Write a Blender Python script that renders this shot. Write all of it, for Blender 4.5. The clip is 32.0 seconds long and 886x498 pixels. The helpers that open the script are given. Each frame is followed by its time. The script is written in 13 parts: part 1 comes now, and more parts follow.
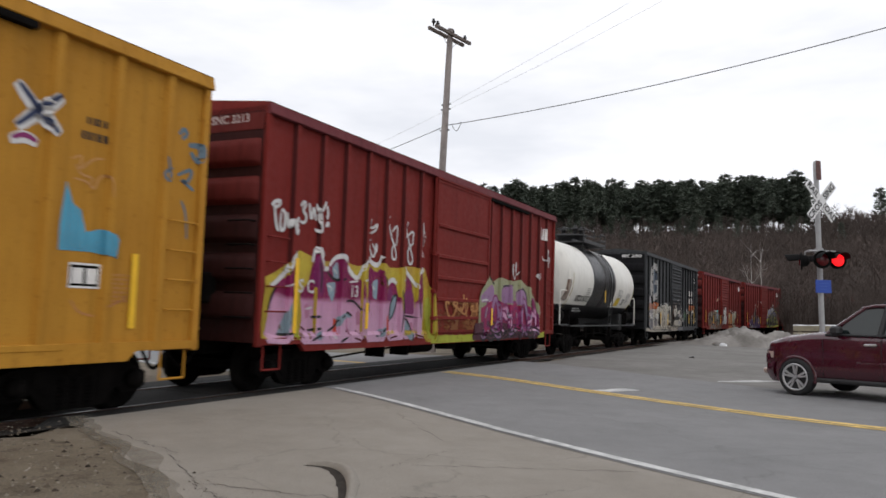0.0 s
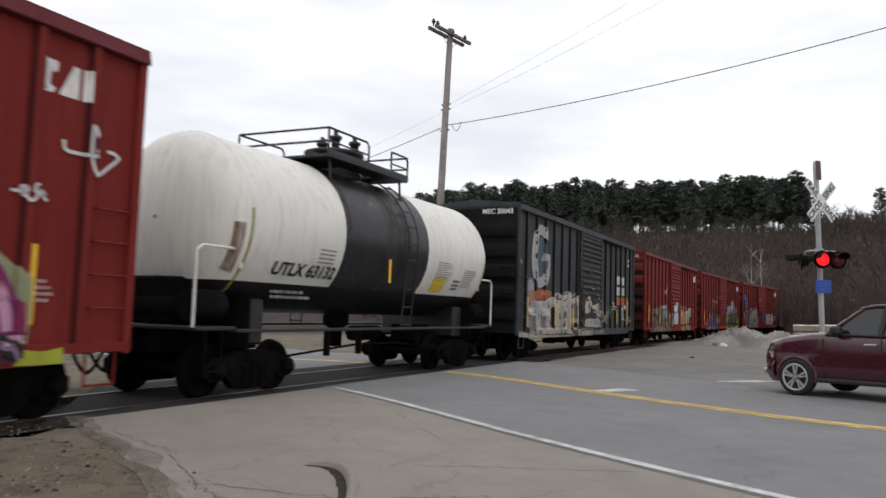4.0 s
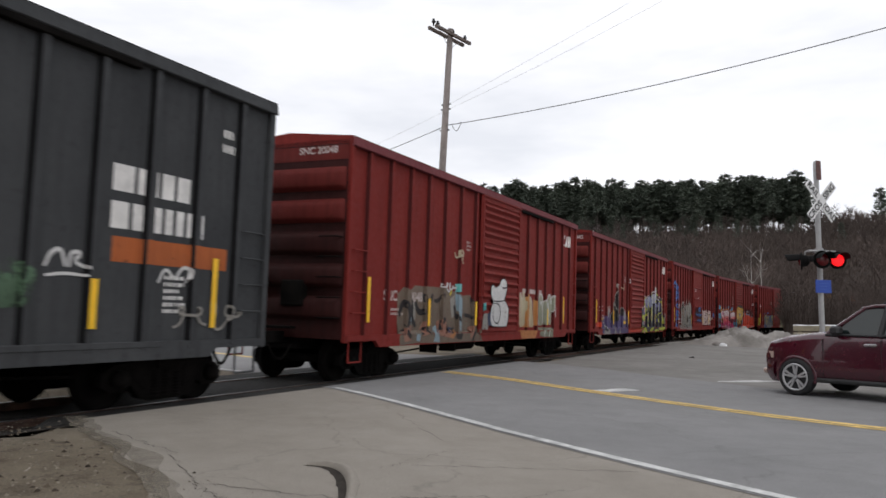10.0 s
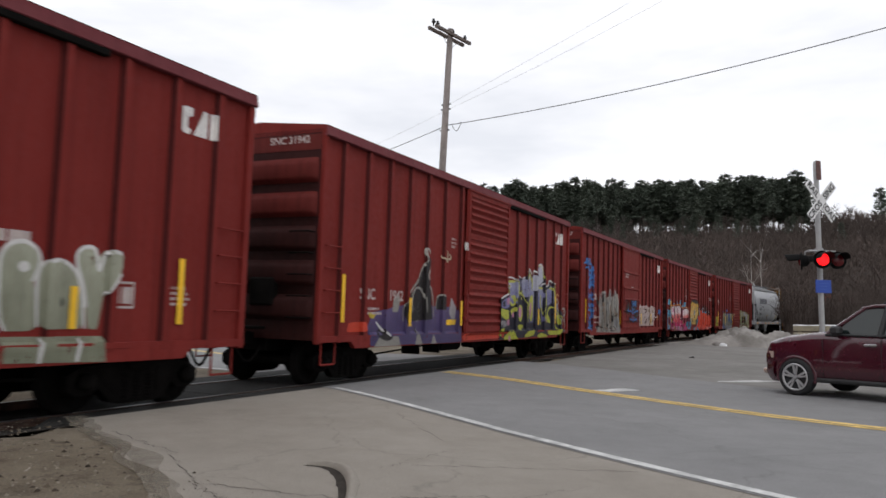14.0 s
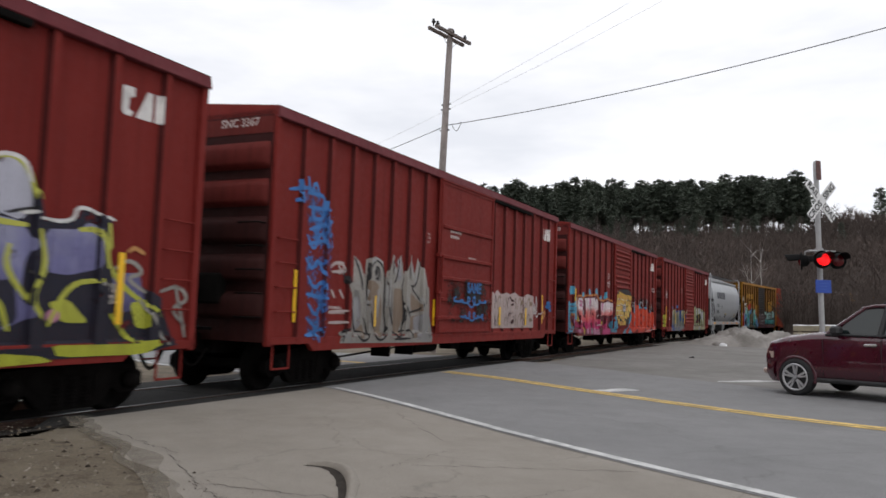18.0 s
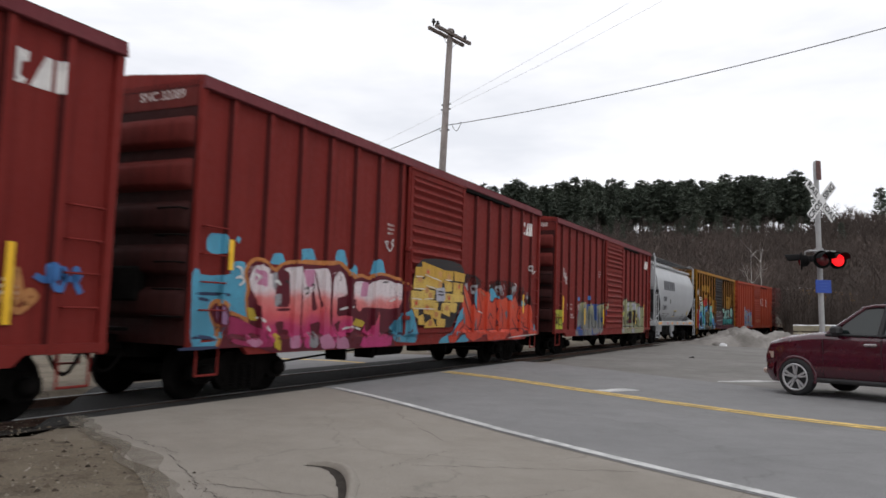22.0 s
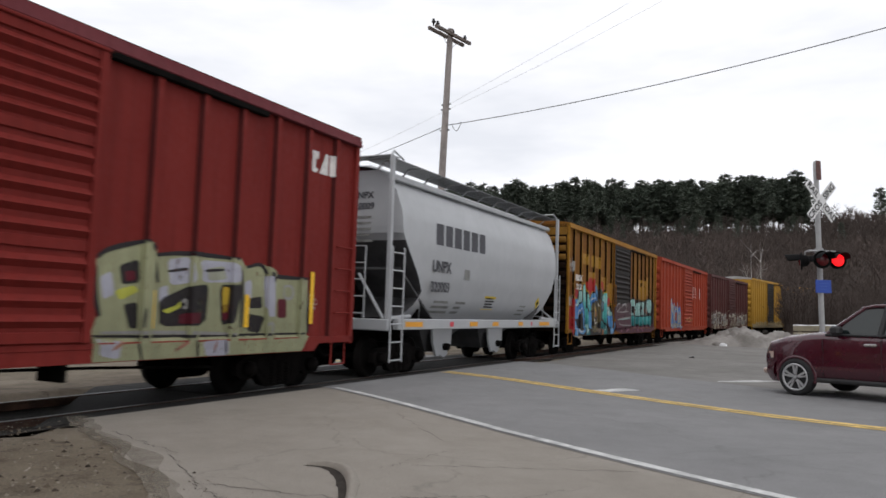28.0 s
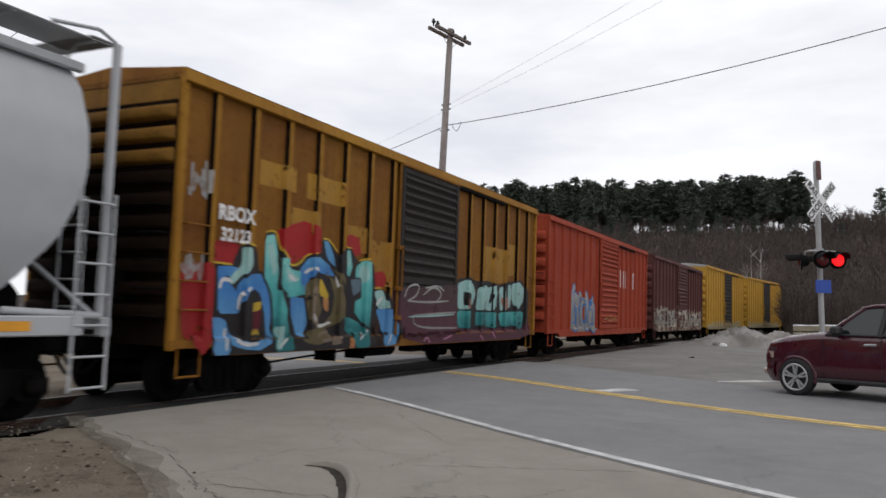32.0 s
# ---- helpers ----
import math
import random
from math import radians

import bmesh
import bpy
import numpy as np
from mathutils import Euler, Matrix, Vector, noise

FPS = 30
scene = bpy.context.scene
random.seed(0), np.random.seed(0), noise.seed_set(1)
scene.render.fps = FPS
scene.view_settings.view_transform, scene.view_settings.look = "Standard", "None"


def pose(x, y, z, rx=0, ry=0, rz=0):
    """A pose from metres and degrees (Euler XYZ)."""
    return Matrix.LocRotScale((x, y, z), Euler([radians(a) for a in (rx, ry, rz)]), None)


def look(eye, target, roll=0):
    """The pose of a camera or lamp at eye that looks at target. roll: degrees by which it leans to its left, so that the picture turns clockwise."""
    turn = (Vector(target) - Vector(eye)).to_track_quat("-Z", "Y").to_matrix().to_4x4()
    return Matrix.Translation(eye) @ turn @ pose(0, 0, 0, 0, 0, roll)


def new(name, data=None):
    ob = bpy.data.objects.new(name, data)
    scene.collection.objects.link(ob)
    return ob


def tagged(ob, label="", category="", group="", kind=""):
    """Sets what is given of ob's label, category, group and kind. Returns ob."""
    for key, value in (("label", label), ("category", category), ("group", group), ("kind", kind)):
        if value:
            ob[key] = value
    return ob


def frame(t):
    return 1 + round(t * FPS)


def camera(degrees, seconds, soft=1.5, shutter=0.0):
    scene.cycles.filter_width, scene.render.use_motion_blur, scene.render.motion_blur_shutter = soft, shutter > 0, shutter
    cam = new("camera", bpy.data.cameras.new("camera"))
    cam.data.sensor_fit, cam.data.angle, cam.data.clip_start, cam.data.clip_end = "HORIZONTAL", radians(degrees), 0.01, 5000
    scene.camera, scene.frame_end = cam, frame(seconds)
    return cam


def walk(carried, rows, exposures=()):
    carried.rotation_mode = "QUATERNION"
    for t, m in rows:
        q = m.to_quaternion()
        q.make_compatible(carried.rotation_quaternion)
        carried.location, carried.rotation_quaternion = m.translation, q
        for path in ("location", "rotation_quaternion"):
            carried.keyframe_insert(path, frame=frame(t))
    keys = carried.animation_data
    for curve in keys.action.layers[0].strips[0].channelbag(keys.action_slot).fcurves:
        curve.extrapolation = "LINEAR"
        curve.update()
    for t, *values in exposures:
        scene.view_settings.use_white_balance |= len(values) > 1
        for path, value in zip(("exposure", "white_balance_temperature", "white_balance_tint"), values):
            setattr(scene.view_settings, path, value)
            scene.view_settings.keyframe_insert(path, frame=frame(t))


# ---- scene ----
# ---- camera ----
cam = camera(59.9, 32.0, soft=1.6, shutter=0.5)
EYE = (0.0, 0.0, 1.177)
AIM = (-math.sin(radians(24.771)) * math.cos(radians(5.307)), math.cos(radians(24.771)) * math.cos(radians(5.307)), 1.177 + math.sin(radians(5.307)))
walk(cam, [(0.0, look(EYE, AIM, 0.309)), (32.0, look(EYE, AIM, 0.309))], [(0.0, 0.0, 6500, 10), (4.2, 0.0, 6500, 10), (5.4, -0.13, 6450, 10), (7.3, -0.13, 6450, 10), (8.7, 0.0, 6500, 10), (29.6, 0.0, 6500, 10), (30.8, -0.09, 6490, 10), (32.0, -0.10, 6490, 10)])


# ---- world and sun: a bright overcast spring sky ----
def make_world():
    world = bpy.data.worlds.new("overcast_sky")
    scene.world = world
    world.use_nodes = True
    n, l = world.node_tree.nodes, world.node_tree.links
    n.clear()
    sky = n.new("ShaderNodeTexSky")
    sky.sky_type, sky.sun_disc = "NISHITA", False
    sky.sun_elevation, sky.sun_rotation = radians(48), radians(-125)
    gain = n.new("ShaderNodeMix")
    gain.data_type, gain.blend_type = "RGBA", "MULTIPLY"
    gain.inputs[0].default_value = 1.0
    gain.inputs[7].default_value = (0.1, 0.1, 0.1, 1)
    tc = n.new("ShaderNodeTexCoord")
    mp = n.new("ShaderNodeMapping")
    mp.inputs["Scale"].default_value = (1.0, 1.0, 3.6)
    nz = n.new("ShaderNodeTexNoise")
    nz.inputs["Scale"].default_value, nz.inputs["Detail"].default_value, nz.inputs["Roughness"].default_value = 2.1, 5.0, 0.55
    cr = n.new("ShaderNodeValToRGB")
    cr.color_ramp.elements[0].position, cr.color_ramp.elements[0].color = 0.36, (0.88, 0.90, 0.96, 1)
    cr.color_ramp.elements[1].position, cr.color_ramp.elements[1].color = 0.60, (1.16, 1.16, 1.19, 1)
    mix = n.new("ShaderNodeMix")
    mix.data_type = "RGBA"
    mix.inputs[0].default_value = 0.93
    bg = n.new("ShaderNodeBackground")
    bg.inputs["Strength"].default_value = 1.0
    out = n.new("ShaderNodeOutputWorld")
    l.new(sky.outputs[0], gain.inputs[6])
    l.new(tc.outputs["Generated"], mp.inputs[0])
    l.new(mp.outputs[0], nz.inputs["Vector"])
    l.new(nz.outputs[0], cr.inputs[0])
    l.new(gain.outputs[2], mix.inputs[6])
    l.new(cr.outputs[0], mix.inputs[7])
    l.new(mix.outputs[2], bg.inputs["Color"])
    l.new(bg.outputs[0], out.inputs["Surface"])


make_world()
sun = new("sun", bpy.data.lights.new("sun", "SUN"))
sun.data.energy, sun.data.angle, sun.data.color = 0.6, radians(25), (1.0, 0.97, 0.93)
sun.matrix_world = look((30, -20, 60), (0, 20, 0))

# ---- the track's line, by its length s from the point beside the camera ----
XC, BEND1, BEND2, S0, S1 = -9.258, 0.00102, 0.00375, -2.43, 52.05
SPEED, GAIN, LEAN = 4.3435, 0.00845, 1.76


def line(s, off=0.0):
    """Place and heading at s along the track, off metres to the camera's side."""
    x, y, th = XC, min(s, S0), 0.0
    for k, a, b in ((BEND1, S0, S1), (BEND2, S1, 1e9)):
        d = max(min(s, b) - a, 0.0)
        if d > 0:
            t2 = th + k * d
            x += (math.cos(th) - math.cos(t2)) / k
            y += (math.sin(t2) - math.sin(th)) / k
            th = t2
    return x + off * math.cos(th), y - off * math.sin(th), th


LINE_S = np.arange(-200, 320, 0.5)
LINE_P = np.array([line(s)[:2] for s in LINE_S])


def off_track(x, y):
    """How far a point lies from the track's middle; positive on the camera's side."""
    i = int(np.argmin((LINE_P[:, 0] - x) ** 2 + (LINE_P[:, 1] - y) ** 2))
    px, py, th = line(LINE_S[i])
    return (x - px) * math.cos(th) - (y - py) * math.sin(th)


def smooth(a, b, v):
    t = min(max((v - a) / (b - a), 0.0), 1.0)
    return t * t * (3 - 2 * t)


def level(x, y):
    """The ground's height near the crossing."""
    return -0.02 - 0.21 * smooth(1.75, 10.25, abs(off_track(x, y)))


# ---- mesh building ----
class Shape:
    def __init__(self):
        self.v, self.f, self.s = [], [], []

    def add(self, verts, faces, soft=False):
        b = len(self.v)
        self.v += [tuple(p) for p in verts]
        self.f += [tuple(i + b for i in f) for f in faces]
        self.s += [soft] * len(faces)
        return self

    def box(self, x0, x1, y0, y1, z0, z1, c=0.0):
        if c <= 0:
            v = [(x, y, z) for x in (x0, x1) for y in (y0, y1) for z in (z0, z1)]
            return self.add(v, [(0, 1, 3, 2), (4, 6, 7, 5), (0, 4, 5, 1), (2, 3, 7, 6), (0, 2, 6, 4), (1, 5, 7, 3)])
        v, idx = [], {}
        for ix, x in enumerate((x0, x1)):
            for iy, y in enumerate((y0, y1)):
                for iz, z in enumerate((z0, z1)):
                    sx, sy, sz = (1, -1)[ix], (1, -1)[iy], (1, -1)[iz]
                    for ax in range(3):
                        idx[ix, iy, iz, ax] = len(v)
                        v.append((x + (0 if ax == 0 else sx * c), y + (0 if ax == 1 else sy * c), z + (0 if ax == 2 else sz * c)))
        f = []
        for e in (0, 1):
            f.append([idx[e, 0, 0, 0], idx[e, 1, 0, 0], idx[e, 1, 1, 0], idx[e, 0, 1, 0]][:: (-1 if e == 0 else 1)])
            f.append([idx[0, e, 0, 1], idx[1, e, 0, 1], idx[1, e, 1, 1], idx[0, e, 1, 1]][:: (1 if e == 0 else -1)])
            f.append([idx[0, 0, e, 2], idx[1, 0, e, 2], idx[1, 1, e, 2], idx[0, 1, e, 2]][:: (-1 if e == 0 else 1)])
        for a in (0, 1):
            for b in (0, 1):
                f.append([idx[a, b, 0, 0], idx[a, b, 0, 1], idx[a, b, 1, 1], idx[a, b, 1, 0]][:: (-1 if a == b else 1)])
                f.append([idx[a, 0, b, 0], idx[a, 0, b, 2], idx[a, 1, b, 2], idx[a, 1, b, 0]][:: (1 if a == b else -1)])
                f.append([idx[0, a, b, 1], idx[0, a, b, 2], idx[1, a, b, 2], idx[1, a, b, 1]][:: (-1 if a == b else 1)])
                for d in (0, 1):
                    tri = [idx[a, b, d, 0], idx[a, b, d, 1], idx[a, b, d, 2]]
                    f.append(tri[:: (1 if (a + b + d) % 2 else -1)])
        return self.add(v, f)

    def tube(self, p0, p1, r0, r1=None, n=10, caps=True):
        r1 = r0 if r1 is None else r1
        p0, p1 = Vector(p0), Vector(p1)
        d = (p1 - p0).normalized()
        a = d.orthogonal().normalized()
        b = d.cross(a)
        ring = [(math.cos(2 * math.pi * i / n), math.sin(2 * math.pi * i / n)) for i in range(n)]
        lo = [p0 + (a * c + b * s) * r0 for c, s in ring]
        hi = [p1 + (a * c + b * s) * r1 for c, s in ring]
        self.add(lo + hi, [(i, (i + 1) % n, n + (i + 1) % n, n + i) for i in range(n)], True)
        if caps:
            self.add(lo, [tuple(range(n))[::-1]])
            self.add(hi, [tuple(range(n))])
        return self

    def pipe(self, pts, r, n=6):
        for p, q in zip(pts, pts[1:]):
            self.tube(p, q, r, r, n)
        return self

    def turned(self, profile, axis_p, axis, n=24):
        """A turned solid: profile of (along, radius) about an axis."""
        d = Vector(axis).normalized()
        a = d.orthogonal().normalized()
        b = d.cross(a)
        p = Vector(axis_p)
        v = [p + d * h + (a * math.cos(2 * math.pi * i / n) + b * math.sin(2 * math.pi * i / n)) * max(r, 1e-4) for h, r in profile for i in range(n)]
        f = [(j * n + i, j * n + (i + 1) % n, (j + 1) * n + (i + 1) % n, (j + 1) * n + i) for j in range(len(profile) - 1) for i in range(n)]
        return self.add(v, f, True)

    def slab(self, outline, y0, y1):
        """An outline of (x, z) pushed out from y0 to y1."""
        n = len(outline)
        v = [(x, y0, z) for x, z in outline] + [(x, y1, z) for x, z in outline]
        f = [tuple(range(n)), tuple(range(n, 2 * n))[::-1]] + [(i, n + i, n + (i + 1) % n, (i + 1) % n) for i in range(n)]
        return self.add(v, f)

    def grid(self, rows, soft=True):
        """A sheet through rows of points."""
        m = len(rows[0])
        v = [p for r in rows for p in r]
        f = [(j * m + i, j * m + i + 1, (j + 1) * m + i + 1, (j + 1) * m + i) for j in range(len(rows) - 1) for i in range(m - 1)]
        return self.add(v, f, soft)

    def mesh(self, name, material):
        me = bpy.data.meshes.new(name)
        me.from_pydata(self.v, [], self.f)
        me.polygons.foreach_set("use_smooth", self.s)
        me.materials.append(material)
        me.update()
        return me


def part(name, shape, material, parent=None, label=""):
    me = shape.mesh(name, material) if isinstance(shape, Shape) else shape
    ob = new(name, me)
    ob.parent = parent
    if label:
        tagged(ob, label)
    return ob


def at(ob, x=0, y=0, z=0, rx=0, ry=0, rz=0):
    ob.matrix_basis = pose(x, y, z, rx, ry, rz)
    return ob


def thing(name, label, category, group="", kind=""):
    return tagged(new(name), label, category, group, kind)


# ---- materials ----
def nodes_of(name):
    m = bpy.data.materials.new(name)
    m.use_nodes = True
    return m, m.node_tree.nodes, m.node_tree.links, m.node_tree.nodes["Principled BSDF"]


def noise_node(n, l, vec, scale, detail=4.0, rough=0.6, stretch=None):
    if stretch:
        mp = n.new("ShaderNodeMapping")
        mp.inputs["Scale"].default_value = stretch
        l.new(vec, mp.inputs[0])
        vec = mp.outputs[0]
    t = n.new("ShaderNodeTexNoise")
    t.inputs["Scale"].default_value, t.inputs["Detail"].default_value, t.inputs["Roughness"].default_value = scale, detail, rough
    l.new(vec, t.inputs["Vector"])
    return t.outputs[0]


def ramp(n, l, fac, stops):
    r = n.new("ShaderNodeValToRGB")
    e = r.color_ramp.elements
    while len(e) < len(stops):
        e.new(0.5)
    for k, (p, c) in zip(e, stops):
        k.position, k.color = p, (*c, 1) if len(c) == 3 else c
    l.new(fac, r.inputs[0])
    return r.outputs[0]


def blend(n, l, fac, a, b, mode="MIX"):
    m = n.new("ShaderNodeMix")
    m.data_type, m.blend_type = "RGBA", mode
    for sock, val in ((m.inputs[0], fac), (m.inputs[6], a), (m.inputs[7], b)):
        if hasattr(val, "is_linked"):
            l.new(val, sock)
        elif isinstance(val, (int, float)):
            sock.default_value = val
        else:
            sock.default_value = (*val, 1)
    return m.outputs[2]


def grey(v):
    return (v, v, v)


def surface(name, color, rough=0.6, metal=0.0, grain=30.0, vary=0.25, blotch=1.2, bump=0.2, spec=0.5, dark=None, coords="Object"):
    """A plain real surface: a colour with blotches, fine grain and a little relief."""
    m, n, l, p = nodes_of(name)
    vec = n.new("ShaderNodeTexCoord").outputs[coords]
    big = noise_node(n, l, vec, blotch, 3.0)
    fine = noise_node(n, l, vec, grain, 3.0, 0.7)
    low = dark or tuple(c * (1 - vary) for c in color)
    hi = tuple(min(c * (1 + vary), 1) for c in color)
    base = ramp(n, l, big, [(0.3, low), (0.7, hi)])
    tex = ramp(n, l, fine, [(0.25, grey(1 - vary * 0.8)), (0.75, grey(1.0))])
    l.new(blend(n, l, 1.0, base, tex, "MULTIPLY"), p.inputs["Base Color"])
    p.inputs["Roughness"].default_value, p.inputs["Metallic"].default_value = rough, metal
    p.inputs["Specular IOR Level"].default_value = spec
    if bump:
        b = n.new("ShaderNodeBump")
        b.inputs["Strength"].default_value, b.inputs["Distance"].default_value = bump, 0.02
        l.new(fine, b.inputs["Height"])
        l.new(b.outputs[0], p.inputs["Normal"])
    return m


def car_paint(name, color, faded, rust=0.5, rust_color=(0.055, 0.028, 0.018), rough=0.65, spec=0.15):
    """Weathered railcar paint: faded panels, streaks that run down, rust spots, splashed dirt."""
    m, n, l, p = nodes_of(name)
    vec = n.new("ShaderNodeTexCoord").outputs["Object"]
    big = noise_node(n, l, vec, 0.55, 4.0)
    streak = noise_node(n, l, vec, 1.0, 5.0, 0.65, (7.0, 7.0, 0.35))
    spots = noise_node(n, l, vec, 9.0, 6.0, 0.7)
    fine = noise_node(n, l, vec, 55.0, 2.0)
    base = ramp(n, l, big, [(0.3, color), (0.72, faded)])
    base = blend(n, l, ramp(n, l, streak, [(0.48, grey(0)), (0.8, grey(0.55))]), base, tuple(c * 0.55 for c in color))
    base = blend(n, l, ramp(n, l, spots, [(0.62 - 0.06 * rust, grey(0)), (0.74, grey(0.8 * min(1, rust + 0.3)))]), base, rust_color)
    base = blend(n, l, 1.0, base, ramp(n, l, fine, [(0.3, grey(0.86)), (0.7, grey(1.0))]), "MULTIPLY")
    l.new(base, p.inputs["Base Color"])
    l.new(ramp(n, l, spots, [(0.3, grey(rough - 0.1)), (0.7, grey(rough + 0.2))]), p.inputs["Roughness"])
    p.inputs["Specular IOR Level"].default_value = spec
    b = n.new("ShaderNodeBump")
    b.inputs["Strength"].default_value, b.inputs["Distance"].default_value = 0.15, 0.03
    l.new(big, b.inputs["Height"])
    l.new(b.outputs[0], p.inputs["Normal"])
    return m


def asphalt(name, dark, light, tint=(1, 1, 1)):
    m, n, l, p = nodes_of(name)
    vec = n.new("ShaderNodeTexCoord").outputs["Object"]
    big = noise_node(n, l, vec, 0.35, 5.0, 0.6)
    mid = noise_node(n, l, vec, 2.3, 5.0, 0.65)
    grit = noise_node(n, l, vec, 120.0, 2.0, 0.8)
    v = n.new("ShaderNodeTexVoronoi")
    v.feature = "DISTANCE_TO_EDGE"
    v.inputs["Scale"].default_value = 0.33
    bent = n.new("ShaderNodeVectorMath")
    wob = n.new("ShaderNodeTexNoise")
    wob.inputs["Scale"].default_value, wob.inputs["Detail"].default_value = 1.1, 6.0
    l.new(vec, wob.inputs["Vector"])
    l.new(vec, bent.inputs[0])
    l.new(wob.outputs["Color"], bent.inputs[1])
    l.new(bent.outputs[0], v.inputs["Vector"])
    base = ramp(n, l, big, [(0.3, dark), (0.7, light)])
    stain = noise_node(n, l, vec, 0.8, 7.0, 0.72)
    base = blend(n, l, ramp(n, l, stain, [(0.50, grey(0.0)), (0.72, grey(0.5))]), base, tuple(c * 0.62 for c in dark))
    base = blend(n, l, 0.45, base, blend(n, l, 1.0, ramp(n, l, mid, [(0.3, dark), (0.75, light)]), tint, "MULTIPLY"))
    base = blend(n, l, 1.0, base, ramp(n, l, grit, [(0.25, grey(0.62)), (0.75, grey(1.0))]), "MULTIPLY")
    base = blend(n, l, ramp(n, l, v.outputs["Distance"], [(0.0, grey(0.22)), (0.005, grey(0.0))]), base, (0.03, 0.028, 0.026))
    l.new(base, p.inputs["Base Color"])
    p.inputs["Roughness"].default_value, p.inputs["Specular IOR Level"].default_value = 0.9, 0.25
    b = n.new("ShaderNodeBump")
    b.inputs["Strength"].default_value, b.inputs["Distance"].default_value = 0.5, 0.006
    l.new(grit, b.inputs["Height"])
    l.new(b.outputs[0], p.inputs["Normal"])
    return m


def dirt_ground(name):
    """Sandy gravel and trodden soil near, dead grass and leaf litter farther off."""
    m, n, l, p = nodes_of(name)
    vec = n.new("ShaderNodeTexCoord").outputs["Object"]
    big = noise_node(n, l, vec, 0.6, 6.0, 0.65)
    mid = noise_node(n, l, vec, 4.0, 6.0, 0.7)
    grit = noise_node(n, l, vec, 45.0, 4.0, 0.8)
    base = ramp(n, l, big, [(0.3, (0.11, 0.086, 0.060)), (0.5, (0.20, 0.166, 0.122)), (0.72, (0.285, 0.245, 0.19))])
    base = blend(n, l, ramp(n, l, mid, [(0.52, grey(0)), (0.66, grey(0.75))]), base, (0.07, 0.055, 0.042))
    base = blend(n, l, 1.0, base, ramp(n, l, grit, [(0.3, grey(0.5)), (0.7, grey(1.0))]), "MULTIPLY")
    dist = n.new("ShaderNodeVectorMath")
    dist.operation = "LENGTH"
    l.new(vec, dist.inputs[0])
    mr = n.new("ShaderNodeMapRange")
    mr.inputs[1].default_value, mr.inputs[2].default_value = 66.0, 90.0
    l.new(dist.outputs["Value"], mr.inputs[0])
    litter = ramp(n, l, noise_node(n, l, vec, 0.12, 6.0, 0.7), [(0.3, (0.026, 0.020, 0.017)), (0.7, (0.055, 0.043, 0.036))])
    base = blend(n, l, mr.outputs[0], base, litter)
    l.new(base, p.inputs["Base Color"])
    p.inputs["Roughness"].default_value, p.inputs["Specular IOR Level"].default_value = 0.95, 0.2
    b = n.new("ShaderNodeBump")
    b.inputs["Strength"].default_value, b.inputs["Distance"].default_value = 0.9, 0.02
    l.new(blend(n, l, 0.5, mid, grit), b.inputs["Height"])
    l.new(b.outputs[0], p.inputs["Normal"])
    return m


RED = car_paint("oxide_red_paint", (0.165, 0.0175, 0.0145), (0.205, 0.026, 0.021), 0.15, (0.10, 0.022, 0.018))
# end red darkened for soot and for the shade between coupled cars
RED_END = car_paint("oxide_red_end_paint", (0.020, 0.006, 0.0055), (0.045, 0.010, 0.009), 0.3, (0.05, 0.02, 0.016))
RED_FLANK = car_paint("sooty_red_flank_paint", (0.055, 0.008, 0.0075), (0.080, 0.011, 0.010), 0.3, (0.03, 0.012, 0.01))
# plum tint puts the sky's sheen on the sloped fascia into the colour
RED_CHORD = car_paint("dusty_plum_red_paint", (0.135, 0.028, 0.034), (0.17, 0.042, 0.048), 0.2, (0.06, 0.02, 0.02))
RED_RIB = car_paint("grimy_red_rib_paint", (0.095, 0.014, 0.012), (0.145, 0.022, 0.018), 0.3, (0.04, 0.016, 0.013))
ORANGE = car_paint("faded_orange_red_paint", (0.27, 0.036, 0.017), (0.34, 0.06, 0.028), 0.4)
BROWN = car_paint("dark_brown_paint", (0.075, 0.026, 0.024), (0.11, 0.04, 0.036), 0.5)
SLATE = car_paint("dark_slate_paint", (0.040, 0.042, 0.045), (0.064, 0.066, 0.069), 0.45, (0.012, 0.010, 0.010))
# slate with the shade between coupled cars put into its colour
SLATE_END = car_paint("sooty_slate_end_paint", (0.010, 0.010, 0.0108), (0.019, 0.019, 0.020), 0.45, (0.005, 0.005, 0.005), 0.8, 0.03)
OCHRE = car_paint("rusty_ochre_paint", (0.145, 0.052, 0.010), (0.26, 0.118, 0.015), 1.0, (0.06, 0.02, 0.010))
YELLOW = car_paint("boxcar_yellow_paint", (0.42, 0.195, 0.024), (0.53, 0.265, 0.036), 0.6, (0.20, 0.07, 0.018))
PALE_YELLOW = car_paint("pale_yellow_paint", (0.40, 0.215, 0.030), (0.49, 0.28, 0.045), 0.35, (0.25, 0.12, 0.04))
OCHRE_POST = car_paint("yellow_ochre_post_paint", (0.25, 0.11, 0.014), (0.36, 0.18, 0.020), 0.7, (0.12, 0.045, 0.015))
# near-black ochre: soot plus the shade between cars and under ribs, as colour
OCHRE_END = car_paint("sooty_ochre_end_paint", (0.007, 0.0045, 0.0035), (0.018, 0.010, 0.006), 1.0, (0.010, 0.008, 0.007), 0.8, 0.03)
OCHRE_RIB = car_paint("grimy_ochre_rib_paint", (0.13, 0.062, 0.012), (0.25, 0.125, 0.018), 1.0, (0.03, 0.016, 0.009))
DOOR_BLACK = car_paint("black_door_paint", (0.024, 0.021, 0.020), (0.042, 0.036, 0.033), 0.7)
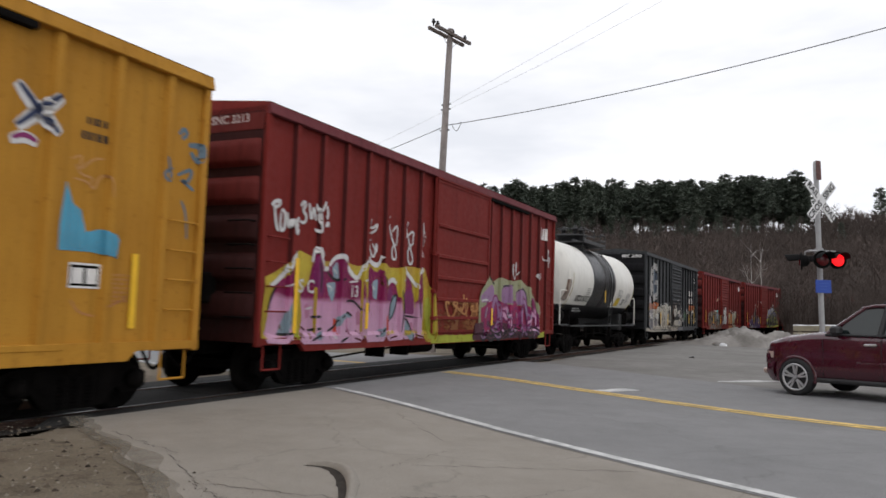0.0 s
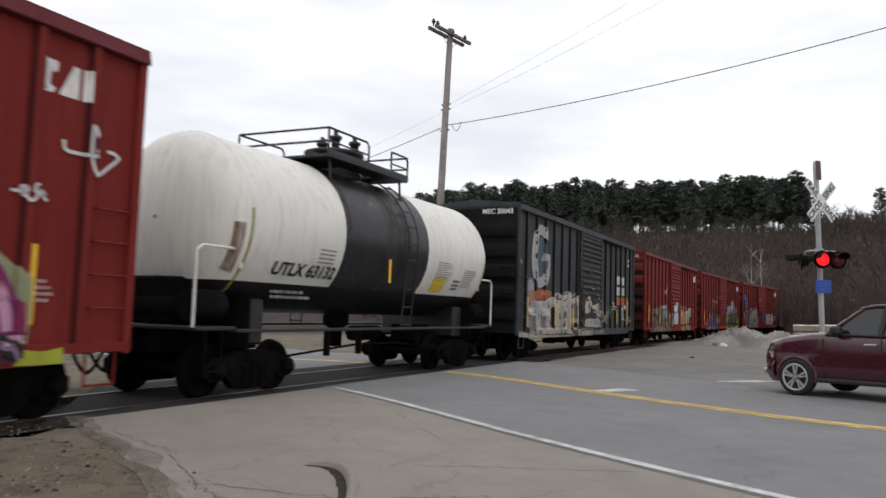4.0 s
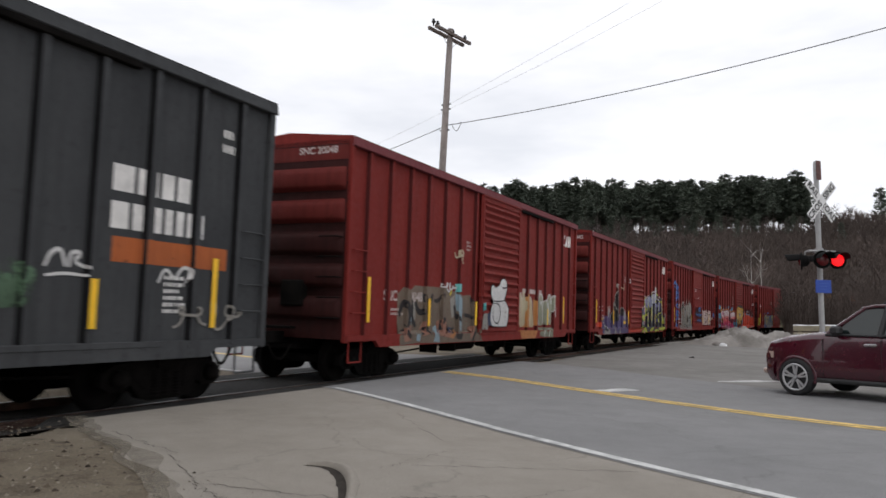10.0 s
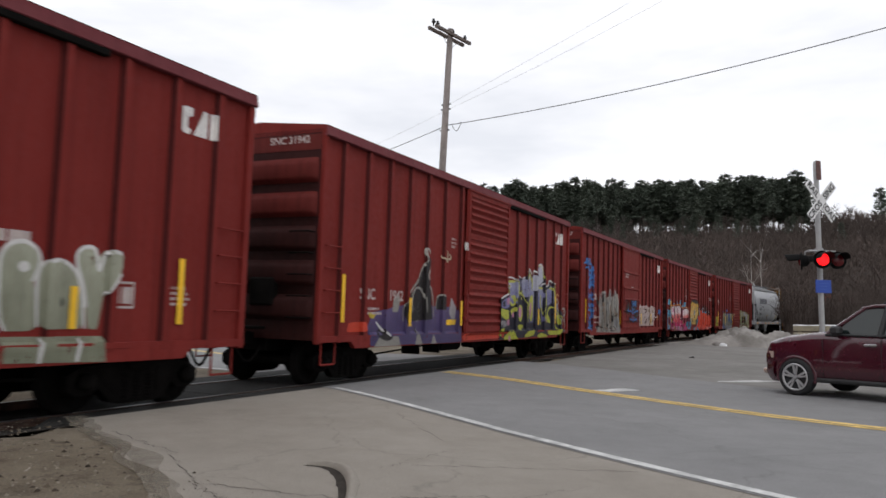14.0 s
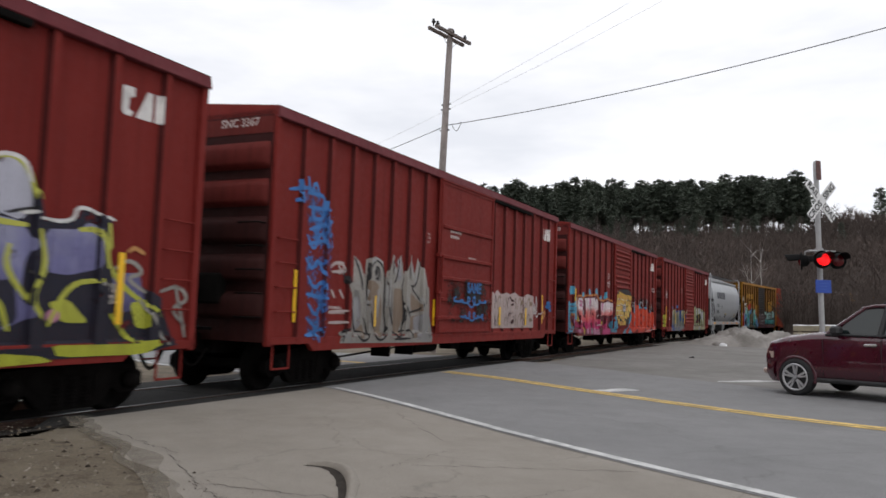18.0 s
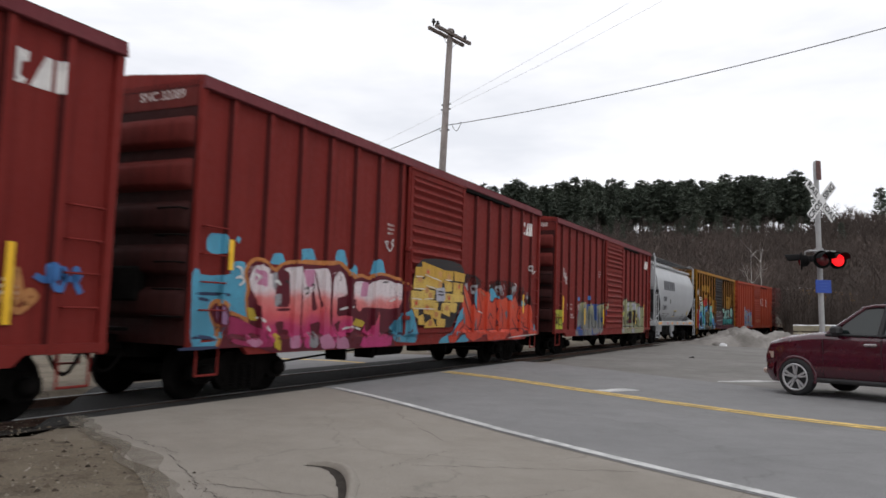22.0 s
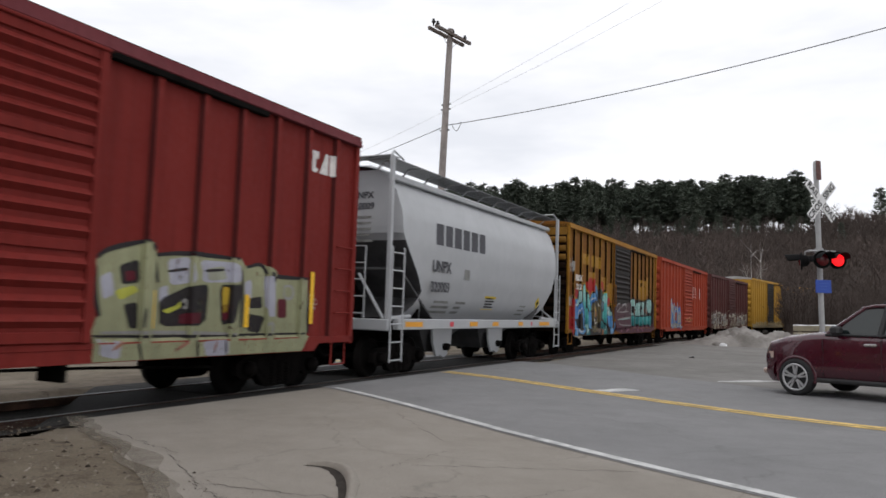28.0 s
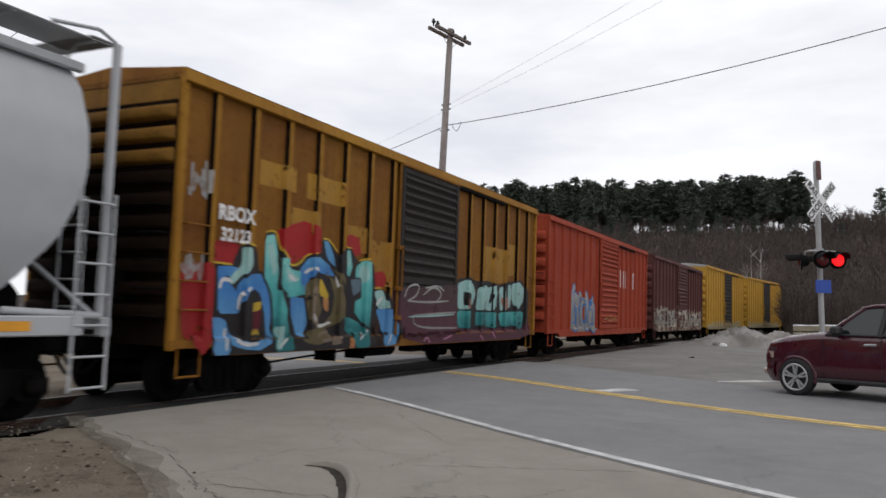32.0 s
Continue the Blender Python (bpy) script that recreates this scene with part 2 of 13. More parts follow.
GALV = surface("galvanised_roof", (0.42, 0.42, 0.42), 0.5, 0.3, 12, 0.2, 0.8, 0.1)
GRIME = surface("grimy_black_steel", (0.0085, 0.0075, 0.007), 0.95, 0.0, 25, 0.5, 2.0, 0.3, 0.05)
TREAD = surface("worn_wheel_tread", (0.20, 0.19, 0.18), 0.4, 0.8, 20, 0.2, 2.0, 0.0)
RAILTOP = surface("polished_rail_head", (0.24, 0.235, 0.23), 0.42, 1.0, 20, 0.1, 2.0, 0.0)
RUST = surface("rusty_rail_side", (0.085, 0.045, 0.03), 0.9, 0.0, 30, 0.4, 3.0, 0.4)
WHITE_PAINT = surface("white_stencil_paint", (0.72, 0.70, 0.68), 0.7, 0, 30, 0.2, 3.0, 0.0)
FADED_WHITE = surface("faded_white_stencil", (0.50, 0.42, 0.40), 0.7, 0, 30, 0.25, 3.0, 0.0)
REFLECT = surface("yellow_reflective_tape", (0.85, 0.50, 0.015), 0.5, 0, 40, 0.1, 3.0, 0.0)
ROAD = asphalt("road_asphalt", (0.205, 0.203, 0.204), (0.285, 0.282, 0.282))
APRON = asphalt("worn_apron_asphalt", (0.258, 0.236, 0.208), (0.362, 0.336, 0.302), (1.0, 0.96, 0.9))
SHOULDER = asphalt("gritty_shoulder", (0.15, 0.143, 0.134), (0.285, 0.277, 0.265), (1.0, 0.97, 0.93))
# panel and ballast: dark oily surfaces, with the train's shade added to their colour
PANEL = asphalt("crossing_panel_asphalt", (0.018, 0.017, 0.016), (0.036, 0.034, 0.032))
SOIL = dirt_ground("sandy_soil")
BALLAST = surface("dark_ballast", (0.034, 0.029, 0.025), 0.95, 0, 38, 0.6, 2.0, 1.0, 0.2)
TIE = surface("creosoted_tie", (0.05, 0.038, 0.03), 0.9, 0, 30, 0.4, 3.0, 0.6)
ROAD_WHITE = surface("worn_white_road_paint", (0.54, 0.54, 0.53), 0.8, 0, 45, 0.35, 4.0, 0.1)
ROAD_YELLOW = surface("worn_yellow_road_paint", (0.66, 0.46, 0.15), 0.8, 0, 45, 0.35, 4.0, 0.1)


# ---- ground, road and track ----
ROAD_DIR = Vector((0.855, -0.518))
ROAD_SIDE = Vector((0.518, 0.855))
ROAD_FROM = Vector((-7.49, 11.66))


def road_edge(a):
    """Offset of the painted edge line along the road."""
    return float(np.interp(a, [-5, 0, 5.3, 8.74, 30], [0.0, 0.0, -0.32, -0.35, 0.0]))


def on_road(a, b, dz=0.0):
    p = ROAD_FROM + ROAD_DIR * a + ROAD_SIDE * b
    return (p.x, p.y, level(p.x, p.y) + dz)


def crest(ang):
    """Height of the wooded ridge's ground at 250 m, by bearing in degrees to the right of the track's line."""
    return float(np.interp(ang, [-180, -75, -50, -38, -25, -20, -8, 2, 6, 20, 60, 180], [3, 4, 7, 12, 21.5, 24.0, 24.6, 23.0, 20, 17, 9, 3]))


def terrain(x, y):
    r = math.hypot(x, y)
    ang = math.degrees(math.atan2(x, y))
    z = level(x, y) if r < 150 else -0.23
    up = smooth(88, 245, r) * crest(ang)
    up *= 1 - 0.8 * smooth(262, 420, r)
    far = smooth(86, 130, r)
    return z + up + far * 1.2 * (noise.noise((x * 0.02, y * 0.02, 0)) + 0.3)


def make_ground():
    radii = [0.0] + list(np.arange(0.5, 30, 0.5)) + list(np.geomspace(30, 120, 45)) + list(np.geomspace(123, 450, 40)) + list(np.geomspace(480, 4000, 12))
    rows = []
    n = 240
    for r in radii:
        row = []
        for i in range(n + 1):
            a = 2 * math.pi * i / n
            x, y = r * math.sin(a), r * math.cos(a)
            z = terrain(x, y)
            if r < 70 and abs(off_track(x, y)) < 1.75:
                z -= 0.3
            row.append((x, y, z))
        rows.append(row)
    g = part("ground", Shape().grid(rows), SOIL)
    tagged(g, "sandy gravel and soil rising to a wooded hill", "ground", kind="structure")


def strip(name, lo, hi, a0, a1, dz, material, label, category, steps=60, wobble=0.0):
    """A road layer between the offsets lo and hi across the road."""
    nb = max(2, int((hi - lo) / 0.5) + 1)
    rows = []
    for i in range(steps + 1):
        row = []
        for j in range(nb + 1):
            b = lo + (hi - lo) * j / nb
            s, e = a0(b), a1(b)
            f = s + (e - s) * i / steps
            b += (road_edge(f) - 0.12) * (hi - b) / (hi - lo) if lo == 0 else 0
            row.append(on_road(f, b + (wobble * noise.noise((i * 0.7, j, 3)) if j == nb else 0), dz))
        rows.append(row)
    ob = part(name, Shape().grid(rows), material)
    return tagged(ob, label, category, kind="structure")


def meets(b, off):
    """Where the line b across the road comes to that distance from the track."""
    lo, hi = -25.0, 40.0
    for _ in range(40):
        mid = (lo + hi) / 2
        p = ROAD_FROM + ROAD_DIR * mid + ROAD_SIDE * b
        lo, hi = (mid, hi) if off_track(p.x, p.y) < off else (lo, mid)
    return lo


def make_roads():
    strip("road", 0.0, 8.6, lambda b: meets(b, 1.47), lambda b: 60.0, 0.012, ROAD, "grey two-lane asphalt road with worn paint", "road", 90, 0.12)
    strip("road_beyond", 0.0, 8.6, lambda b: -70.0, lambda b: meets(b, -1.72), 0.012, ROAD, "grey two-lane asphalt road beyond the track", "road", 90, 0.12)
    sh = strip("shoulder", 8.3, 17.0, lambda b: meets(b, 2.2), lambda b: 40.0, 0.007, SHOULDER, "pale gritty shoulder between road and heap", "road shoulder", 80, 1.6)
    rows = []
    for k in range(41):
        s = 24.0 + 36.0 * k / 40
        row = []
        for j in range(13):
            o = 2.0 + (9.5 + 1.2 * noise.noise((k * 0.5, 1, 1))) * j / 12
            x, y = line(s, o)[:2]
            row.append((x, y, level(x, y) + 0.005))
        rows.append(row)
    tagged(part("gravel_lot", Shape().grid(rows), SHOULDER), "grey gritty lot beside the track", "gravel lot", kind="structure")
    # the paved yard between road and dirt
    left = [Vector(p) for p in ((-7.82, 6.62), (-6.84, 5.96), (-5.69, 5.36), (-4.40, 4.47), (-3.86, 3.94), (-3.45, 2.4), (-3.0, 0.5), (-3.5, -8.0))]
    right = [Vector(p) for p in ((-7.68, 11.80), (-5.6, 10.42), (-4.2, 9.5), (-3.0, 8.6), (-2.0, 8.0), (0.6, 6.45), (5.0, 3.8), (16.0, -2.9))]
    rows = []
    for i in range(0, 211):
        t = i / 30
        k = min(int(t), 6)
        a, b = left[k].lerp(left[k + 1], t - k), right[k].lerp(right[k + 1], t - k)
        a = a + Vector((noise.noise((t * 2.1, 0, 0)), noise.noise((t * 2.1, 9, 0)))) * 0.14
        row = []
        for j in range(41):
            p = a.lerp(b, j / 40)
            row.append((p.x, p.y, level(p.x, p.y) + 0.006))
        rows.append(row)
    tagged(part("pavement", Shape().grid(rows), APRON), "worn brownish-grey asphalt yard with cracks", "pavement", kind="structure")
    # lines of paint
    def stripe(name, where, width, a0, a1, mat_, label, steps=70, gap=()):
        sh = Shape()
        for i in range(steps):
            f0, f1 = a0 + (a1 - a0) * i / steps, a0 + (a1 - a0) * (i + 1) / steps
            if any(g0 < (f0 + f1) / 2 < g1 for g0, g1 in gap):
                continue
            w0, w1 = width * (1 + 0.25 * noise.noise((i * 1.3, width, 1))), width * (1 + 0.25 * noise.noise((i * 1.3 + 1.3, width, 1)))
            c0, c1 = where(f0), where(f1)
            sh.add([on_road(f0, c0 - w0 / 2, 0.018), on_road(f1, c1 - w1 / 2, 0.018), on_road(f1, c1 + w1 / 2, 0.018), on_road(f0, c0 + w0 / 2, 0.018)], [(0, 1, 2, 3)])
        tagged(part(name, sh, mat_), label, "road marking", kind="structure")
    stripe("edge_line", road_edge, 0.13, 0.05, 30, ROAD_WHITE, "worn white edge line painted on asphalt", 120)
    mid = lambda f: float(np.interp(f, [-2.5, 2.25, 7.2, 30], [4.02, 4.10, 4.49, 6.3]))
    stripe("centre_line", lambda f: mid(f) - 0.105, 0.15, -2.35, 30, ROAD_YELLOW, "worn yellow centre line painted on asphalt", 120)
    stripe("centre_line", lambda f: mid(f) + 0.105, 0.15, -2.45, 30, ROAD_YELLOW, "worn yellow centre line painted on asphalt", 120)
    stripe("edge_line_beyond", lambda f: 0.05, 0.13, -4.6, -40, ROAD_WHITE, "white edge line beyond the track")
    stripe("centre_line_beyond", lambda f: 4.1, 0.3, -6.2, -40, ROAD_YELLOW, "yellow centre line beyond the track")


CROSS_FROM, CROSS_TO = 7.6, 23.5


def make_track():
    ss = list(np.arange(-40, 0, 2.0)) + list(np.arange(0, 60, 0.5)) + list(np.arange(60, 130, 2.0))
    def lane(o0, o1, z0, z1, s0=-1e9, s1=1e9):
        rows = []
        for s in ss:
            if s0 <= s <= s1:
                a, b = line(s, o0), line(s, o1)
                rows.append([(a[0], a[1], z0), (b[0], b[1], z1)])
        return rows
    tilt = math.sin(radians(LEAN))
    bed = []
    for s in ss:
        bed.append([(*line(s, o)[:2], z) for o, z in ((-2.3, -0.2), (-1.5, -0.12), (-0.9, -0.10), (0, -0.11), (0.9, -0.13), (1.3, -0.06), (1.7, -0.035))])
    tagged(part("ballast", Shape().grid(bed, False), BALLAST), "dark dirty ballast under the track", "ballast", kind="structure")
    for side in (-0.755, 0.755):
        rail = thing("rail", "steel rail with a polished head and rusty web", "rail", "rails of the track", "structure")
        z = -side * tilt
        web, head = Shape(), Shape()
        prof = ((-0.07, -0.16), (-0.07, -0.145), (-0.01, -0.12), (-0.01, -0.045), (-0.036, -0.03), (-0.036, -0.006), (0.036, -0.006), (0.036, -0.03), (0.01, -0.045), (0.01, -0.12), (0.07, -0.145), (0.07, -0.16))
        web.grid([[(*line(s, side + o)[:2], z + h) for o, h in prof] for s in ss], False)
        head.grid([[(*line(s, side + o)[:2], z + h) for o, h in ((-0.036, -0.006), (-0.028, 0.0), (0.028, 0.0), (0.036, -0.006))] for s in ss])
        part("web", web, RUST, rail)
        part("head", head, RAILTOP, rail)
    tie = Shape().box(-1.3, 1.3, -0.115, 0.115, -0.32, -0.15, 0.012).mesh("tie", TIE)
    sleepers = thing("sleepers", "dark creosoted wooden sleepers in the ballast", "sleeper", kind="structure")
    for i in range(-20, 110):
        s = i * 0.53 + random.uniform(-0.03, 0.03)
        if CROSS_FROM < s < CROSS_TO:
            continue
        x, y, th = line(s)
        at(part("tie", tie, TIE, sleepers), x, y, 0, 0, LEAN, -math.degrees(th))
    cross = thing("crossing_surface", "dark worn asphalt panels between and beside the rails", "crossing surface", kind="structure")
    for o0, o1 in ((-1.78, -0.80), (-0.66, 0.66), (0.80, 1.50)):
        n = 7
        for k in range(n):
            s0, s1 = CROSS_FROM + (CROSS_TO - CROSS_FROM) * k / n + 0.01, CROSS_FROM + (CROSS_TO - CROSS_FROM) * (k + 1) / n - 0.01
            sh = Shape()
            k0, k1 = (1.1 if k == 0 else 0.0), (1.1 if k == n - 1 else 0.0)
            pts = [line(s, o) for s, o in ((s0 - k0 * o0, o0), (s1 - k1 * o0, o0), (s1 - k1 * o1, o1), (s0 - k0 * o1, o1))]
            hs = [-0.012 - o * tilt * (1 if abs(o) < 0.9 else 0.5) for o in (o0, o0, o1, o1)]
            sh.add([(p[0], p[1], h) for p, h in zip(pts, hs)] + [(p[0], p[1], -0.3) for p in pts], [(3, 2, 1, 0), (0, 1, 5, 4), (1, 2, 6, 5), (2, 3, 7, 6), (3, 0, 4, 7)])
            part("panel", sh, PANEL, cross)


make_ground()
make_roads()
make_track()


# ---- the train ----
HALF, EAVE, RIDGE, SILL = 1.507, 4.70, 4.85, 0.69
SHEET = 1.435
BOX_L = 14.93
# where the side posts and the door stand, for cars with a ribbed and with a plain plate door
POST_PLAN = {"ribbed": (0.70, 1.57, 2.43, 3.30, 4.16, 5.04, 5.93, 9.90, 10.77, 11.60, 12.45, 13.32, 14.17), "plain": (0.82, 1.61, 2.37, 3.15, 3.88, 4.62, 5.38, 9.45, 10.23, 11.03, 11.82, 12.60, 13.40, 14.15)}
DOOR_PLAN = {"ribbed": (6.20, 9.02), "plain": (6.02, 9.18)}
# the side that paint is being laid on: its door style, and how far its paint sits towards the front
NOW = {"style": "ribbed", "shift": 0.0}
MOVERS = []
WHEELS = []


def wheelset_mesh():
    dark = Shape()
    for y, d in ((-0.755, -1), (0.755, 1)):
        dark.turned([(-0.075, 0.0), (-0.075, 0.435), (-0.05, 0.445), (-0.045, 0.42), (0.06, 0.412), (0.06, 0.355), (0.035, 0.34), (0.03, 0.16), (0.075, 0.13), (0.075, 0.0)], (0, y, 0), (0, d, 0), 28)
    dark.tube((0, -1.0, 0), (0, 1.0, 0), 0.085, n=12)
    return dark.mesh("wheelset", GRIME)


def tread_mesh():
    sh = Shape()
    for y, d in ((-0.755, -1), (0.755, 1)):
        sh.turned([(-0.04, 0.4215), (0.055, 0.4135)], (0, y, 0), (0, d, 0), 28)
        sh.turned([(0.0612, 0.408), (0.0612, 0.372)], (0, y, 0), (0, d, 0), 28)
    return sh.mesh("tread", TREAD)


def truck_meshes():
    frame_ = Shape()
    outline = [(-1.10, 0.50), (-1.10, 0.33), (-0.98, 0.25), (-0.74, 0.25), (-0.62, 0.33), (-0.45, 0.14), (-0.30, 0.10), (0.30, 0.10), (0.45, 0.14), (0.62, 0.33), (0.74, 0.25), (0.98, 0.25), (1.10, 0.33), (1.10, 0.50), (0.92, 0.60), (0.55, 0.63), (0.38, 0.70), (-0.38, 0.70), (-0.55, 0.63), (-0.92, 0.60)]
    frame_.slab(outline, -0.07, 0.07)
    for d in (-1, 1):
        frame_.slab([(d * x, z) for x, z in ((0.62, 0.44), (0.62, 0.55), (0.38, 0.58), (0.32, 0.52), (0.32, 0.24), (0.38, 0.24))], -0.085, 0.085)
    spring = Shape().turned([(0.14 + 0.045 * i + h, 0.085 - (0.02 if k else 0)) for i in range(8) for k, h in ((0, 0), (0, 0.025), (1, 0.026), (1, 0.044))], (0, 0, 0.0), (0, 0, 1), 10)
    bolster = Shape().box(-0.2, 0.2, -1.1, 1.1, 0.52, 0.72, 0.03)
    cap = Shape()
    cap.turned([(0.0, 0.0), (0.0, 0.125), (0.10, 0.12), (0.13, 0.085), (0.15, 0.08), (0.15, 0.0)], (0, 0, 0), (0, -1, 0), 12)
    return frame_.mesh("side_frame", GRIME), spring.mesh("spring", GRIME), bolster.mesh("bolster", GRIME), cap.mesh("bearing_cap", GRIME)


WHEELSET, TREADS = wheelset_mesh(), tread_mesh()
SIDE_FRAME, SPRING, BOLSTER, CAP = truck_meshes()


def add_trucks(car, places):
    for x in places:
        truck = at(part("truck", BOLSTER, GRIME, car, "grimy black cast steel truck with coil springs"), x, 0, 0)
        for y in (-1.0, 1.0):
            at(part("side_frame", SIDE_FRAME, GRIME, truck), 0, y)
            for dx in (-0.2, 0.0, 0.2):
                at(part("spring", SPRING, GRIME, truck), dx, y * 1.03)
        for dx in (-0.86, 0.86):
            ws = at(part("wheelset", WHEELSET, GRIME, truck), dx, 0, 0.42)
            WHEELS.append((ws, dx))
            for y in (-1.07, 1.07):
                at(part("bearing_cap", CAP, GRIME, truck), dx, y, 0.42, 0, 0, 0 if y < 0 else 180)


def add_couplers(car, half, reach=0.95):
    for d in (-1, 1):
        sh = Shape().box(d * (half - 0.35), d * (half + reach - 0.3), -0.11, 0.11, 0.74, 0.96, 0.02) if d > 0 else Shape().box(d * (half + reach - 0.3), d * (half - 0.35), -0.11, 0.11, 0.74, 0.96, 0.02)
        c = d * (half + reach - 0.2)
        sh.box(c - 0.16, c + 0.16, -0.17, 0.12, 0.70, 1.0, 0.05)
        part("coupler", sh, GRIME, car)
        hose = [(d * (half + 0.1 + 0.75 * k / 8), -0.35 + 0.12 * k / 8, 0.72 - 0.28 * math.sin(math.pi * min(1, k / 6))) for k in range(9)]
        part("brake_hose", Shape().pipe(hose, 0.025), GRIME, car)


def relief(u, z, door_depth):
    """How far the near side stands out at u along the car."""
    d0, d1 = DOOR_PLAN[NOW["style"]]
    if d0 - 0.03 < u < d1 + 0.03 and z > SILL + 0.22:
        return door_depth
    if SILL + 0.15 < z < SILL + 0.26 and d0 - 0.12 < u < BOX_L - 2.2:
        return max(1.5125, HALF + 0.001)
    if z < SILL + 0.26:
        return HALF + 0.001
    return HALF + 0.001 if any(abs(u - p) < 0.085 for p in POST_PLAN[NOW["style"]]) or u < 0.12 or u > BOX_L - 0.12 else SHEET


class Paint(Shape):
    """Sprayed paint that follows the ribs of a car's near side, u along the car and z up."""
    def __init__(self, length=BOX_L, door=1.555, depth=None):
        self.v, self.f, self.s = [], [], []
        self.length, self.door, self.depth, self.layer = length, door, depth, 1

    def put(self, u, z):
        u -= NOW["shift"]
        d = self.depth(u, z) if self.depth else relief(u, z, self.door)
        return (u - self.length / 2, -(d + 0.003 * self.layer), z)

    def stroke(self, pts, w, taper=False):
        path = []
        for (a, b), (c, d) in zip(pts, pts[1:]):
            k = max(1, int(math.hypot(c - a, d - b) / 0.05))
            path += [(a + (c - a) * i / k, b + (d - b) * i / k) for i in range(k)]
        path.append(pts[-1])
        sides = [[] for _ in range(1 + max(1, math.ceil(w / 0.07)))]
        for i, (u, z) in enumerate(path):
            p, q = path[max(i - 1, 0)], path[min(i + 1, len(path) - 1)]
            du, dz = q[0] - p[0], q[1] - p[1]
            n = math.hypot(du, dz) or 1
            h = w / 2 * (1 if not taper else 0.35 + 0.65 * math.sin(math.pi * (0.12 + 0.76 * i / max(1, len(path) - 1))))
            for j, side in enumerate(sides):
                g = h * (1 - 2 * j / (len(sides) - 1))
                side.append(self.put(u - dz / n * g, z + du / n * g))
        self.grid(sides, False)
        return self

    def field(self, u0, u1, low, high, step=0.05):
        """Fills from the curve low(u) to high(u)."""
        cols = []
        k = max(2, int((u1 - u0) / step))
        for i in range(k + 1):
            u = u0 + (u1 - u0) * i / k
            a, b = low(u), max(high(u), low(u) + 0.01)
            m = 10
            cols.append([self.put(u, a + (b - a) * j / m) for j in range(m + 1)])
        self.grid(cols, False)
        return self

    def poly(self, pts):
        """Fills an outline, column by column, so that it follows the ribs."""
        lo_u, hi_u = min(p[0] for p in pts), max(p[0] for p in pts)
        folds = [p + k + NOW["shift"] for p in POST_PLAN[NOW["style"]] for k in (-0.09, -0.084, 0.084, 0.09)]
        us = sorted({p[0] for p in pts} | {f for f in folds if lo_u < f < hi_u})
        cuts = []
        for a, b in zip(us, us[1:]):
            if b - a > 1e-4:
                k = 1 if b - a < 0.01 else max(1, math.ceil((b - a) / 0.06))
                cuts += [(a + (b - a) * i / k, a + (b - a) * (i + 1) / k) for i in range(k)]
        ring = list(zip(pts, pts[1:] + pts[:1]))
        for a, b in cuts:
            mid = (a + b) / 2
            hits = []
            for (u0, z0), (u1, z1) in ring:
                if min(u0, u1) < mid < max(u0, u1):
                    s = (z1 - z0) / (u1 - u0)
                    hits.append((z0 + s * (mid - u0), z0 + s * (a - u0), z0 + s * (b - u0)))
            hits.sort()
            for lo, hi in zip(hits[::2], hits[1::2]):
                m = max(1, math.ceil((hi[0] - lo[0]) / 0.07))
                e = (b - a) * 0.02
                self.grid([[self.put(a + e, lo[1] + (hi[1] - lo[1]) * j / m) for j in range(m + 1)], [self.put(b - e, lo[2] + (hi[2] - lo[2]) * j / m) for j in range(m + 1)]], False)
        return self

    def blob(self, u, z, ru, rz, n=14, lump=0.15, seed=0):
        ring = []
        for i in range(n):
            t = 2 * math.pi * i / n
            k = 1 + lump * noise.noise((math.cos(t) * 1.5 + seed, math.sin(t) * 1.5, seed * 3.1))
            ring.append((u + math.cos(t) * ru * k, z + math.sin(t) * rz * k))
        mid = [(u + (a - u) * 0.5, z + (b - z) * 0.5) for a, b in ring]
        v = [self.put(*p) for p in ring + mid + [(u, z)]]
        f = [(i, (i + 1) % n, n + (i + 1) % n, n + i) for i in range(n)] + [(n + i, n + (i + 1) % n, 2 * n) for i in range(n)]
        return self.add(v, f)


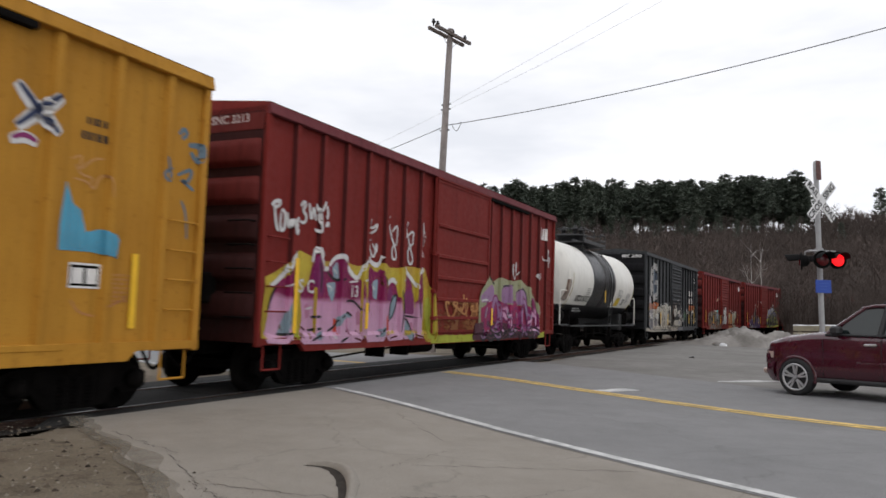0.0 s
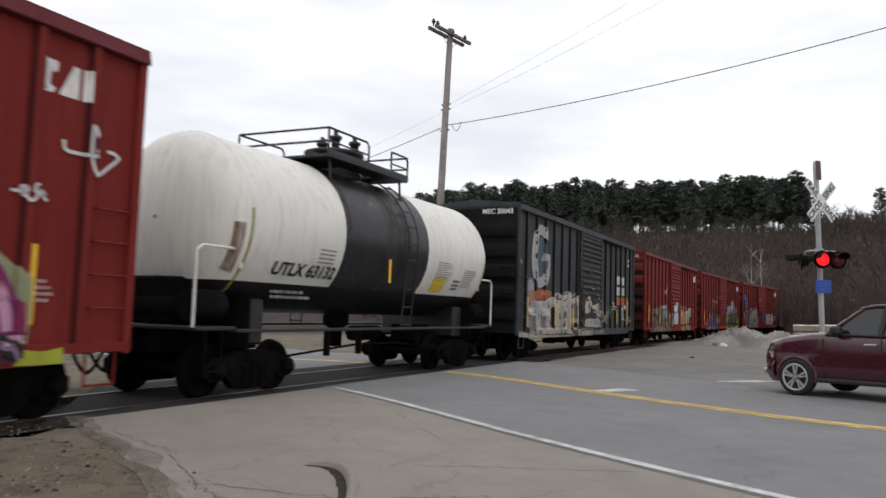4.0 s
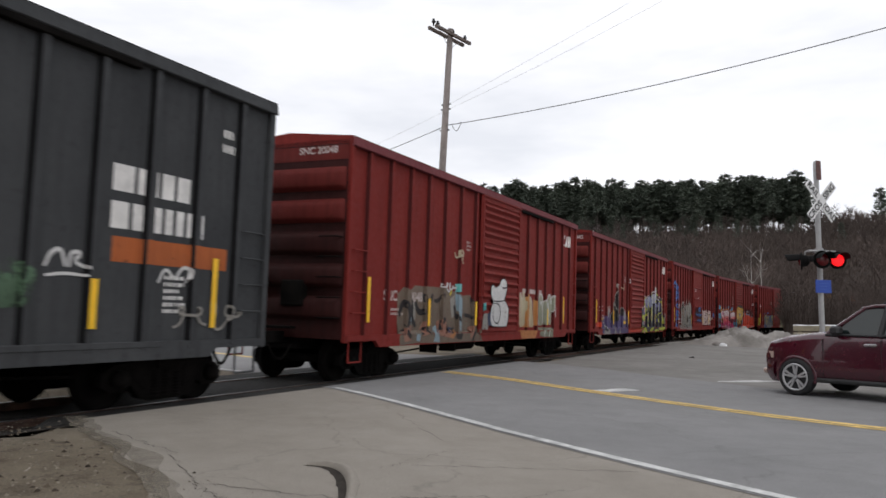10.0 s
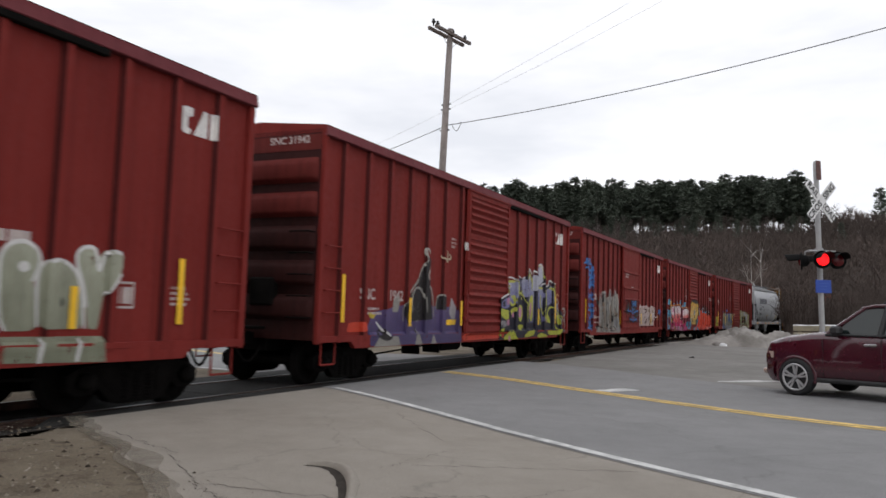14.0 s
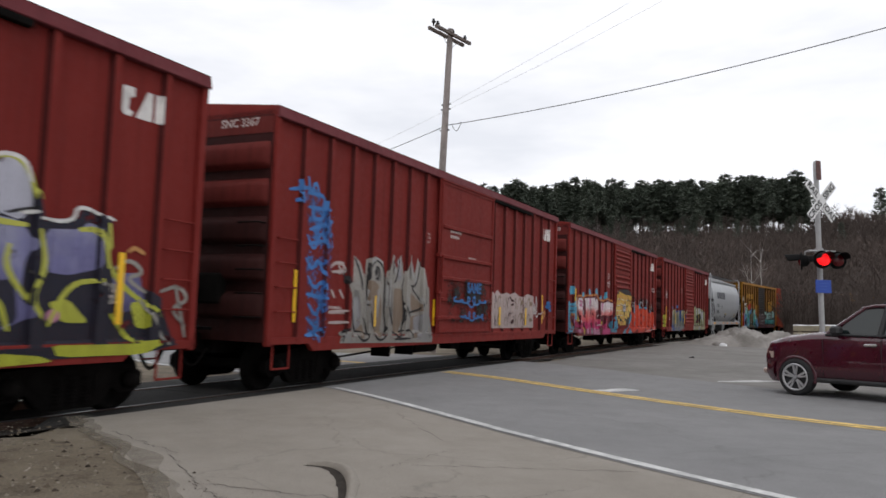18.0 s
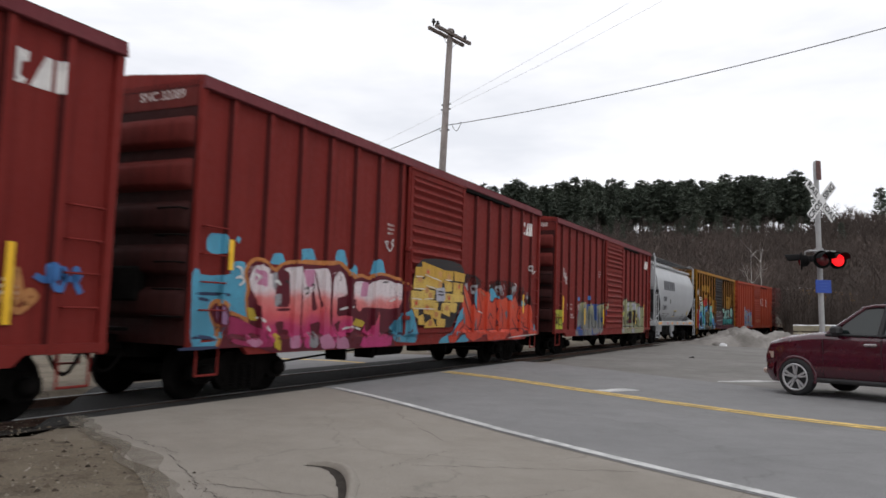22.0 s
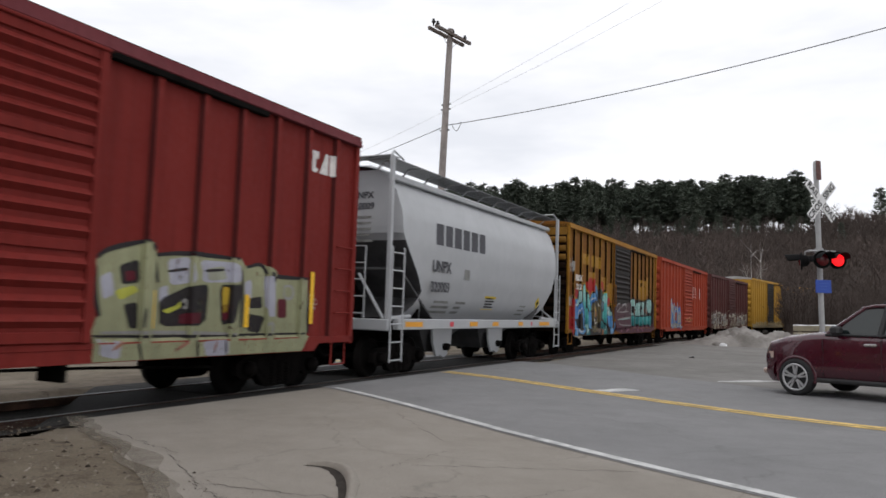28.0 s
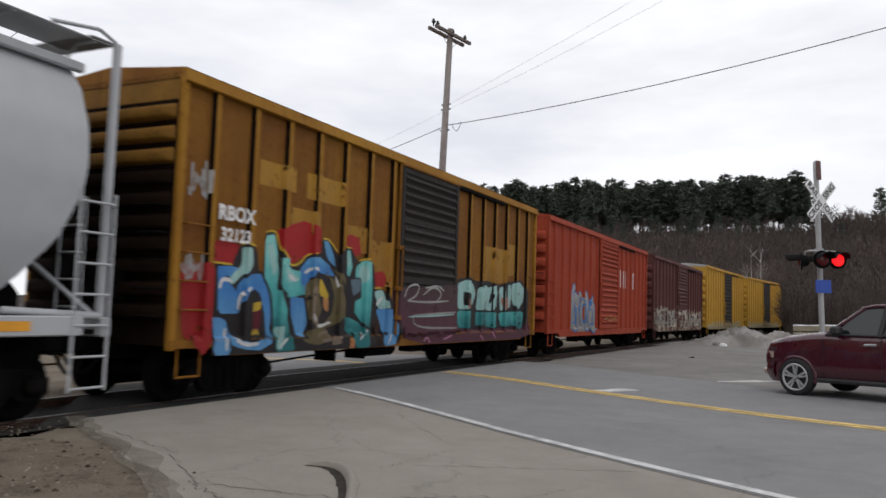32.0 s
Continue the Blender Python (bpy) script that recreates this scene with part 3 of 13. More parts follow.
def spray(name, stops, z0, z1, rough=0.55, wear=0.3, mix=0.9):
    """Spray paint whose colour fades upwards from z0 to z1, with overspray and chips."""
    m, n, l, p = nodes_of(name)
    tc = n.new("ShaderNodeTexCoord")
    sep = n.new("ShaderNodeSeparateXYZ")
    l.new(tc.outputs["Object"], sep.inputs[0])
    mr = n.new("ShaderNodeMapRange")
    mr.inputs[1].default_value, mr.inputs[2].default_value = z0, z1
    l.new(sep.outputs[2], mr.inputs[0])
    cloud = noise_node(n, l, tc.outputs["Object"], 1.6, 3.0)
    add = n.new("ShaderNodeMath")
    add.operation = "MULTIPLY_ADD"
    add.inputs[1].default_value, add.inputs[2].default_value = mix, -0.5 * mix
    l.new(cloud, add.inputs[0])
    tot = n.new("ShaderNodeMath")
    l.new(mr.outputs[0], tot.inputs[0])
    l.new(add.outputs[0], tot.inputs[1])
    c = ramp(n, l, tot.outputs[0], stops)
    obj = tc.outputs["Object"]
    c = blend(n, l, ramp(n, l, noise_node(n, l, obj, 3.0, 6.0, 0.7), [(0.35, grey(0.0)), (0.75, grey(0.2))]), c, (0.07, 0.05, 0.045))
    c = blend(n, l, 1.0, c, ramp(n, l, noise_node(n, l, obj, 1.0, 5.0, 0.65, (7, 7, 0.5)), [(0.3, grey(0.8)), (0.62, grey(1.0))]), "MULTIPLY")
    l.new(c, p.inputs["Base Color"])
    chips = blend(n, l, 0.45, noise_node(n, l, obj, 2.2, 5.0, 0.7), noise_node(n, l, obj, 16.0, 6.0, 0.75, (1, 1, 0.6)))
    edge = 0.66 - 0.16 * wear
    l.new(ramp(n, l, chips, [(edge - 0.025, grey(1.0)), (edge + 0.025, grey(0.0))]), p.inputs["Alpha"])
    p.inputs["Roughness"].default_value, p.inputs["Specular IOR Level"].default_value = rough, 0.2
    return m


def flat_spray(name, c, var=0.75, wear=0.3):
    return spray(name, [(0.2, tuple(x * var for x in c)), (0.8, c)], 0.8, 2.6, wear=wear)


S_WHITE = flat_spray("white_spray", (0.68, 0.67, 0.66), 0.85)
S_BLACK = flat_spray("black_spray", (0.022, 0.02, 0.022))
S_GREYSIL = flat_spray("silver_spray", (0.36, 0.34, 0.31))
S_BLUE = flat_spray("blue_spray", (0.06, 0.20, 0.50))
S_SKY = flat_spray("light_blue_spray", (0.10, 0.38, 0.55))
S_TEAL = spray("teal_spray", [(0.1, (0.02, 0.16, 0.17)), (0.5, (0.10, 0.45, 0.44)), (0.9, (0.25, 0.62, 0.58))], 0.9, 2.6)
S_PLUM = flat_spray("plum_spray", (0.24, 0.03, 0.14))
S_YEL = spray("mustard_spray", [(0.1, (0.42, 0.30, 0.03)), (0.6, (0.55, 0.42, 0.05)), (0.95, (0.36, 0.12, 0.04))], 0.8, 2.9)
S_LIME = spray("lime_spray", [(0.1, (0.38, 0.40, 0.04)), (0.9, (0.50, 0.50, 0.10))], 0.8, 2.4)
S_ORANGE = spray("orange_red_spray", [(0.1, (0.54, 0.055, 0.028)), (0.8, (0.62, 0.085, 0.04))], 0.8, 2.4)
S_AMBER = spray("amber_spray", [(0.1, (0.42, 0.17, 0.06)), (0.9, (0.55, 0.28, 0.10))], 0.8, 2.4)
S_BEIGE = spray("beige_spray", [(0.1, (0.42, 0.35, 0.23)), (0.9, (0.55, 0.48, 0.34))], 0.8, 2.4)
S_LILAC = spray("lilac_spray", [(0.1, (0.06, 0.05, 0.13)), (0.5, (0.19, 0.185, 0.36)), (0.9, (0.38, 0.39, 0.49))], 0.8, 2.9)
S_HAZE = spray("white_to_magenta_spray", [(0.0, (0.42, 0.035, 0.15)), (0.14, (0.44, 0.045, 0.13)), (0.26, (0.62, 0.11, 0.12)), (0.42, (0.68, 0.22, 0.21)), (0.52, (0.72, 0.62, 0.64)), (0.9, (0.76, 0.72, 0.73))], 0.9, 2.5, mix=0.3)
S_PINKMAG = spray("pink_and_magenta_spray", [(0.0, (0.60, 0.36, 0.50)), (0.46, (0.56, 0.28, 0.43)), (0.52, (0.24, 0.013, 0.085)), (1.0, (0.20, 0.012, 0.075))], 0.8, 2.4, mix=0.16)
S_PALEBLUE = flat_spray("pale_blue_grey_spray", (0.30, 0.40, 0.46))
S_PALELIME = flat_spray("pale_lime_grey_spray", (0.36, 0.37, 0.22))
S_LILACPINK = flat_spray("lilac_pink_spray", (0.36, 0.20, 0.36))
S_MAGENTA = flat_spray("magenta_spray", (0.38, 0.03, 0.115))
S_TAUPE = flat_spray("taupe_spray", (0.19, 0.145, 0.11))
S_SALMON = flat_spray("salmon_spray", (0.38, 0.18, 0.13))
S_NAVY = flat_spray("navy_spray", (0.035, 0.05, 0.11))
S_PINKSPOT = flat_spray("rose_spray", (0.58, 0.24, 0.38))
S_LILACPALE = flat_spray("pale_lilac_spray", (0.46, 0.46, 0.54))
S_SLATEBLUE = flat_spray("slate_blue_spray", (0.13, 0.19, 0.24))
S_BROWNGREY = flat_spray("brown_grey_spray", (0.27, 0.20, 0.15))
S_DARKSIL = flat_spray("dark_silver_spray", (0.20, 0.19, 0.18))
S_MAROON = flat_spray("deep_maroon_spray", (0.12, 0.010, 0.022))
S_SOOT2 = flat_spray("thin_black_overspray", (0.014, 0.012, 0.012), 0.8, 1.05)
S_YELBRIGHT = flat_spray("bright_yellow_spray", (0.62, 0.42, 0.04))
S_PALETEAL = flat_spray("pale_teal_spray", (0.36, 0.58, 0.55))
S_CHALKGREY = flat_spray("chalky_lilac_grey_paint", (0.34, 0.33, 0.35), 0.7, 0.75)
S_FILM2 = spray("cream_white_paint_film", [(0.1, (0.40, 0.36, 0.30)), (0.9, (0.54, 0.51, 0.45))], 0.8, 2.2, wear=0.62)
S_RUST2 = flat_spray("brown_rust_stain", (0.085, 0.034, 0.017), 0.4, 0.85)
S_BLUE2 = flat_spray("deep_blue_spray", (0.035, 0.09, 0.30))
S_OLIVE2 = spray("olive_over_grey_spray", [(0.1, (0.22, 0.22, 0.21)), (0.45, (0.15, 0.16, 0.14)), (0.75, (0.36, 0.36, 0.20)), (0.95, (0.46, 0.45, 0.30))], 0.8, 2.2, mix=0.3)
S_DRAB = flat_spray("drab_olive_spray", (0.16, 0.128, 0.062))
S_RIM = flat_spray("orange_rim_spray", (0.52, 0.20, 0.06))
S_GOLD = spray("golden_yellow_spray", [(0.1, (0.60, 0.36, 0.07)), (0.5, (0.66, 0.46, 0.12)), (0.9, (0.58, 0.34, 0.05))], 1.0, 2.4)
S_INK = flat_spray("blue_black_spray", (0.022, 0.022, 0.038))
S_BLUETHIN = flat_spray("thin_blue_overspray", (0.05, 0.15, 0.40), 0.8, 1.15)
S_OLIVE = spray("olive_grey_spray", [(0.1, (0.20, 0.21, 0.15)), (0.9, (0.40, 0.41, 0.32))], 0.8, 2.3)
S_PURPLE = spray("purple_spray", [(0.1, (0.06, 0.045, 0.12)), (0.9, (0.14, 0.10, 0.22))], 0.8, 2.2)
S_FILM = spray("peeling_white_paint", [(0.1, (0.42, 0.38, 0.32)), (0.9, (0.60, 0.57, 0.51))], 0.8, 2.2, wear=0.55)
S_PEEL = spray("flaking_white_paint", [(0.1, (0.42, 0.36, 0.28)), (0.9, (0.58, 0.53, 0.45))], 0.8, 2.2, wear=1.05)
S_RED = flat_spray("bright_red_spray", (0.36, 0.016, 0.018))


def wave(seed, base, amp, pitch=1.0):
    return lambda u: base + amp * noise.noise((u * pitch, seed * 7.7, 0.3)) * 1.6


def rounded(q, n=2):
    for _ in range(n):
        q = [q[0]] + [((1 - t) * q[k][0] + t * q[k + 1][0], (1 - t) * q[k][1] + t * q[k + 1][1]) for k in range(len(q) - 1) for t in (0.25, 0.75)] + [q[-1]]
    return q


def swirls(u0, u1, z0, z1, count, seed):
    """Fat bent shapes of a sprayed piece that lean on one another, group by group."""
    r = random.Random(seed)
    out = []
    w = (u1 - u0) / count
    for i in range(count):
        c = u0 + w * (i + 0.5)
        lo, hi = z0 + r.uniform(0.0, 0.12) * (z1 - z0), z1 - r.uniform(0, 0.3) * (z1 - z0)
        m = (lo + hi) / 2
        d = r.choice((-1, 1))
        k = r.uniform(0.35, 0.6) * w
        st = [[(c - d * k, lo), (c - d * k * 0.9, m), (c - d * k * 0.2, hi), (c + d * k * 0.5, hi - 0.12)]]
        pick = r.randrange(4)
        if pick == 0:
            st.append([(c - d * k * 0.6, m), (c + d * k * 0.4, m + 0.1), (c + d * k * 0.9, m - 0.25), (c + d * k * 0.7, lo)])
        elif pick == 1:
            st.append([(c + d * k * 0.3, hi - 0.1), (c + d * k, m), (c + d * k * 0.4, lo + 0.1), (c - d * k * 0.8, lo)])
        elif pick == 2:
            st.append([(c + d * k * 1.1, hi - 0.15), (c + d * k * 0.1, m), (c + d * k * 1.0, lo)])
        else:
            st.append([(c + d * k * 0.8, lo), (c + d * k * 0.9, m), (c + d * k * 0.4, hi - 0.2), (c - d * k * 0.4, m)])
        if r.random() < 0.45:
            st.append([(c - k, lo + 0.08), (c, lo - 0.02), (c + k * 1.3, lo + 0.1)])
        out.append([rounded(q) for q in st])
    return out


def piece(car, u0, u1, z0, z1, count, seed, fills, outline=None, halo=None, weight=0.26, back=None, shine=None, **kw):
    """A sprayed piece: a cloud behind, a halo, then shapes that overlap, each with its outline."""
    groups = swirls(u0, u1, z0, z1, count, seed)
    for bi, (mat_, dz) in enumerate(back or ()):
        p = Paint(**kw)
        p.layer = 1 + bi
        p.field(u0 - 0.15, u1 + 0.15, wave(seed + bi, z0 - 0.03, 0.04), lambda u: z1 + dz + 0.22 * noise.noise((u * 2.3, seed + bi, 0.4)) + 0.10 * noise.noise((u * 7, seed, bi)))
        tagged(part("sprayed_cloud", p, mat_, car), kind="stuff")
    base = 3.0
    if halo:
        p = Paint(**kw)
        p.layer = base
        for st in groups:
            for q in st:
                p.stroke(q, weight + 0.24, True)
        tagged(part("sprayed_halo", p, halo, car), kind="stuff")
        base += 0.5
    sheets = {m: Paint(**kw) for m in ([outline] if outline else []) + list(fills) + ([shine] if shine else [])}
    r = random.Random(seed + 50)
    for i, st in enumerate(groups):
        for q in st:
            if outline:
                sheets[outline].layer = base
                sheets[outline].stroke(q, weight + 0.13, True)
            base += 0.35
            m = fills[i % len(fills)]
            sheets[m].layer = base
            sheets[m].stroke(q, weight, True)
            base += 0.35
            if shine and r.random() < 0.8:
                sheets[shine].layer = base
                k = len(q) // 3
                sheets[shine].stroke([(a - weight * 0.18, b + weight * 0.1) for a, b in q[k:k + 4]], 0.055, True)
                base += 0.1
    for m, p in sheets.items():
        if p.v:
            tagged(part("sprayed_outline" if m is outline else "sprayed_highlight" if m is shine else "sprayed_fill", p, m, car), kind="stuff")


def tag_scrawl(car, u0, u1, z0, z1, seed, mat_, w=0.05, count=3, layer=6, **kw):
    """A quick looping scribble with a can."""
    r = random.Random(seed)
    q, turn = [], r.uniform(0, 6)
    n = 14 * count + 6
    h = (z1 - z0) / 2
    for i in range(n):
        f = i / (n - 1)
        turn += r.uniform(0.3, 1.0)
        big = 0.55 + 0.45 * math.sin(f * 9 + seed)
        q.append((u0 + (u1 - u0) * f + 0.16 * (u1 - u0) / count * math.cos(turn) * 1.6, (z0 + z1) / 2 + h * big * math.sin(turn) * r.uniform(0.7, 1.1)))
    p = Paint(**kw)
    p.layer = layer
    p.stroke(rounded(q, 2), w * 0.75)
    tagged(part("sprayed_tag", p, mat_, car), kind="stuff")


def softened(q, n):
    """Rounds the corners of a closed outline."""
    for i in range(n):
        k = 0.13 if i == 0 else 0.25
        q = [((1 - t) * a[0] + t * b[0], (1 - t) * a[1] + t * b[1]) for a, b in zip(q, q[1:] + q[:1]) for t in (k, 1 - k)]
    return q


class Sketch:
    """Freehand spray work on a car's near side, one sheet of paint for each colour."""
    def __init__(self, car):
        self.car, self.sheets = car, {}

    def sheet(self, kind, material, layer):
        p = self.sheets.setdefault((kind, material.name), (Paint(door=1.578), material))[0]
        p.layer = layer
        return p

    def fill(self, material, layer, pts, soft=0):
        self.sheet("sprayed_fill", material, layer).poly(softened(pts, soft))

    def blob(self, material, layer, u, z, ru, rz):
        self.sheet("sprayed_spot", material, layer).blob(u, z, ru, rz, 18, 0.15, u)

    def line(self, material, layer, w, pts):
        self.sheet("sprayed_outline", material, layer).stroke(rounded(pts) if len(pts) > 2 else pts, w, True)

    def done(self):
        for (kind, _), (p, material) in self.sheets.items():
            tagged(part(kind, p, material, self.car), kind="stuff")


TEXTS = {}


def text_mesh(body, size, material, bold=0.0):
    key = (body, size, material.name, bold)
    if key not in TEXTS:
        c = bpy.data.curves.new("lettering", "FONT")
        c.body, c.size, c.align_x, c.align_y, c.offset, c.resolution_u = body, size, "CENTER", "CENTER", bold, 3
        o = bpy.data.objects.new("lettering", c)
        scene.collection.objects.link(o)
        dg = bpy.context.evaluated_depsgraph_get()
        me = bpy.data.meshes.new_from_object(o.evaluated_get(dg))
        me.materials.clear()
        me.materials.append(material)
        bpy.data.objects.remove(o)
        TEXTS[key] = me
    return TEXTS[key]


def side_text(car, body, u, z, size, material, length=BOX_L, y=-SHEET - 0.006, bold=0.006):
    return at(part("lettering", text_mesh(body, size, material, bold), material, car), u - NOW["shift"] - length / 2, y, z, 90)


def end_text(car, body, y, z, size, material, length=BOX_L, x=0.09):
    ob = part("lettering", text_mesh(body, size, material, 0.004), material, car)
    ob.matrix_basis = pose(-length / 2 - x, y, z, 90, 0, -90)
    return ob


def bars(car, u, z, w, h, rows, material, length=BOX_L, y=-SHEET - 0.006, seed=1, name="stencil"):
    """Small stencilled lines that cannot be read."""
    r = random.Random(seed)
    sh = Shape()
    for i in range(rows):
        zz = z - i * h * 1.8
        x = u - NOW["shift"] - length / 2
        end = x + w * r.uniform(0.7, 1.0)
        while x < end:
            k = r.uniform(0.05, 0.16) * max(w, 0.4)
            k = min(k, end - x)
            sh.add([(x, y, zz), (x + k, y, zz), (x + k, y, zz + h), (x, y, zz + h)], [(0, 1, 2, 3)])
            x += k + 0.03
    return tagged(part(name, sh, material, car), kind="stuff")


def emblem_word(car, u, z, widths, h, material, length=BOX_L, y=-SHEET - 0.006, gap=0.06):
    """A company's word drawn as plain blocks."""
    x = u - NOW["shift"] - length / 2
    for w in widths:
        part("emblem", Shape().add([(x, y, z), (x + w, y, z), (x + w, y, z + h), (x, y, z + h)], [(0, 1, 2, 3)]), material, car)
        x += w + gap


def frame_box(car, u, z, w, h, t, material, y=-SHEET - 0.007):
    sh = Shape()
    x = u - NOW["shift"] - BOX_L / 2
    for a, b, c, d in ((0, w, 0, t), (0, w, h - t, h), (0, t, t, h - t), (w - t, w, t, h - t), (0.1 * w, 0.45 * w, 0.18 * h, 0.8 * h), (0.55 * w, 0.9 * w, 0.18 * h, 0.8 * h)):
        sh.add([(x + a, y, z + c), (x + b, y, z + c), (x + b, y, z + d), (x + a, y, z + d)], [(0, 1, 2, 3)])
    return part("data_panel", sh, material, car)


# shared boxcar meshes, one set for each paint
KITS = {}


def end_rib(pitch):
    """One pressed rib of an end wall, running across the car."""
    rows = []
    for x, z in ((0.0, 0.0), (0.02, 0.02), (0.115, 0.10), (0.14, 0.16), (0.14, 0.50), (0.125, 0.60), (0.02, 0.72), (0.0, 0.74)):
        rows.append([(-BOX_L / 2 + 0.004, -HALF + 0.12, z * pitch), (-BOX_L / 2 - x, -HALF + 0.20, z * pitch), (-BOX_L / 2 - x, HALF - 0.22, z * pitch), (-BOX_L / 2 + 0.004, HALF - 0.12, z * pitch)])
    return Shape().grid(rows)


def boxcar_kit(paint, end_paint, roof_paint, door_paint, door_style, high=0.0, post_paint=None, rib_paint=None, ribs=7, flank_paint=None, chord_paint=None):
    post_paint = post_paint or paint
    key = (post_paint.name, paint.name, end_paint.name, roof_paint.name, door_paint.name, door_style, high)
    if key in KITS:
        return KITS[key]
    L, k = BOX_L, {}
    e, r = EAVE + high, RIDGE + high
    DOOR_U = DOOR_PLAN[door_style]
    k["side_wall"] = Shape().box(-L / 2 + 0.02, L / 2 - 0.02, -SHEET, -SHEET + 0.03, SILL + 0.12, e - 0.1).mesh("side_wall", paint)
    k["floor"] = Shape().box(-L / 2 + 0.03, L / 2 - 0.03, -SHEET + 0.03, SHEET - 0.03, SILL + 0.16, SILL + 0.26).mesh("floor", GRIME)
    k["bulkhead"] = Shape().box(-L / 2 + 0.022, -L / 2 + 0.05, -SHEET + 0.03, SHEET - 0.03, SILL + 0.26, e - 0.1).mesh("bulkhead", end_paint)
    h = e - 0.12 - (SILL + 0.12)
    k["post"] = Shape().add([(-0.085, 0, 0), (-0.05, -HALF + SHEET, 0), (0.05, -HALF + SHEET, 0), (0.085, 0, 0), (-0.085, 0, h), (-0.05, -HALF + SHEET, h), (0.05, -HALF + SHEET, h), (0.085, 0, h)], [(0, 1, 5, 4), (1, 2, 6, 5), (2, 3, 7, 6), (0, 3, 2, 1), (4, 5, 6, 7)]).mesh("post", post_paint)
    # the flank that runs ahead takes a darker paint
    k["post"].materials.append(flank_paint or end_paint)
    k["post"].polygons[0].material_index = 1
    k["corner_post"] = Shape().box(-0.06, 0.06, -0.05, 0.05, SILL + 0.1, e - 0.08, 0.015).mesh("corner_post", post_paint)
    fascia = Shape().grid([[(x, y, z) for y, z in ((-SHEET + 0.02, e - 0.195), (-HALF - 0.030, e - 0.195), (-HALF - 0.040, e - 0.18), (-HALF - 0.006, e - 0.012), (-SHEET + 0.02, e - 0.006))] for x in (-L / 2, L / 2)], False)
    for x in (-L / 2, L / 2):
        fascia.add([(x, y, z) for y, z in ((-SHEET + 0.02, e - 0.195), (-HALF - 0.030, e - 0.195), (-HALF - 0.040, e - 0.18), (-HALF - 0.006, e - 0.012), (-SHEET + 0.02, e - 0.006))], [(0, 1, 2, 3, 4)])
    k["top_chord"] = fascia.mesh("top_chord", chord_paint or post_paint)
    prof = [(-L / 2, SILL + 0.24), (-L / 2, SILL + 0.13), (-L / 2 + 1.1, SILL + 0.13), (-L / 2 + 1.25, SILL), (L / 2 - 1.25, SILL), (L / 2 - 1.1, SILL + 0.13), (L / 2, SILL + 0.13), (L / 2, SILL + 0.24)]
    k["side_sill"] = Shape().slab(prof, -HALF + 0.005, -SHEET + 0.02).mesh("side_sill", paint)
    roof = Shape()
    rows = []
    for x in (-L / 2, L / 2):
        rows.append([(x, -HALF, e - 0.008), (x, -HALF - 0.012, e - 0.004), (x, -HALF, e), (x, 0, r), (x, HALF, e), (x, HALF + 0.012, e - 0.004), (x, HALF, e - 0.008)])
    roof.grid(rows, False)
    for x in (-L / 2, L / 2):
        roof.add([(x, -HALF, e - 0.14), (x, HALF, e - 0.14), (x, HALF, e), (x, 0, r), (x, -HALF, e)], [(0, 1, 2, 3, 4)])
    k["roof"] = roof.mesh("roof", roof_paint)
    rib = Shape()
    for s in (-1, 1):
        rib.add([(-0.04, s * (HALF - 0.3), e + 0.03), (0.04, s * (HALF - 0.3), e + 0.03), (0.04, 0, r + 0.004), (-0.04, 0, r + 0.004), (-0.03, s * (HALF - 0.36), e + 0.06), (0.03, s * (HALF - 0.36), e + 0.06), (0.03, 0, r + 0.045), (-0.03, 0, r + 0.045)], [(4, 5, 6, 7), (0, 1, 5, 4), (1, 2, 6, 5), (3, 0, 4, 7)])
    k["roof_rib"] = rib.mesh("roof_rib", roof_paint)
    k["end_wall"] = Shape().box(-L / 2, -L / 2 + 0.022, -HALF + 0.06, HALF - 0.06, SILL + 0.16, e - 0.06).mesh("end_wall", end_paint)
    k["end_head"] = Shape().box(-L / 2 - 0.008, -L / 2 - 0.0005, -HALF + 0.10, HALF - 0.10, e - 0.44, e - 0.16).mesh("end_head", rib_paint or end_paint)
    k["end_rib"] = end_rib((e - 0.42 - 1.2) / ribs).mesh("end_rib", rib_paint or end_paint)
    # low ribs repeat the end paint, which carries soot and shade between cars
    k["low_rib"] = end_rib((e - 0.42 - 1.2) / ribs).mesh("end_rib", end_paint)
    u0, u1 = DOOR_U[0] - L / 2, DOOR_U[1] - L / 2
    zb, zt = SILL + 0.24, e - 0.23
    if door_style == "ribbed":
        k["door"] = Shape().box(u0, u1, -1.515, -1.475, zb, zt, 0.01).mesh("door", door_paint)
        k["stile"] = Shape().box(0, 0.13, -1.555, -1.5152, zb, zt, 0.012).mesh("stile", door_paint)
        k["crossbar"] = Shape().box(u0 + 0.14, u1 - 0.14, -1.545, -1.5152, 0, 0.13, 0.01).mesh("crossbar", door_paint)
    else:
        k["door"] = Shape().box(u0, u1, -1.53, -1.475, zb, zt, 0.01).mesh("door", door_paint)
        k["stile"] = Shape().box(0, 0.09, -1.56, -1.5302, zb, zt, 0.012).mesh("stile", door_paint)
        k["crossbar"] = Shape().box(u0 + 0.10, u1 - 0.10, -1.55, -1.5302, 0, 0.07, 0.01).mesh("crossbar", door_paint)
    rib = Shape()
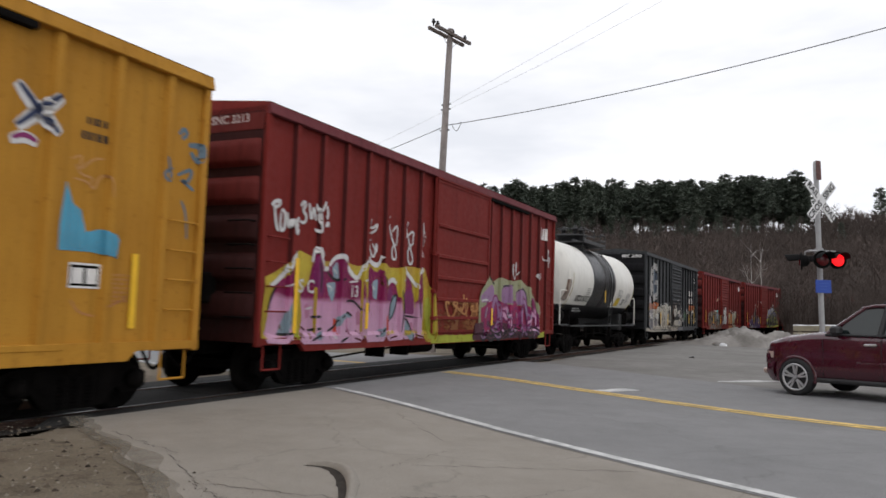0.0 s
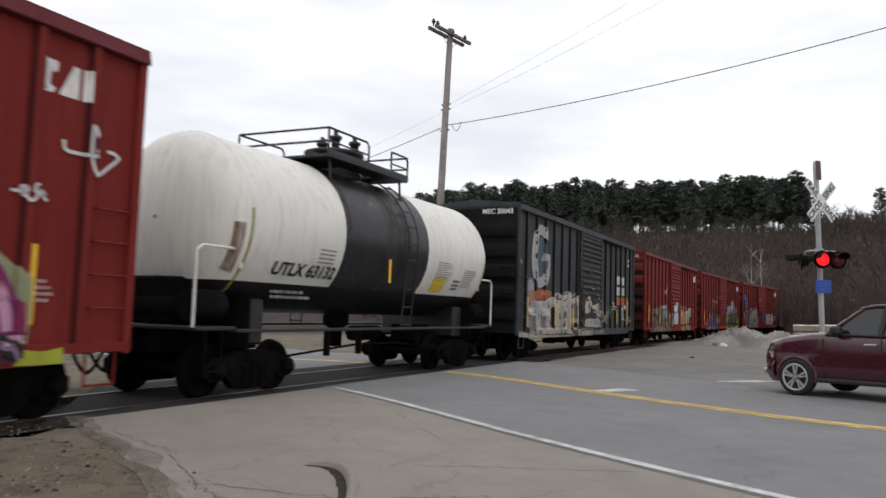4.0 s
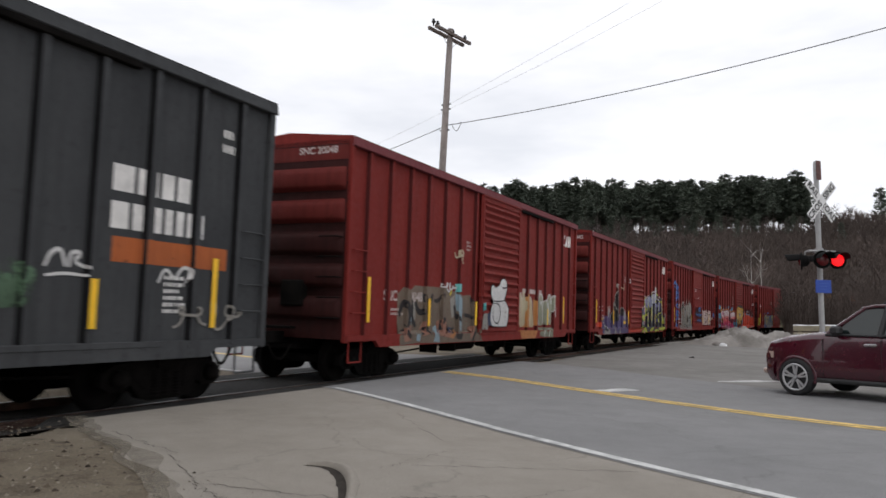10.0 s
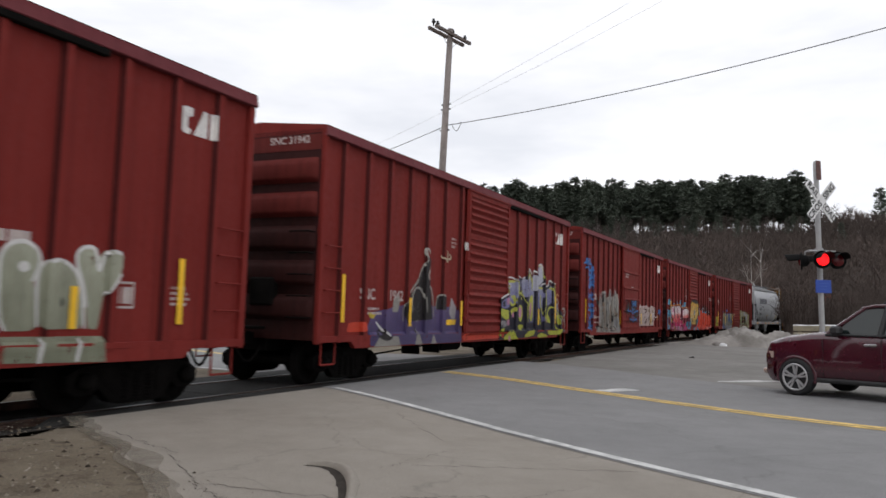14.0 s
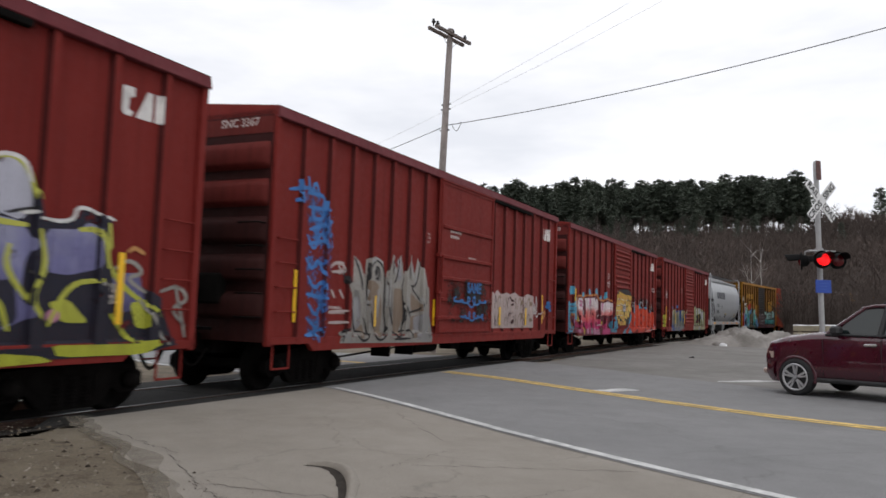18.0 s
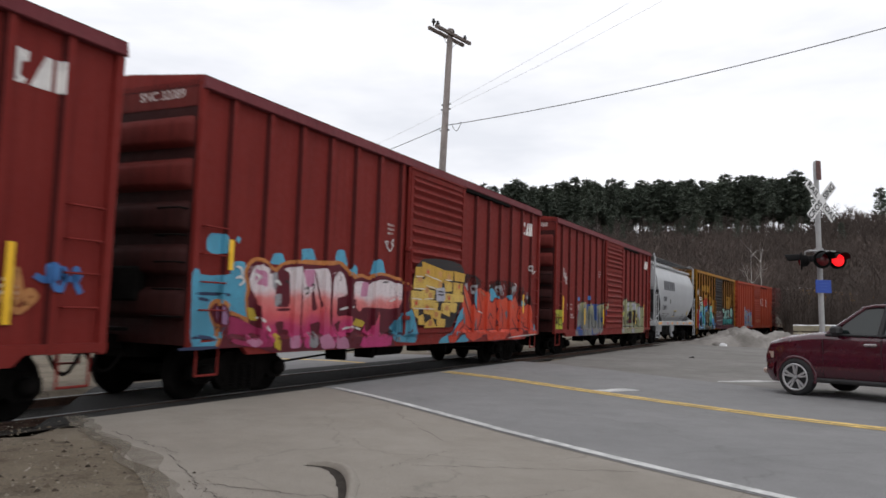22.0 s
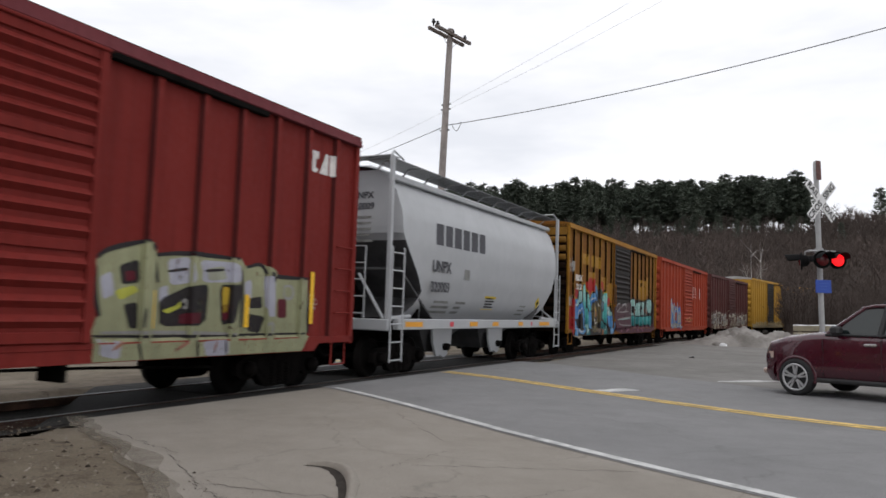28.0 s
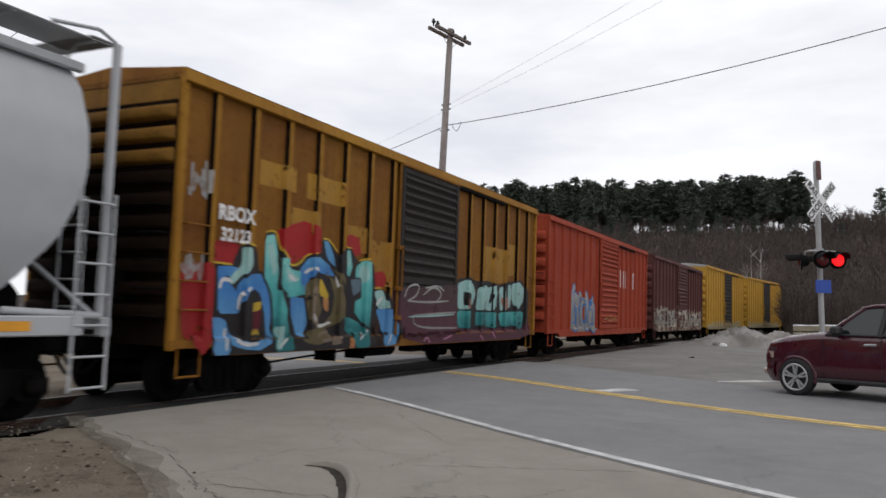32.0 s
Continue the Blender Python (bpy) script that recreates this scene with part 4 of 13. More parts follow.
    if door_style == "ribbed":
        w = u1 - u0 - 0.30
        rib.add([(-w / 2, 0, -0.085), (w / 2, 0, -0.085), (w / 2, -0.065, -0.01), (-w / 2, -0.065, -0.01), (-w / 2, 0, 0.065), (w / 2, 0, 0.065)], [(0, 1, 2, 3), (3, 2, 5, 4), (0, 3, 4), (1, 5, 2)])
    else:
        w = u1 - u0 - 0.2
        rib.add([(-w / 2, 0, -0.055), (w / 2, 0, -0.055), (w / 2, -0.05, -0.03), (-w / 2, -0.05, -0.03), (-w / 2, -0.05, 0.03), (w / 2, -0.05, 0.03), (-w / 2, 0, 0.055), (w / 2, 0, 0.055)], [(0, 1, 2, 3), (3, 2, 5, 4), (4, 5, 7, 6), (0, 3, 4, 6), (1, 7, 5, 2)])
    k["rib"] = rib.mesh("rib", door_paint)
    k["lower_track"] = Shape().box(u0 - 0.1, L / 2 - 2.2, -1.512, -1.47, SILL + 0.16, SILL + 0.24, 0.008).mesh("door_track", paint)
    # the hollow track's shade is put in as a black box
    k["upper_track"] = Shape().box(u1 + 0.02, u1 + 3.1, -1.545, -1.44, e - 0.285, e - 0.198, 0.012).mesh("door_track", GRIME)
    k["door_header"] = Shape().box(u0 - 0.05, u1 + 0.015, -1.575, -1.47, e - 0.245, e - 0.198, 0.012).mesh("door_header", paint)
    k["lock_rod"] = Shape().tube((u0 - 0.07, -1.53, zb), (u0 - 0.07, -1.53, zt), 0.028, n=8).mesh("lock_rod", paint)
    k["lock_lug"] = Shape().box(u0 - 0.13, u0 + 0.05, -1.60, -1.50, 0, 0.09, 0.01).mesh("lock_lug", paint)
    k["lock_handle"] = Shape().tube((u0 - 0.02, -1.61, zb + 0.95), (u0 - 0.02, -1.61, zb + 1.8), 0.02, n=6).mesh("lock_handle", paint)
    k["rung"] = Shape().pipe([(-0.24, 0, 0), (-0.24, -0.07, 0), (0.24, -0.07, 0), (0.24, 0, 0)], 0.014).mesh("grab_iron", paint)
    k["step"] = Shape().pipe([(-0.22, 0, 0.0), (-0.22, 0, -0.42), (0.22, 0, -0.42), (0.22, 0, 0.0)], 0.018).mesh("sill_step", paint)
    KITS[key] = k
    return k


def common_gear():
    L, k = BOX_L, {}
    k["centre_sill"] = Shape().box(-L / 2 + 0.1, L / 2 - 0.1, -0.32, 0.32, 0.62, 0.955, 0.02).mesh("centre_sill", GRIME)
    k["crossbearer"] = Shape().box(-0.06, 0.06, -1.40, 1.40, 0.80, 0.958).mesh("crossbearer", GRIME)
    k["air_reservoir"] = Shape().tube((-1.6, -0.9, 0.62), (-0.5, -0.9, 0.62), 0.17, n=14).mesh("air_reservoir", GRIME)
    k["brake_valve"] = Shape().box(0.2, 0.75, -1.1, -0.75, 0.5, 0.82, 0.03).mesh("brake_valve", GRIME)
    k["brake_rod"] = Shape().pipe([(-4.6, -0.75, 0.45), (-2.2, -0.75, 0.58), (-1.6, -0.75, 0.62)], 0.022).mesh("brake_rod", GRIME)
    k["pull_rod"] = Shape().pipe([(0.75, -0.8, 0.6), (2.3, -0.7, 0.55), (4.7, -0.75, 0.45)], 0.022).mesh("brake_rod", GRIME)
    k["hanger"] = Shape().box(-0.04, 0.04, -1.15, -0.7, 0.44, 0.9, 0.01).mesh("hanger", GRIME)
    k["end_rung"] = Shape().pipe([(-L / 2 - 0.03, -1.36, 0), (-L / 2 - 0.2, -1.36, 0), (-L / 2 - 0.2, -0.95, 0), (-L / 2 - 0.03, -0.95, 0)], 0.014).mesh("rung", GRIME)
    k["brake_step"] = Shape().box(-L / 2 - 0.30, -L / 2 - 0.10, -0.45, 0.95, 1.02, 1.07, 0.01).mesh("brake_step", GRIME)
    k["brake_wheel"] = Shape().turned([(0, 0.0), (0.0, 0.05), (0.01, 0.2), (0.02, 0.25), (0.05, 0.25), (0.05, 0.21), (0.02, 0.05), (0.02, 0.0)], (-L / 2 - 0.16, 0.45, 1.9), (-1, 0, 0), 18).mesh("brake_wheel", GRIME)
    k["brake_box"] = Shape().box(-L / 2 - 0.2, -L / 2, -0.62, -0.1, 1.45, 1.95, 0.03).mesh("brake_box", GRIME)
    return k


GEAR = common_gear()


def boxcar(label, near_q, paint, end_paint=None, roof_paint=None, door_paint=None, door_style="ribbed", high=0.0, tape=(), post_paint=None, rib_paint=None, ribs=7, low_soot_shade=0.0, flank_paint=None, chord_paint=None):
    NOW["style"], NOW["shift"] = door_style, 0.0
    k = boxcar_kit(paint, end_paint or paint, roof_paint or paint, door_paint or paint, door_style, high, post_paint, rib_paint, ribs, flank_paint, chord_paint)
    L, e = BOX_L, EAVE + high
    DOOR_U = DOOR_PLAN[door_style]
    car = thing("boxcar", label, "freight car", "freight cars of the train")
    for name in ("roof", "floor"):
        part(name, k[name], paint, car)
    for i in range(1, 17):
        at(part("roof_rib", k["roof_rib"], paint, car), -L / 2 + L * i / 17)
    for name in ("centre_sill", "air_reservoir", "brake_valve", "brake_rod", "brake_step", "brake_wheel", "brake_box"):
        part(name, GEAR[name], GRIME, car)
    part("brake_rod", GEAR["pull_rod"], GRIME, car)
    for x in np.linspace(-L / 2 + 2.9, L / 2 - 2.9, 7):
        at(part("crossbearer", GEAR["crossbearer"], GRIME, car), float(x))
    for x in (-2.95, -1.9, 1.54):
        at(part("hanger", GEAR["hanger"], GRIME, car), x)
    for z in np.arange(1.25, 3.0, 0.38):
        at(part("rung", GEAR["end_rung"], GRIME, car), 0, 0, float(z))
    for x in (-L / 2 + 0.06, L / 2 - 0.06):
        for y in (-HALF + 0.055, HALF - 0.055):
            at(part("corner_post", k["corner_post"], paint, car), x, y, 0)
    zb, zt = SILL + 0.24, e - 0.23
    u0, u1 = DOOR_U[0] - L / 2, DOOR_U[1] - L / 2
    for flip in (0, 180):
        s = 1 if flip == 0 else -1
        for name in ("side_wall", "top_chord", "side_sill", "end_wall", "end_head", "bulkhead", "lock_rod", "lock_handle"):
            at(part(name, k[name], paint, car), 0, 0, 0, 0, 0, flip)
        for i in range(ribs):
            at(part("end_rib", k["low_rib" if i < ribs * low_soot_shade else "end_rib"], paint, car), 0, 0, 1.2 + (e - 0.42 - 1.2) * i / ribs, 0, 0, flip)
        for name in ("lower_track", "upper_track"):
            at(part("door_track", k[name], paint, car), 0, 0, 0, 0, 0, flip)
        at(part("door_header", k["door_header"], paint, car), 0, 0, 0, 0, 0, flip)
        for z in (zb + 0.3, zb + 0.9, zb + 1.75):
            at(part("lock_lug", k["lock_lug"], paint, car), 0, 0, z, 0, 0, flip)
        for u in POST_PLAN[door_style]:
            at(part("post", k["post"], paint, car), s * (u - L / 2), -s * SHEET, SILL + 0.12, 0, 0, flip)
        door = at(part("door", k["door"], paint, car), 0, 0, 0, 0, 0, flip)
        if flip == 0:
            mid = (u0 + u1) / 2
            w = 0.13 if door_style == "ribbed" else 0.09
            at(part("stile", k["stile"], paint, door), u0)
            at(part("stile", k["stile"], paint, door), u1 - w)
            if door_style == "ribbed":
                for f in (0.0, 0.30, 0.655):
                    at(part("crossbar", k["crossbar"], paint, door), 0, 0, zb + (zt - zb) * f + 0.01)
                at(part("crossbar", k["crossbar"], paint, door), 0, 0, zt - 0.14)
                for z0, z1, c in ((zb + 0.27, zb + (zt - zb) * 0.265, 4), (zb + (zt - zb) * 0.30 + 0.26, zb + (zt - zb) * 0.62, 5), (zb + (zt - zb) * 0.655 + 0.26, zt - 0.24, 5)):
                    for i in range(c):
                        at(part("rib", k["rib"], paint, door), mid, -1.515, z0 + (z1 - z0) * i / (c - 1))
            else:
                at(part("crossbar", k["crossbar"], paint, door), 0, 0, zb + 0.01)
                at(part("crossbar", k["crossbar"], paint, door), 0, 0, zt - 0.08)
                for f in (0.1, 0.22, 0.36, 0.50, 0.70):
                    at(part("rib", k["rib"], paint, door), mid, -1.53, zb + (zt - zb) * f)
        for u in (0.42, L - 0.42):
            for z in (1.35, 1.75, 2.15, 2.55):
                at(part("grab_iron", k["rung"], paint, car), s * (u - L / 2), -s * (SHEET + 0.01), z, 0, 0, flip)
            at(part("sill_step", k["step"], paint, car), s * (u - L / 2), -s * (HALF - 0.06), SILL + 0.15, 0, 0, flip)
    for u, z, h in tape:
        d = relief(u, z, 1.56)
        part("reflector", Shape().box(u - L / 2 - 0.05, u - L / 2 + 0.05, -d - 0.030, -d - 0.024, z, z + h), REFLECT, car, "yellow reflective strip")
    add_trucks(car, (1.62 - L / 2, L / 2 - 1.62))
    add_couplers(car, L / 2)
    MOVERS.append((car, near_q + L / 2, L / 2 - 1.62))
    return car


TAPE_RED = ((0.72, 1.18, 0.88), (3.32, 1.1, 0.6), (5.93, 1.1, 0.6), (10.0, 1.1, 0.5), (11.9, 1.1, 0.5), (13.6, 1.15, 0.9))


def red_car(label, q, door_style, mark, number=None, tape=TAPE_RED, word_z=3.80, shift=0.0):
    car = boxcar(label, q, RED, RED_END, RED, RED, door_style, 0.0, tape, rib_paint=RED_RIB, ribs=5, low_soot_shade=0.45, flank_paint=RED_FLANK, chord_paint=RED_CHORD)
    end_text(car, mark, -0.72, EAVE - 0.25, 0.19, FADED_WHITE, x=0.012)
    if number:
        side_text(car, "SNC", 1.72, 1.72, 0.30, FADED_WHITE)
        side_text(car, number, 2.78, 1.72, 0.30, FADED_WHITE)
    bars(car, 1.75, 1.42, 0.55, 0.05, 2, FADED_WHITE, seed=3)
    bars(car, 13.35, 1.62, 0.45, 0.04, 4, FADED_WHITE, seed=4)
    bars(car, 5.45, 3.15, 0.28, 0.05, 3, FADED_WHITE, seed=6)
    owner_mark(car, 13.46, word_z)
    NOW["shift"] = shift
    return car


def owner_mark(car, u, z, h=0.38):
    """The owner's emblem as plain shapes: a notched block, a wedge and a bar."""
    p = Paint()
    x = u
    p.poly([(x, z + 0.04), (x, z + h - 0.02), (x + 0.05, z + h), (x + 0.20, z + h), (x + 0.20, z + h * 0.70), (x + 0.12, z + h * 0.62), (x + 0.11, z + h * 0.24), (x + 0.19, z + h * 0.16), (x + 0.15, z), (x + 0.04, z)])
    p.poly([(x + 0.23, z), (x + 0.41, z + h), (x + 0.50, z + h), (x + 0.50, z)])
    p.poly([(x + 0.55, z), (x + 0.55, z + h), (x + 0.64, z + h), (x + 0.64, z)])
    tagged(part("emblem", p, WHITE_PAINT, car), kind="stuff")


def motions():
    """Keys the train along the track and turns its wheels."""
    times = [float(t) for t in range(0, 33)]
    for car, q, half in MOVERS:
        rows = []
        for t in times:
            s = q - SPEED * t - 0.5 * GAIN * t * t
            a, b = line(s - half), line(s + half)
            head = math.atan2(b[1] - a[1], b[0] - a[0])
            rows.append((t, pose((a[0] + b[0]) / 2, (a[1] + b[1]) / 2, 0.0, LEAN, 0, math.degrees(head))))
        walk(car, rows)
    for ws, dx in WHEELS:
        rows = []
        steps = 240
        for i in range(steps + 1):
            t = 32.0 * i / steps
            run = SPEED * t + 0.5 * GAIN * t * t
            rows.append((t, pose(dx, 0, 0.42, 0, -math.degrees(run / 0.42) % 360, 0)))
        walk(ws, rows)
    flash_motion()


# ---- tank car ----
TANK_WHITE = car_paint("tank_white_paint", (0.72, 0.70, 0.64), (0.82, 0.80, 0.75), 0.05, (0.30, 0.20, 0.12), 0.4, 0.4)
TANK_BLACK = car_paint("tank_black_paint", (0.010, 0.010, 0.012), (0.018, 0.018, 0.021), 0.15, (0.03, 0.02, 0.015), 0.32, 0.3)
BLACK_STEEL = surface("black_painted_steel", (0.014, 0.014, 0.015), 0.5, 0, 25, 0.4, 2, 0.1)
OLD_YELLOW = surface("dull_old_yellow_paint", (0.34, 0.27, 0.05), 0.7, 0, 30, 0.3, 4, 0)
SIGN_YELLOW = surface("yellow_placard", (0.70, 0.50, 0.02), 0.6, 0, 30, 0.1, 3, 0)
DECAL_GREY = surface("grey_decal", (0.22, 0.22, 0.21), 0.7, 0, 30, 0.3, 4, 0)


def run_stain(name, color, edge):
    """A thin stain that ran down in streaks, with gaps."""
    m, n, l, p = nodes_of(name)
    obj = n.new("ShaderNodeTexCoord").outputs["Object"]
    f = noise_node(n, l, obj, 1.0, 5.0, 0.7, (9, 2.5, 0.9))
    l.new(ramp(n, l, f, [(edge - 0.14, grey(0.0)), (edge + 0.14, grey(0.75))]), p.inputs["Alpha"])
    p.inputs["Base Color"].default_value, p.inputs["Roughness"].default_value = (*color, 1), 0.8
    return m


TANK_RUST = run_stain("rust_run", (0.16, 0.065, 0.025), 0.44)
TANK_STREAK = run_stain("oily_brown_streak", (0.045, 0.032, 0.026), 0.55)


def tank_car(near_q):
    L = 11.6
    car = thing("tank_car", "white tank car with a black band, belly and top platform", "freight car", "freight cars of the train")
    R, zc, half = 1.48, 2.78, 4.66
    BAND = (-2.0, 1.42)
    # shell in courses: white above the waterline, black below and in the band
    cut = -0.96
    def course(prof, upper, mat_, name):
        """A course of the shell through (along, radius), above or below the waterline, which is level."""
        rows = []
        for x, r in prof:
            a = math.acos(max(-1.0, min(1.0, cut / r)))
            a0, a1 = (-a, a) if upper else (a, 2 * math.pi - a)
            rows.append([(x, -math.sin(a0 + (a1 - a0) * i / 32) * r, zc + math.cos(a0 + (a1 - a0) * i / 32) * r) for i in range(33)])
        part(name, Shape().grid(rows), mat_, car)
    dome_ = [(0.55 * math.sin(t), R * math.cos(t)) for t in np.linspace(0, math.pi / 2 - 0.02, 13)]
    course([(-half, R), (BAND[0], R)], True, TANK_WHITE, "tank_shell")
    course([(BAND[1], R), (half, R)], True, TANK_WHITE, "tank_shell")
    course([(BAND[0], R), (BAND[1], R)], True, TANK_BLACK, "tank_band")
    course([(-half, R), (half, R)], False, TANK_BLACK, "tank_belly")
    for d in (-1, 1):
        course([(d * (half + h), r) for h, r in dome_], True, TANK_WHITE, "tank_head")
        course([(d * (half + h), r) for h, r in dome_], False, TANK_BLACK, "tank_head")
    for x, a0, a1 in ((-half + 0.02, 1.45, 2.45), (half - 0.02, 1.6, 2.3)):
        sh = Shape().grid([[(x + dx, -math.sin(a) * (R + 0.006), zc + math.cos(a) * (R + 0.006)) for a in np.linspace(a0, a1, 14)] for dx in (-0.03, 0.03)])
        part("yellow_stripe", sh, OLD_YELLOW, car)
    for x in (-half, half, -3.3):
        sh = Shape().grid([[(x + dx, -math.sin(a) * (R + dr), zc + math.cos(a) * (R + dr)) for a in np.linspace(-2.2, 2.2, 30)] for dx, dr in ((-0.02, 0.001), (0.0, 0.008), (0.02, 0.001))])
        part("weld_seam", sh, TANK_WHITE, car)
    # rust that ran down the leading head, and spilt cargo on the band
    for x0, x1, a0, a1, m_ in ((-half - 0.24, -half - 0.10, 1.62, 2.2, TANK_RUST), (BAND[0] - 0.05, BAND[0] + 0.22, 0.5, 1.5, TANK_STREAK), (-0.45, 0.05, 0.5, 2.3, TANK_STREAK), (0.25, 0.4, 0.6, 2.2, TANK_STREAK)):
        def at_x(x):
            return R if abs(x) <= half else R * math.sqrt(max(0.0, 1 - ((abs(x) - half) / 0.55) ** 2))
        sh = Shape().grid([[(x, -math.sin(a) * (at_x(x) + 0.004), zc + math.cos(a) * (at_x(x) + 0.004)) for a in np.linspace(a0, a1, 16)] for x in np.linspace(x0, x1, 6)])
        tagged(part("stain", sh, m_, car), kind="stuff")
    # dome and platform
    top = zc + R
    part("manway_dome", Shape().turned([(0, 0.60), (0.50, 0.60), (0.52, 0.64), (0.58, 0.64), (0.60, 0.58), (0.66, 0.0)], (-0.35, 0, top - 0.10), (0, 0, 1), 28), BLACK_STEEL, car)
    for x, y in ((-0.75, -0.3), (-0.1, -0.35), (-0.3, 0.35), (0.55, -0.25)):
        part("valve", Shape().turned([(0, 0.09), (0.22, 0.09), (0.24, 0.13), (0.30, 0.13), (0.33, 0.05), (0.42, 0.05), (0.42, 0.0)], (x, y, top + (0.45 if x < 0.3 else 0.0)), (0, 0, 1), 12), BLACK_STEEL, car)
    for i, (x0, x1, y0, y1) in enumerate(((-2.15, 1.0, -1.10, -0.62), (-2.15, 1.0, 0.62, 1.10), (-2.15, -1.05, -0.62, 0.62), (0.35, 1.0, -0.62, 0.62))):
        part("platform", Shape().box(x0, x1, y0, y1, top + 0.02, top + 0.07, 0.01), BLACK_STEEL, car)
        part("kick_plate", Shape().box(x0, x1, y0, y0 + 0.02, top + 0.072, top + 0.17), BLACK_STEEL, car)
    zp = top + 0.07
    for y in (-1.08, 1.08):
        for x0, x1 in ((-2.13, -0.68), (0.25, 0.98)):
            part("handrail", Shape().pipe([(x0, y, zp), (x0, y, zp + 0.50), (x1 - 0.08, y, zp + 0.50), (x1, y, zp + 0.42), (x1, y, zp)], 0.022), BLACK_STEEL, car)
            part("handrail", Shape().pipe([(x0, y, zp + 0.25), (x1, y, zp + 0.25)], 0.018), BLACK_STEEL, car)
    for x in (-2.13, 0.98):
        for z in (0.25, 0.50):
            part("handrail", Shape().pipe([(x, -1.08, zp + z), (x, 1.08, zp + z)], 0.022), BLACK_STEEL, car)
    for x in (-1.9, 0.85):
        for y in (-0.95, 0.95):
            part("bracket", Shape().pipe([(x, y, zp), (x, y * 1.05, zc + 1.05)], 0.025), BLACK_STEEL, car)
    # side ladders
    for s in (-1, 1):
        for dx in (0.30, 0.72):
            part("ladder_rail", Shape().pipe([(dx, -s * math.sin(a) * (R + 0.09), zc + math.cos(a) * (R + 0.09)) for a in np.linspace(0.5, 1.75, 9)] + [(dx, -s * 1.42, 1.0)], 0.018), BLACK_STEEL, car)
        for a in np.linspace(0.6, 1.75, 6):
            y, z = -s * math.sin(a) * (R + 0.09), zc + math.cos(a) * (R + 0.09)
            part("rung", Shape().tube((0.30, y, z), (0.72, y, z), 0.015, n=6), BLACK_STEEL, car)
        for z in (1.12, 1.5, 1.88):
            part("rung", Shape().tube((0.30, -s * 1.45, z), (0.72, -s * 1.45, z), 0.015, n=6), BLACK_STEEL, car)
        part("reflector", Shape().box(-0.40, -0.32, -s * 1.50 - 0.004, -s * 1.50 + 0.004, 1.98, 2.46), REFLECT, car)
    # decals that follow the shell
    def decal(x0, x1, a0, a1, mat_, name="decal"):
        sh = Shape().grid([[(x, -math.sin(a) * (R + 0.007), zc + math.cos(a) * (R + 0.007)) for a in np.linspace(a0, a1, 6)] for x in (x0, x1)])
        part(name, sh, mat_, car)
    decal(1.95, 2.6, radians(112), radians(127), SIGN_YELLOW, "placard")
    r = random.Random(5)
    for k in range(9):
        decal(1.95, 1.95 + r.uniform(0.5, 0.85), radians(98 + 2.1 * k), radians(98.7 + 2.1 * k), DECAL_GREY, "stencil")
        decal(3.5, 3.5 + r.uniform(0.5, 0.7), radians(102 + 2.1 * k), radians(102.8 + 2.1 * k), DECAL_GREY, "stencil")
    for k in range(3):
        decal(3.0, 3.4, radians(113 + 4 * k), radians(115.5 + 4 * k), DECAL_GREY, "stencil")
    for k in range(4):
        decal(-2.75, -2.25, radians(102 + 3 * k), radians(103 + 3 * k), DECAL_GREY, "stencil")
    t = part("lettering", text_mesh("UTLX 63132", 0.34, BLACK_STEEL, 0.01), BLACK_STEEL, car)
    t.matrix_basis = pose(-3.0, -math.sin(radians(119)) * (R + 0.02), zc + math.cos(radians(119)) * (R + 0.02), 119)
    NOW["shift"] = 0.0
    bars(car, -3.7 + L / 2, 1.66, 1.2, 0.05, 2, DECAL_GREY, L, -1.12, 4)
    # underframe
    for d in (-1, 1):
        part("bolster_cradle", Shape().box(d * 3.98 - 0.25, d * 3.98 + 0.25, -1.05, 1.05, 0.8, 1.55, 0.04), BLACK_STEEL, car)
        a, b = sorted((d * 3.0, d * 5.5))
        part("stub_sill", Shape().box(a, b, -0.34, 0.34, 0.68, 1.08, 0.02), GRIME, car)
        a, b = sorted((d * 4.75, d * 5.6))
        part("end_deck", Shape().box(a, b, -1.35, 1.35, 1.05, 1.11, 0.01), BLACK_STEEL, car)
        part("brake_cylinder", Shape().tube((d * 4.75, -0.95, 1.42), (d * 5.4, -0.95, 1.42), 0.24, n=14), GRIME, car)
        part("air_reservoir", Shape().tube((d * 5.1, -0.7, 1.38), (d * 5.1, 1.0, 1.38), 0.22, n=14), GRIME, car)
        part("valve_box", Shape().box(*sorted((d * 4.75, d * 5.25)), -0.55, 0.6, 1.12, 1.85, 0.04), GRIME, car)
        part("draft_plate", Shape().box(*sorted((d * 4.3, d * 4.36)), -1.25, 1.25, 0.75, 1.6, 0.01), GRIME, car)
        part("end_rail", Shape().pipe([(d * 5.62, -1.3, 1.1), (d * 5.62, -1.3, 2.22), (d * 5.5, -1.3, 2.30), (d * 4.75, -1.3, 2.30), (d * 4.66, -1.3, 2.2), (d * 4.66, -1.3, 2.0)], 0.024), TANK_WHITE, car)
        part("sill_step", Shape().pipe([(d * 5.05, -1.35, 1.05), (d * 5.05, -1.35, 0.45), (d * 5.4, -1.35, 0.45), (d * 5.4, -1.35, 1.05)], 0.018), GRIME, car)
    for y in (-1.38, 1.38):
        part("running_board", Shape().box(-4.85, 4.85, y - 0.09, y + 0.09, 1.02, 1.07, 0.01), BLACK_STEEL, car)
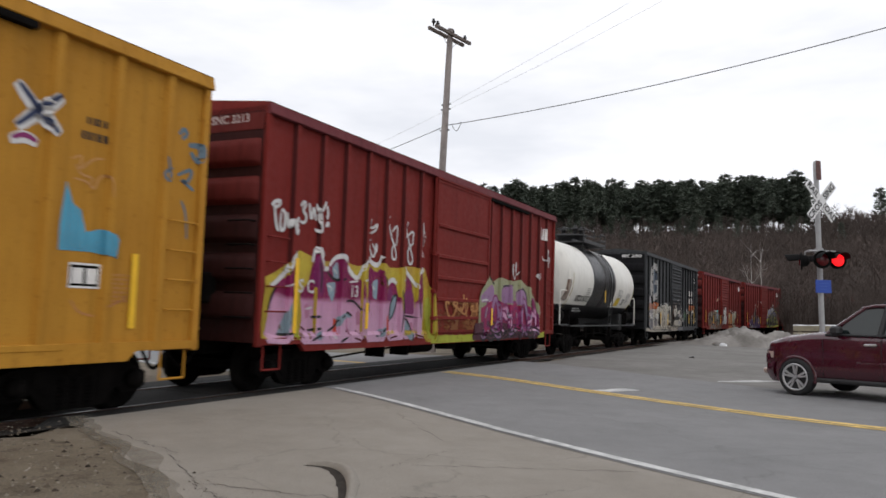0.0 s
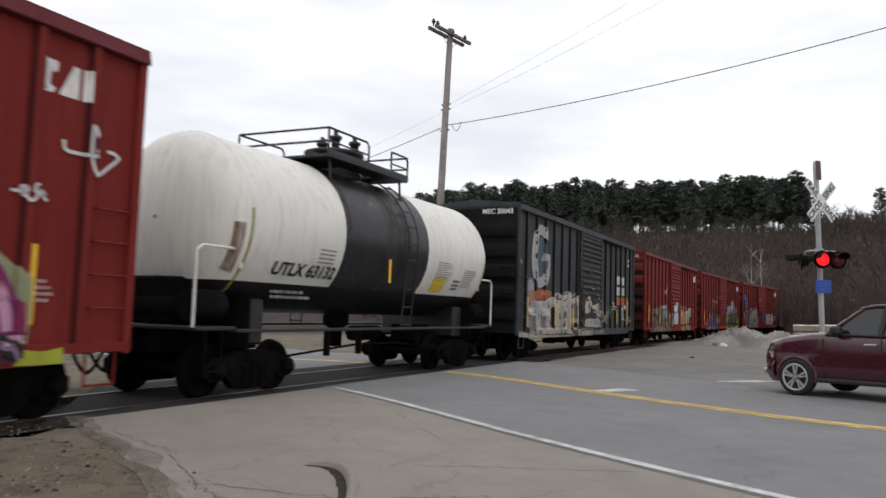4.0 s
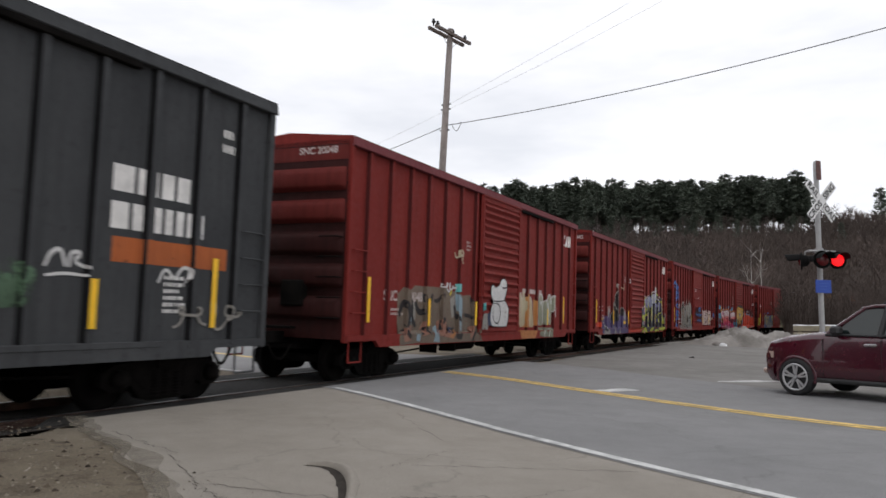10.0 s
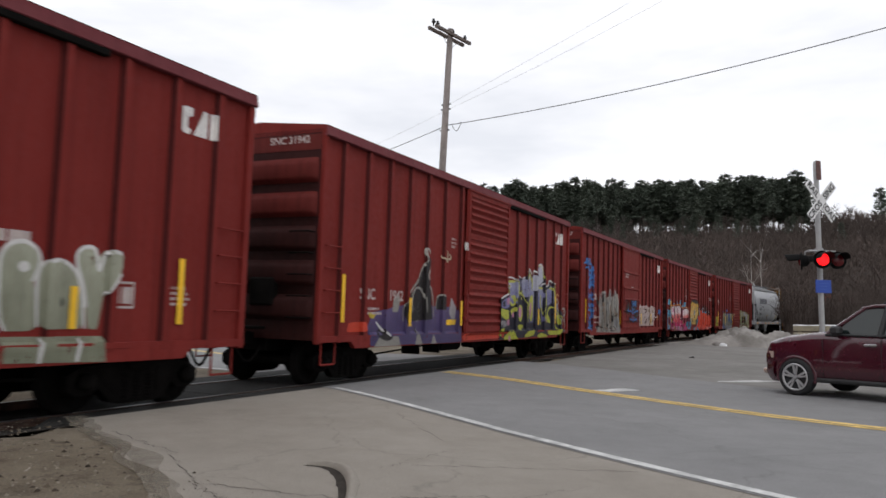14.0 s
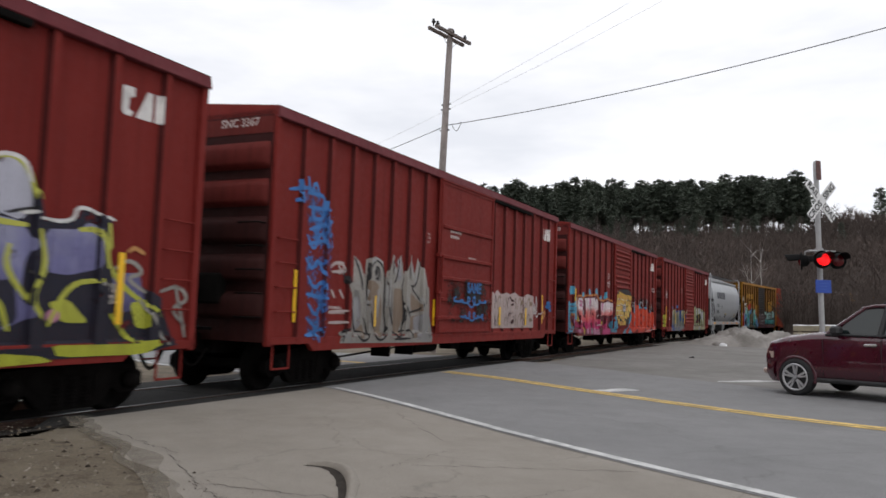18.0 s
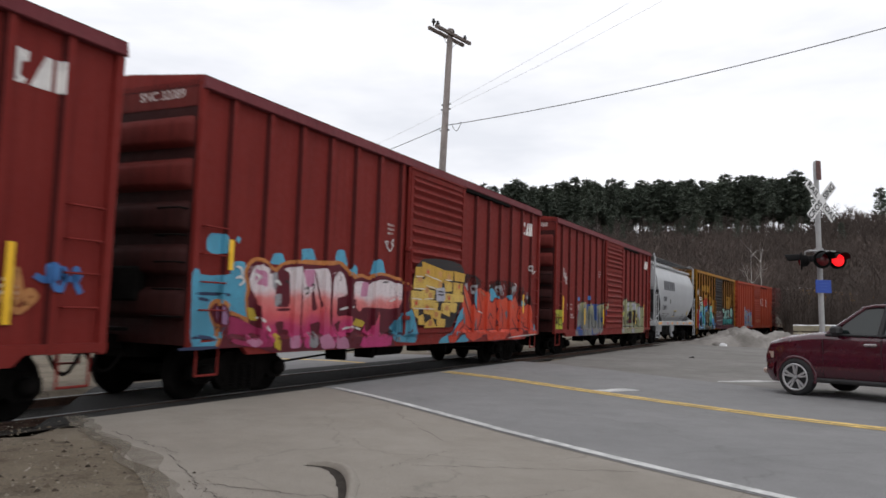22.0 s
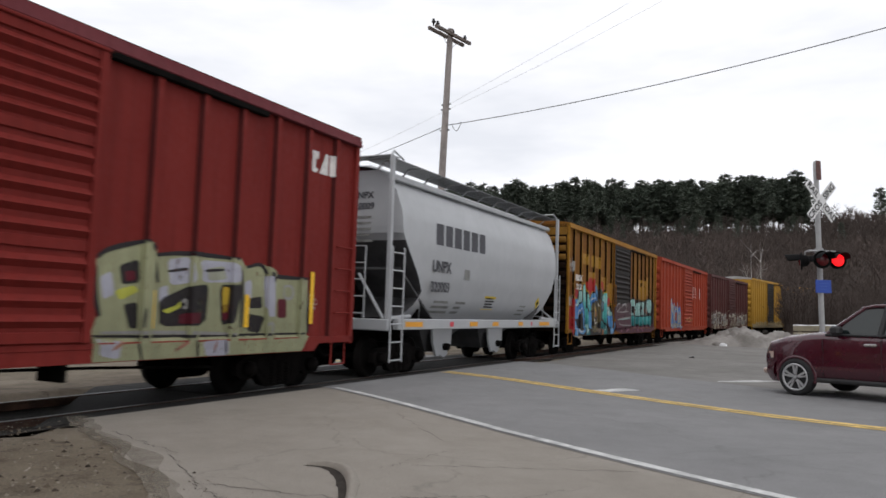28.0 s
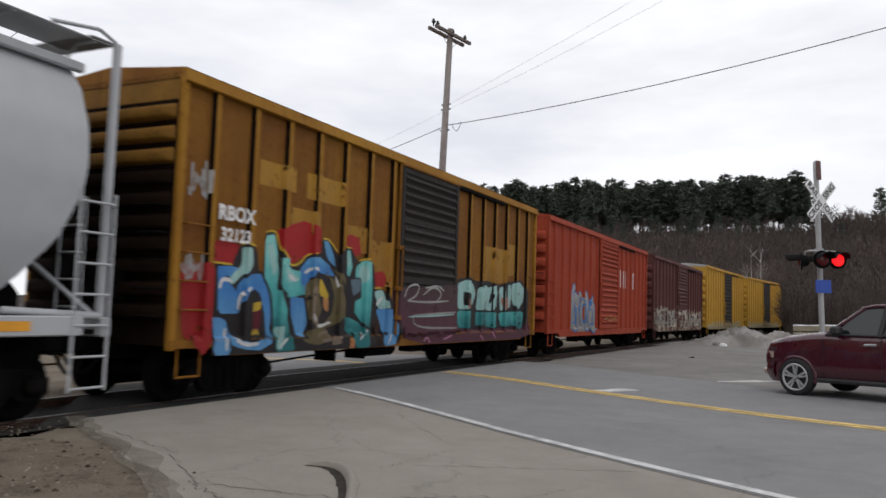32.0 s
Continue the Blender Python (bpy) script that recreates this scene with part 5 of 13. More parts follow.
    part("bottom_valve", Shape().turned([(0, 0.28), (0.25, 0.28), (0.35, 0.14), (0.72, 0.14), (0.72, 0.0)], (0, 0, 1.34), (0, 0, -1), 14), GRIME, car)
    part("brake_rod", Shape().pipe([(-3.4, -1.0, 0.55), (-0.8, -1.0, 0.72), (0.8, -1.0, 0.72), (3.4, -1.0, 0.5)], 0.024), GRIME, car)
    for x in (-2.0, -0.9, 1.6):
        part("hanger", Shape().box(x - 0.04, x + 0.04, -1.2, -1.1, 0.55, 1.04), GRIME, car)
    part("air_reservoir", Shape().tube((1.6, 0.6, 0.85), (2.7, 0.6, 0.85), 0.18, n=14), GRIME, car)
    add_trucks(car, (-3.98, 3.98))
    add_couplers(car, L / 2, 0.75)
    MOVERS.append((car, near_q + L / 2, 3.98))


# ---- covered hopper ----
HOPPER = surface("pale_grey_hopper_paint", (0.40, 0.41, 0.425), 0.42, 0, 4, 0.07, 0.5, 0.0, 0.4)


def grating(name):
    """Open steel grating, half of it holes."""
    m, n, l, p = nodes_of(name)
    vec = n.new("ShaderNodeTexCoord").outputs["Object"]
    w = n.new("ShaderNodeTexWave")
    w.inputs["Scale"].default_value = 9.0
    l.new(vec, w.inputs["Vector"])
    l.new(ramp(n, l, w.outputs[0], [(0.30, grey(0.6)), (0.45, grey(1.0))]), p.inputs["Alpha"])
    p.inputs["Base Color"].default_value, p.inputs["Roughness"].default_value = (0.20, 0.205, 0.21, 1), 0.6
    return m


GRATE = grating("galvanised_grating")
# hopper paint with the shade under its slopes put into the colour
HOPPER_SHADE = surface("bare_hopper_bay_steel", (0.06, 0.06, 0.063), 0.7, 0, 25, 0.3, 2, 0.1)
LETTER_GREY = surface("charcoal_lettering", (0.045, 0.045, 0.055), 0.6, 0, 30, 0.2, 3, 0)
TAPE_ORANGE = surface("orange_reflective_tape", (0.75, 0.33, 0.02), 0.5, 0, 30, 0.1, 3, 0)
TAPE_RED_ = surface("red_reflective_tape", (0.6, 0.04, 0.06), 0.5, 0, 30, 0.1, 3, 0)


def hopper_car(near_q):
    L = 11.55
    car = thing("covered_hopper", "pale grey cylindrical covered hopper with ladders and roof walk", "freight car", "freight cars of the train")
    half = L / 2 - 0.45
    def side(z):
        """Half width of the teardrop body at z."""
        return float(np.interp(z, [1.25, 1.6, 2.2, 2.9, 3.5, 4.0, 4.3, 4.45], [1.02, 1.30, 1.46, 1.50, 1.46, 1.28, 1.05, 0.85]))
    def inset(z, d):
        """How far the side stops short of the car's end at z."""
        if d < 0:
            return float(np.interp(z, [1.25, 1.85, 2.85, 3.1, 4.45], [0.85, 1.25, 0.25, 0.10, 0.10]))
        return float(np.interp(z, [1.25, 1.6, 2.1, 2.7, 3.1, 4.45], [1.15, 0.85, 0.42, 0.14, 0.08, 0.10]))
    zs = np.linspace(1.25, 4.45, 22)
    for s in (-1, 1):
        rows = []
        for z in zs:
            rows.append([(x, s * side(z), z) for x in np.linspace(-half + inset(z, -1), half - inset(z, 1), 13)])
        part("side_wall", Shape().grid(rows), HOPPER, car)
    for d in (-1, 1):
        rows = []
        for z in zs:
            rows.append([(d * (half - inset(z, d)), y, z) for y in np.linspace(-side(z), side(z), 7)])
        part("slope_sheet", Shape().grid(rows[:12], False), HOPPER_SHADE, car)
        part("end_sheet", Shape().grid(rows[11:], False), HOPPER, car)
    roof = Shape().grid([[(x, y, z) for y, z in ((-0.85, 4.45), (-0.5, 4.54), (0, 4.57), (0.5, 4.54), (0.85, 4.45))] for x in (-half + 0.1, half - 0.1)])
    part("roof", roof, HOPPER, car)
    for s in (-1, 1):
        part("roof_rail", Shape().box(-half, half, s * 1.18 - 0.05, s * 1.18 + 0.05, 4.22, 4.34, 0.02), HOPPER, car)
        part("roof_walk", Shape().box(-half - 0.25, half + 0.25, *sorted((s * 0.66, s * 1.36)), 4.62, 4.635), GRATE, car)
        for x in np.linspace(-half, half, 11):
            part("walk_bracket", Shape().pipe([(x, s * 0.86, 4.45), (x, s * 1.05, 4.61), (x, s * 1.34, 4.61)], 0.022), HOPPER, car)
        part("side_sill", Shape().box(-half, half, *sorted((s * 1.50, s * 1.36)), 1.02, 1.25, 0.015), HOPPER, car)
    part("trough_hatch", Shape().box(-half + 0.6, half - 0.6, -0.32, 0.32, 4.56, 4.68, 0.03), HOPPER, car)
    for d in (-1, 1):
        part("end_walk", Shape().box(*sorted((d * (half - 0.05), d * (half + 0.35))), -1.36, 1.36, 4.66, 4.675), GRATE, car)
        part("end_frame", Shape().box(*sorted((d * (half + 0.28), d * (half + 0.42))), -1.48, 1.48, 1.0, 1.24, 0.02), HOPPER, car)
        for y in (-1.40, 1.40):
            part("end_post", Shape().box(d * (half + 0.30) - 0.045, d * (half + 0.30) + 0.045, y - 0.045, y + 0.045, 1.24, 4.66, 0.012), HOPPER, car)
            lo = 0.36
            for x in (d * (half + 0.34), d * (half - 0.16)):
                part("ladder_rail", Shape().tube((x, y * 1.075, lo), (x, y * 1.075, 2.75), 0.02, n=6), HOPPER, car)
            for z in np.arange(lo + 0.04, 2.8, 0.37):
                part("rung", Shape().tube((d * (half + 0.34), y * 1.075, z), (d * (half - 0.16), y * 1.075, z), 0.017, n=6), HOPPER, car)
            part("knee_brace", Shape().pipe([(d * (half + 0.30), y, 1.25), (d * (half - 0.9), y * 0.9, 1.3)], 0.05), HOPPER, car)
            part("roof_rail_bend", Shape().pipe([(d * (half + 0.30), y, 4.4), (d * (half + 0.30), y * 0.98, 4.68), (d * (half + 0.1), y * 0.93, 4.80), (d * (half - 0.5), y * 0.86, 4.72)], 0.025), HOPPER, car)
        for y in (-0.9, -0.45):
            part("end_ladder_rail", Shape().tube((d * (half + 0.42), y, 1.24), (d * (half + 0.42), y, 2.75), 0.018, n=6), HOPPER, car)
        for z in np.arange(1.35, 2.8, 0.35):
            part("rung", Shape().tube((d * (half + 0.42), -0.9, z), (d * (half + 0.42), -0.45, z), 0.015, n=6), HOPPER, car)
        part("brace", Shape().pipe([(d * (half + 0.30), -1.3, 1.25), (d * (half - 0.3), -0.3, 2.2)], 0.035), HOPPER, car)
        part("brake_cylinder", Shape().tube((d * (half - 0.05), 0.35, 1.55), (d * (half - 0.6), 0.35, 1.55), 0.2, n=14), GRIME, car)
        # dark sheets added to block the bright sky seen beneath the tub
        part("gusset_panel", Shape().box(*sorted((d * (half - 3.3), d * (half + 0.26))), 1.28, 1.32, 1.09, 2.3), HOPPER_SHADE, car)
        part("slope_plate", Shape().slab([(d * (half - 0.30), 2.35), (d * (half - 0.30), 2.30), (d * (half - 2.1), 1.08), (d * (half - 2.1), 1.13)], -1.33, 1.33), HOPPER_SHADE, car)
        # web, plate and stub wall added to close the same gap
        part("centre_web", Shape().slab([(d * (half - 1.5), 1.09), (d * (half + 0.2), 1.09), (d * (half + 0.2), 1.5), (d * (half - 0.42), 2.2), (d * (half - 0.9), 1.7)], -0.03, 0.03), GRIME, car)
        part("shear_plate", Shape().box(*sorted((d * (half - 1.9), d * (half + 0.28))), -1.36, 1.36, 1.03, 1.09), GRIME, car)
        part("stub_wall", Shape().box(*sorted((d * (half - 1.45), d * (half - 1.38))), -1.2, 1.2, 1.09, 1.75), GRIME, car)
        part("centre_sill", Shape().box(*sorted((d * 2.4, d * (half + 0.4))), -0.3, 0.3, 0.65, 1.02, 0.02), GRIME, car)
    # bays and gates
    for x in (-2.02, 1.48):
        rows = [[(x + dx * k, sy * k2, z) for dx, sy in ((-1.25, -1.02), (1.25, -1.02), (1.25, 1.02), (-1.25, 1.02), (-1.25, -1.02))] for z, k, k2 in ((1.27, 1.3, 1.0), (0.85, 0.72, 0.75), (0.42, 0.30, 0.62))]
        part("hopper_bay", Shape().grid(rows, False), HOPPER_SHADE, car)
        gate = Shape().slab([(x - 0.55, 1.02), (x + 0.55, 1.02), (x + 0.5, 0.6), (x + 0.3, 0.5), (x + 0.32, 0.36), (x + 0.12, 0.28), (x - 0.1, 0.36), (x - 0.3, 0.32), (x - 0.42, 0.5), (x - 0.5, 0.66)], -0.92, -0.86)
        part("outlet_gate", gate, HOPPER, car)
        part("gate_wheel", Shape().tube((x + 0.1, -1.06, 0.55), (x + 0.1, -0.92, 0.55), 0.09, n=10), GRIME, car)
    def word(body, x, z, size, mat_, bold):
        t = part("lettering", text_mesh(body, size, mat_, bold), mat_, car)
        t.matrix_basis = pose(x - 0.275, -side(z + 0.18) - 0.014, z, 90)
        return t
    # the owner's word, as plain blocks along the shell
    x = -3.675
    for i, w in enumerate((0.38, 0.38, 0.40, 0.38, 0.40, 0.38)):
        zz = 2.96
        v = [(x + p, -side(zz + q) - 0.008, zz + q) for p, q in ((0.0, 0.0), (w, 0.0), (w + 0.05, 0.5), (0.05, 0.5))]
        part("emblem", Shape().add(v, [(0, 1, 2, 3)]), LETTER_GREY, car)
        x += w + 0.11
    word("UNPX", -3.05, 2.45, 0.36, LETTER_GREY, 0.012)
    word("320009", -3.05, 1.98, 0.33, LETTER_GREY, 0.010)
    def rect(name, x0, x1, z0, z1, mat_, y=None):
        v = [(px_ - 0.275, (-side(pz) - 0.008) if y is None else y, pz) for px_, pz in ((x0, z0), (x1, z0), (x1, z1), (x0, z1))]
        part(name, Shape().add(v, [(0, 1, 2, 3)]), mat_, car)
    rect("decal", -1.75, -1.42, 2.22, 2.48, DECAL_GREY)
    rect("placard", -0.15, 0.62, 1.51, 1.87, SIGN_YELLOW)
    for k in range(4):
        rect("placard_line", -0.08, 0.54 - 0.12 * (k % 2), 1.57 + 0.075 * k, 1.60 + 0.075 * k, GRIME, -side(1.57 + 0.075 * k) - 0.018)
    for h, m_, dy in ((0.19, SIGN_YELLOW, 0.012), (0.09, GRIME, 0.018)):
        v = [(3.83 + a * h, -side(1.77 + b * h) - dy, 1.77 + b * h) for a, b in ((0, -1), (1, 0), (0, 1), (-1, 0))]
        part("warning_diamond", Shape().add(v, [(0, 1, 2, 3)]), m_, car)
    r = random.Random(8)
    for k in range(3):
        rect("stencil", -3.1, -3.1 + r.uniform(0.7, 1.0), 1.62 - 0.12 * k, 1.68 - 0.12 * k, DECAL_GREY)
        rect("stencil", -1.9, -1.9 + r.uniform(0.4, 0.6), 1.62 - 0.12 * k, 1.68 - 0.12 * k, DECAL_GREY)
        rect("stencil", 2.6, 2.6 + r.uniform(0.5, 0.7), 1.62 - 0.12 * k, 1.67 - 0.12 * k, DECAL_GREY)
    for x0, x1, m_ in ((-4.75, -3.95, TAPE_ORANGE), (-2.55, -2.35, TAPE_RED_), (-1.4, -0.9, TAPE_ORANGE), (0.1, 0.53, TAPE_ORANGE), (2.07, 2.45, TAPE_ORANGE), (3.15, 3.28, TAPE_RED_), (3.95, 4.9, TAPE_ORANGE)):
        rect("reflector", x0, x1, 1.08, 1.19, m_, -1.506)
    for k, (body, z) in enumerate((("UNPX", 3.9), ("320009", 3.66))):
        t = part("lettering", text_mesh(body, 0.2, LETTER_GREY, 0.006), LETTER_GREY, car)
        t.matrix_basis = pose(-half + 0.10 - 0.012, -0.45, z, 90, 0, -90)
    for k in range(5):
        sh = Shape().add([(-half + 0.088, -0.2, 3.4 - 0.13 * k), (-half + 0.088, -0.2 - r.uniform(0.35, 0.6), 3.4 - 0.13 * k), (-half + 0.088, -0.7, 3.45 - 0.13 * k), (-half + 0.088, -0.2, 3.45 - 0.13 * k)], [(0, 1, 2, 3)])
        part("stencil", sh, DECAL_GREY, car)
    add_trucks(car, (-4.45, 4.15))
    add_couplers(car, L / 2, 0.75)
    MOVERS.append((car, near_q + L / 2, 4.3))


# ---- the hill's woods ----
def bearing(ang, r):
    return r * math.sin(radians(ang)), r * math.cos(radians(ang))


def wood_material(name, c0, c1):
    m, n, l, p = nodes_of(name)
    g = n.new("ShaderNodeNewGeometry")
    vec = n.new("ShaderNodeTexCoord").outputs["Object"]
    c = ramp(n, l, g.outputs["Random Per Island"], [(0.0, c0), (1.0, c1)])
    c = blend(n, l, 1.0, c, ramp(n, l, noise_node(n, l, vec, 0.09, 3.0), [(0.3, grey(0.6)), (0.7, grey(1.15))]), "MULTIPLY")
    l.new(c, p.inputs["Base Color"])
    p.inputs["Roughness"].default_value, p.inputs["Specular IOR Level"].default_value = 0.9, 0.1
    return m


NEEDLES = wood_material("pine_needles", (0.080, 0.099, 0.078), (0.168, 0.190, 0.152))
BARK = surface("pine_bark", (0.085, 0.068, 0.058), 0.95, 0, 6, 0.4, 1, 0.3)
TWIG = wood_material("bare_twigs", (0.066, 0.051, 0.044), (0.112, 0.090, 0.080))
TWIG_SOFT = wood_material("brown_thicket_twigs", (0.078, 0.060, 0.052), (0.150, 0.120, 0.106))
BIRCH = surface("birch_bark", (0.55, 0.52, 0.48), 0.8, 0, 4, 0.35, 2, 0.2)


def needle_cloud(rng, height, base, spread, clumps, blades):
    """Pine boughs: layered clumps of flat blades round a stem."""
    tri = []
    for _ in range(clumps):
        f = rng.random() ** 0.85
        z = base + (height - base) * f
        reach = spread * (1 - (1.28 * f - 0.34) ** 2) ** 0.5 * (0.6 + 0.4 * rng.random()) + 0.2
        a = rng.random() * 2 * math.pi
        k = reach * (0.25 + 0.75 * rng.random())
        c = np.array([math.cos(a) * k, math.sin(a) * k, z - 0.12 * k])
        size = 0.46 + 0.36 * (1 - f) + 0.16 * rng.random()
        q = rng.normal(size=(blades, 3, 3)) * np.array([0.62, 0.62, 0.26]) * size
        tri.append(c + q)
    return np.concatenate(tri)


def bare_tree(rng, height, twigs, thick=0.09, lean=0.06):
    """A leafless tree: stem, limbs and twigs as thin three-sided tapers."""
    seg = []
    top = np.array([rng.normal() * lean * height, rng.normal() * lean * height, height])
    for i in range(4):
        seg.append((top * i / 4, top * (i + 1) / 4, thick * (1 - i / 4.4), thick * (1 - (i + 1) / 4.4)))
    for _ in range(twigs):
        f = 0.25 + 0.75 * rng.random()
        p = top * f
        a = rng.random() * 2 * math.pi
        ln = height * (0.12 + 0.26 * rng.random()) * (1.25 - f)
        d = np.array([math.cos(a), math.sin(a), 0.7 + 0.9 * rng.random()])
        q = p + d * ln * 0.7
        seg.append((p, q, thick * 0.42, thick * 0.14))
        for _ in range(3):
            g = p + (q - p) * (0.4 + 0.6 * rng.random())
            seg.append((g, g + (d * 0.6 + rng.normal(size=3) * 0.5) * ln * 0.45, thick * 0.17, thick * 0.07))
    return seg


def taper_mesh(segs):
    v, f = [], []
    for p, q, a, b in segs:
        d = q - p
        d = d / (np.linalg.norm(d) + 1e-9)
        u = np.cross(d, [0.3, 0.9, 0.2])
        u /= np.linalg.norm(u) + 1e-9
        w = np.cross(d, u)
        k = len(v)
        for c, r in ((p, a), (q, b)):
            for t in (0, 2.094, 4.189):
                v.append(tuple(c + (u * math.cos(t) + w * math.sin(t)) * r))
        f += [(k, k + 1, k + 4, k + 3), (k + 1, k + 2, k + 5, k + 4), (k + 2, k, k + 3, k + 5)]
    return v, f


def mesh_object(name, v, f, material, label, category, parent=None, kind="stuff"):
    me = bpy.data.meshes.new(name)
    me.from_pydata(v, [], f)
    me.materials.append(material)
    ob = new(name, me)
    ob.parent = parent
    return tagged(ob, label, category, kind=kind) if label else ob


def make_woods():
    rng = np.random.default_rng(4)
    kinds = [needle_cloud(rng, 21.6, 9.5, 3.5, 240, 9), needle_cloud(rng, 20.8, 8.5, 3.3, 230, 9), needle_cloud(rng, 22.2, 11.5, 3.7, 220, 9), needle_cloud(rng, 21.0, 7.0, 3.3, 230, 9), needle_cloud(rng, 21.5, 8.5, 3.5, 230, 9)]
    tris, stems = [], []
    spots = []
    for a in np.arange(-33, 0.9, 0.5):
        for r in (238, 244, 251, 258):
            spots.append((a + rng.normal() * 0.24, r + rng.normal() * 2.0, 0))
    for a in np.arange(-31, -11, 0.8):
        for r in (226, 232):
            if rng.random() < 0.75:
                spots.append((a + rng.normal() * 0.3, r + rng.normal() * 3, 1))
    for _ in range(60):
        spots.append((rng.uniform(-31, -12), rng.uniform(205, 246), 2))
    for a in np.arange(-11, 0.8, 0.42):
        if rng.random() < 0.22:
            spots.append((a + rng.normal() * 0.2, 231 + rng.normal() * 3, 1))
    for _ in range(26):
        spots.append((rng.uniform(-12, 3), rng.uniform(190, 236), 2))
    spots += [(5.15, 236, 3)]
    for a, r, kind in spots:
        x, y = bearing(a, r)
        k = int(rng.integers(0, 5))
        s = {0: rng.uniform(0.82, 0.98), 1: rng.uniform(0.55, 0.85), 2: rng.uniform(0.22, 0.42), 3: 0.78}[kind]
        z = terrain(x, y) - 0.3
        t = rng.random() * 6.28
        m = np.array([[math.cos(t), -math.sin(t), 0], [math.sin(t), math.cos(t), 0], [0, 0, 1]]) * s
        tris.append((kinds[k].reshape(-1, 3) @ m.T + np.array([x, y, z])))
        h = (22.5, 21.3, 23, 21.5, 22.3)[k] * s
        stems.append((np.array([x, y, z]), np.array([x + rng.normal() * 0.3, y, z + h]), 0.20 * s, 0.05))
        for _ in range(4):
            f = rng.uniform(0.2, 0.45)
            p = np.array([x, y, z + h * f])
            stems.append((p, p + np.array([rng.normal(), rng.normal(), 0.2]) * 1.1, 0.05, 0.02))
    v = np.concatenate(tris)
    mesh_object("pine_foliage", v.tolist(), np.arange(len(v)).reshape(-1, 3).tolist(), NEEDLES, "dark green pine crowns along the ridge", "pine wood")
    v, f = taper_mesh(stems)
    mesh_object("pine_trunks", v, f, BARK, "bare grey-brown pine trunks on the ridge", "pine wood")
    # leafless trees on the slope
    forms = [bare_tree(rng, 8.5, 24, 0.10), bare_tree(rng, 7.0, 24, 0.08), bare_tree(rng, 10.0, 28, 0.12), bare_tree(rng, 6.0, 20, 0.07)]
    segs = []
    for i in range(1750):
        a, r = rng.uniform(-30, 9), 92 + (122 if rng.random() < 0.9 else 135) * rng.random() ** 0.8
        if i < 230:
            a, r = rng.uniform(1.2, 9.5), rng.uniform(200, 243)
        elif i < 620:
            a, r = rng.uniform(-30, 2), rng.uniform(185, 228)
        if a > 1 and r > 240:
            r -= 30
        x, y = bearing(a, r)
        if abs(off_track(x, y)) < 4:
            continue
        k = forms[int(rng.integers(0, 4))]
        s = rng.uniform(0.65, 1.15) * (1 if r < 150 else 0.9)
        if i < 230:
            s *= 1.0
        elif r > 180:
            s *= 0.75
        o = np.array([x, y, terrain(x, y) - 0.2])
        t = rng.random() * 6.28
        m = np.array([[math.cos(t), -math.sin(t), 0], [math.sin(t), math.cos(t), 0], [0, 0, 1]]) * s
        w = 0.55 + (r - 90) / 420
        segs += [(m @ p + o, m @ q + o, a_ * s * w, b_ * s * w) for p, q, a_, b_ in k]
    v, f = taper_mesh(segs)
    mesh_object("bare_trees", v, f, TWIG, "leafless grey-brown trees on the hillside", "woods")
    # soft crowns of fine twigs between the trees
    blades = []
    for i in range(1900):
        a, r = rng.uniform(-31, 10), 95 + 128 * rng.random() ** 0.75
        if i < 150:
            a, r = rng.uniform(1.6, 10), rng.uniform(215, 243)
        elif i < 330:
            a, r = rng.uniform(-24, 1.6), rng.uniform(226, 246)
        x, y = bearing(a, r)
        if abs(off_track(x, y)) < 5:
            continue
        c = np.array([x, y, terrain(x, y)])
        hgt, wid = rng.uniform(2.5, 6.5) * (1.25 - (r - 95) / 150), rng.uniform(1.2, 2.6)
        if i < 150:
            hgt, wid = rng.uniform(6, 9.5), rng.uniform(1.6, 2.8)
        elif i < 330:
            hgt, wid = rng.uniform(2.5, 5.5), rng.uniform(1.6, 2.8)
        m = 120
        f = rng.random(m) ** 0.7
        ang = rng.random(m) * 6.283
        rad = wid * rng.random(m) ** 0.5 * np.sqrt(np.clip(1.05 - (1.6 * f - 0.75) ** 2, 0.05, 1))
        p = c + np.stack([np.cos(ang) * rad, np.sin(ang) * rad, hgt * f], 1)
        d = np.stack([np.cos(ang), np.sin(ang), 0.9 + rng.random(m)], 1) * rng.uniform(0.3, 0.8, (m, 1))
        w = rng.normal(size=(m, 3)) * 0.035 * (0.6 + r / 180)
        blades.append(np.stack([p - w, p + w, p + d], 1).reshape(-1, 3))
    v = np.concatenate(blades)
    mesh_object("twig_crowns", v.tolist(), np.arange(len(v)).reshape(-1, 3).tolist(), TWIG_SOFT, "brown leafless thicket on the hillside", "woods")
    # brush on the bank beside the far track
    segs = []
    for _ in range(620):
        a, r = -0.9 + 9.9 * rng.random() ** 1.25, rng.uniform(58, 92)
        x, y = bearing(a, r)
        if off_track(x, y) < 3.0:
            continue
        k = forms[int(rng.integers(0, 4))]
        s = rng.uniform(0.25, 0.55)
        o = np.array([x, y, terrain(x, y) - 0.1])
        t = rng.random() * 6.28
        m = np.array([[math.cos(t), -math.sin(t), 0], [math.sin(t), math.cos(t), 0], [0, 0, 1]]) * s
        segs += [(m @ p + o, m @ q + o, a_ * s * 1.2, b_ * s * 1.5) for p, q, a_, b_ in k]
    v, f = taper_mesh(segs)
    mesh_object("brush", v, f, TWIG, "leafless brown brush beside the track", "brush")
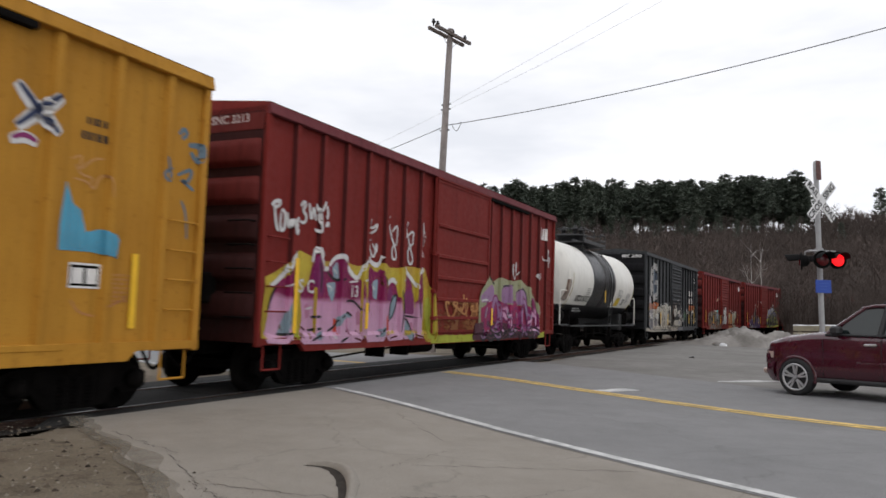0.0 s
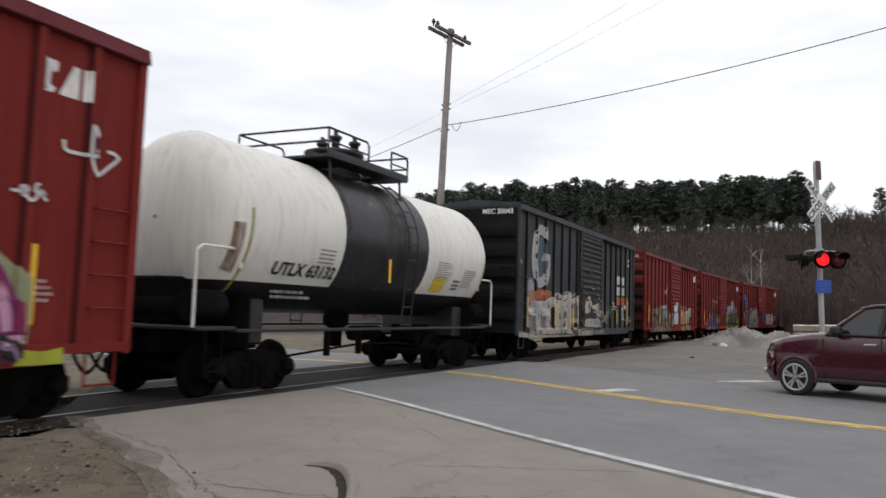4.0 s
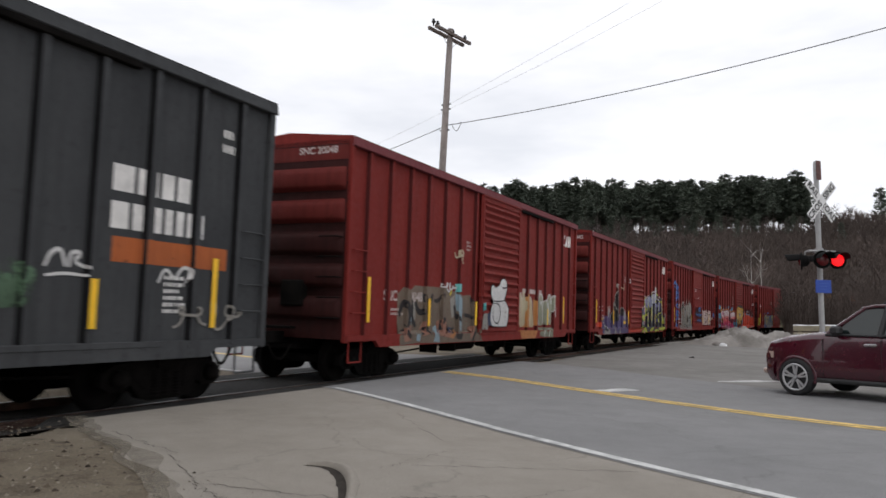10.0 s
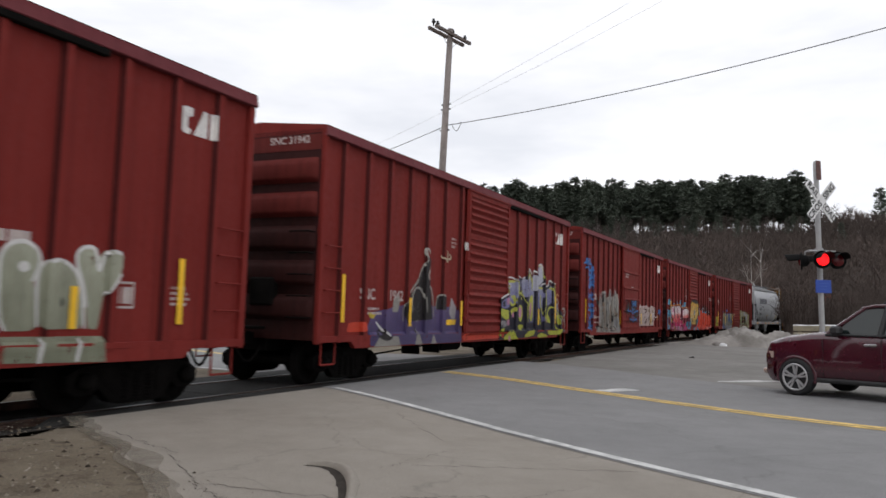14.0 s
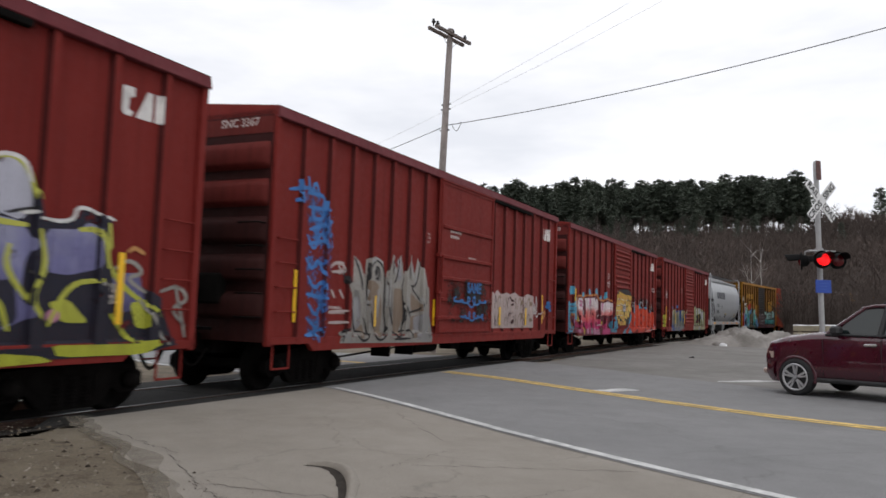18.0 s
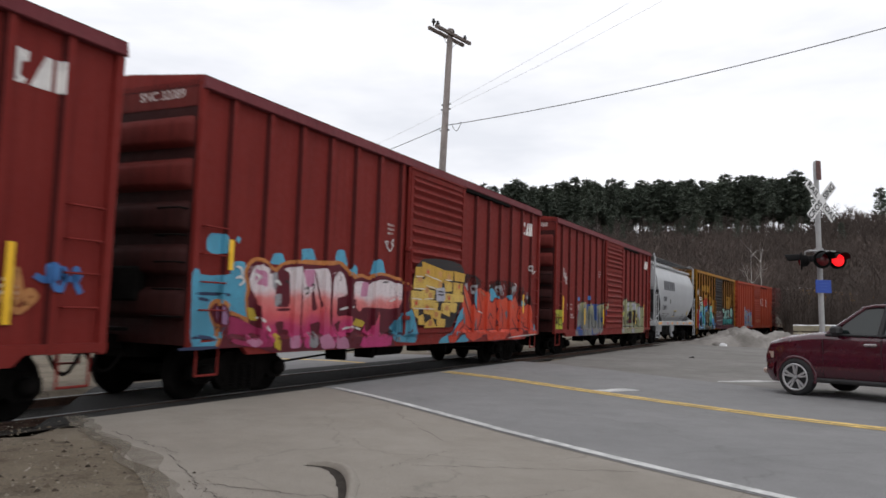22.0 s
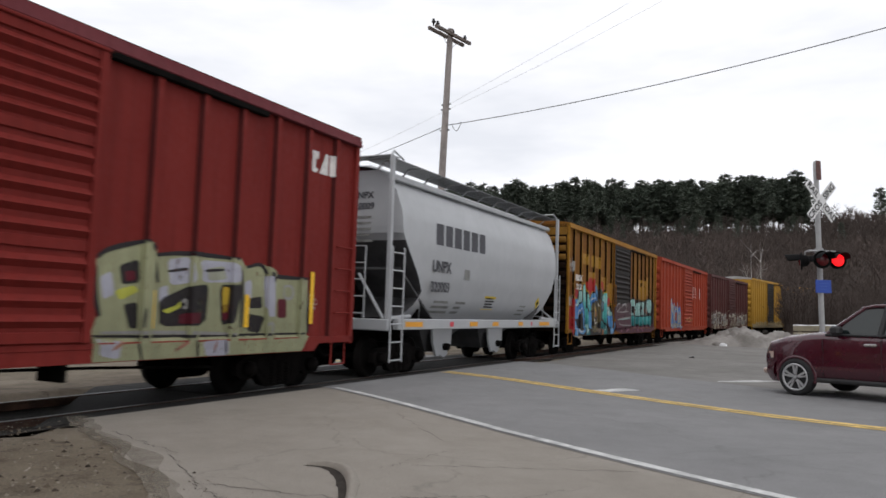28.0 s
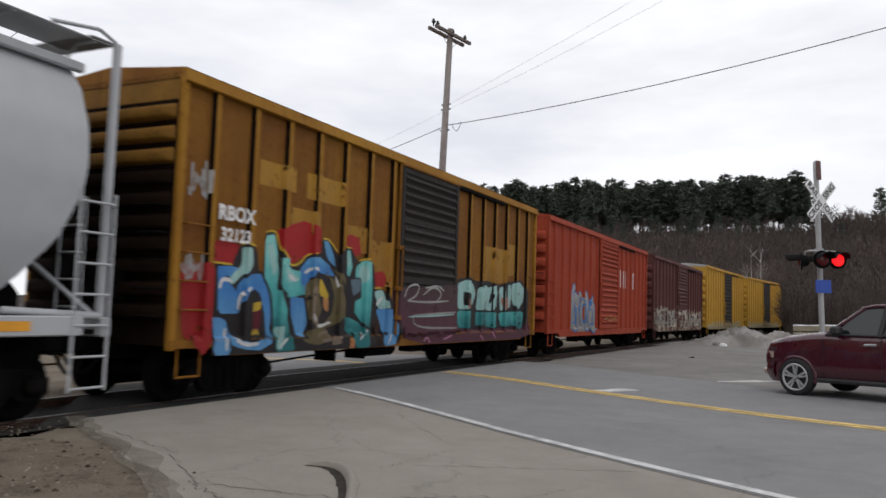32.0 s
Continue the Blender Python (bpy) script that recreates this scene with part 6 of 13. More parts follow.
    # birches
    for a, r, h in ((-2.9, 104, 10.2), (-2.25, 106, 10.6)):
        x, y = bearing(a, r)
        b = tagged(new("birch_tree"), "slender white-barked leafless birch on the hillside", "tree", "birches on the hillside")
        z = terrain(x, y)
        b.location = (x, y, z)
        s = bare_tree(rng, h, 5, 0.075, 0.02)
        v, f = taper_mesh(s[:4])
        mesh_object("trunk", v, f, BIRCH, "", "", b)
        v, f = taper_mesh(s[4:])
        mesh_object("crown", v, f, BIRCH, "", "", b)
    # bare tree beyond the track, whose twigs reach over the train
    b = tagged(new("bare_tree"), "tall leafless tree beyond the track", "tree")
    x, y = bearing(-59.0, 34)
    b.location = (x, y, -0.2)
    s = bare_tree(np.random.default_rng(21), 14.5, 150, 0.14, 0.02)
    v, f = taper_mesh(s[:4])
    mesh_object("trunk", v, f, BARK, "", "", b)
    v, f = taper_mesh(s[4:])
    mesh_object("crown", v, f, TWIG, "", "", b)


# ---- utility pole and wires ----
POLE = surface("weathered_pole_wood", (0.30, 0.265, 0.25), 0.9, 0, 9, 0.3, 1.5, 0.4)
ARM = surface("weathered_crossarm", (0.15, 0.12, 0.105), 0.9, 0, 12, 0.3, 2, 0.3)
CABLE = surface("grey_black_cable", (0.085, 0.085, 0.09), 0.6, 0, 20, 0.1, 2, 0)
THIN = surface("grey_wire", (0.52, 0.52, 0.53), 0.5, 0, 20, 0.1, 2, 0)


def sag(p, q, drop, k=24):
    p, q = Vector(p), Vector(q)
    return [tuple(p.lerp(q, i / k) - Vector((0, 0, drop * 4 * (i / k) * (1 - i / k)))) for i in range(k + 1)]


def make_pole():
    pole = thing("utility_pole", "weathered grey wooden utility pole with a double crossarm", "utility pole")
    base, top = Vector((-12.97, 27.06, -0.4)), Vector((-12.335, 27.34, 12.85))
    part("shaft", Shape().tube(base, top, 0.17, 0.115, 14), POLE, pole)
    d = Vector((0.19, 0.98, 0.0)).normalized()
    c = top - (top - base).normalized() * 0.28
    side = Vector((d.y, -d.x, 0))
    for s in (-1, 1):
        sh = Shape()
        a, b = c - d * 1.2 + side * 0.17 * s, c + d * 1.2 + side * 0.17 * s
        vs = []
        for p in (a, b):
            for u, w in ((-0.05, -0.06), (0.05, -0.06), (0.05, 0.06), (-0.05, 0.06)):
                vs.append(p + side * u + Vector((0, 0, w)))
        sh.add(vs, [(0, 1, 5, 4), (1, 2, 6, 5), (2, 3, 7, 6), (3, 0, 4, 7), (0, 3, 2, 1), (4, 5, 6, 7)])
        part("crossarm", sh, ARM, pole)
    for k in (-1.12, -0.85, 0.18, 1.05):
        p = c + d * k
        part("insulator", Shape().turned([(0, 0.03), (0.12, 0.03), (0.14, 0.075), (0.2, 0.08), (0.24, 0.05), (0.28, 0.055), (0.31, 0.0)], p + Vector((0, 0, 0.05)), (0, 0, 1), 10), BLACK_STEEL, pole)
    for s in (-1, 1):
        part("brace", Shape().pipe([c + d * 0.62 * s - Vector((0, 0, 0.05)), c - Vector((0, 0, 0.55))], 0.012), ARM, pole)
    for z in (9.55, 9.75, 8.7):
        f = (z + 0.4) / 13.25
        p = base.lerp(top, f)
        part("bracket", Shape().tube(p + Vector((-0.2, 0, 0)), p + Vector((0.2, 0, 0)), 0.03, n=6), BLACK_STEEL, pole)
    at_ = base.lerp(top, 9.27 / 13.25) + Vector((0.15, -0.1, 0))
    wires = (
        (at_, (9.5, 21.2, 9.75), 0.45, 0.015, CABLE, "thick black cable strung from the pole"),
        (at_, (-26.2, 34.5, 8.35), 0.15, 0.015, CABLE, "thick black cable strung from the pole"),
        (base.lerp(top, 10.1 / 13.25), (6.0, 19.0, 13.6), 0.2, 0.005, THIN, "thin grey wire strung from the pole"),
        (base.lerp(top, 9.9 / 13.25), (6.5, 19.0, 13.2), 0.35, 0.005, THIN, "thin grey wire strung from the pole"),
        (base.lerp(top, 9.9 / 13.25), (-26.0, 35.0, 8.7), 0.1, 0.005, THIN, "thin grey wire strung from the pole"),
    )
    for p, q, drop, r, m, label in wires:
        tagged(part("wire", Shape().pipe(sag(p, q, drop), r, 5), m), label, "wire", "wires on the pole")
    loop = [at_ + (Vector((9.5, 21.2, 9.75)) - at_) * (0.01 + 0.022 * k / 8) + Vector((0, 0, -0.32 * math.sin(math.pi * k / 8))) for k in range(9)]
    part("cable_loop", Shape().pipe(loop, 0.012, 5), CABLE, pole)


# ---- crossing signal ----
ALU = surface("dull_aluminium_mast", (0.36, 0.36, 0.36), 0.5, 0.2, 14, 0.2, 2, 0.1)
BOARD = surface("white_sign_board", (0.70, 0.70, 0.70), 0.6, 0, 20, 0.12, 2, 0)
BLACK_SIGN = surface("black_sign_paint", (0.015, 0.015, 0.015), 0.6, 0, 20, 0.1, 2, 0)
BLUE_SIGN = surface("blue_notice", (0.012, 0.06, 0.36), 0.5, 0, 20, 0.1, 2, 0)
RED_STRIP = surface("faded_red_and_grey_strip", (0.13, 0.06, 0.055), 0.7, 0, 20, 0.4, 9, 0)
MATT_BLACK = surface("matt_black_lamp_paint", (0.010, 0.010, 0.010), 0.85, 0, 25, 0.3, 2, 0, 0.1)
LENS = surface("unlit_red_lens", (0.10, 0.004, 0.006), 0.25, 0, 20, 0.1, 2, 0)


def glow(name, color, strength):
    m, n, l, p = nodes_of(name)
    p.inputs["Base Color"].default_value = (*color, 1)
    p.inputs["Emission Color"].default_value = (*color, 1)
    p.inputs["Emission Strength"].default_value = strength
    return m


LIT = glow("lit_red_lens", (1.0, 0.010, 0.014), 1.35)
FLASH = []


def make_signal():
    x, y = 0.50, 20.6
    z0 = level(x, y)
    sig = thing("crossing_signal", "railroad crossing signal with crossbuck, flashing red lamps and blue notice", "crossing signal")
    # local frame: -y faces the oncoming traffic
    sig.matrix_basis = pose(x, y, z0, 0, 0, 49)
    part("mast", Shape().tube((0, 0, 0), (0, 0, 4.9), 0.065, 0.06, 16), ALU, sig)
    part("base", Shape().turned([(0, 0.24), (0.12, 0.24), (0.2, 0.13), (0.75, 0.12), (0.78, 0.066)], (0, 0, 0), (0, 0, 1), 16), ALU, sig)
    part("top_strip", Shape().box(-0.075, 0.075, -0.09, -0.065, 4.85, 5.32, 0.005), RED_STRIP, sig, "faded red strip on the mast top")
    part("mast_cap", Shape().turned([(0, 0.062), (0.4, 0.062), (0.45, 0.04), (0.46, 0.0)], (0, 0, 4.88), (0, 0, 1), 12), ALU, sig)
    zc = 4.33
    for k, (turn, words) in enumerate(((45, (("RAIL", -0.36), ("ROAD", 0.36))), (-45, (("CROS", -0.34), ("SING", 0.34))))):
        blade = part("crossbuck_blade", Shape().box(-0.61, 0.61, -0.012, 0.012, -0.115, 0.115, 0.004), BOARD, sig, "white board with black letters")
        blade.matrix_basis = pose(0, -0.10 - 0.03 * k, zc, 0, turn, 0)
        for body, u in words:
            t = part("lettering", text_mesh(body, 0.215, BLACK_SIGN, 0.006), BLACK_SIGN, blade)
            t.matrix_basis = pose(u, -0.016, 0.0, 90)
    # lamp arms and heads, front and back
    zl = 2.66 - z0 + 0.0
    part("lamp_arm", Shape().pipe([(-0.42, -0.05, zl + 0.22), (0.42, -0.05, zl + 0.22)], 0.03), ALU, sig)
    part("lamp_clamp", Shape().tube((0, 0, zl + 0.05), (0, 0, zl + 0.3), 0.1, n=14), ALU, sig)
    for nx, ny, cx, cy in ((-0.43, -0.903, -0.255, -0.30), (-0.43, -0.903, 0.255, -0.30), (-0.66, 0.75, -0.33, 0.26), (-0.66, 0.75, 0.33, 0.26)):
        v, side_ = Vector((nx, ny, 0)).normalized(), Vector((-ny, nx, 0)).normalized()
        c = Vector((cx, cy, zl))
        head = part("lamp_head", Shape().turned([(0, 0.205), (0.012, 0.215), (0.03, 0.215), (0.05, 0.15), (0.16, 0.13), (0.2, 0.06), (0.2, 0.0)], c, -v, 24), MATT_BLACK, sig, "black lamp head with hood")
        rows = []
        for j in range(7):
            dep = 0.36 * j / 6
            rows.append([c + side_ * (math.sin(a) * 0.165) + v * (dep * (0.45 + 0.55 * math.cos(a * 0.62))) + Vector((0, 0, math.cos(a) * 0.165)) for a in np.linspace(-1.45, 1.45, 15)])
        part("hood", Shape().grid(rows), MATT_BLACK, head)
        part("lens", Shape().turned([(0.0, 0.15), (0.03, 0.12), (0.045, 0.06), (0.05, 0.0)], c + v * 0.012, v, 20), LENS, head)
        part("stem", Shape().pipe([c - v * 0.1 + Vector((0, 0, 0.1)), c - v * 0.1 + Vector((0, 0, 0.22)), Vector((c.x * 0.8, -0.05, zl + 0.22))], 0.02), ALU, head)
    lit = part("lit_lamp", Shape().turned([(0.0, 0.148), (0.034, 0.12), (0.050, 0.06), (0.055, 0.0)], (0, 0, 0), (0, -1, 0), 20), LIT, sig, "glowing red lamp")
    FLASH.append((lit, 0.255, -0.30, zl))
    part("notice", Shape().box(-0.27, 0.25, -0.10, -0.085, 1.88 - z0, 2.19 - z0, 0.004), BLUE_SIGN, sig, "blue notice with small unreadable lines")
    for k in range(3):
        part("notice_line", Shape().box(-0.13, 0.17 - 0.04 * k, -0.1035, -0.1008, 2.10 - z0 - 0.07 * k, 2.12 - z0 - 0.07 * k), BLUE_BAR, sig)


BLUE_BAR = surface("pale_blue_lines", (0.03, 0.09, 0.40), 0.5, 0, 20, 0.1, 2, 0)


def flash_motion():
    """The lit lamp jumps from one head to the other, as the pair flashes by turns."""
    for lit, dx, y, z in FLASH:
        rows, t, side = [], 0.0, 1
        nxt = 0.6165 - 0.45
        while t < 32.0:
            rows.append((t, pose(dx * side - 0.006, y - 0.0138, z, 0, 0, -25.46)))
            end = min(nxt, 32.0)
            if end - t > 0.07:
                rows.append((end - 1 / 30, pose(dx * side - 0.006, y - 0.0138, z, 0, 0, -25.46)))
            t, side, nxt = end, -side, nxt + 0.6165
        if rows[-1][0] < 32.0:
            rows.append((32.0, rows[-1][1]))
        walk(lit, rows)


# ---- red car waiting at the crossing ----
def gloss(name, color, rough=0.25, metal=0.0, coat=0.0, spec=0.5):
    m, n, l, p = nodes_of(name)
    vec = n.new("ShaderNodeTexCoord").outputs["Object"]
    c = ramp(n, l, noise_node(n, l, vec, 2.2, 4.0), [(0.3, tuple(x * 0.88 for x in color)), (0.7, color)])
    l.new(c, p.inputs["Base Color"])
    l.new(ramp(n, l, noise_node(n, l, vec, 12.0, 3.0), [(0.3, grey(rough)), (0.7, grey(rough + 0.04))]), p.inputs["Roughness"])
    p.inputs["Metallic"].default_value, p.inputs["Coat Weight"].default_value, p.inputs["Specular IOR Level"].default_value = metal, coat, spec
    return m


MAROON = gloss("maroon_car_paint", (0.052, 0.0035, 0.012), 0.24, 0.0, 0.8)
GLASS = gloss("tinted_car_glass", (0.012, 0.018, 0.018), 0.04, 0.0, 0.0, 0.6)
TYRE = surface("tyre_rubber", (0.016, 0.016, 0.017), 0.85, 0, 40, 0.2, 3, 0.2)
ALLOY = gloss("silver_alloy", (0.55, 0.55, 0.56), 0.32, 0.6)
TRIM = surface("black_plastic_trim", (0.02, 0.02, 0.021), 0.6, 0, 40, 0.2, 3, 0.1)
LAMP = gloss("headlamp_glass", (0.60, 0.45, 0.38), 0.1, 0.2, 0.5)
CHROME = gloss("chrome", (0.75, 0.75, 0.75), 0.1, 1.0)


def make_suv():
    car = thing("suv", "dark maroon sport utility vehicle waiting on the asphalt road", "car")
    # local frame: x runs from the nose to the tail, -y is the side nearest the yard
    st = [(0.07, 0.46, 0.62, 0.30, 0.72), (0.14, 0.36, 0.72, 0.24, 0.80), (0.28, 0.28, 0.83, 0.20, 0.915), (0.6, 0.28, 0.875, 0.16, 1.00), (1.15, 0.29, 0.89, 0.14, 1.075), (1.45, 0.29, 0.89, 0.12, 1.09), (2.2, 0.29, 0.89, 0.1, 1.075), (3.2, 0.29, 0.89, 0.1, 1.08), (4.1, 0.30, 0.87, 0.1, 1.09), (4.42, 0.28, 0.82, 0.1, 1.08), (4.54, 0.40, 0.72, 0.1, 1.02)]
    rows = []
    for x, zb, w, cr, zt in st:
        half = [(0.0, zb), (w * 0.9, zb), (w * 0.985, zb + 0.10), (w, zb + 0.22), (w, 0.58), (w * 0.99, 0.72), (w * 0.975, zt - 0.10), (w * 0.945, zt - 0.03), (w * 0.88, zt + 0.01), (w * 0.5, zt + cr * 0.35), (0.0, zt + cr * 0.42)]
        ring = [(x, -a, b) for a, b in half] + [(x, a, b) for a, b in half[::-1][1:]]
        rows.append(ring)
    body = Shape().grid(rows)
    body.add(rows[0], [tuple(range(len(rows[0])))])
    body.add(rows[-1], [tuple(range(len(rows[-1])))])
    part("body", body, MAROON, car)
    # roof and pillars
    roof_rows = [[(x, y, z - 0.06 * (y / 0.66) ** 2) for y in (-0.66, -0.45, 0, 0.45, 0.66)] for x, z in ((2.02, 1.60), (2.25, 1.655), (2.9, 1.675), (3.6, 1.66), (4.1, 1.62), (4.28, 1.58))]
    part("roof", Shape().grid(roof_rows), MAROON, car)
    for s in (-1, 1):
        for name, a, b, wd in (("a_pillar", (1.46, 0.80, 1.09), (2.10, 0.655, 1.56), 0.045), ("b_pillar", (2.42, 0.838, 1.05), (2.50, 0.67, 1.60), 0.05), ("c_pillar", (3.42, 0.838, 1.06), (3.44, 0.67, 1.59), 0.05), ("d_pillar", (4.40, 0.80, 1.08), (4.22, 0.66, 1.55), 0.09)):
            p, q = Vector((a[0], s * a[1], a[2])), Vector((b[0], s * b[1], b[2]))
            part("pillar", Shape().tube(p, q, wd, wd * 0.9, 8), MAROON if name != "b_pillar" else TRIM, car)
        part("roof_rim", Shape().pipe([(2.04, s * 0.66, 1.555), (2.3, s * 0.675, 1.6), (3.4, s * 0.675, 1.61), (4.24, s * 0.655, 1.55)], 0.035), MAROON, car)
        part("roof_rack", Shape().pipe([(2.4, s * 0.60, 1.64), (2.5, s * 0.60, 1.70), (3.8, s * 0.60, 1.70), (3.9, s * 0.60, 1.64)], 0.022), TRIM, car)
        for x0, x1, u0, u1 in ((1.54, 2.42, 2.12, 2.50), (2.46, 3.42, 2.52, 3.44), (3.46, 4.36, 3.46, 4.2)):
            part("side_window", Shape().add([(x0, s * 0.826, 1.055), (x1, s * 0.832, 1.06), (u1, s * 0.664, 1.585), (u0, s * 0.664, 1.575)], [(0, 1, 2, 3)]), GLASS, car)
        part("window_sill", Shape().pipe([(1.44, s * 0.845, 1.075), (2.4, s * 0.85, 1.07), (3.4, s * 0.85, 1.07), (4.38, s * 0.82, 1.08)], 0.02), TRIM, car)
        part("door_mirror", Shape().box(1.62, 1.80, *sorted((s * 0.86, s * 1.06)), 1.08, 1.24, 0.04), TRIM, car)
        for x in (2.28, 3.22):
            part("door_handle", Shape().box(x - 0.11, x + 0.11, *sorted((s * 0.885, s * 0.915)), 0.885, 0.925, 0.01), CHROME, car)
        part("side_sill", Shape().box(1.1, 3.25, *sorted((s * 0.80, s * 0.893)), 0.27, 0.36, 0.03), TRIM, car)
        for x in (1.40, 2.46, 3.40):
            part("door_gap", Shape().box(x - 0.003, x + 0.003, *sorted((s * 0.86, s * 0.8905)), 0.38, 1.0), TRIM, car)
        part("headlamp", Shape().grid([[(x, s * w, z) for x, w in ((0.125, 0.50), (0.165, 0.715), (0.275, 0.818), (0.38, 0.852))] for z in (0.66, 0.71, 0.755)]), LAMP, car, "clear headlamp with an amber corner")
        part("fog_lamp", Shape().tube((0.10, s * 0.60, 0.42), (0.03, s * 0.58, 0.42), 0.06, n=12), LAMP, car)
        for x in (0.86, 3.475):
            # flat black disc in place of the wheel well's shaded opening
            arch = Shape().turned([(0, 0.0), (0.0, 0.352), (0.006, 0.35), (0.006, 0.0)], (x, s * 0.885, 0.345), (0, s, 0), 28)
            part("wheel_arch", arch, TRIM, car)
            part("arch_lip", Shape().grid([[(x + rr * math.cos(t), s * (0.884 + yy), 0.345 + rr * math.sin(t)) for t in np.linspace(-0.25, math.pi + 0.25, 25)] for rr, yy in ((0.352, 0.0), (0.36, 0.014), (0.385, 0.018), (0.41, 0.0))]), MAROON, car)
            wheel = part("wheel", Shape().turned([(-0.11, 0.0), (-0.11, 0.30), (-0.09, 0.335), (-0.04, 0.347), (0.05, 0.347), (0.09, 0.335), (0.105, 0.30), (0.105, 0.262), (0.085, 0.25), (0.07, 0.0)], (x, s * 0.80 + s * 0.02, 0.345), (0, s, 0), 32), TYRE, car)
            part("rim", Shape().turned([(0.0, 0.25), (0.014, 0.262), (0.022, 0.245), (0.004, 0.222)], (x, s * 0.918, 0.345), (0, s, 0), 28), ALLOY, wheel)
            part("hub", Shape().tube((x, s * 0.90, 0.345), (x, s * 0.935, 0.345), 0.045, 0.035, 12), ALLOY, wheel)
            for i in range(10):
                a = 2 * math.pi * (i // 2) / 5 + 0.3 + (0.17 if i % 2 else -0.17)
                ca, sa = math.cos(a), math.sin(a)
                sp = Shape()
                vs = []
                for r_, w_ in ((0.05, 0.016), (0.245, 0.017)):
                    for t in (-1, 1):
                        for yy in (0.895, 0.928):
                            vs.append((x + ca * r_ - sa * w_ * t, s * yy, 0.345 + sa * r_ + ca * w_ * t))
                sp.add(vs, [(1, 3, 7, 5), (0, 4, 6, 2), (0, 1, 5, 4), (2, 6, 7, 3)])
                part("spoke", sp, ALLOY, wheel)
    part("windscreen", Shape().add([(1.50, -0.78, 1.09), (1.50, 0.78, 1.09), (2.08, 0.64, 1.58), (2.08, -0.64, 1.58), (1.40, 0.0, 1.11), (2.03, 0, 1.60)], [(0, 4, 5, 3), (4, 1, 2, 5)]), GLASS, car)
    part("rear_window", Shape().add([(4.46, -0.74, 1.12), (4.46, 0.74, 1.12), (4.29, 0.62, 1.55), (4.29, -0.62, 1.55)], [(0, 1, 2, 3)]), GLASS, car)
    part("grille", Shape().box(0.045, 0.11, -0.42, 0.42, 0.58, 0.70, 0.02), TRIM, car)
    part("bumper", Shape().grid([[(x + back, w * s, z) for x, w, s in ((0.38, 0.872, -1), (0.19, 0.80, -1), (0.09, 0.64, -1), (0.02, 0.3, -1), (0.01, 0, 1), (0.02, 0.3, 1), (0.09, 0.64, 1), (0.19, 0.80, 1), (0.38, 0.872, 1))] for z, back in ((0.24, 0.13), (0.31, 0.05), (0.40, 0.0), (0.54, 0.01), (0.60, 0.05))]), MAROON, car)
    part("underbody", Shape().box(0.4, 4.3, -0.68, 0.68, 0.26, 0.4, 0.03), TRIM, car)
    # the upper body is stretched taller to fit the camera's view
    for ob in car.children:
        if not ob.name.startswith("wheel") and not ob.name.startswith("arch"):
            for v in ob.data.vertices:
                v.co.z += 0.085 * smooth(0.5, 0.9, v.co.z)
    # the nose points at the track; the near front wheel stands at (-0.1, 16.4)
    head = Vector((0.855, -0.518))
    side = Vector((0.518, 0.855))
    o = Vector((-0.05, 16.37)) - head * 0.86 + side * 0.82
    zf, zr = level(-0.1, 16.4), level(2.1, 15.0)
    car.matrix_basis = pose(o.x, o.y, zf + 0.014, 0, math.degrees(math.atan2(zf - zr, 2.6)), math.degrees(math.atan2(head.y, head.x)))


# ---- snow-and-gravel heap, barrier and small things beyond the road ----
HEAP = surface("dirty_snow_and_gravel", (0.25, 0.235, 0.22), 0.95, 0, 9, 0.35, 0.5, 0.7, 0.2, (0.13, 0.118, 0.105))
SNOW = surface("dirty_snow", (0.62, 0.62, 0.63), 0.9, 0, 9, 0.2, 1.5, 0.5)
CONCRETE = surface("weathered_concrete_block", (0.40, 0.38, 0.35), 0.9, 0, 18, 0.25, 1.2, 0.4)
TIMBER = surface("pale_weathered_timber", (0.30, 0.265, 0.19), 0.9, 0, 14, 0.25, 1.5, 0.3)


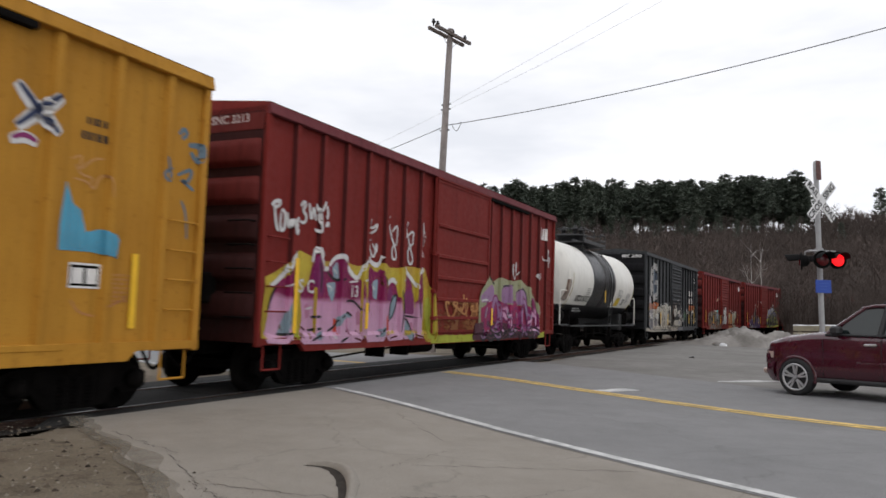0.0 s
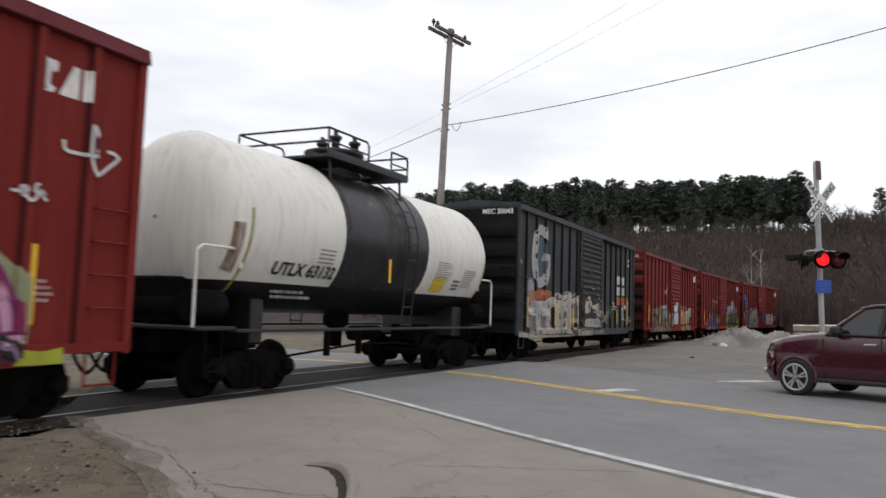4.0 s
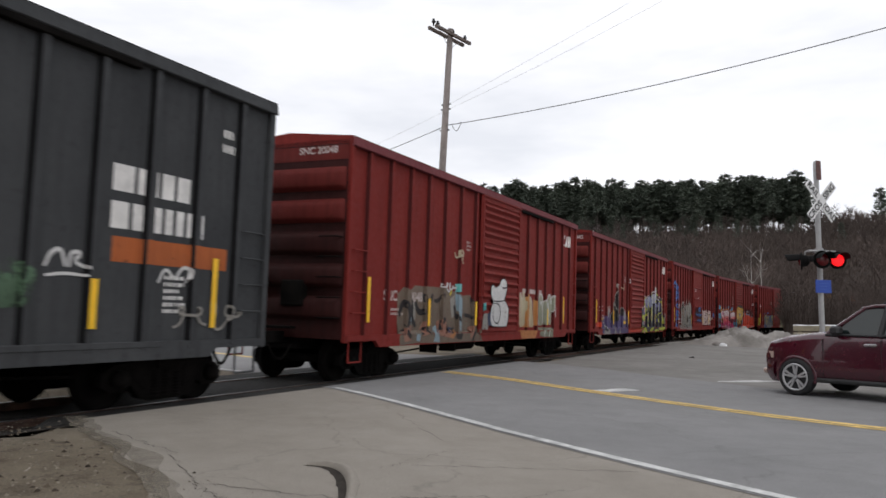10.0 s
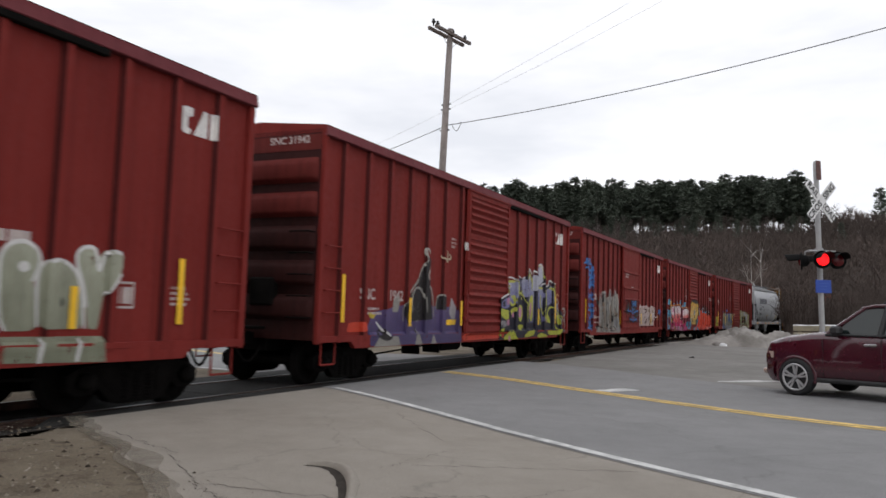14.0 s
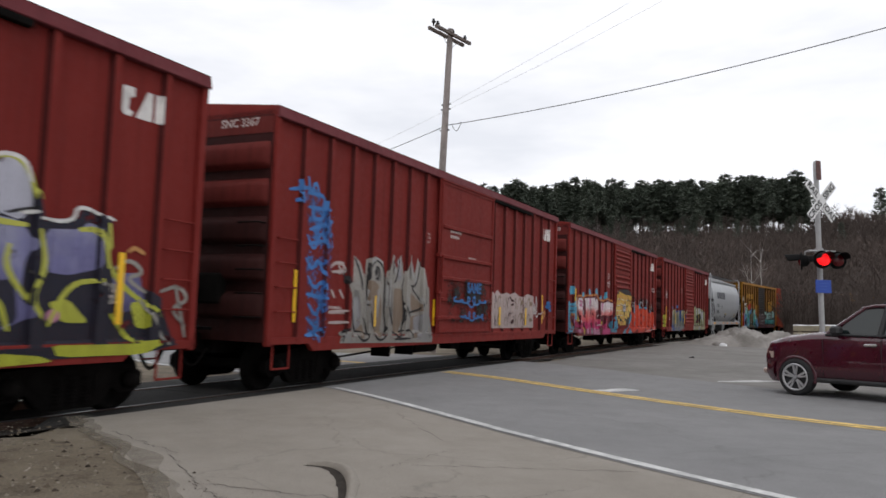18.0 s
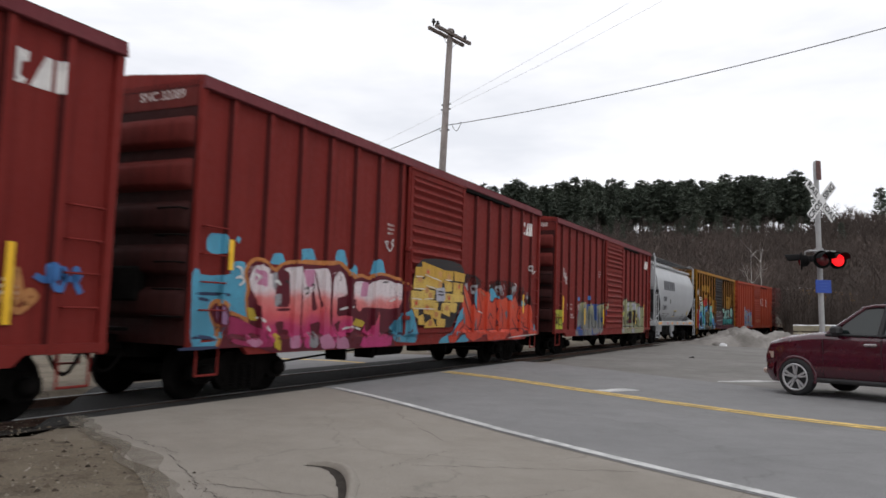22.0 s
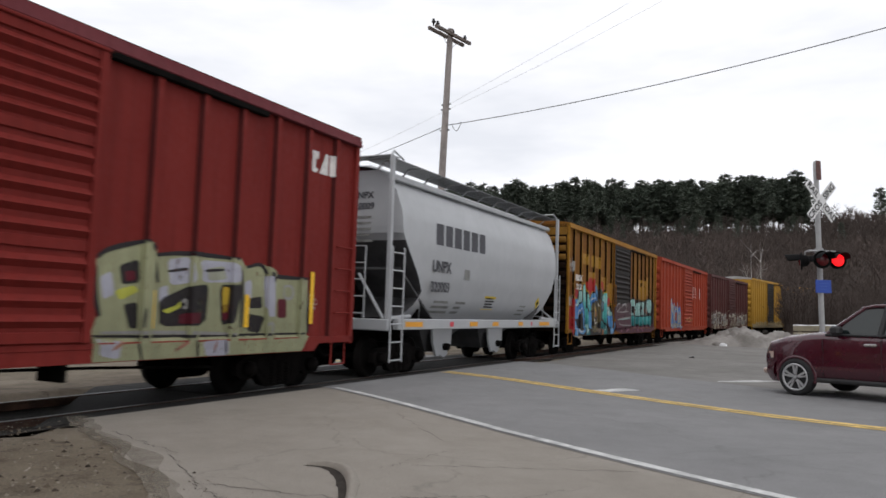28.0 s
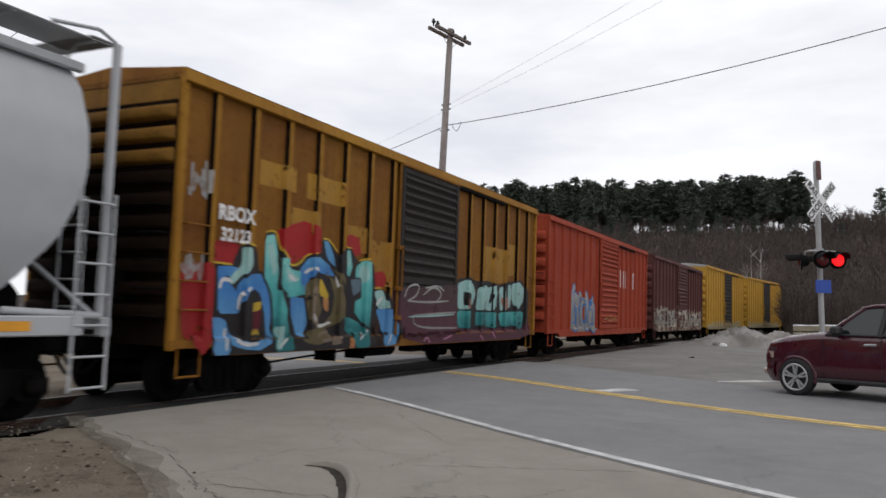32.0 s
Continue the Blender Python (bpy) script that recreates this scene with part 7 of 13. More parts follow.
def make_heap():
    rows = []
    c = Vector((-2.4, 45.5))
    for j in range(61):
        row = []
        for i in range(101):
            u, v = (i / 100 - 0.5) * 9.5, (j / 60 - 0.5) * 6.0
            x, y = c.x + u, c.y + v + u * 0.15
            f = max(0.0, 1 - (abs(u) / 4.5) ** 2.2 - (v / 2.8) ** 2) if abs(u) < 4.6 else 0.0
            h = 1.02 * f ** 0.6 * (0.78 + 0.45 * noise.noise((u * 0.7, v * 0.6, 7)) + 0.30 * noise.noise((u * 1.9, v * 1.9, 5)) + 0.16 * noise.noise((u * 4.5, v * 4.5, 8)) + 0.07 * noise.noise((u * 10, v * 10, 3)))
            h *= 0.25 + 0.75 * smooth(-3.6, -0.6, u)
            row.append((x, y, level(x, y) - 0.03 + max(h, 0)))
        rows.append(row)
    tagged(part("snow_mound", Shape().grid(rows), HEAP), "low heap of dirty snow and gravel beside the track", "heap")
    r = random.Random(3)
    for i in range(26):
        u, v = r.uniform(-3.6, 4.2), r.uniform(-3.0, -1.6)
        x, y = c.x + u, c.y + v
        s = r.uniform(0.08, 0.26)
        sh = Shape()
        n = 9
        rings = [[(s * k * math.cos(t) * (1 + 0.3 * noise.noise((t, i, k))), s * k * math.sin(t), s * z * (1 + 0.2 * noise.noise((i, t, 4)))) for t in [2 * math.pi * a / n for a in range(n + 1)]] for k, z in ((1.0, -0.2), (0.95, 0.25), (0.55, 0.6), (0.05, 0.68))]
        sh.grid(rings)
        st = part("lump", sh, HEAP if i % 3 else SNOW)
        at(st, x, y, level(x, y), 0, 0, r.uniform(0, 360))
        tagged(st, "lump of dirty snow or stone beside the heap", "lump", "lumps beside the heap")
    for i, (px_, py_, w, d, h) in enumerate(((0.0, 43.0, 0.9, 0.6, 0.62), (0.85, 42.2, 0.8, 0.5, 0.42))):
        b = part("concrete_block", Shape().box(-w / 2, w / 2, -d / 2, d / 2, 0, h, 0.05), CONCRETE)
        at(b, px_, py_, level(px_, py_) - 0.02, 0, 0, 12 + 9 * i)
        tagged(b, "weathered pale concrete block beside the heap", "block", "blocks beside the heap")
    fence = thing("timber_barrier", "low barrier of pale weathered timber beams on posts", "barrier")
    x0, y0, x1, y1 = -0.3, 46.8, 6.5, 46.0
    ang = math.degrees(math.atan2(y1 - y0, x1 - x0))
    at(fence, x0, y0, level(x0, y0), 0, 0, ang)
    for z in (0.52, 0.88):
        part("beam", Shape().box(0, 6.8, -0.09, 0.09, z, z + 0.30, 0.02), TIMBER, fence)
    for x in (0.3, 2.4, 4.5, 6.5):
        part("post", Shape().box(x - 0.09, x + 0.09, 0.09, 0.27, -0.1, 1.1, 0.02), TIMBER, fence)
    snow_rows = [[(x, y, 1.18 + 0.07 * (1 - (y / 0.1) ** 2) * (0.7 + 0.4 * noise.noise((x * 2, 0, 0)))) for y in np.linspace(-0.1, 0.1, 5)] for x in np.linspace(0.0, 6.8, 30)]
    part("snow_cap", Shape().grid(snow_rows), SNOW, fence)


def make_shed():
    shed = thing("shed", "small grey building with a white metal roof beyond the track", "building")
    at(shed, -12.9, 93.5, -0.2, 0, 0, 8)
    sid = surface("grey_siding", (0.16, 0.15, 0.15), 0.8, 0, 10, 0.2, 1.0, 0.2)
    w, d, h, r = 1.9, 1.9, 6.2, 7.2
    for y in (-d, d):
        part("wall", Shape().box(-w, w, *sorted((y, y * 0.94)), 0, h), sid, shed)
    for x in (-w, w):
        part("gable", Shape().add([(x, -d, 0), (x, d, 0), (x, d, h), (x, 0, r), (x, -d, h), (x * 0.95, -d, 0), (x * 0.95, d, 0), (x * 0.95, d, h), (x * 0.95, 0, r), (x * 0.95, -d, h)], [(0, 1, 2, 3, 4), (5, 9, 8, 7, 6), (2, 7, 8, 3), (3, 8, 9, 4)]), sid, shed)
    for s in (-1, 1):
        part("roof_slope", Shape().add([(-w - 0.3, s * (d + 0.3), h - 0.15), (w + 0.3, s * (d + 0.3), h - 0.15), (w + 0.3, 0, r + 0.05), (-w - 0.3, 0, r + 0.05), (-w - 0.3, s * (d + 0.3), h - 0.25), (w + 0.3, s * (d + 0.3), h - 0.25), (w + 0.3, 0, r - 0.05), (-w - 0.3, 0, r - 0.05)], [(0, 1, 2, 3), (4, 7, 6, 5), (0, 4, 5, 1), (1, 5, 6, 2), (3, 7, 4, 0)]), SNOW, shed)
    part("roof_vent", Shape().box(0.3, 1.0, -0.35, 0.35, r - 0.2, r + 0.55, 0.05), CONCRETE, shed)
    part("roof_vent", Shape().box(1.3, 1.7, -0.2, 0.2, r - 0.2, r + 0.4, 0.05), CONCRETE, shed)


def make_yard_details():
    """Broken kerb, cracks and paint patches of the paved yard."""
    lip, gap = Shape(), Shape()
    bow = rounded([(-3.95, 5.74), (-3.78, 5.80), (-3.60, 5.72), (-3.40, 5.50), (-3.2, 5.2), (-3.0, 4.85), (-2.86, 4.5)], 2)
    tops, dips = [], []
    for i, (x, y) in enumerate(bow):
        f = i / (len(bow) - 1)
        w = (0.035 + 0.05 * math.sin(math.pi * min(1, f * 1.15))) * (1 + 0.35 * noise.noise((i * 0.6, 2, 2)))
        z = level(x, y) + 0.006
        h = 0.055 * math.sin(math.pi * min(1, 0.12 + f * 0.88)) * (1 + 0.3 * noise.noise((i * 0.9, 5, 2)))
        tops.append([(x + 0.95 * w, y + 0.9 * w, z + 0.001), (x + 0.6 * w, y + 0.55 * w, z + h), (x + 0.1 * w, y + 0.1 * w, z + h), (x - 0.05 * w, y - 0.05 * w, z + 0.001)])
        dips.append([(x - 0.04 * w, y - 0.04 * w, z + 0.0045), (x - 0.75 * w, y - 0.7 * w, z + 0.0045)])
    lip.grid(tops)
    gap.grid(dips)
    kerb = thing("broken_kerb", "broken curved asphalt lip with its shaded gap painted as a dark strip", "kerb")
    part("lip", lip, APRON, kerb)
    # flat strip whose dark colour paints the shade beside the lip
    part("gap", gap, surface("wet_dark_soil", (0.045, 0.038, 0.032), 0.9, 0, 30, 0.4, 4.0, 0.6, 0.2), kerb)
    r = random.Random(12)
    crack = Shape()
    runs = (((-3.35, 6.0), (-3.2, 7.15)), ((-3.2, 6.3), (-1.4, 7.2)), ((-4.3, 4.7), (-3.0, 4.95)), ((-4.25, 4.66), (-3.6, 4.4)), ((-6.7, 6.1), (-5.2, 5.5)), ((-5.3, 5.5), (-4.3, 4.75)), ((-3.0, 4.95), (-2.2, 5.6)), ((-4.9, 9.2), (-3.5, 7.6)), ((-2.3, 5.0), (-1.6, 6.4)))
    for (ax, ay), (bx, by) in runs:
        n = 22
        lo, hi = [], []
        for i in range(n + 1):
            x = ax + (bx - ax) * i / n + r.uniform(-0.04, 0.04)
            y = ay + (by - ay) * i / n + r.uniform(-0.04, 0.04)
            w = 0.0015 + 0.004 * r.random()
            z = level(x, y) + 0.0095
            lo.append((x, y - w, z))
            hi.append((x, y + w, z))
        crack.grid([lo, hi], False)
    tagged(part("cracks", crack, GRIME), "dark cracks in the worn yard asphalt", "crack", kind="structure")
    # stop line remains and a pale patch
    for name, pts in (("stop_line", ((-1.75, 18.4), (-1.15, 18.75), (-0.35, 19.8), (-1.0, 19.6))), ("paint_patch", ((-3.5, 14.25), (-3.2, 14.18), (-2.75, 15.0), (-3.15, 15.1)))):
        rows = []
        for i in range(9):
            f = i / 8
            a = Vector(pts[0]).lerp(Vector(pts[3]), f) + Vector((r.uniform(-0.04, 0.04), 0))
            b = Vector(pts[1]).lerp(Vector(pts[2]), f) + Vector((r.uniform(-0.04, 0.04), 0))
            rows.append([(p.x, p.y, level(p.x, p.y) + 0.017) for p in (a, a.lerp(b, 0.5), b)])
        tagged(part(name, Shape().grid(rows), ROAD_WHITE), "worn patch of white road paint", "road marking", kind="structure")


def loose_soil(name, edge):
    m, n, l, p = nodes_of(name)
    vec = n.new("ShaderNodeTexCoord").outputs["Object"]
    big = noise_node(n, l, vec, 3.5, 6.0, 0.7)
    fine = noise_node(n, l, vec, 30.0, 4.0, 0.8)
    l.new(blend(n, l, 1.0, ramp(n, l, big, [(0.3, (0.19, 0.163, 0.13)), (0.7, (0.33, 0.295, 0.24))]), ramp(n, l, fine, [(0.3, grey(0.55)), (0.7, grey(1.0))]), "MULTIPLY"), p.inputs["Base Color"])
    l.new(ramp(n, l, blend(n, l, 0.4, big, fine), [(edge - 0.22, grey(0.0)), (edge + 0.22, grey(1.0))]), p.inputs["Alpha"])
    p.inputs["Roughness"].default_value, p.inputs["Specular IOR Level"].default_value = 0.95, 0.15
    return m


def make_fringe():
    """Soil washed over the ragged edge of the paving."""
    edge = [Vector(q) for q in ((-8.1, 6.8), (-7.64, 6.48), (-6.84, 5.96), (-5.69, 5.36), (-4.40, 4.47), (-3.86, 3.94), (-3.45, 2.4), (-3.0, 0.5))]
    for k, (lo, hi, cut) in enumerate(((-0.10, 0.06, 0.46), (-0.05, 0.14, 0.57))):
        rows = []
        for i in range(71):
            t = i / 10
            a = edge[min(int(t), 6)].lerp(edge[min(int(t), 6) + 1], t - min(int(t), 6))
            w0, w1 = lo + 0.12 * noise.noise((t * 2, k, 1)), hi + 0.2 * noise.noise((t * 1.7, k, 5))
            rows.append([(a.x + 0.55 * w, a.y + 0.84 * w, level(a.x + 0.55 * w, a.y + 0.84 * w) + 0.0085 + 0.002 * k) for w in np.linspace(w0, w1, 6)])
        tagged(part("loose_soil", Shape().grid(rows), loose_soil("loose_soil", cut)), "thin brown soil washed over the asphalt edge", "soil", kind="stuff")


def make_gravel():
    """Pebbles, clods and bits of bark on the bare ground by the yard."""
    r = random.Random(77)
    for name, mat_, count, lo, hi, label in (("gravel", STONE, 1100, 0.005, 0.02, "small grey and tan pebbles on bare soil"), ("clods", CLOD, 500, 0.008, 0.035, "dark clods and bark scraps on bare soil")):
        sh = Shape()
        for _ in range(count):
            f, g = r.random(), r.random() ** 0.7
            x, y = -8.3 + 5.2 * f + 0.3 * g, 6.6 - 2.3 * f - 2.6 * g + 0.35 * f
            if name == "clods" and noise.noise((x * 1.1, y * 1.6, 4)) < 0.0:
                continue
            s = r.uniform(lo, hi)
            z = level(x, y)
            a = r.uniform(0, 6.28)
            ca, sa, k = math.cos(a) * s, math.sin(a) * s, r.uniform(0.5, 1.0)
            sh.add([(x + ca, y + sa, z), (x - sa * k, y + ca * k, z), (x - ca, y - sa, z), (x + sa * k, y - ca * k, z), (x + ca * 0.2, y + sa * 0.2, z + s * r.uniform(0.4, 0.9))], [(0, 1, 4), (1, 2, 4), (2, 3, 4), (3, 0, 4)])
        tagged(part(name, sh, mat_), label, "gravel", kind="stuff")


STONE = wood_material("mixed_pebbles", (0.10, 0.085, 0.066), (0.25, 0.22, 0.18))
CLOD = wood_material("dark_clods", (0.035, 0.028, 0.022), (0.10, 0.08, 0.06))
make_gravel()
make_fringe()
make_woods()
make_pole()
make_signal()
make_suv()
make_heap()
make_shed()
make_yard_details()


def paint_pink_front(car):
    sk = Sketch(car)
    sk.fill(S_YEL, 1, [(0.02, 1.18), (0.09, 1.88), (0.32, 1.96), (0.60, 2.09), (0.94, 2.35), (1.02, 2.40), (1.42, 2.31), (1.83, 2.26), (2.33, 2.32), (2.88, 2.24), (3.26, 2.32), (3.82, 2.37), (3.97, 2.29), (4.43, 2.31), (4.67, 2.36), (5.18, 2.38), (5.45, 2.32), (5.66, 2.40), (5.97, 1.92), (6.18, 0.76), (5.76, 0.73), (5.56, 0.88), (0.04, 0.89)], 1)
    sk.fill(S_PINKMAG, 3, [(0.14, 0.85), (0.23, 1.18), (0.31, 1.59), (0.42, 1.80), (0.70, 1.94), (0.81, 2.18), (0.94, 2.26), (0.93, 1.54), (0.87, 0.90), (0.71, 0.82)], 1)
    sk.fill(S_PINKMAG, 3, [(1.06, 0.81), (1.16, 1.26), (1.08, 1.69), (1.31, 1.85), (1.38, 2.12), (1.51, 2.40), (1.63, 2.18), (1.79, 2.08), (1.99, 2.29), (2.27, 2.36), (2.45, 2.25), (2.65, 2.02), (3.02, 2.00), (3.11, 1.79), (3.12, 0.80), (1.84, 0.80)], 1)
    sk.fill(S_PINKMAG, 3, [(3.12, 0.80), (3.17, 1.79), (3.14, 2.22), (3.33, 2.28), (3.55, 2.16), (3.75, 2.27), (3.93, 1.82), (3.94, 0.80)], 1)
    sk.fill(S_PINKMAG, 3, [(3.94, 0.80), (3.96, 1.46), (4.00, 1.87), (4.22, 2.03), (4.38, 1.94), (4.57, 1.57), (4.71, 0.82)], 1)
    sk.fill(S_PINKMAG, 3, [(4.63, 0.82), (4.66, 1.47), (4.65, 2.15), (4.78, 2.35), (5.03, 2.07), (5.24, 1.58), (5.21, 0.84)], 1)
    sk.fill(S_PINKMAG, 3, [(5.25, 0.84), (5.25, 1.49), (5.31, 2.19), (5.49, 2.31), (5.63, 1.90), (5.60, 0.83)], 1)
    sk.fill(S_PLUM, 3.6, [(1.49, 2.36), (1.61, 2.18), (1.73, 1.72), (1.57, 1.62), (1.43, 1.93)], 1)
    sk.fill(S_PLUM, 3.6, [(4.64, 1.86), (5.13, 1.88), (5.21, 1.33), (4.66, 1.38)], 1)
    sk.fill(S_PLUM, 3.6, [(3.15, 2.05), (3.31, 2.10), (3.37, 1.80), (3.20, 1.75)], 1)
    sk.fill(S_PLUM, 3.6, [(4.01, 1.83), (4.18, 1.93), (4.29, 1.65), (4.06, 1.60)], 1)
    sk.fill(S_PALEBLUE, 4.2, [(0.48, 0.98), (0.63, 1.25), (0.82, 1.54), (0.94, 1.54), (0.89, 1.31), (0.70, 0.96)], 1)
    sk.fill(S_PALEBLUE, 4.2, [(2.00, 2.15), (2.16, 2.30), (2.25, 1.99), (2.08, 1.93)], 1)
    sk.fill(S_PALEBLUE, 4.2, [(1.84, 1.88), (2.14, 1.91), (2.11, 1.65), (2.05, 1.52), (1.92, 1.69)], 1)
    sk.fill(S_PALEBLUE, 4.2, [(3.42, 1.98), (3.64, 2.05), (3.61, 1.62), (3.46, 1.66)], 1)
    sk.fill(S_PALEBLUE, 4.2, [(4.12, 1.42), (4.23, 1.74), (4.41, 1.71), (4.29, 1.28), (4.12, 1.22)], 1)
    sk.fill(S_PALEBLUE, 4.2, [(4.68, 1.23), (4.93, 1.20), (5.13, 0.94), (4.98, 0.78), (4.77, 0.90)], 1)
    sk.fill(S_PALEBLUE, 4.2, [(2.08, 1.18), (2.35, 1.35), (2.64, 1.36), (2.72, 1.26), (2.41, 1.26), (2.15, 1.01)], 1)
    sk.fill(S_PALEBLUE, 4.2, [(3.64, 1.01), (3.93, 1.10), (3.88, 0.90), (3.57, 0.87)], 1)
    sk.fill(S_PALEBLUE, 4.2, [(1.48, 0.96), (1.74, 1.08), (1.81, 0.95), (1.61, 0.85)], 1)
    sk.fill(S_ORANGE, 4.4, [(3.90, 1.32), (4.09, 1.32), (4.15, 0.92), (3.96, 0.92)], 1)
    sk.fill(S_ORANGE, 4.4, [(2.10, 1.26), (2.21, 1.22), (2.21, 0.94), (2.11, 0.98)], 1)
    sk.fill(S_LIME, 4.2, [(0.91, 0.97), (0.99, 1.25), (1.09, 0.97), (1.02, 0.88)], 1)
    sk.fill(S_LIME, 4.2, [(5.68, 1.70), (5.92, 1.76), (6.00, 0.81), (5.75, 0.82)], 1)
    sk.fill(S_PINKSPOT, 4.4, [(2.85, 1.37), (3.00, 1.40), (3.04, 1.14), (2.89, 1.12)], 1)
    sk.fill(S_PINKSPOT, 4.4, [(2.45, 1.27), (2.56, 1.30), (2.61, 0.94), (2.48, 0.91)], 1)
    sk.fill(S_PINKSPOT, 4.4, [(1.21, 1.48), (1.32, 1.51), (1.36, 1.26), (1.25, 1.24)], 1)
    sk.fill(S_PINKSPOT, 4.4, [(4.98, 1.17), (5.15, 1.19), (5.20, 1.01), (5.03, 0.99)], 1)
    sk.line(S_WHITE, 5, 0.1, [(0.28, 1.76), (0.45, 1.85), (0.61, 1.98), (0.73, 2.09), (0.80, 2.26), (0.90, 2.35)])
    sk.line(S_WHITE, 5, 0.1, [(1.40, 2.22), (1.45, 2.42), (1.54, 2.48), (1.63, 2.26), (1.78, 2.11), (1.90, 2.15)])
    sk.line(S_WHITE, 5, 0.1, [(1.92, 2.19), (2.04, 2.33), (2.26, 2.40), (2.39, 2.36), (2.53, 2.17), (2.77, 2.02), (2.92, 2.02), (3.12, 2.38)])
    sk.line(S_WHITE, 5, 0.1, [(3.16, 2.44), (3.40, 2.33), (3.62, 2.30), (3.75, 2.51)])
    sk.line(S_WHITE, 5, 0.1, [(3.97, 1.92), (4.21, 2.08), (4.39, 1.98)])
    sk.line(S_WHITE, 5, 0.1, [(4.64, 2.34), (4.93, 2.17), (5.33, 1.93)])
    sk.line(S_WHITE, 5, 0.1, [(5.31, 2.23), (5.44, 2.37), (5.61, 2.31)])
    sk.line(S_BLACK, 5.2, 0.05, [(2.45, 1.54), (2.68, 1.60), (2.89, 1.52), (3.07, 1.39)])
    sk.line(S_BLACK, 5.2, 0.05, [(2.30, 1.26), (2.52, 1.38), (2.72, 1.30)])
    sk.line(S_BLACK, 5.2, 0.05, [(4.13, 1.26), (4.15, 1.56), (4.32, 1.75), (4.44, 1.73), (4.32, 1.35), (4.12, 1.21)])
    sk.line(S_BLACK, 5.2, 0.05, [(4.68, 1.24), (4.85, 1.27), (5.13, 0.99), (5.04, 0.76)])
    sk.line(S_BLACK, 5.2, 0.05, [(1.32, 1.04), (1.74, 1.08)])
    sk.line(S_BLACK, 5.2, 0.05, [(1.39, 0.86), (1.63, 0.95), (1.75, 0.95)])
    sk.line(S_BLACK, 5.2, 0.05, [(1.40, 1.27), (1.72, 1.28)])
    sk.line(S_BLACK, 5.2, 0.05, [(0.48, 0.99), (0.69, 0.97), (0.92, 1.02)])
    sk.line(S_BLACK, 5.2, 0.05, [(1.93, 1.02), (2.14, 1.10), (2.26, 1.22)])
    sk.line(S_BLACK, 5.2, 0.05, [(3.51, 0.90), (3.78, 0.98), (3.94, 1.07)])
    sk.line(S_BLACK, 5.2, 0.05, [(4.73, 1.32), (5.28, 1.28)])
    sk.line(S_BLACK, 5.2, 0.05, [(2.28, 0.82), (2.52, 0.90)])
    sk.line(S_BLACK, 5.2, 0.05, [(0.46, 1.80), (0.35, 1.66), (0.28, 1.51), (0.25, 1.37)])
    sk.line(S_BLACK, 5.2, 0.05, [(1.52, 2.23), (1.60, 2.01), (1.57, 1.70)])
    sk.line(S_BLACK, 5.2, 0.05, [(3.16, 1.96), (3.33, 1.62), (3.28, 1.25)])
    sk.line(S_BLACK, 5.2, 0.05, [(4.55, 1.85), (4.67, 1.47), (4.54, 0.98)])
    sk.line(S_BLACK, 5.2, 0.05, [(5.32, 1.69), (5.42, 1.27)])
    sk.line(S_BLACK, 5.2, 0.05, [(0.91, 2.19), (0.88, 1.90), (0.94, 1.61)])
    sk.line(S_BLACK, 5.2, 0.05, [(1.85, 2.08), (2.02, 1.97), (2.19, 1.94), (2.48, 2.00)])
    sk.line(S_BLACK, 5.2, 0.05, [(3.84, 2.09), (3.98, 1.83)])
    sk.line(S_MAROON, 5.2, 0.04, [(2.85, 1.02), (3.05, 0.93), (3.12, 0.82)])
    sk.line(S_MAROON, 5.2, 0.04, [(2.49, 1.06), (2.61, 0.94)])
    sk.line(S_MAROON, 5.2, 0.04, [(5.03, 0.99), (5.29, 0.89), (5.56, 0.86)])
    sk.line(S_MAROON, 5.2, 0.04, [(2.74, 0.89), (2.99, 0.83)])
    sk.line(S_MAROON, 5.2, 0.04, [(4.08, 0.86), (4.38, 0.90)])
    sk.line(S_MAROON, 5.2, 0.04, [(1.13, 1.11), (1.25, 1.04)])
    sk.line(S_WHITE, 5.6, 0.035, [(1.87, 1.84), (2.03, 1.80), (1.98, 1.73)])
    sk.line(S_WHITE, 5.6, 0.035, [(3.03, 1.95), (3.15, 2.01)])
    sk.line(S_WHITE, 5.6, 0.035, [(2.06, 2.14), (2.15, 2.06)])
    sk.line(S_WHITE, 5.6, 0.035, [(4.61, 2.05), (4.77, 2.12)])
    sk.line(S_WHITE, 5.6, 0.035, [(3.43, 1.89), (3.52, 1.81)])
    sk.line(S_WHITE, 5.6, 0.035, [(2.59, 1.93), (2.90, 1.96)])
    sk.line(S_WHITE, 5.6, 0.035, [(0.67, 1.77), (0.82, 1.82)])
    sk.line(S_WHITE, 5.6, 0.035, [(1.25, 1.40), (1.44, 1.44)])
    sk.line(S_WHITE, 5.6, 0.035, [(1.99, 0.95), (2.16, 0.88)])
    sk.line(S_WHITE, 6, 0.065, [(0.21, 3.06), (0.27, 3.13), (0.45, 3.17), (0.39, 3.07), (0.26, 3.02)])
    sk.line(S_WHITE, 6, 0.065, [(0.27, 3.10), (0.35, 2.72), (0.42, 2.66)])
    sk.line(S_WHITE, 6, 0.065, [(0.46, 2.99), (0.53, 3.04), (0.59, 2.87), (0.54, 2.67), (0.44, 2.70), (0.46, 2.97)])
    sk.line(S_WHITE, 6, 0.065, [(0.62, 3.00), (0.67, 2.69), (0.73, 2.93), (0.79, 2.73)])
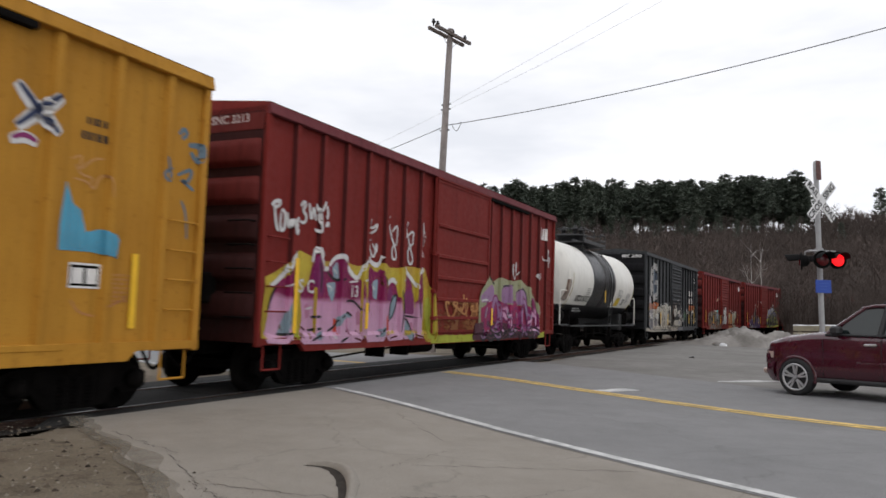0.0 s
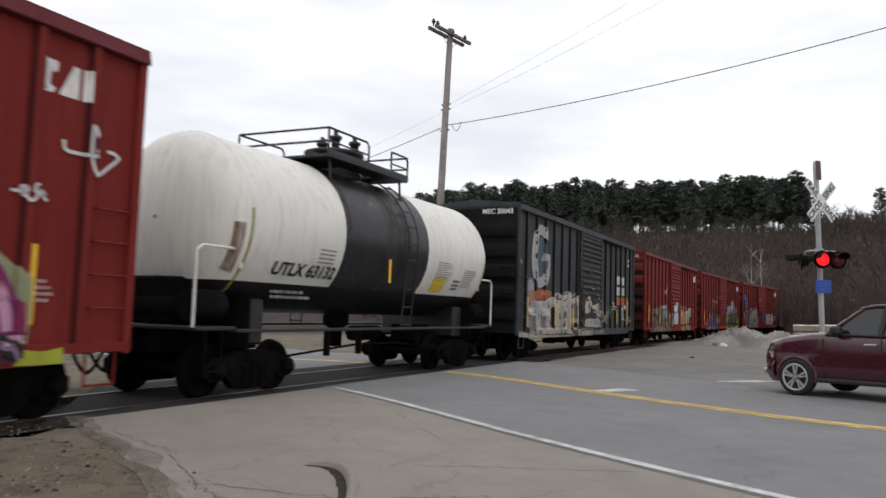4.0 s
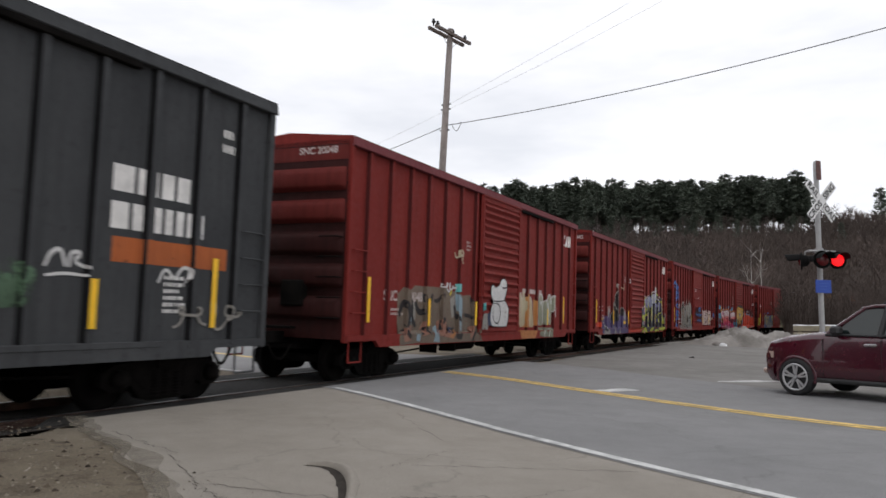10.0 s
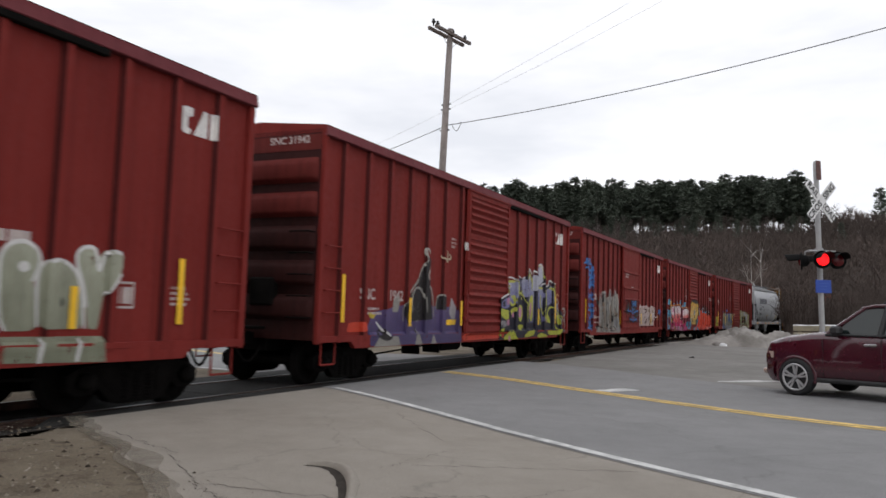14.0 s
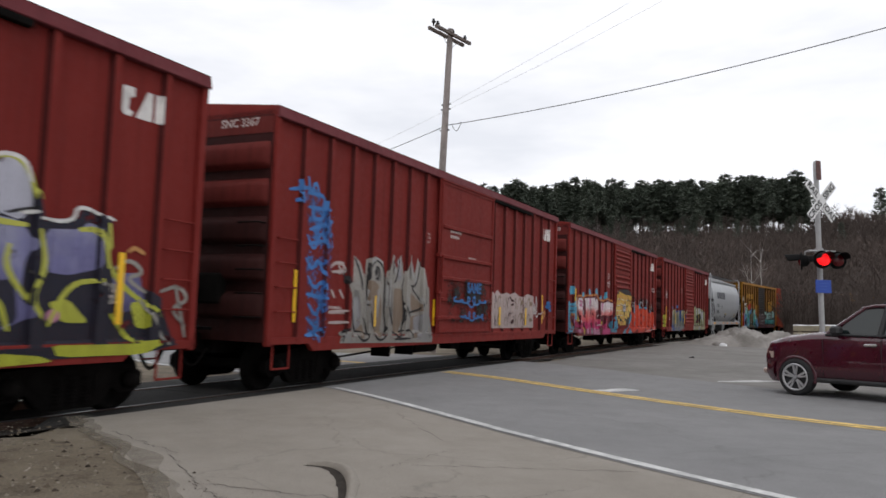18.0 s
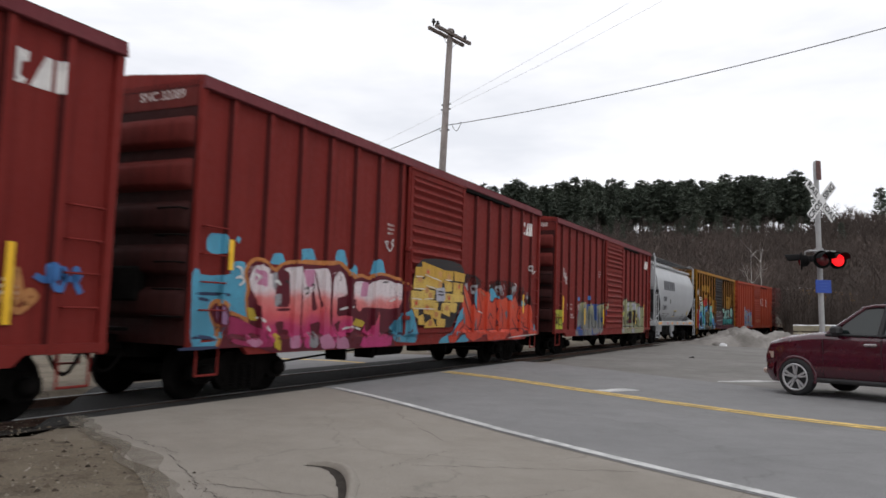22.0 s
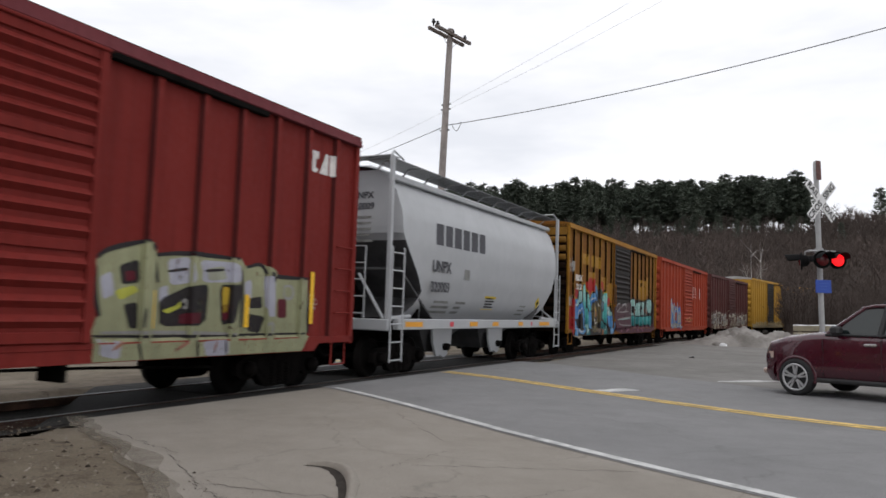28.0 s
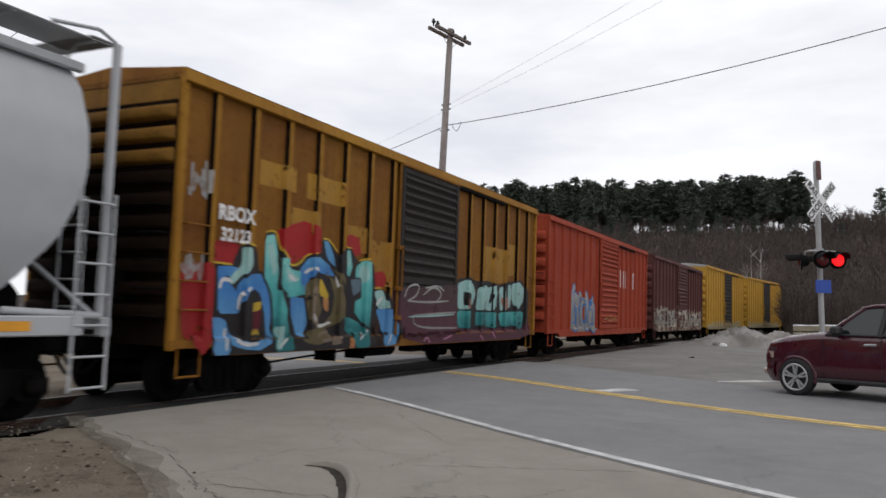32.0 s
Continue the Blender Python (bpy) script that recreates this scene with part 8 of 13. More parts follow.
    sk.line(S_WHITE, 6, 0.065, [(0.79, 2.85), (0.85, 2.94), (0.89, 2.83), (0.79, 2.80), (0.82, 2.64), (0.97, 2.70), (0.91, 2.77)])
    sk.line(S_WHITE, 6, 0.065, [(0.98, 3.15), (1.07, 3.25), (1.14, 3.19), (1.03, 3.08), (1.17, 3.00), (1.10, 2.86), (0.97, 2.89)])
    sk.line(S_WHITE, 6, 0.065, [(1.22, 3.24), (1.29, 2.89), (1.36, 3.23), (1.43, 2.95)])
    sk.line(S_WHITE, 6, 0.065, [(1.43, 3.25), (1.50, 3.09), (1.63, 3.31)])
    sk.line(S_WHITE, 6, 0.065, [(1.50, 3.09), (1.56, 2.74), (1.42, 2.80)])
    sk.line(S_WHITE, 6, 0.065, [(1.75, 3.26), (1.80, 3.14), (1.77, 3.01)])
    sk.line(S_WHITE, 6, 0.065, [(1.73, 2.88), (1.83, 2.98), (1.81, 2.88)])
    sk.line(S_WHITE, 6, 0.055, [(3.17, 3.19), (3.28, 2.98), (3.55, 3.16), (3.48, 3.00), (3.24, 2.91)])
    sk.line(S_WHITE, 6, 0.055, [(3.21, 2.80), (3.32, 2.49), (3.47, 2.46), (3.50, 2.80), (3.56, 2.52), (3.35, 2.73)])
    sk.line(S_WHITE, 6, 0.055, [(3.92, 3.35), (4.10, 2.90), (4.24, 2.78), (4.35, 2.50), (4.17, 2.46), (4.12, 2.72), (4.33, 2.80)])
    sk.line(S_WHITE, 6, 0.055, [(4.12, 3.04), (4.37, 3.24), (4.31, 2.78)])
    sk.line(S_WHITE, 6, 0.055, [(4.64, 3.32), (4.88, 2.85), (5.10, 2.47), (4.86, 2.40), (4.80, 2.75), (5.07, 2.89)])
    sk.line(S_WHITE, 6, 0.055, [(4.72, 2.98), (5.08, 3.19), (5.02, 2.86)])
    sk.line(S_WHITE, 6, 0.055, [(5.37, 3.36), (5.44, 2.91), (5.54, 2.61)])
    sk.done()


def paint_pink_rear(car):
    sk = Sketch(car)
    sk.fill(S_PALELIME, 1, [(8.46, 1.00), (8.48, 1.76), (8.62, 2.00), (9.16, 2.39), (9.70, 2.26), (10.15, 2.41), (10.63, 2.40), (11.14, 2.34), (11.67, 2.42), (12.12, 2.35), (12.72, 2.19), (13.10, 1.92), (13.50, 1.64), (13.43, 0.94)], 0)
    sk.fill(S_LILACPINK, 3, [(8.55, 1.84), (9.02, 2.10), (9.61, 2.21), (9.80, 2.10), (9.83, 1.73), (8.64, 1.69)], 0)
    sk.fill(S_LILACPINK, 3, [(10.17, 2.08), (10.55, 2.22), (11.05, 2.25), (11.09, 1.72), (10.20, 1.70)], 0)
    sk.fill(S_LILACPINK, 3, [(11.48, 2.05), (11.91, 2.23), (12.38, 2.04), (12.46, 1.66), (11.51, 1.69)], 0)
    sk.fill(S_MAGENTA, 3.3, [(8.57, 1.54), (9.22, 1.71), (9.83, 1.77), (11.09, 1.67), (12.52, 1.66), (13.39, 1.39), (13.42, 1.04), (9.26, 1.19), (8.60, 1.19)], 0)
    sk.fill(S_PLUMGREY, 3.6, [(8.22, 1.15), (9.25, 1.23), (10.83, 1.15), (13.42, 1.07), (13.32, 0.73), (8.25, 0.73)], 0)
    sk.line(S_BLACK, 4, 0.06, [(9.30, 2.36), (9.52, 2.29), (9.79, 2.22)])
    sk.line(S_BLACK, 4, 0.05, [(10.26, 2.12), (10.65, 2.21), (11.05, 2.21), (11.14, 2.34)])
    sk.line(S_BLACK, 4, 0.05, [(11.54, 2.05), (11.91, 2.21), (12.31, 2.08), (12.45, 1.80)])
    sk.line(S_WHITE, 4, 0.05, [(9.49, 1.55), (9.75, 1.54), (9.67, 1.43)])
    sk.line(S_BLACK, 4, 0.05, [(9.24, 1.39), (9.43, 1.19), (9.70, 1.15)])
    sk.line(S_PALEBLUE, 4, 0.07, [(10.32, 1.40), (10.40, 1.57), (10.79, 1.62), (10.91, 1.41)])
    sk.line(S_WHITE, 4.3, 0.05, [(8.64, 1.73), (8.88, 1.78), (9.22, 1.71)])
    sk.done()


def paint_clay_front(car):
    sk = Sketch(car)
    sk.fill(S_TAUPE, 1, [(2.39, 1.13), (2.38, 1.77), (2.64, 1.93), (2.91, 1.84), (3.13, 1.98), (3.59, 1.98), (4.15, 1.99), (4.63, 1.98), (4.95, 1.89), (5.20, 1.94), (5.48, 1.83), (5.72, 1.84), (6.11, 1.87), (6.26, 1.67), (6.35, 1.11), (6.55, 1.00), (6.82, 0.70), (4.26, 0.71), (3.14, 0.73), (2.43, 0.70)], 0)
    sk.fill(S_PALEBLUE, 2, [(5.20, 1.91), (5.44, 1.79), (5.58, 1.64), (5.59, 0.98), (5.40, 0.98), (5.32, 1.43), (5.23, 1.65)], 0)
    sk.fill(S_GREYSIL, 2, [(4.93, 1.73), (5.17, 1.84), (5.21, 1.33), (5.04, 1.27)], 0)
    sk.fill(S_TEAL, 2, [(5.19, 2.10), (5.42, 2.12), (5.43, 1.92), (5.24, 1.91)], 0)
    sk.fill(S_TEAL, 2, [(6.64, 1.68), (6.83, 1.69), (6.85, 1.51), (6.65, 1.47)], 0)
    sk.fill(S_SALMON, 2, [(4.22, 1.20), (4.69, 1.30), (4.74, 1.06), (5.02, 0.99), (4.90, 0.81), (4.24, 0.89)], 0)
    sk.fill(S_SALMON, 2, [(5.96, 1.04), (6.31, 1.11), (6.24, 0.86), (6.07, 0.77)], 0)
    sk.fill(S_SALMON, 2, [(3.40, 1.07), (3.65, 1.26), (3.87, 1.23), (3.81, 0.93), (3.47, 0.87)], 1)
    sk.fill(S_PALEBLUE, 2, [(3.99, 0.74), (4.05, 1.07), (4.23, 1.12), (4.32, 0.72)], 0)
    sk.fill(S_PALEBLUE, 2, [(3.14, 0.78), (3.17, 1.03), (3.34, 0.95), (3.33, 0.76)], 1)
    sk.fill(S_GREYSIL, 2, [(6.60, 1.00), (6.66, 1.39), (6.91, 1.43), (6.99, 0.99)], 0)
    sk.fill(S_AMBER, 2.5, [(4.79, 0.85), (5.00, 0.90), (5.17, 1.02), (5.21, 0.96), (5.04, 0.79)], 0)
    sk.fill(S_NAVY, 2.5, [(4.74, 1.09), (5.02, 1.05), (5.17, 0.99), (4.79, 0.94)], 0)
    sk.fill(S_NAVY, 2.5, [(6.91, 1.40), (7.16, 1.48), (7.19, 1.10), (6.98, 1.10)], 0)
    sk.line(S_BLACK, 3, 0.12, [(4.39, 1.00), (4.41, 1.12), (4.47, 1.21), (4.56, 1.26), (4.69, 1.28)])
    sk.line(S_BLACK, 3, 0.10, [(4.74, 1.12), (4.81, 1.00), (4.96, 0.95), (5.16, 1.05)])
    sk.line(S_BLACK, 3, 0.12, [(5.16, 1.59), (5.21, 1.43), (5.25, 1.33), (5.45, 1.24), (5.62, 1.18)])
    sk.line(S_BLACK, 3, 0.10, [(5.76, 1.38), (5.89, 1.34), (6.02, 1.35), (6.25, 1.28)])
    sk.line(S_BLACK, 3, 0.10, [(6.11, 1.80), (6.17, 1.70), (6.26, 1.67)])
    sk.line(S_BLACK, 3, 0.14, [(5.18, 0.86), (5.33, 0.84), (5.49, 0.82), (5.52, 0.92)])
    sk.line(S_BLACK, 3, 0.14, [(3.16, 1.63), (3.30, 1.41), (3.53, 1.39), (3.73, 1.55)])
    sk.line(S_BLACK, 3, 0.12, [(3.52, 1.81), (3.64, 1.60), (3.89, 1.59), (3.99, 1.82)])
    sk.line(S_BLACK, 3, 0.12, [(3.42, 0.92), (3.61, 1.07), (3.89, 0.93)])
    sk.line(S_BLACK, 3, 0.10, [(4.09, 1.68), (4.24, 1.66), (4.39, 1.73), (4.51, 1.85)])
    sk.line(S_BLACK, 3, 0.10, [(6.16, 0.70), (6.26, 0.86), (6.45, 1.00)])
    sk.line(S_BLACK, 3, 0.16, [(2.45, 1.31), (2.59, 1.60), (2.76, 1.56), (2.87, 1.30), (2.72, 1.08)])
    sk.line(S_BLACK, 3, 0.14, [(2.87, 1.81), (3.03, 1.57), (3.01, 1.28), (3.21, 1.08)])
    sk.line(S_BLACK, 3, 0.12, [(2.52, 0.95), (2.72, 1.01), (2.91, 0.84)])
    sk.fill(S_SALMON, 2, [(2.56, 0.95), (2.80, 1.13), (2.98, 1.05), (2.91, 0.79), (2.64, 0.76)], 1)
    sk.fill(S_GREYSIL, 2, [(2.98, 1.30), (3.07, 1.63), (3.19, 1.58), (3.18, 1.18)], 1)
    sk.fill(S_PALEBLUE, 2, [(2.79, 1.18), (2.84, 1.37), (2.96, 1.32), (2.93, 1.08)], 1)
    sk.line(S_YEL, 3, 0.07, [(4.90, 1.82), (4.97, 1.89), (5.02, 1.95)])
    sk.fill(S_BLACK, 2, [(7.12, 2.16), (7.28, 2.20), (7.44, 2.11), (7.72, 2.20), (7.81, 2.34), (8.03, 2.40), (8.26, 2.31), (8.32, 2.13), (8.22, 1.90), (8.10, 1.79), (8.29, 1.72), (8.47, 1.55), (8.43, 1.20), (8.30, 1.05), (7.21, 1.06), (7.08, 1.29), (7.14, 1.55), (7.29, 1.71), (7.20, 1.82), (7.11, 1.93)], 1)
    sk.fill(S_WHITE, 3, [(7.16, 2.12), (7.27, 2.17), (7.44, 2.09), (7.72, 2.17), (7.83, 2.32), (8.03, 2.38), (8.23, 2.29), (8.27, 2.13), (8.16, 1.91), (8.05, 1.78), (8.24, 1.71), (8.42, 1.55), (8.38, 1.22), (8.26, 1.07), (7.25, 1.08), (7.12, 1.29), (7.18, 1.55), (7.33, 1.71), (7.24, 1.82), (7.15, 1.93)], 1)
    sk.line(S_BLACK, 4, 0.035, [(7.33, 1.69), (7.76, 1.67), (7.85, 1.38), (7.69, 1.16), (7.46, 1.15), (7.26, 1.33), (7.33, 1.67)])
    sk.line(S_BLACK, 4, 0.035, [(7.30, 1.75), (7.70, 1.74), (8.17, 1.79)])
    sk.line(S_BLACK, 4, 0.04, [(7.90, 2.14), (8.05, 2.11), (8.27, 2.15)])
    sk.fill(S_AMBER, 2, [(9.85, 1.04), (10.10, 1.88), (10.30, 2.06), (10.44, 1.85), (10.55, 1.56), (10.51, 1.03)], 1)
    sk.fill(S_BEIGE, 3, [(9.69, 1.04), (9.60, 1.99), (9.73, 2.09), (9.91, 1.78), (9.97, 1.04)], 1)
    sk.fill(S_BEIGE, 3, [(9.93, 1.08), (9.87, 2.01), (10.00, 2.13), (10.19, 1.84), (10.15, 1.08)], 1)
    sk.fill(S_BEIGE, 3, [(10.51, 1.03), (10.46, 1.85), (10.65, 1.98), (10.82, 1.57), (10.95, 1.03)], 1)
    sk.fill(S_AMBER, 3, [(10.93, 1.08), (10.84, 1.87), (10.99, 1.90), (11.12, 1.78), (11.13, 1.08)], 1)
    sk.fill(S_AMBER, 2, [(9.59, 0.95), (11.14, 0.93), (10.98, 0.70), (9.72, 0.70)], 0)
    sk.line(S_WHITE, 4, 0.03, [(9.69, 1.54), (9.63, 2.00), (9.74, 2.09), (9.89, 1.82)])
    sk.line(S_WHITE, 4, 0.03, [(10.55, 1.08), (10.48, 1.88), (10.65, 1.98), (10.81, 1.67)])
    sk.line(S_BLACK, 4, 0.04, [(10.25, 1.65), (10.46, 1.61), (10.35, 1.46)])
    sk.done()


def paint_clay_rear(car):
    sk = Sketch(car)
    sk.fill(S_OLIVE, 3, [(11.31, 1.91), (11.42, 2.04), (11.60, 2.07), (11.77, 1.99), (11.81, 1.85), (11.72, 1.63), (11.82, 1.41), (11.84, 1.17), (11.74, 1.08), (11.43, 1.08), (11.35, 1.22), (11.31, 1.58)], 1)
    sk.fill(S_OLIVE, 3, [(11.81, 1.10), (11.76, 1.73), (11.86, 1.86), (12.08, 1.89), (12.27, 1.80), (12.37, 1.61), (12.44, 1.10)], 1)
    sk.fill(S_OLIVE, 3, [(12.25, 1.93), (12.33, 2.07), (12.55, 2.09), (12.59, 1.96), (12.68, 2.06), (12.88, 2.03), (12.92, 1.93), (12.84, 1.68), (12.69, 1.51), (12.63, 1.09), (12.48, 1.10), (12.40, 1.61)], 1)
    sk.fill(S_OLIVE, 2, [(11.36, 1.02), (12.70, 1.01), (12.73, 0.70), (11.39, 0.74)], 0)
    sk.line(S_WHITE, 4, 0.05, [(11.43, 1.08), (11.35, 1.22), (11.32, 1.56), (11.31, 1.91), (11.42, 2.04), (11.60, 2.08), (11.77, 1.99), (11.81, 1.85), (11.72, 1.63)])
    sk.line(S_WHITE, 4, 0.05, [(11.81, 1.12), (11.76, 1.73), (11.86, 1.87), (12.08, 1.90), (12.27, 1.80), (12.37, 1.61), (12.44, 1.10)])
    sk.line(S_WHITE, 4, 0.05, [(12.45, 1.35), (12.40, 1.61), (12.25, 1.93), (12.33, 2.07), (12.55, 2.09), (12.60, 1.72), (12.68, 2.06), (12.90, 2.03), (12.93, 1.93), (12.84, 1.68), (12.69, 1.51)])
    sk.line(S_WHITE, 4, 0.06, [(11.82, 0.72), (11.85, 1.00)])
    sk.line(S_WHITE, 4, 0.06, [(12.31, 0.72), (12.36, 0.99)])
    sk.blob(S_WHITE, 4, 11.60, 1.79, 0.07, 0.06)
    sk.blob(S_BLACK, 4, 12.09, 1.41, 0.05, 0.06)
    sk.done()


def paint_lime_front(car):
    sk = Sketch(car)
    sk.fill(S_PURPLE, 1, [(2.02, 0.72), (1.99, 1.10), (2.20, 1.38), (2.97, 1.49), (3.49, 1.55), (6.06, 1.54), (6.24, 1.02), (6.27, 0.70)], 0)
    sk.fill(S_BLACK, 3, [(3.46, 1.19), (3.43, 1.55), (3.90, 1.92), (4.11, 2.20), (4.26, 2.42), (4.43, 2.65), (4.52, 2.52), (4.39, 2.27), (4.66, 1.90), (4.80, 1.25)], 0)
    sk.fill(S_BLACK, 3, [(4.94, 1.47), (4.99, 1.74), (5.17, 1.83), (5.44, 1.76), (5.46, 1.47)], 1)
    sk.line(S_GREYSIL, 4, 0.05, [(3.41, 1.19), (3.38, 1.49), (3.79, 1.92), (4.06, 2.09), (4.15, 2.33), (4.41, 2.56), (4.27, 2.80), (4.39, 2.83), (4.61, 2.58), (4.43, 2.32), (4.40, 2.16), (4.70, 1.95), (4.81, 1.63), (4.84, 1.25)])
    sk.line(S_GREYSIL, 4, 0.05, [(3.83, 1.40), (3.79, 1.81), (4.03, 1.98), (4.31, 1.83), (4.40, 1.40)])
    sk.line(S_GREYSIL, 4, 0.04, [(4.94, 1.47), (4.96, 1.74), (5.17, 1.83), (5.48, 1.76), (5.50, 1.42)])
    sk.fill(S_GREYSIL, 2, [(2.16, 0.70), (2.37, 0.90), (3.12, 0.89), (3.23, 0.70)], 0)
    sk.fill(S_GREYSIL, 2, [(3.88, 0.70), (3.96, 1.09), (4.22, 0.70)], 0)
    sk.fill(S_GREYSIL, 2, [(4.63, 0.70), (4.74, 0.92), (4.92, 0.70)], 0)
    sk.fill(S_GREYSIL, 2, [(2.97, 1.39), (2.98, 1.64), (3.20, 1.79), (3.27, 1.64), (3.18, 1.39)], 0)
    sk.fill(S_LILACGREY, 2, [(5.66, 1.42), (5.77, 1.77), (6.06, 1.54), (5.96, 1.08)], 0)
    sk.fill(S_LILACGREY, 2, [(3.93, 1.50), (4.09, 1.72), (4.24, 1.24), (4.01, 1.19)], 0)
    sk.fill(S_BLACK, 2.5, [(2.23, 0.91), (2.50, 1.09), (2.92, 0.85), (2.62, 0.80)], 1)
    sk.fill(S_ORANGE, 1, [(1.26, 0.99), (1.33, 1.17), (1.85, 1.19), (1.91, 1.00)], 1)
    sk.fill(S_YEL, 2, [(2.01, 1.38), (2.29, 1.33), (2.21, 1.24), (2.06, 1.28)], 0)
    sk.fill(REFLECT, 2, [(5.54, 1.24), (6.03, 1.25), (6.04, 1.12), (5.55, 1.11)], 0)
    sk.fill(S_ORANGE, 1, [(6.33, 0.84), (6.54, 0.91), (9.41, 0.91), (9.42, 0.76), (6.41, 0.73)], 0)
    sk.line(S_WHITE, 3, 0.05, [(2.30, 1.19), (2.51, 1.04), (2.81, 0.90)])
    sk.done()


def paint_lime_rear(car):
    sk = Sketch(car)
    sk.fill(S_INK, 1, [(8.62, 1.81), (9.01, 1.92), (9.26, 1.92), (9.28, 2.15), (9.38, 2.34), (10.10, 2.37), (10.18, 2.42), (10.29, 2.52), (10.50, 2.47), (10.88, 2.50), (11.07, 2.75), (11.28, 2.72), (11.51, 2.57), (11.61, 2.70), (11.79, 2.60), (12.01, 2.88), (12.25, 3.00), (12.45, 2.94), (12.60, 2.65), (12.70, 2.31), (13.18, 2.40), (13.24, 2.54), (13.62, 2.44), (13.59, 1.93), (14.16, 1.67), (14.52, 1.48), (14.83, 0.88), (14.24, 0.78), (8.72, 0.70)], 0)
    sk.fill(S_LILAC, 3, [(9.31, 2.23), (9.42, 2.32), (10.06, 2.37), (10.15, 2.34), (10.20, 1.89), (9.97, 1.87), (10.11, 1.74), (9.82, 1.66), (9.69, 1.78), (9.39, 1.77), (9.30, 1.95)], 1)
    sk.fill(S_LILAC, 3, [(10.21, 2.38), (10.31, 2.47), (10.47, 2.41), (10.49, 2.12), (10.30, 2.11)], 1)
    sk.fill(S_LILAC, 3, [(10.55, 2.42), (10.94, 2.50), (11.04, 1.94), (10.73, 1.92), (10.64, 2.14)], 1)
    sk.fill(S_LILAC, 3, [(10.99, 2.47), (11.09, 2.70), (11.26, 2.66), (11.53, 2.29), (11.73, 2.07), (11.74, 1.18), (11.20, 1.15), (11.10, 1.72)], 1)
    sk.fill(S_LILAC, 3, [(11.97, 2.33), (12.44, 2.29), (12.66, 2.05), (12.53, 1.87), (12.50, 1.44), (12.73, 1.27), (12.22, 1.06), (12.02, 1.27), (12.04, 1.76)], 1)
    sk.fill(S_LILAC, 3, [(12.70, 2.23), (13.19, 2.27), (13.33, 2.37), (13.49, 2.34), (13.53, 1.83), (13.09, 1.72), (12.74, 1.75)], 1)
    sk.fill(S_LILAC, 3, [(8.70, 1.72), (8.95, 1.83), (9.27, 1.89), (9.32, 1.63), (9.04, 1.56), (8.71, 1.57)], 1)
    sk.fill(S_LILAC, 3, [(13.71, 1.79), (14.15, 1.81), (14.29, 1.38), (13.87, 1.28)], 1)
    sk.fill(S_LILACPALE, 3.2, [(12.02, 2.76), (12.13, 2.92), (12.34, 2.99), (12.48, 2.86), (12.59, 2.48), (12.44, 2.29), (12.05, 2.38)], 1)
    sk.fill(S_LILACPALE, 3.2, [(11.51, 2.53), (11.67, 2.66), (11.93, 2.58), (11.96, 2.17), (11.60, 2.14)], 1)
    sk.fill(S_LILACPALE, 3.2, [(9.40, 2.29), (9.73, 2.34), (9.78, 2.16), (9.45, 2.10)], 1)
    sk.fill(S_INK, 3.4, [(10.22, 1.82), (10.31, 1.96), (10.53, 2.02), (10.78, 1.92), (10.96, 1.71), (10.99, 1.26), (10.80, 1.11), (10.38, 1.13), (10.24, 1.39)], 1)
    sk.fill(S_INK, 3.4, [(12.75, 1.66), (13.53, 1.69), (13.65, 1.18), (12.86, 1.14)], 1)
    sk.fill(S_INK, 3.4, [(12.08, 1.60), (12.42, 1.65), (12.49, 1.18), (12.19, 1.10)], 1)
    sk.fill(S_INK, 3.4, [(8.76, 1.73), (8.92, 1.79), (9.00, 1.62), (8.80, 1.61)], 1)
    sk.fill(S_LIME, 3.8, [(10.37, 1.61), (10.47, 1.69), (10.68, 1.66), (10.74, 1.37), (10.60, 1.18), (10.43, 1.25)], 1)
    sk.fill(S_LIME, 3.8, [(11.25, 1.80), (11.39, 1.98), (11.62, 2.02), (11.63, 1.42), (11.52, 1.18), (11.34, 1.30)], 1)
    sk.fill(S_LIME, 3.8, [(8.64, 1.57), (9.33, 1.50), (9.51, 1.35), (9.07, 1.24), (8.66, 1.36)], 1)
    sk.fill(S_LIME, 3.8, [(9.04, 0.75), (9.46, 0.92), (9.76, 0.98), (10.21, 0.70), (10.03, 0.70), (9.12, 0.70)], 1)
    sk.fill(S_LIME, 3.8, [(8.69, 1.00), (8.95, 1.03), (8.90, 0.82), (8.71, 0.79)], 1)
    sk.fill(S_LIME, 3.8, [(10.30, 1.06), (10.49, 0.93), (10.77, 1.01), (10.72, 1.11), (10.35, 1.11)], 1)
    sk.fill(S_LIME, 3.8, [(10.73, 0.78), (11.11, 0.92), (11.67, 0.95), (11.55, 0.78), (10.83, 0.73)], 1)
    sk.fill(S_LIME, 3.8, [(11.89, 0.78), (12.24, 0.85), (12.75, 0.80), (12.92, 0.73), (12.01, 0.70)], 1)
    sk.fill(S_LIME, 3.8, [(12.88, 0.92), (13.59, 0.91), (14.60, 0.91), (14.24, 0.77), (12.96, 0.78)], 1)
    sk.fill(S_LIME, 3.8, [(9.71, 1.52), (10.08, 1.63), (10.13, 1.53), (9.81, 1.38)], 1)
    sk.fill(S_LIME, 3.8, [(12.84, 1.40), (13.11, 1.45), (13.42, 1.17), (13.06, 1.17)], 1)
    sk.fill(S_LIME, 3.8, [(14.02, 1.42), (14.31, 1.48), (14.34, 1.09), (14.14, 1.11)], 1)
    sk.blob(S_PINKSPOT, 4.2, 10.51, 1.47, 0.13, 0.16)
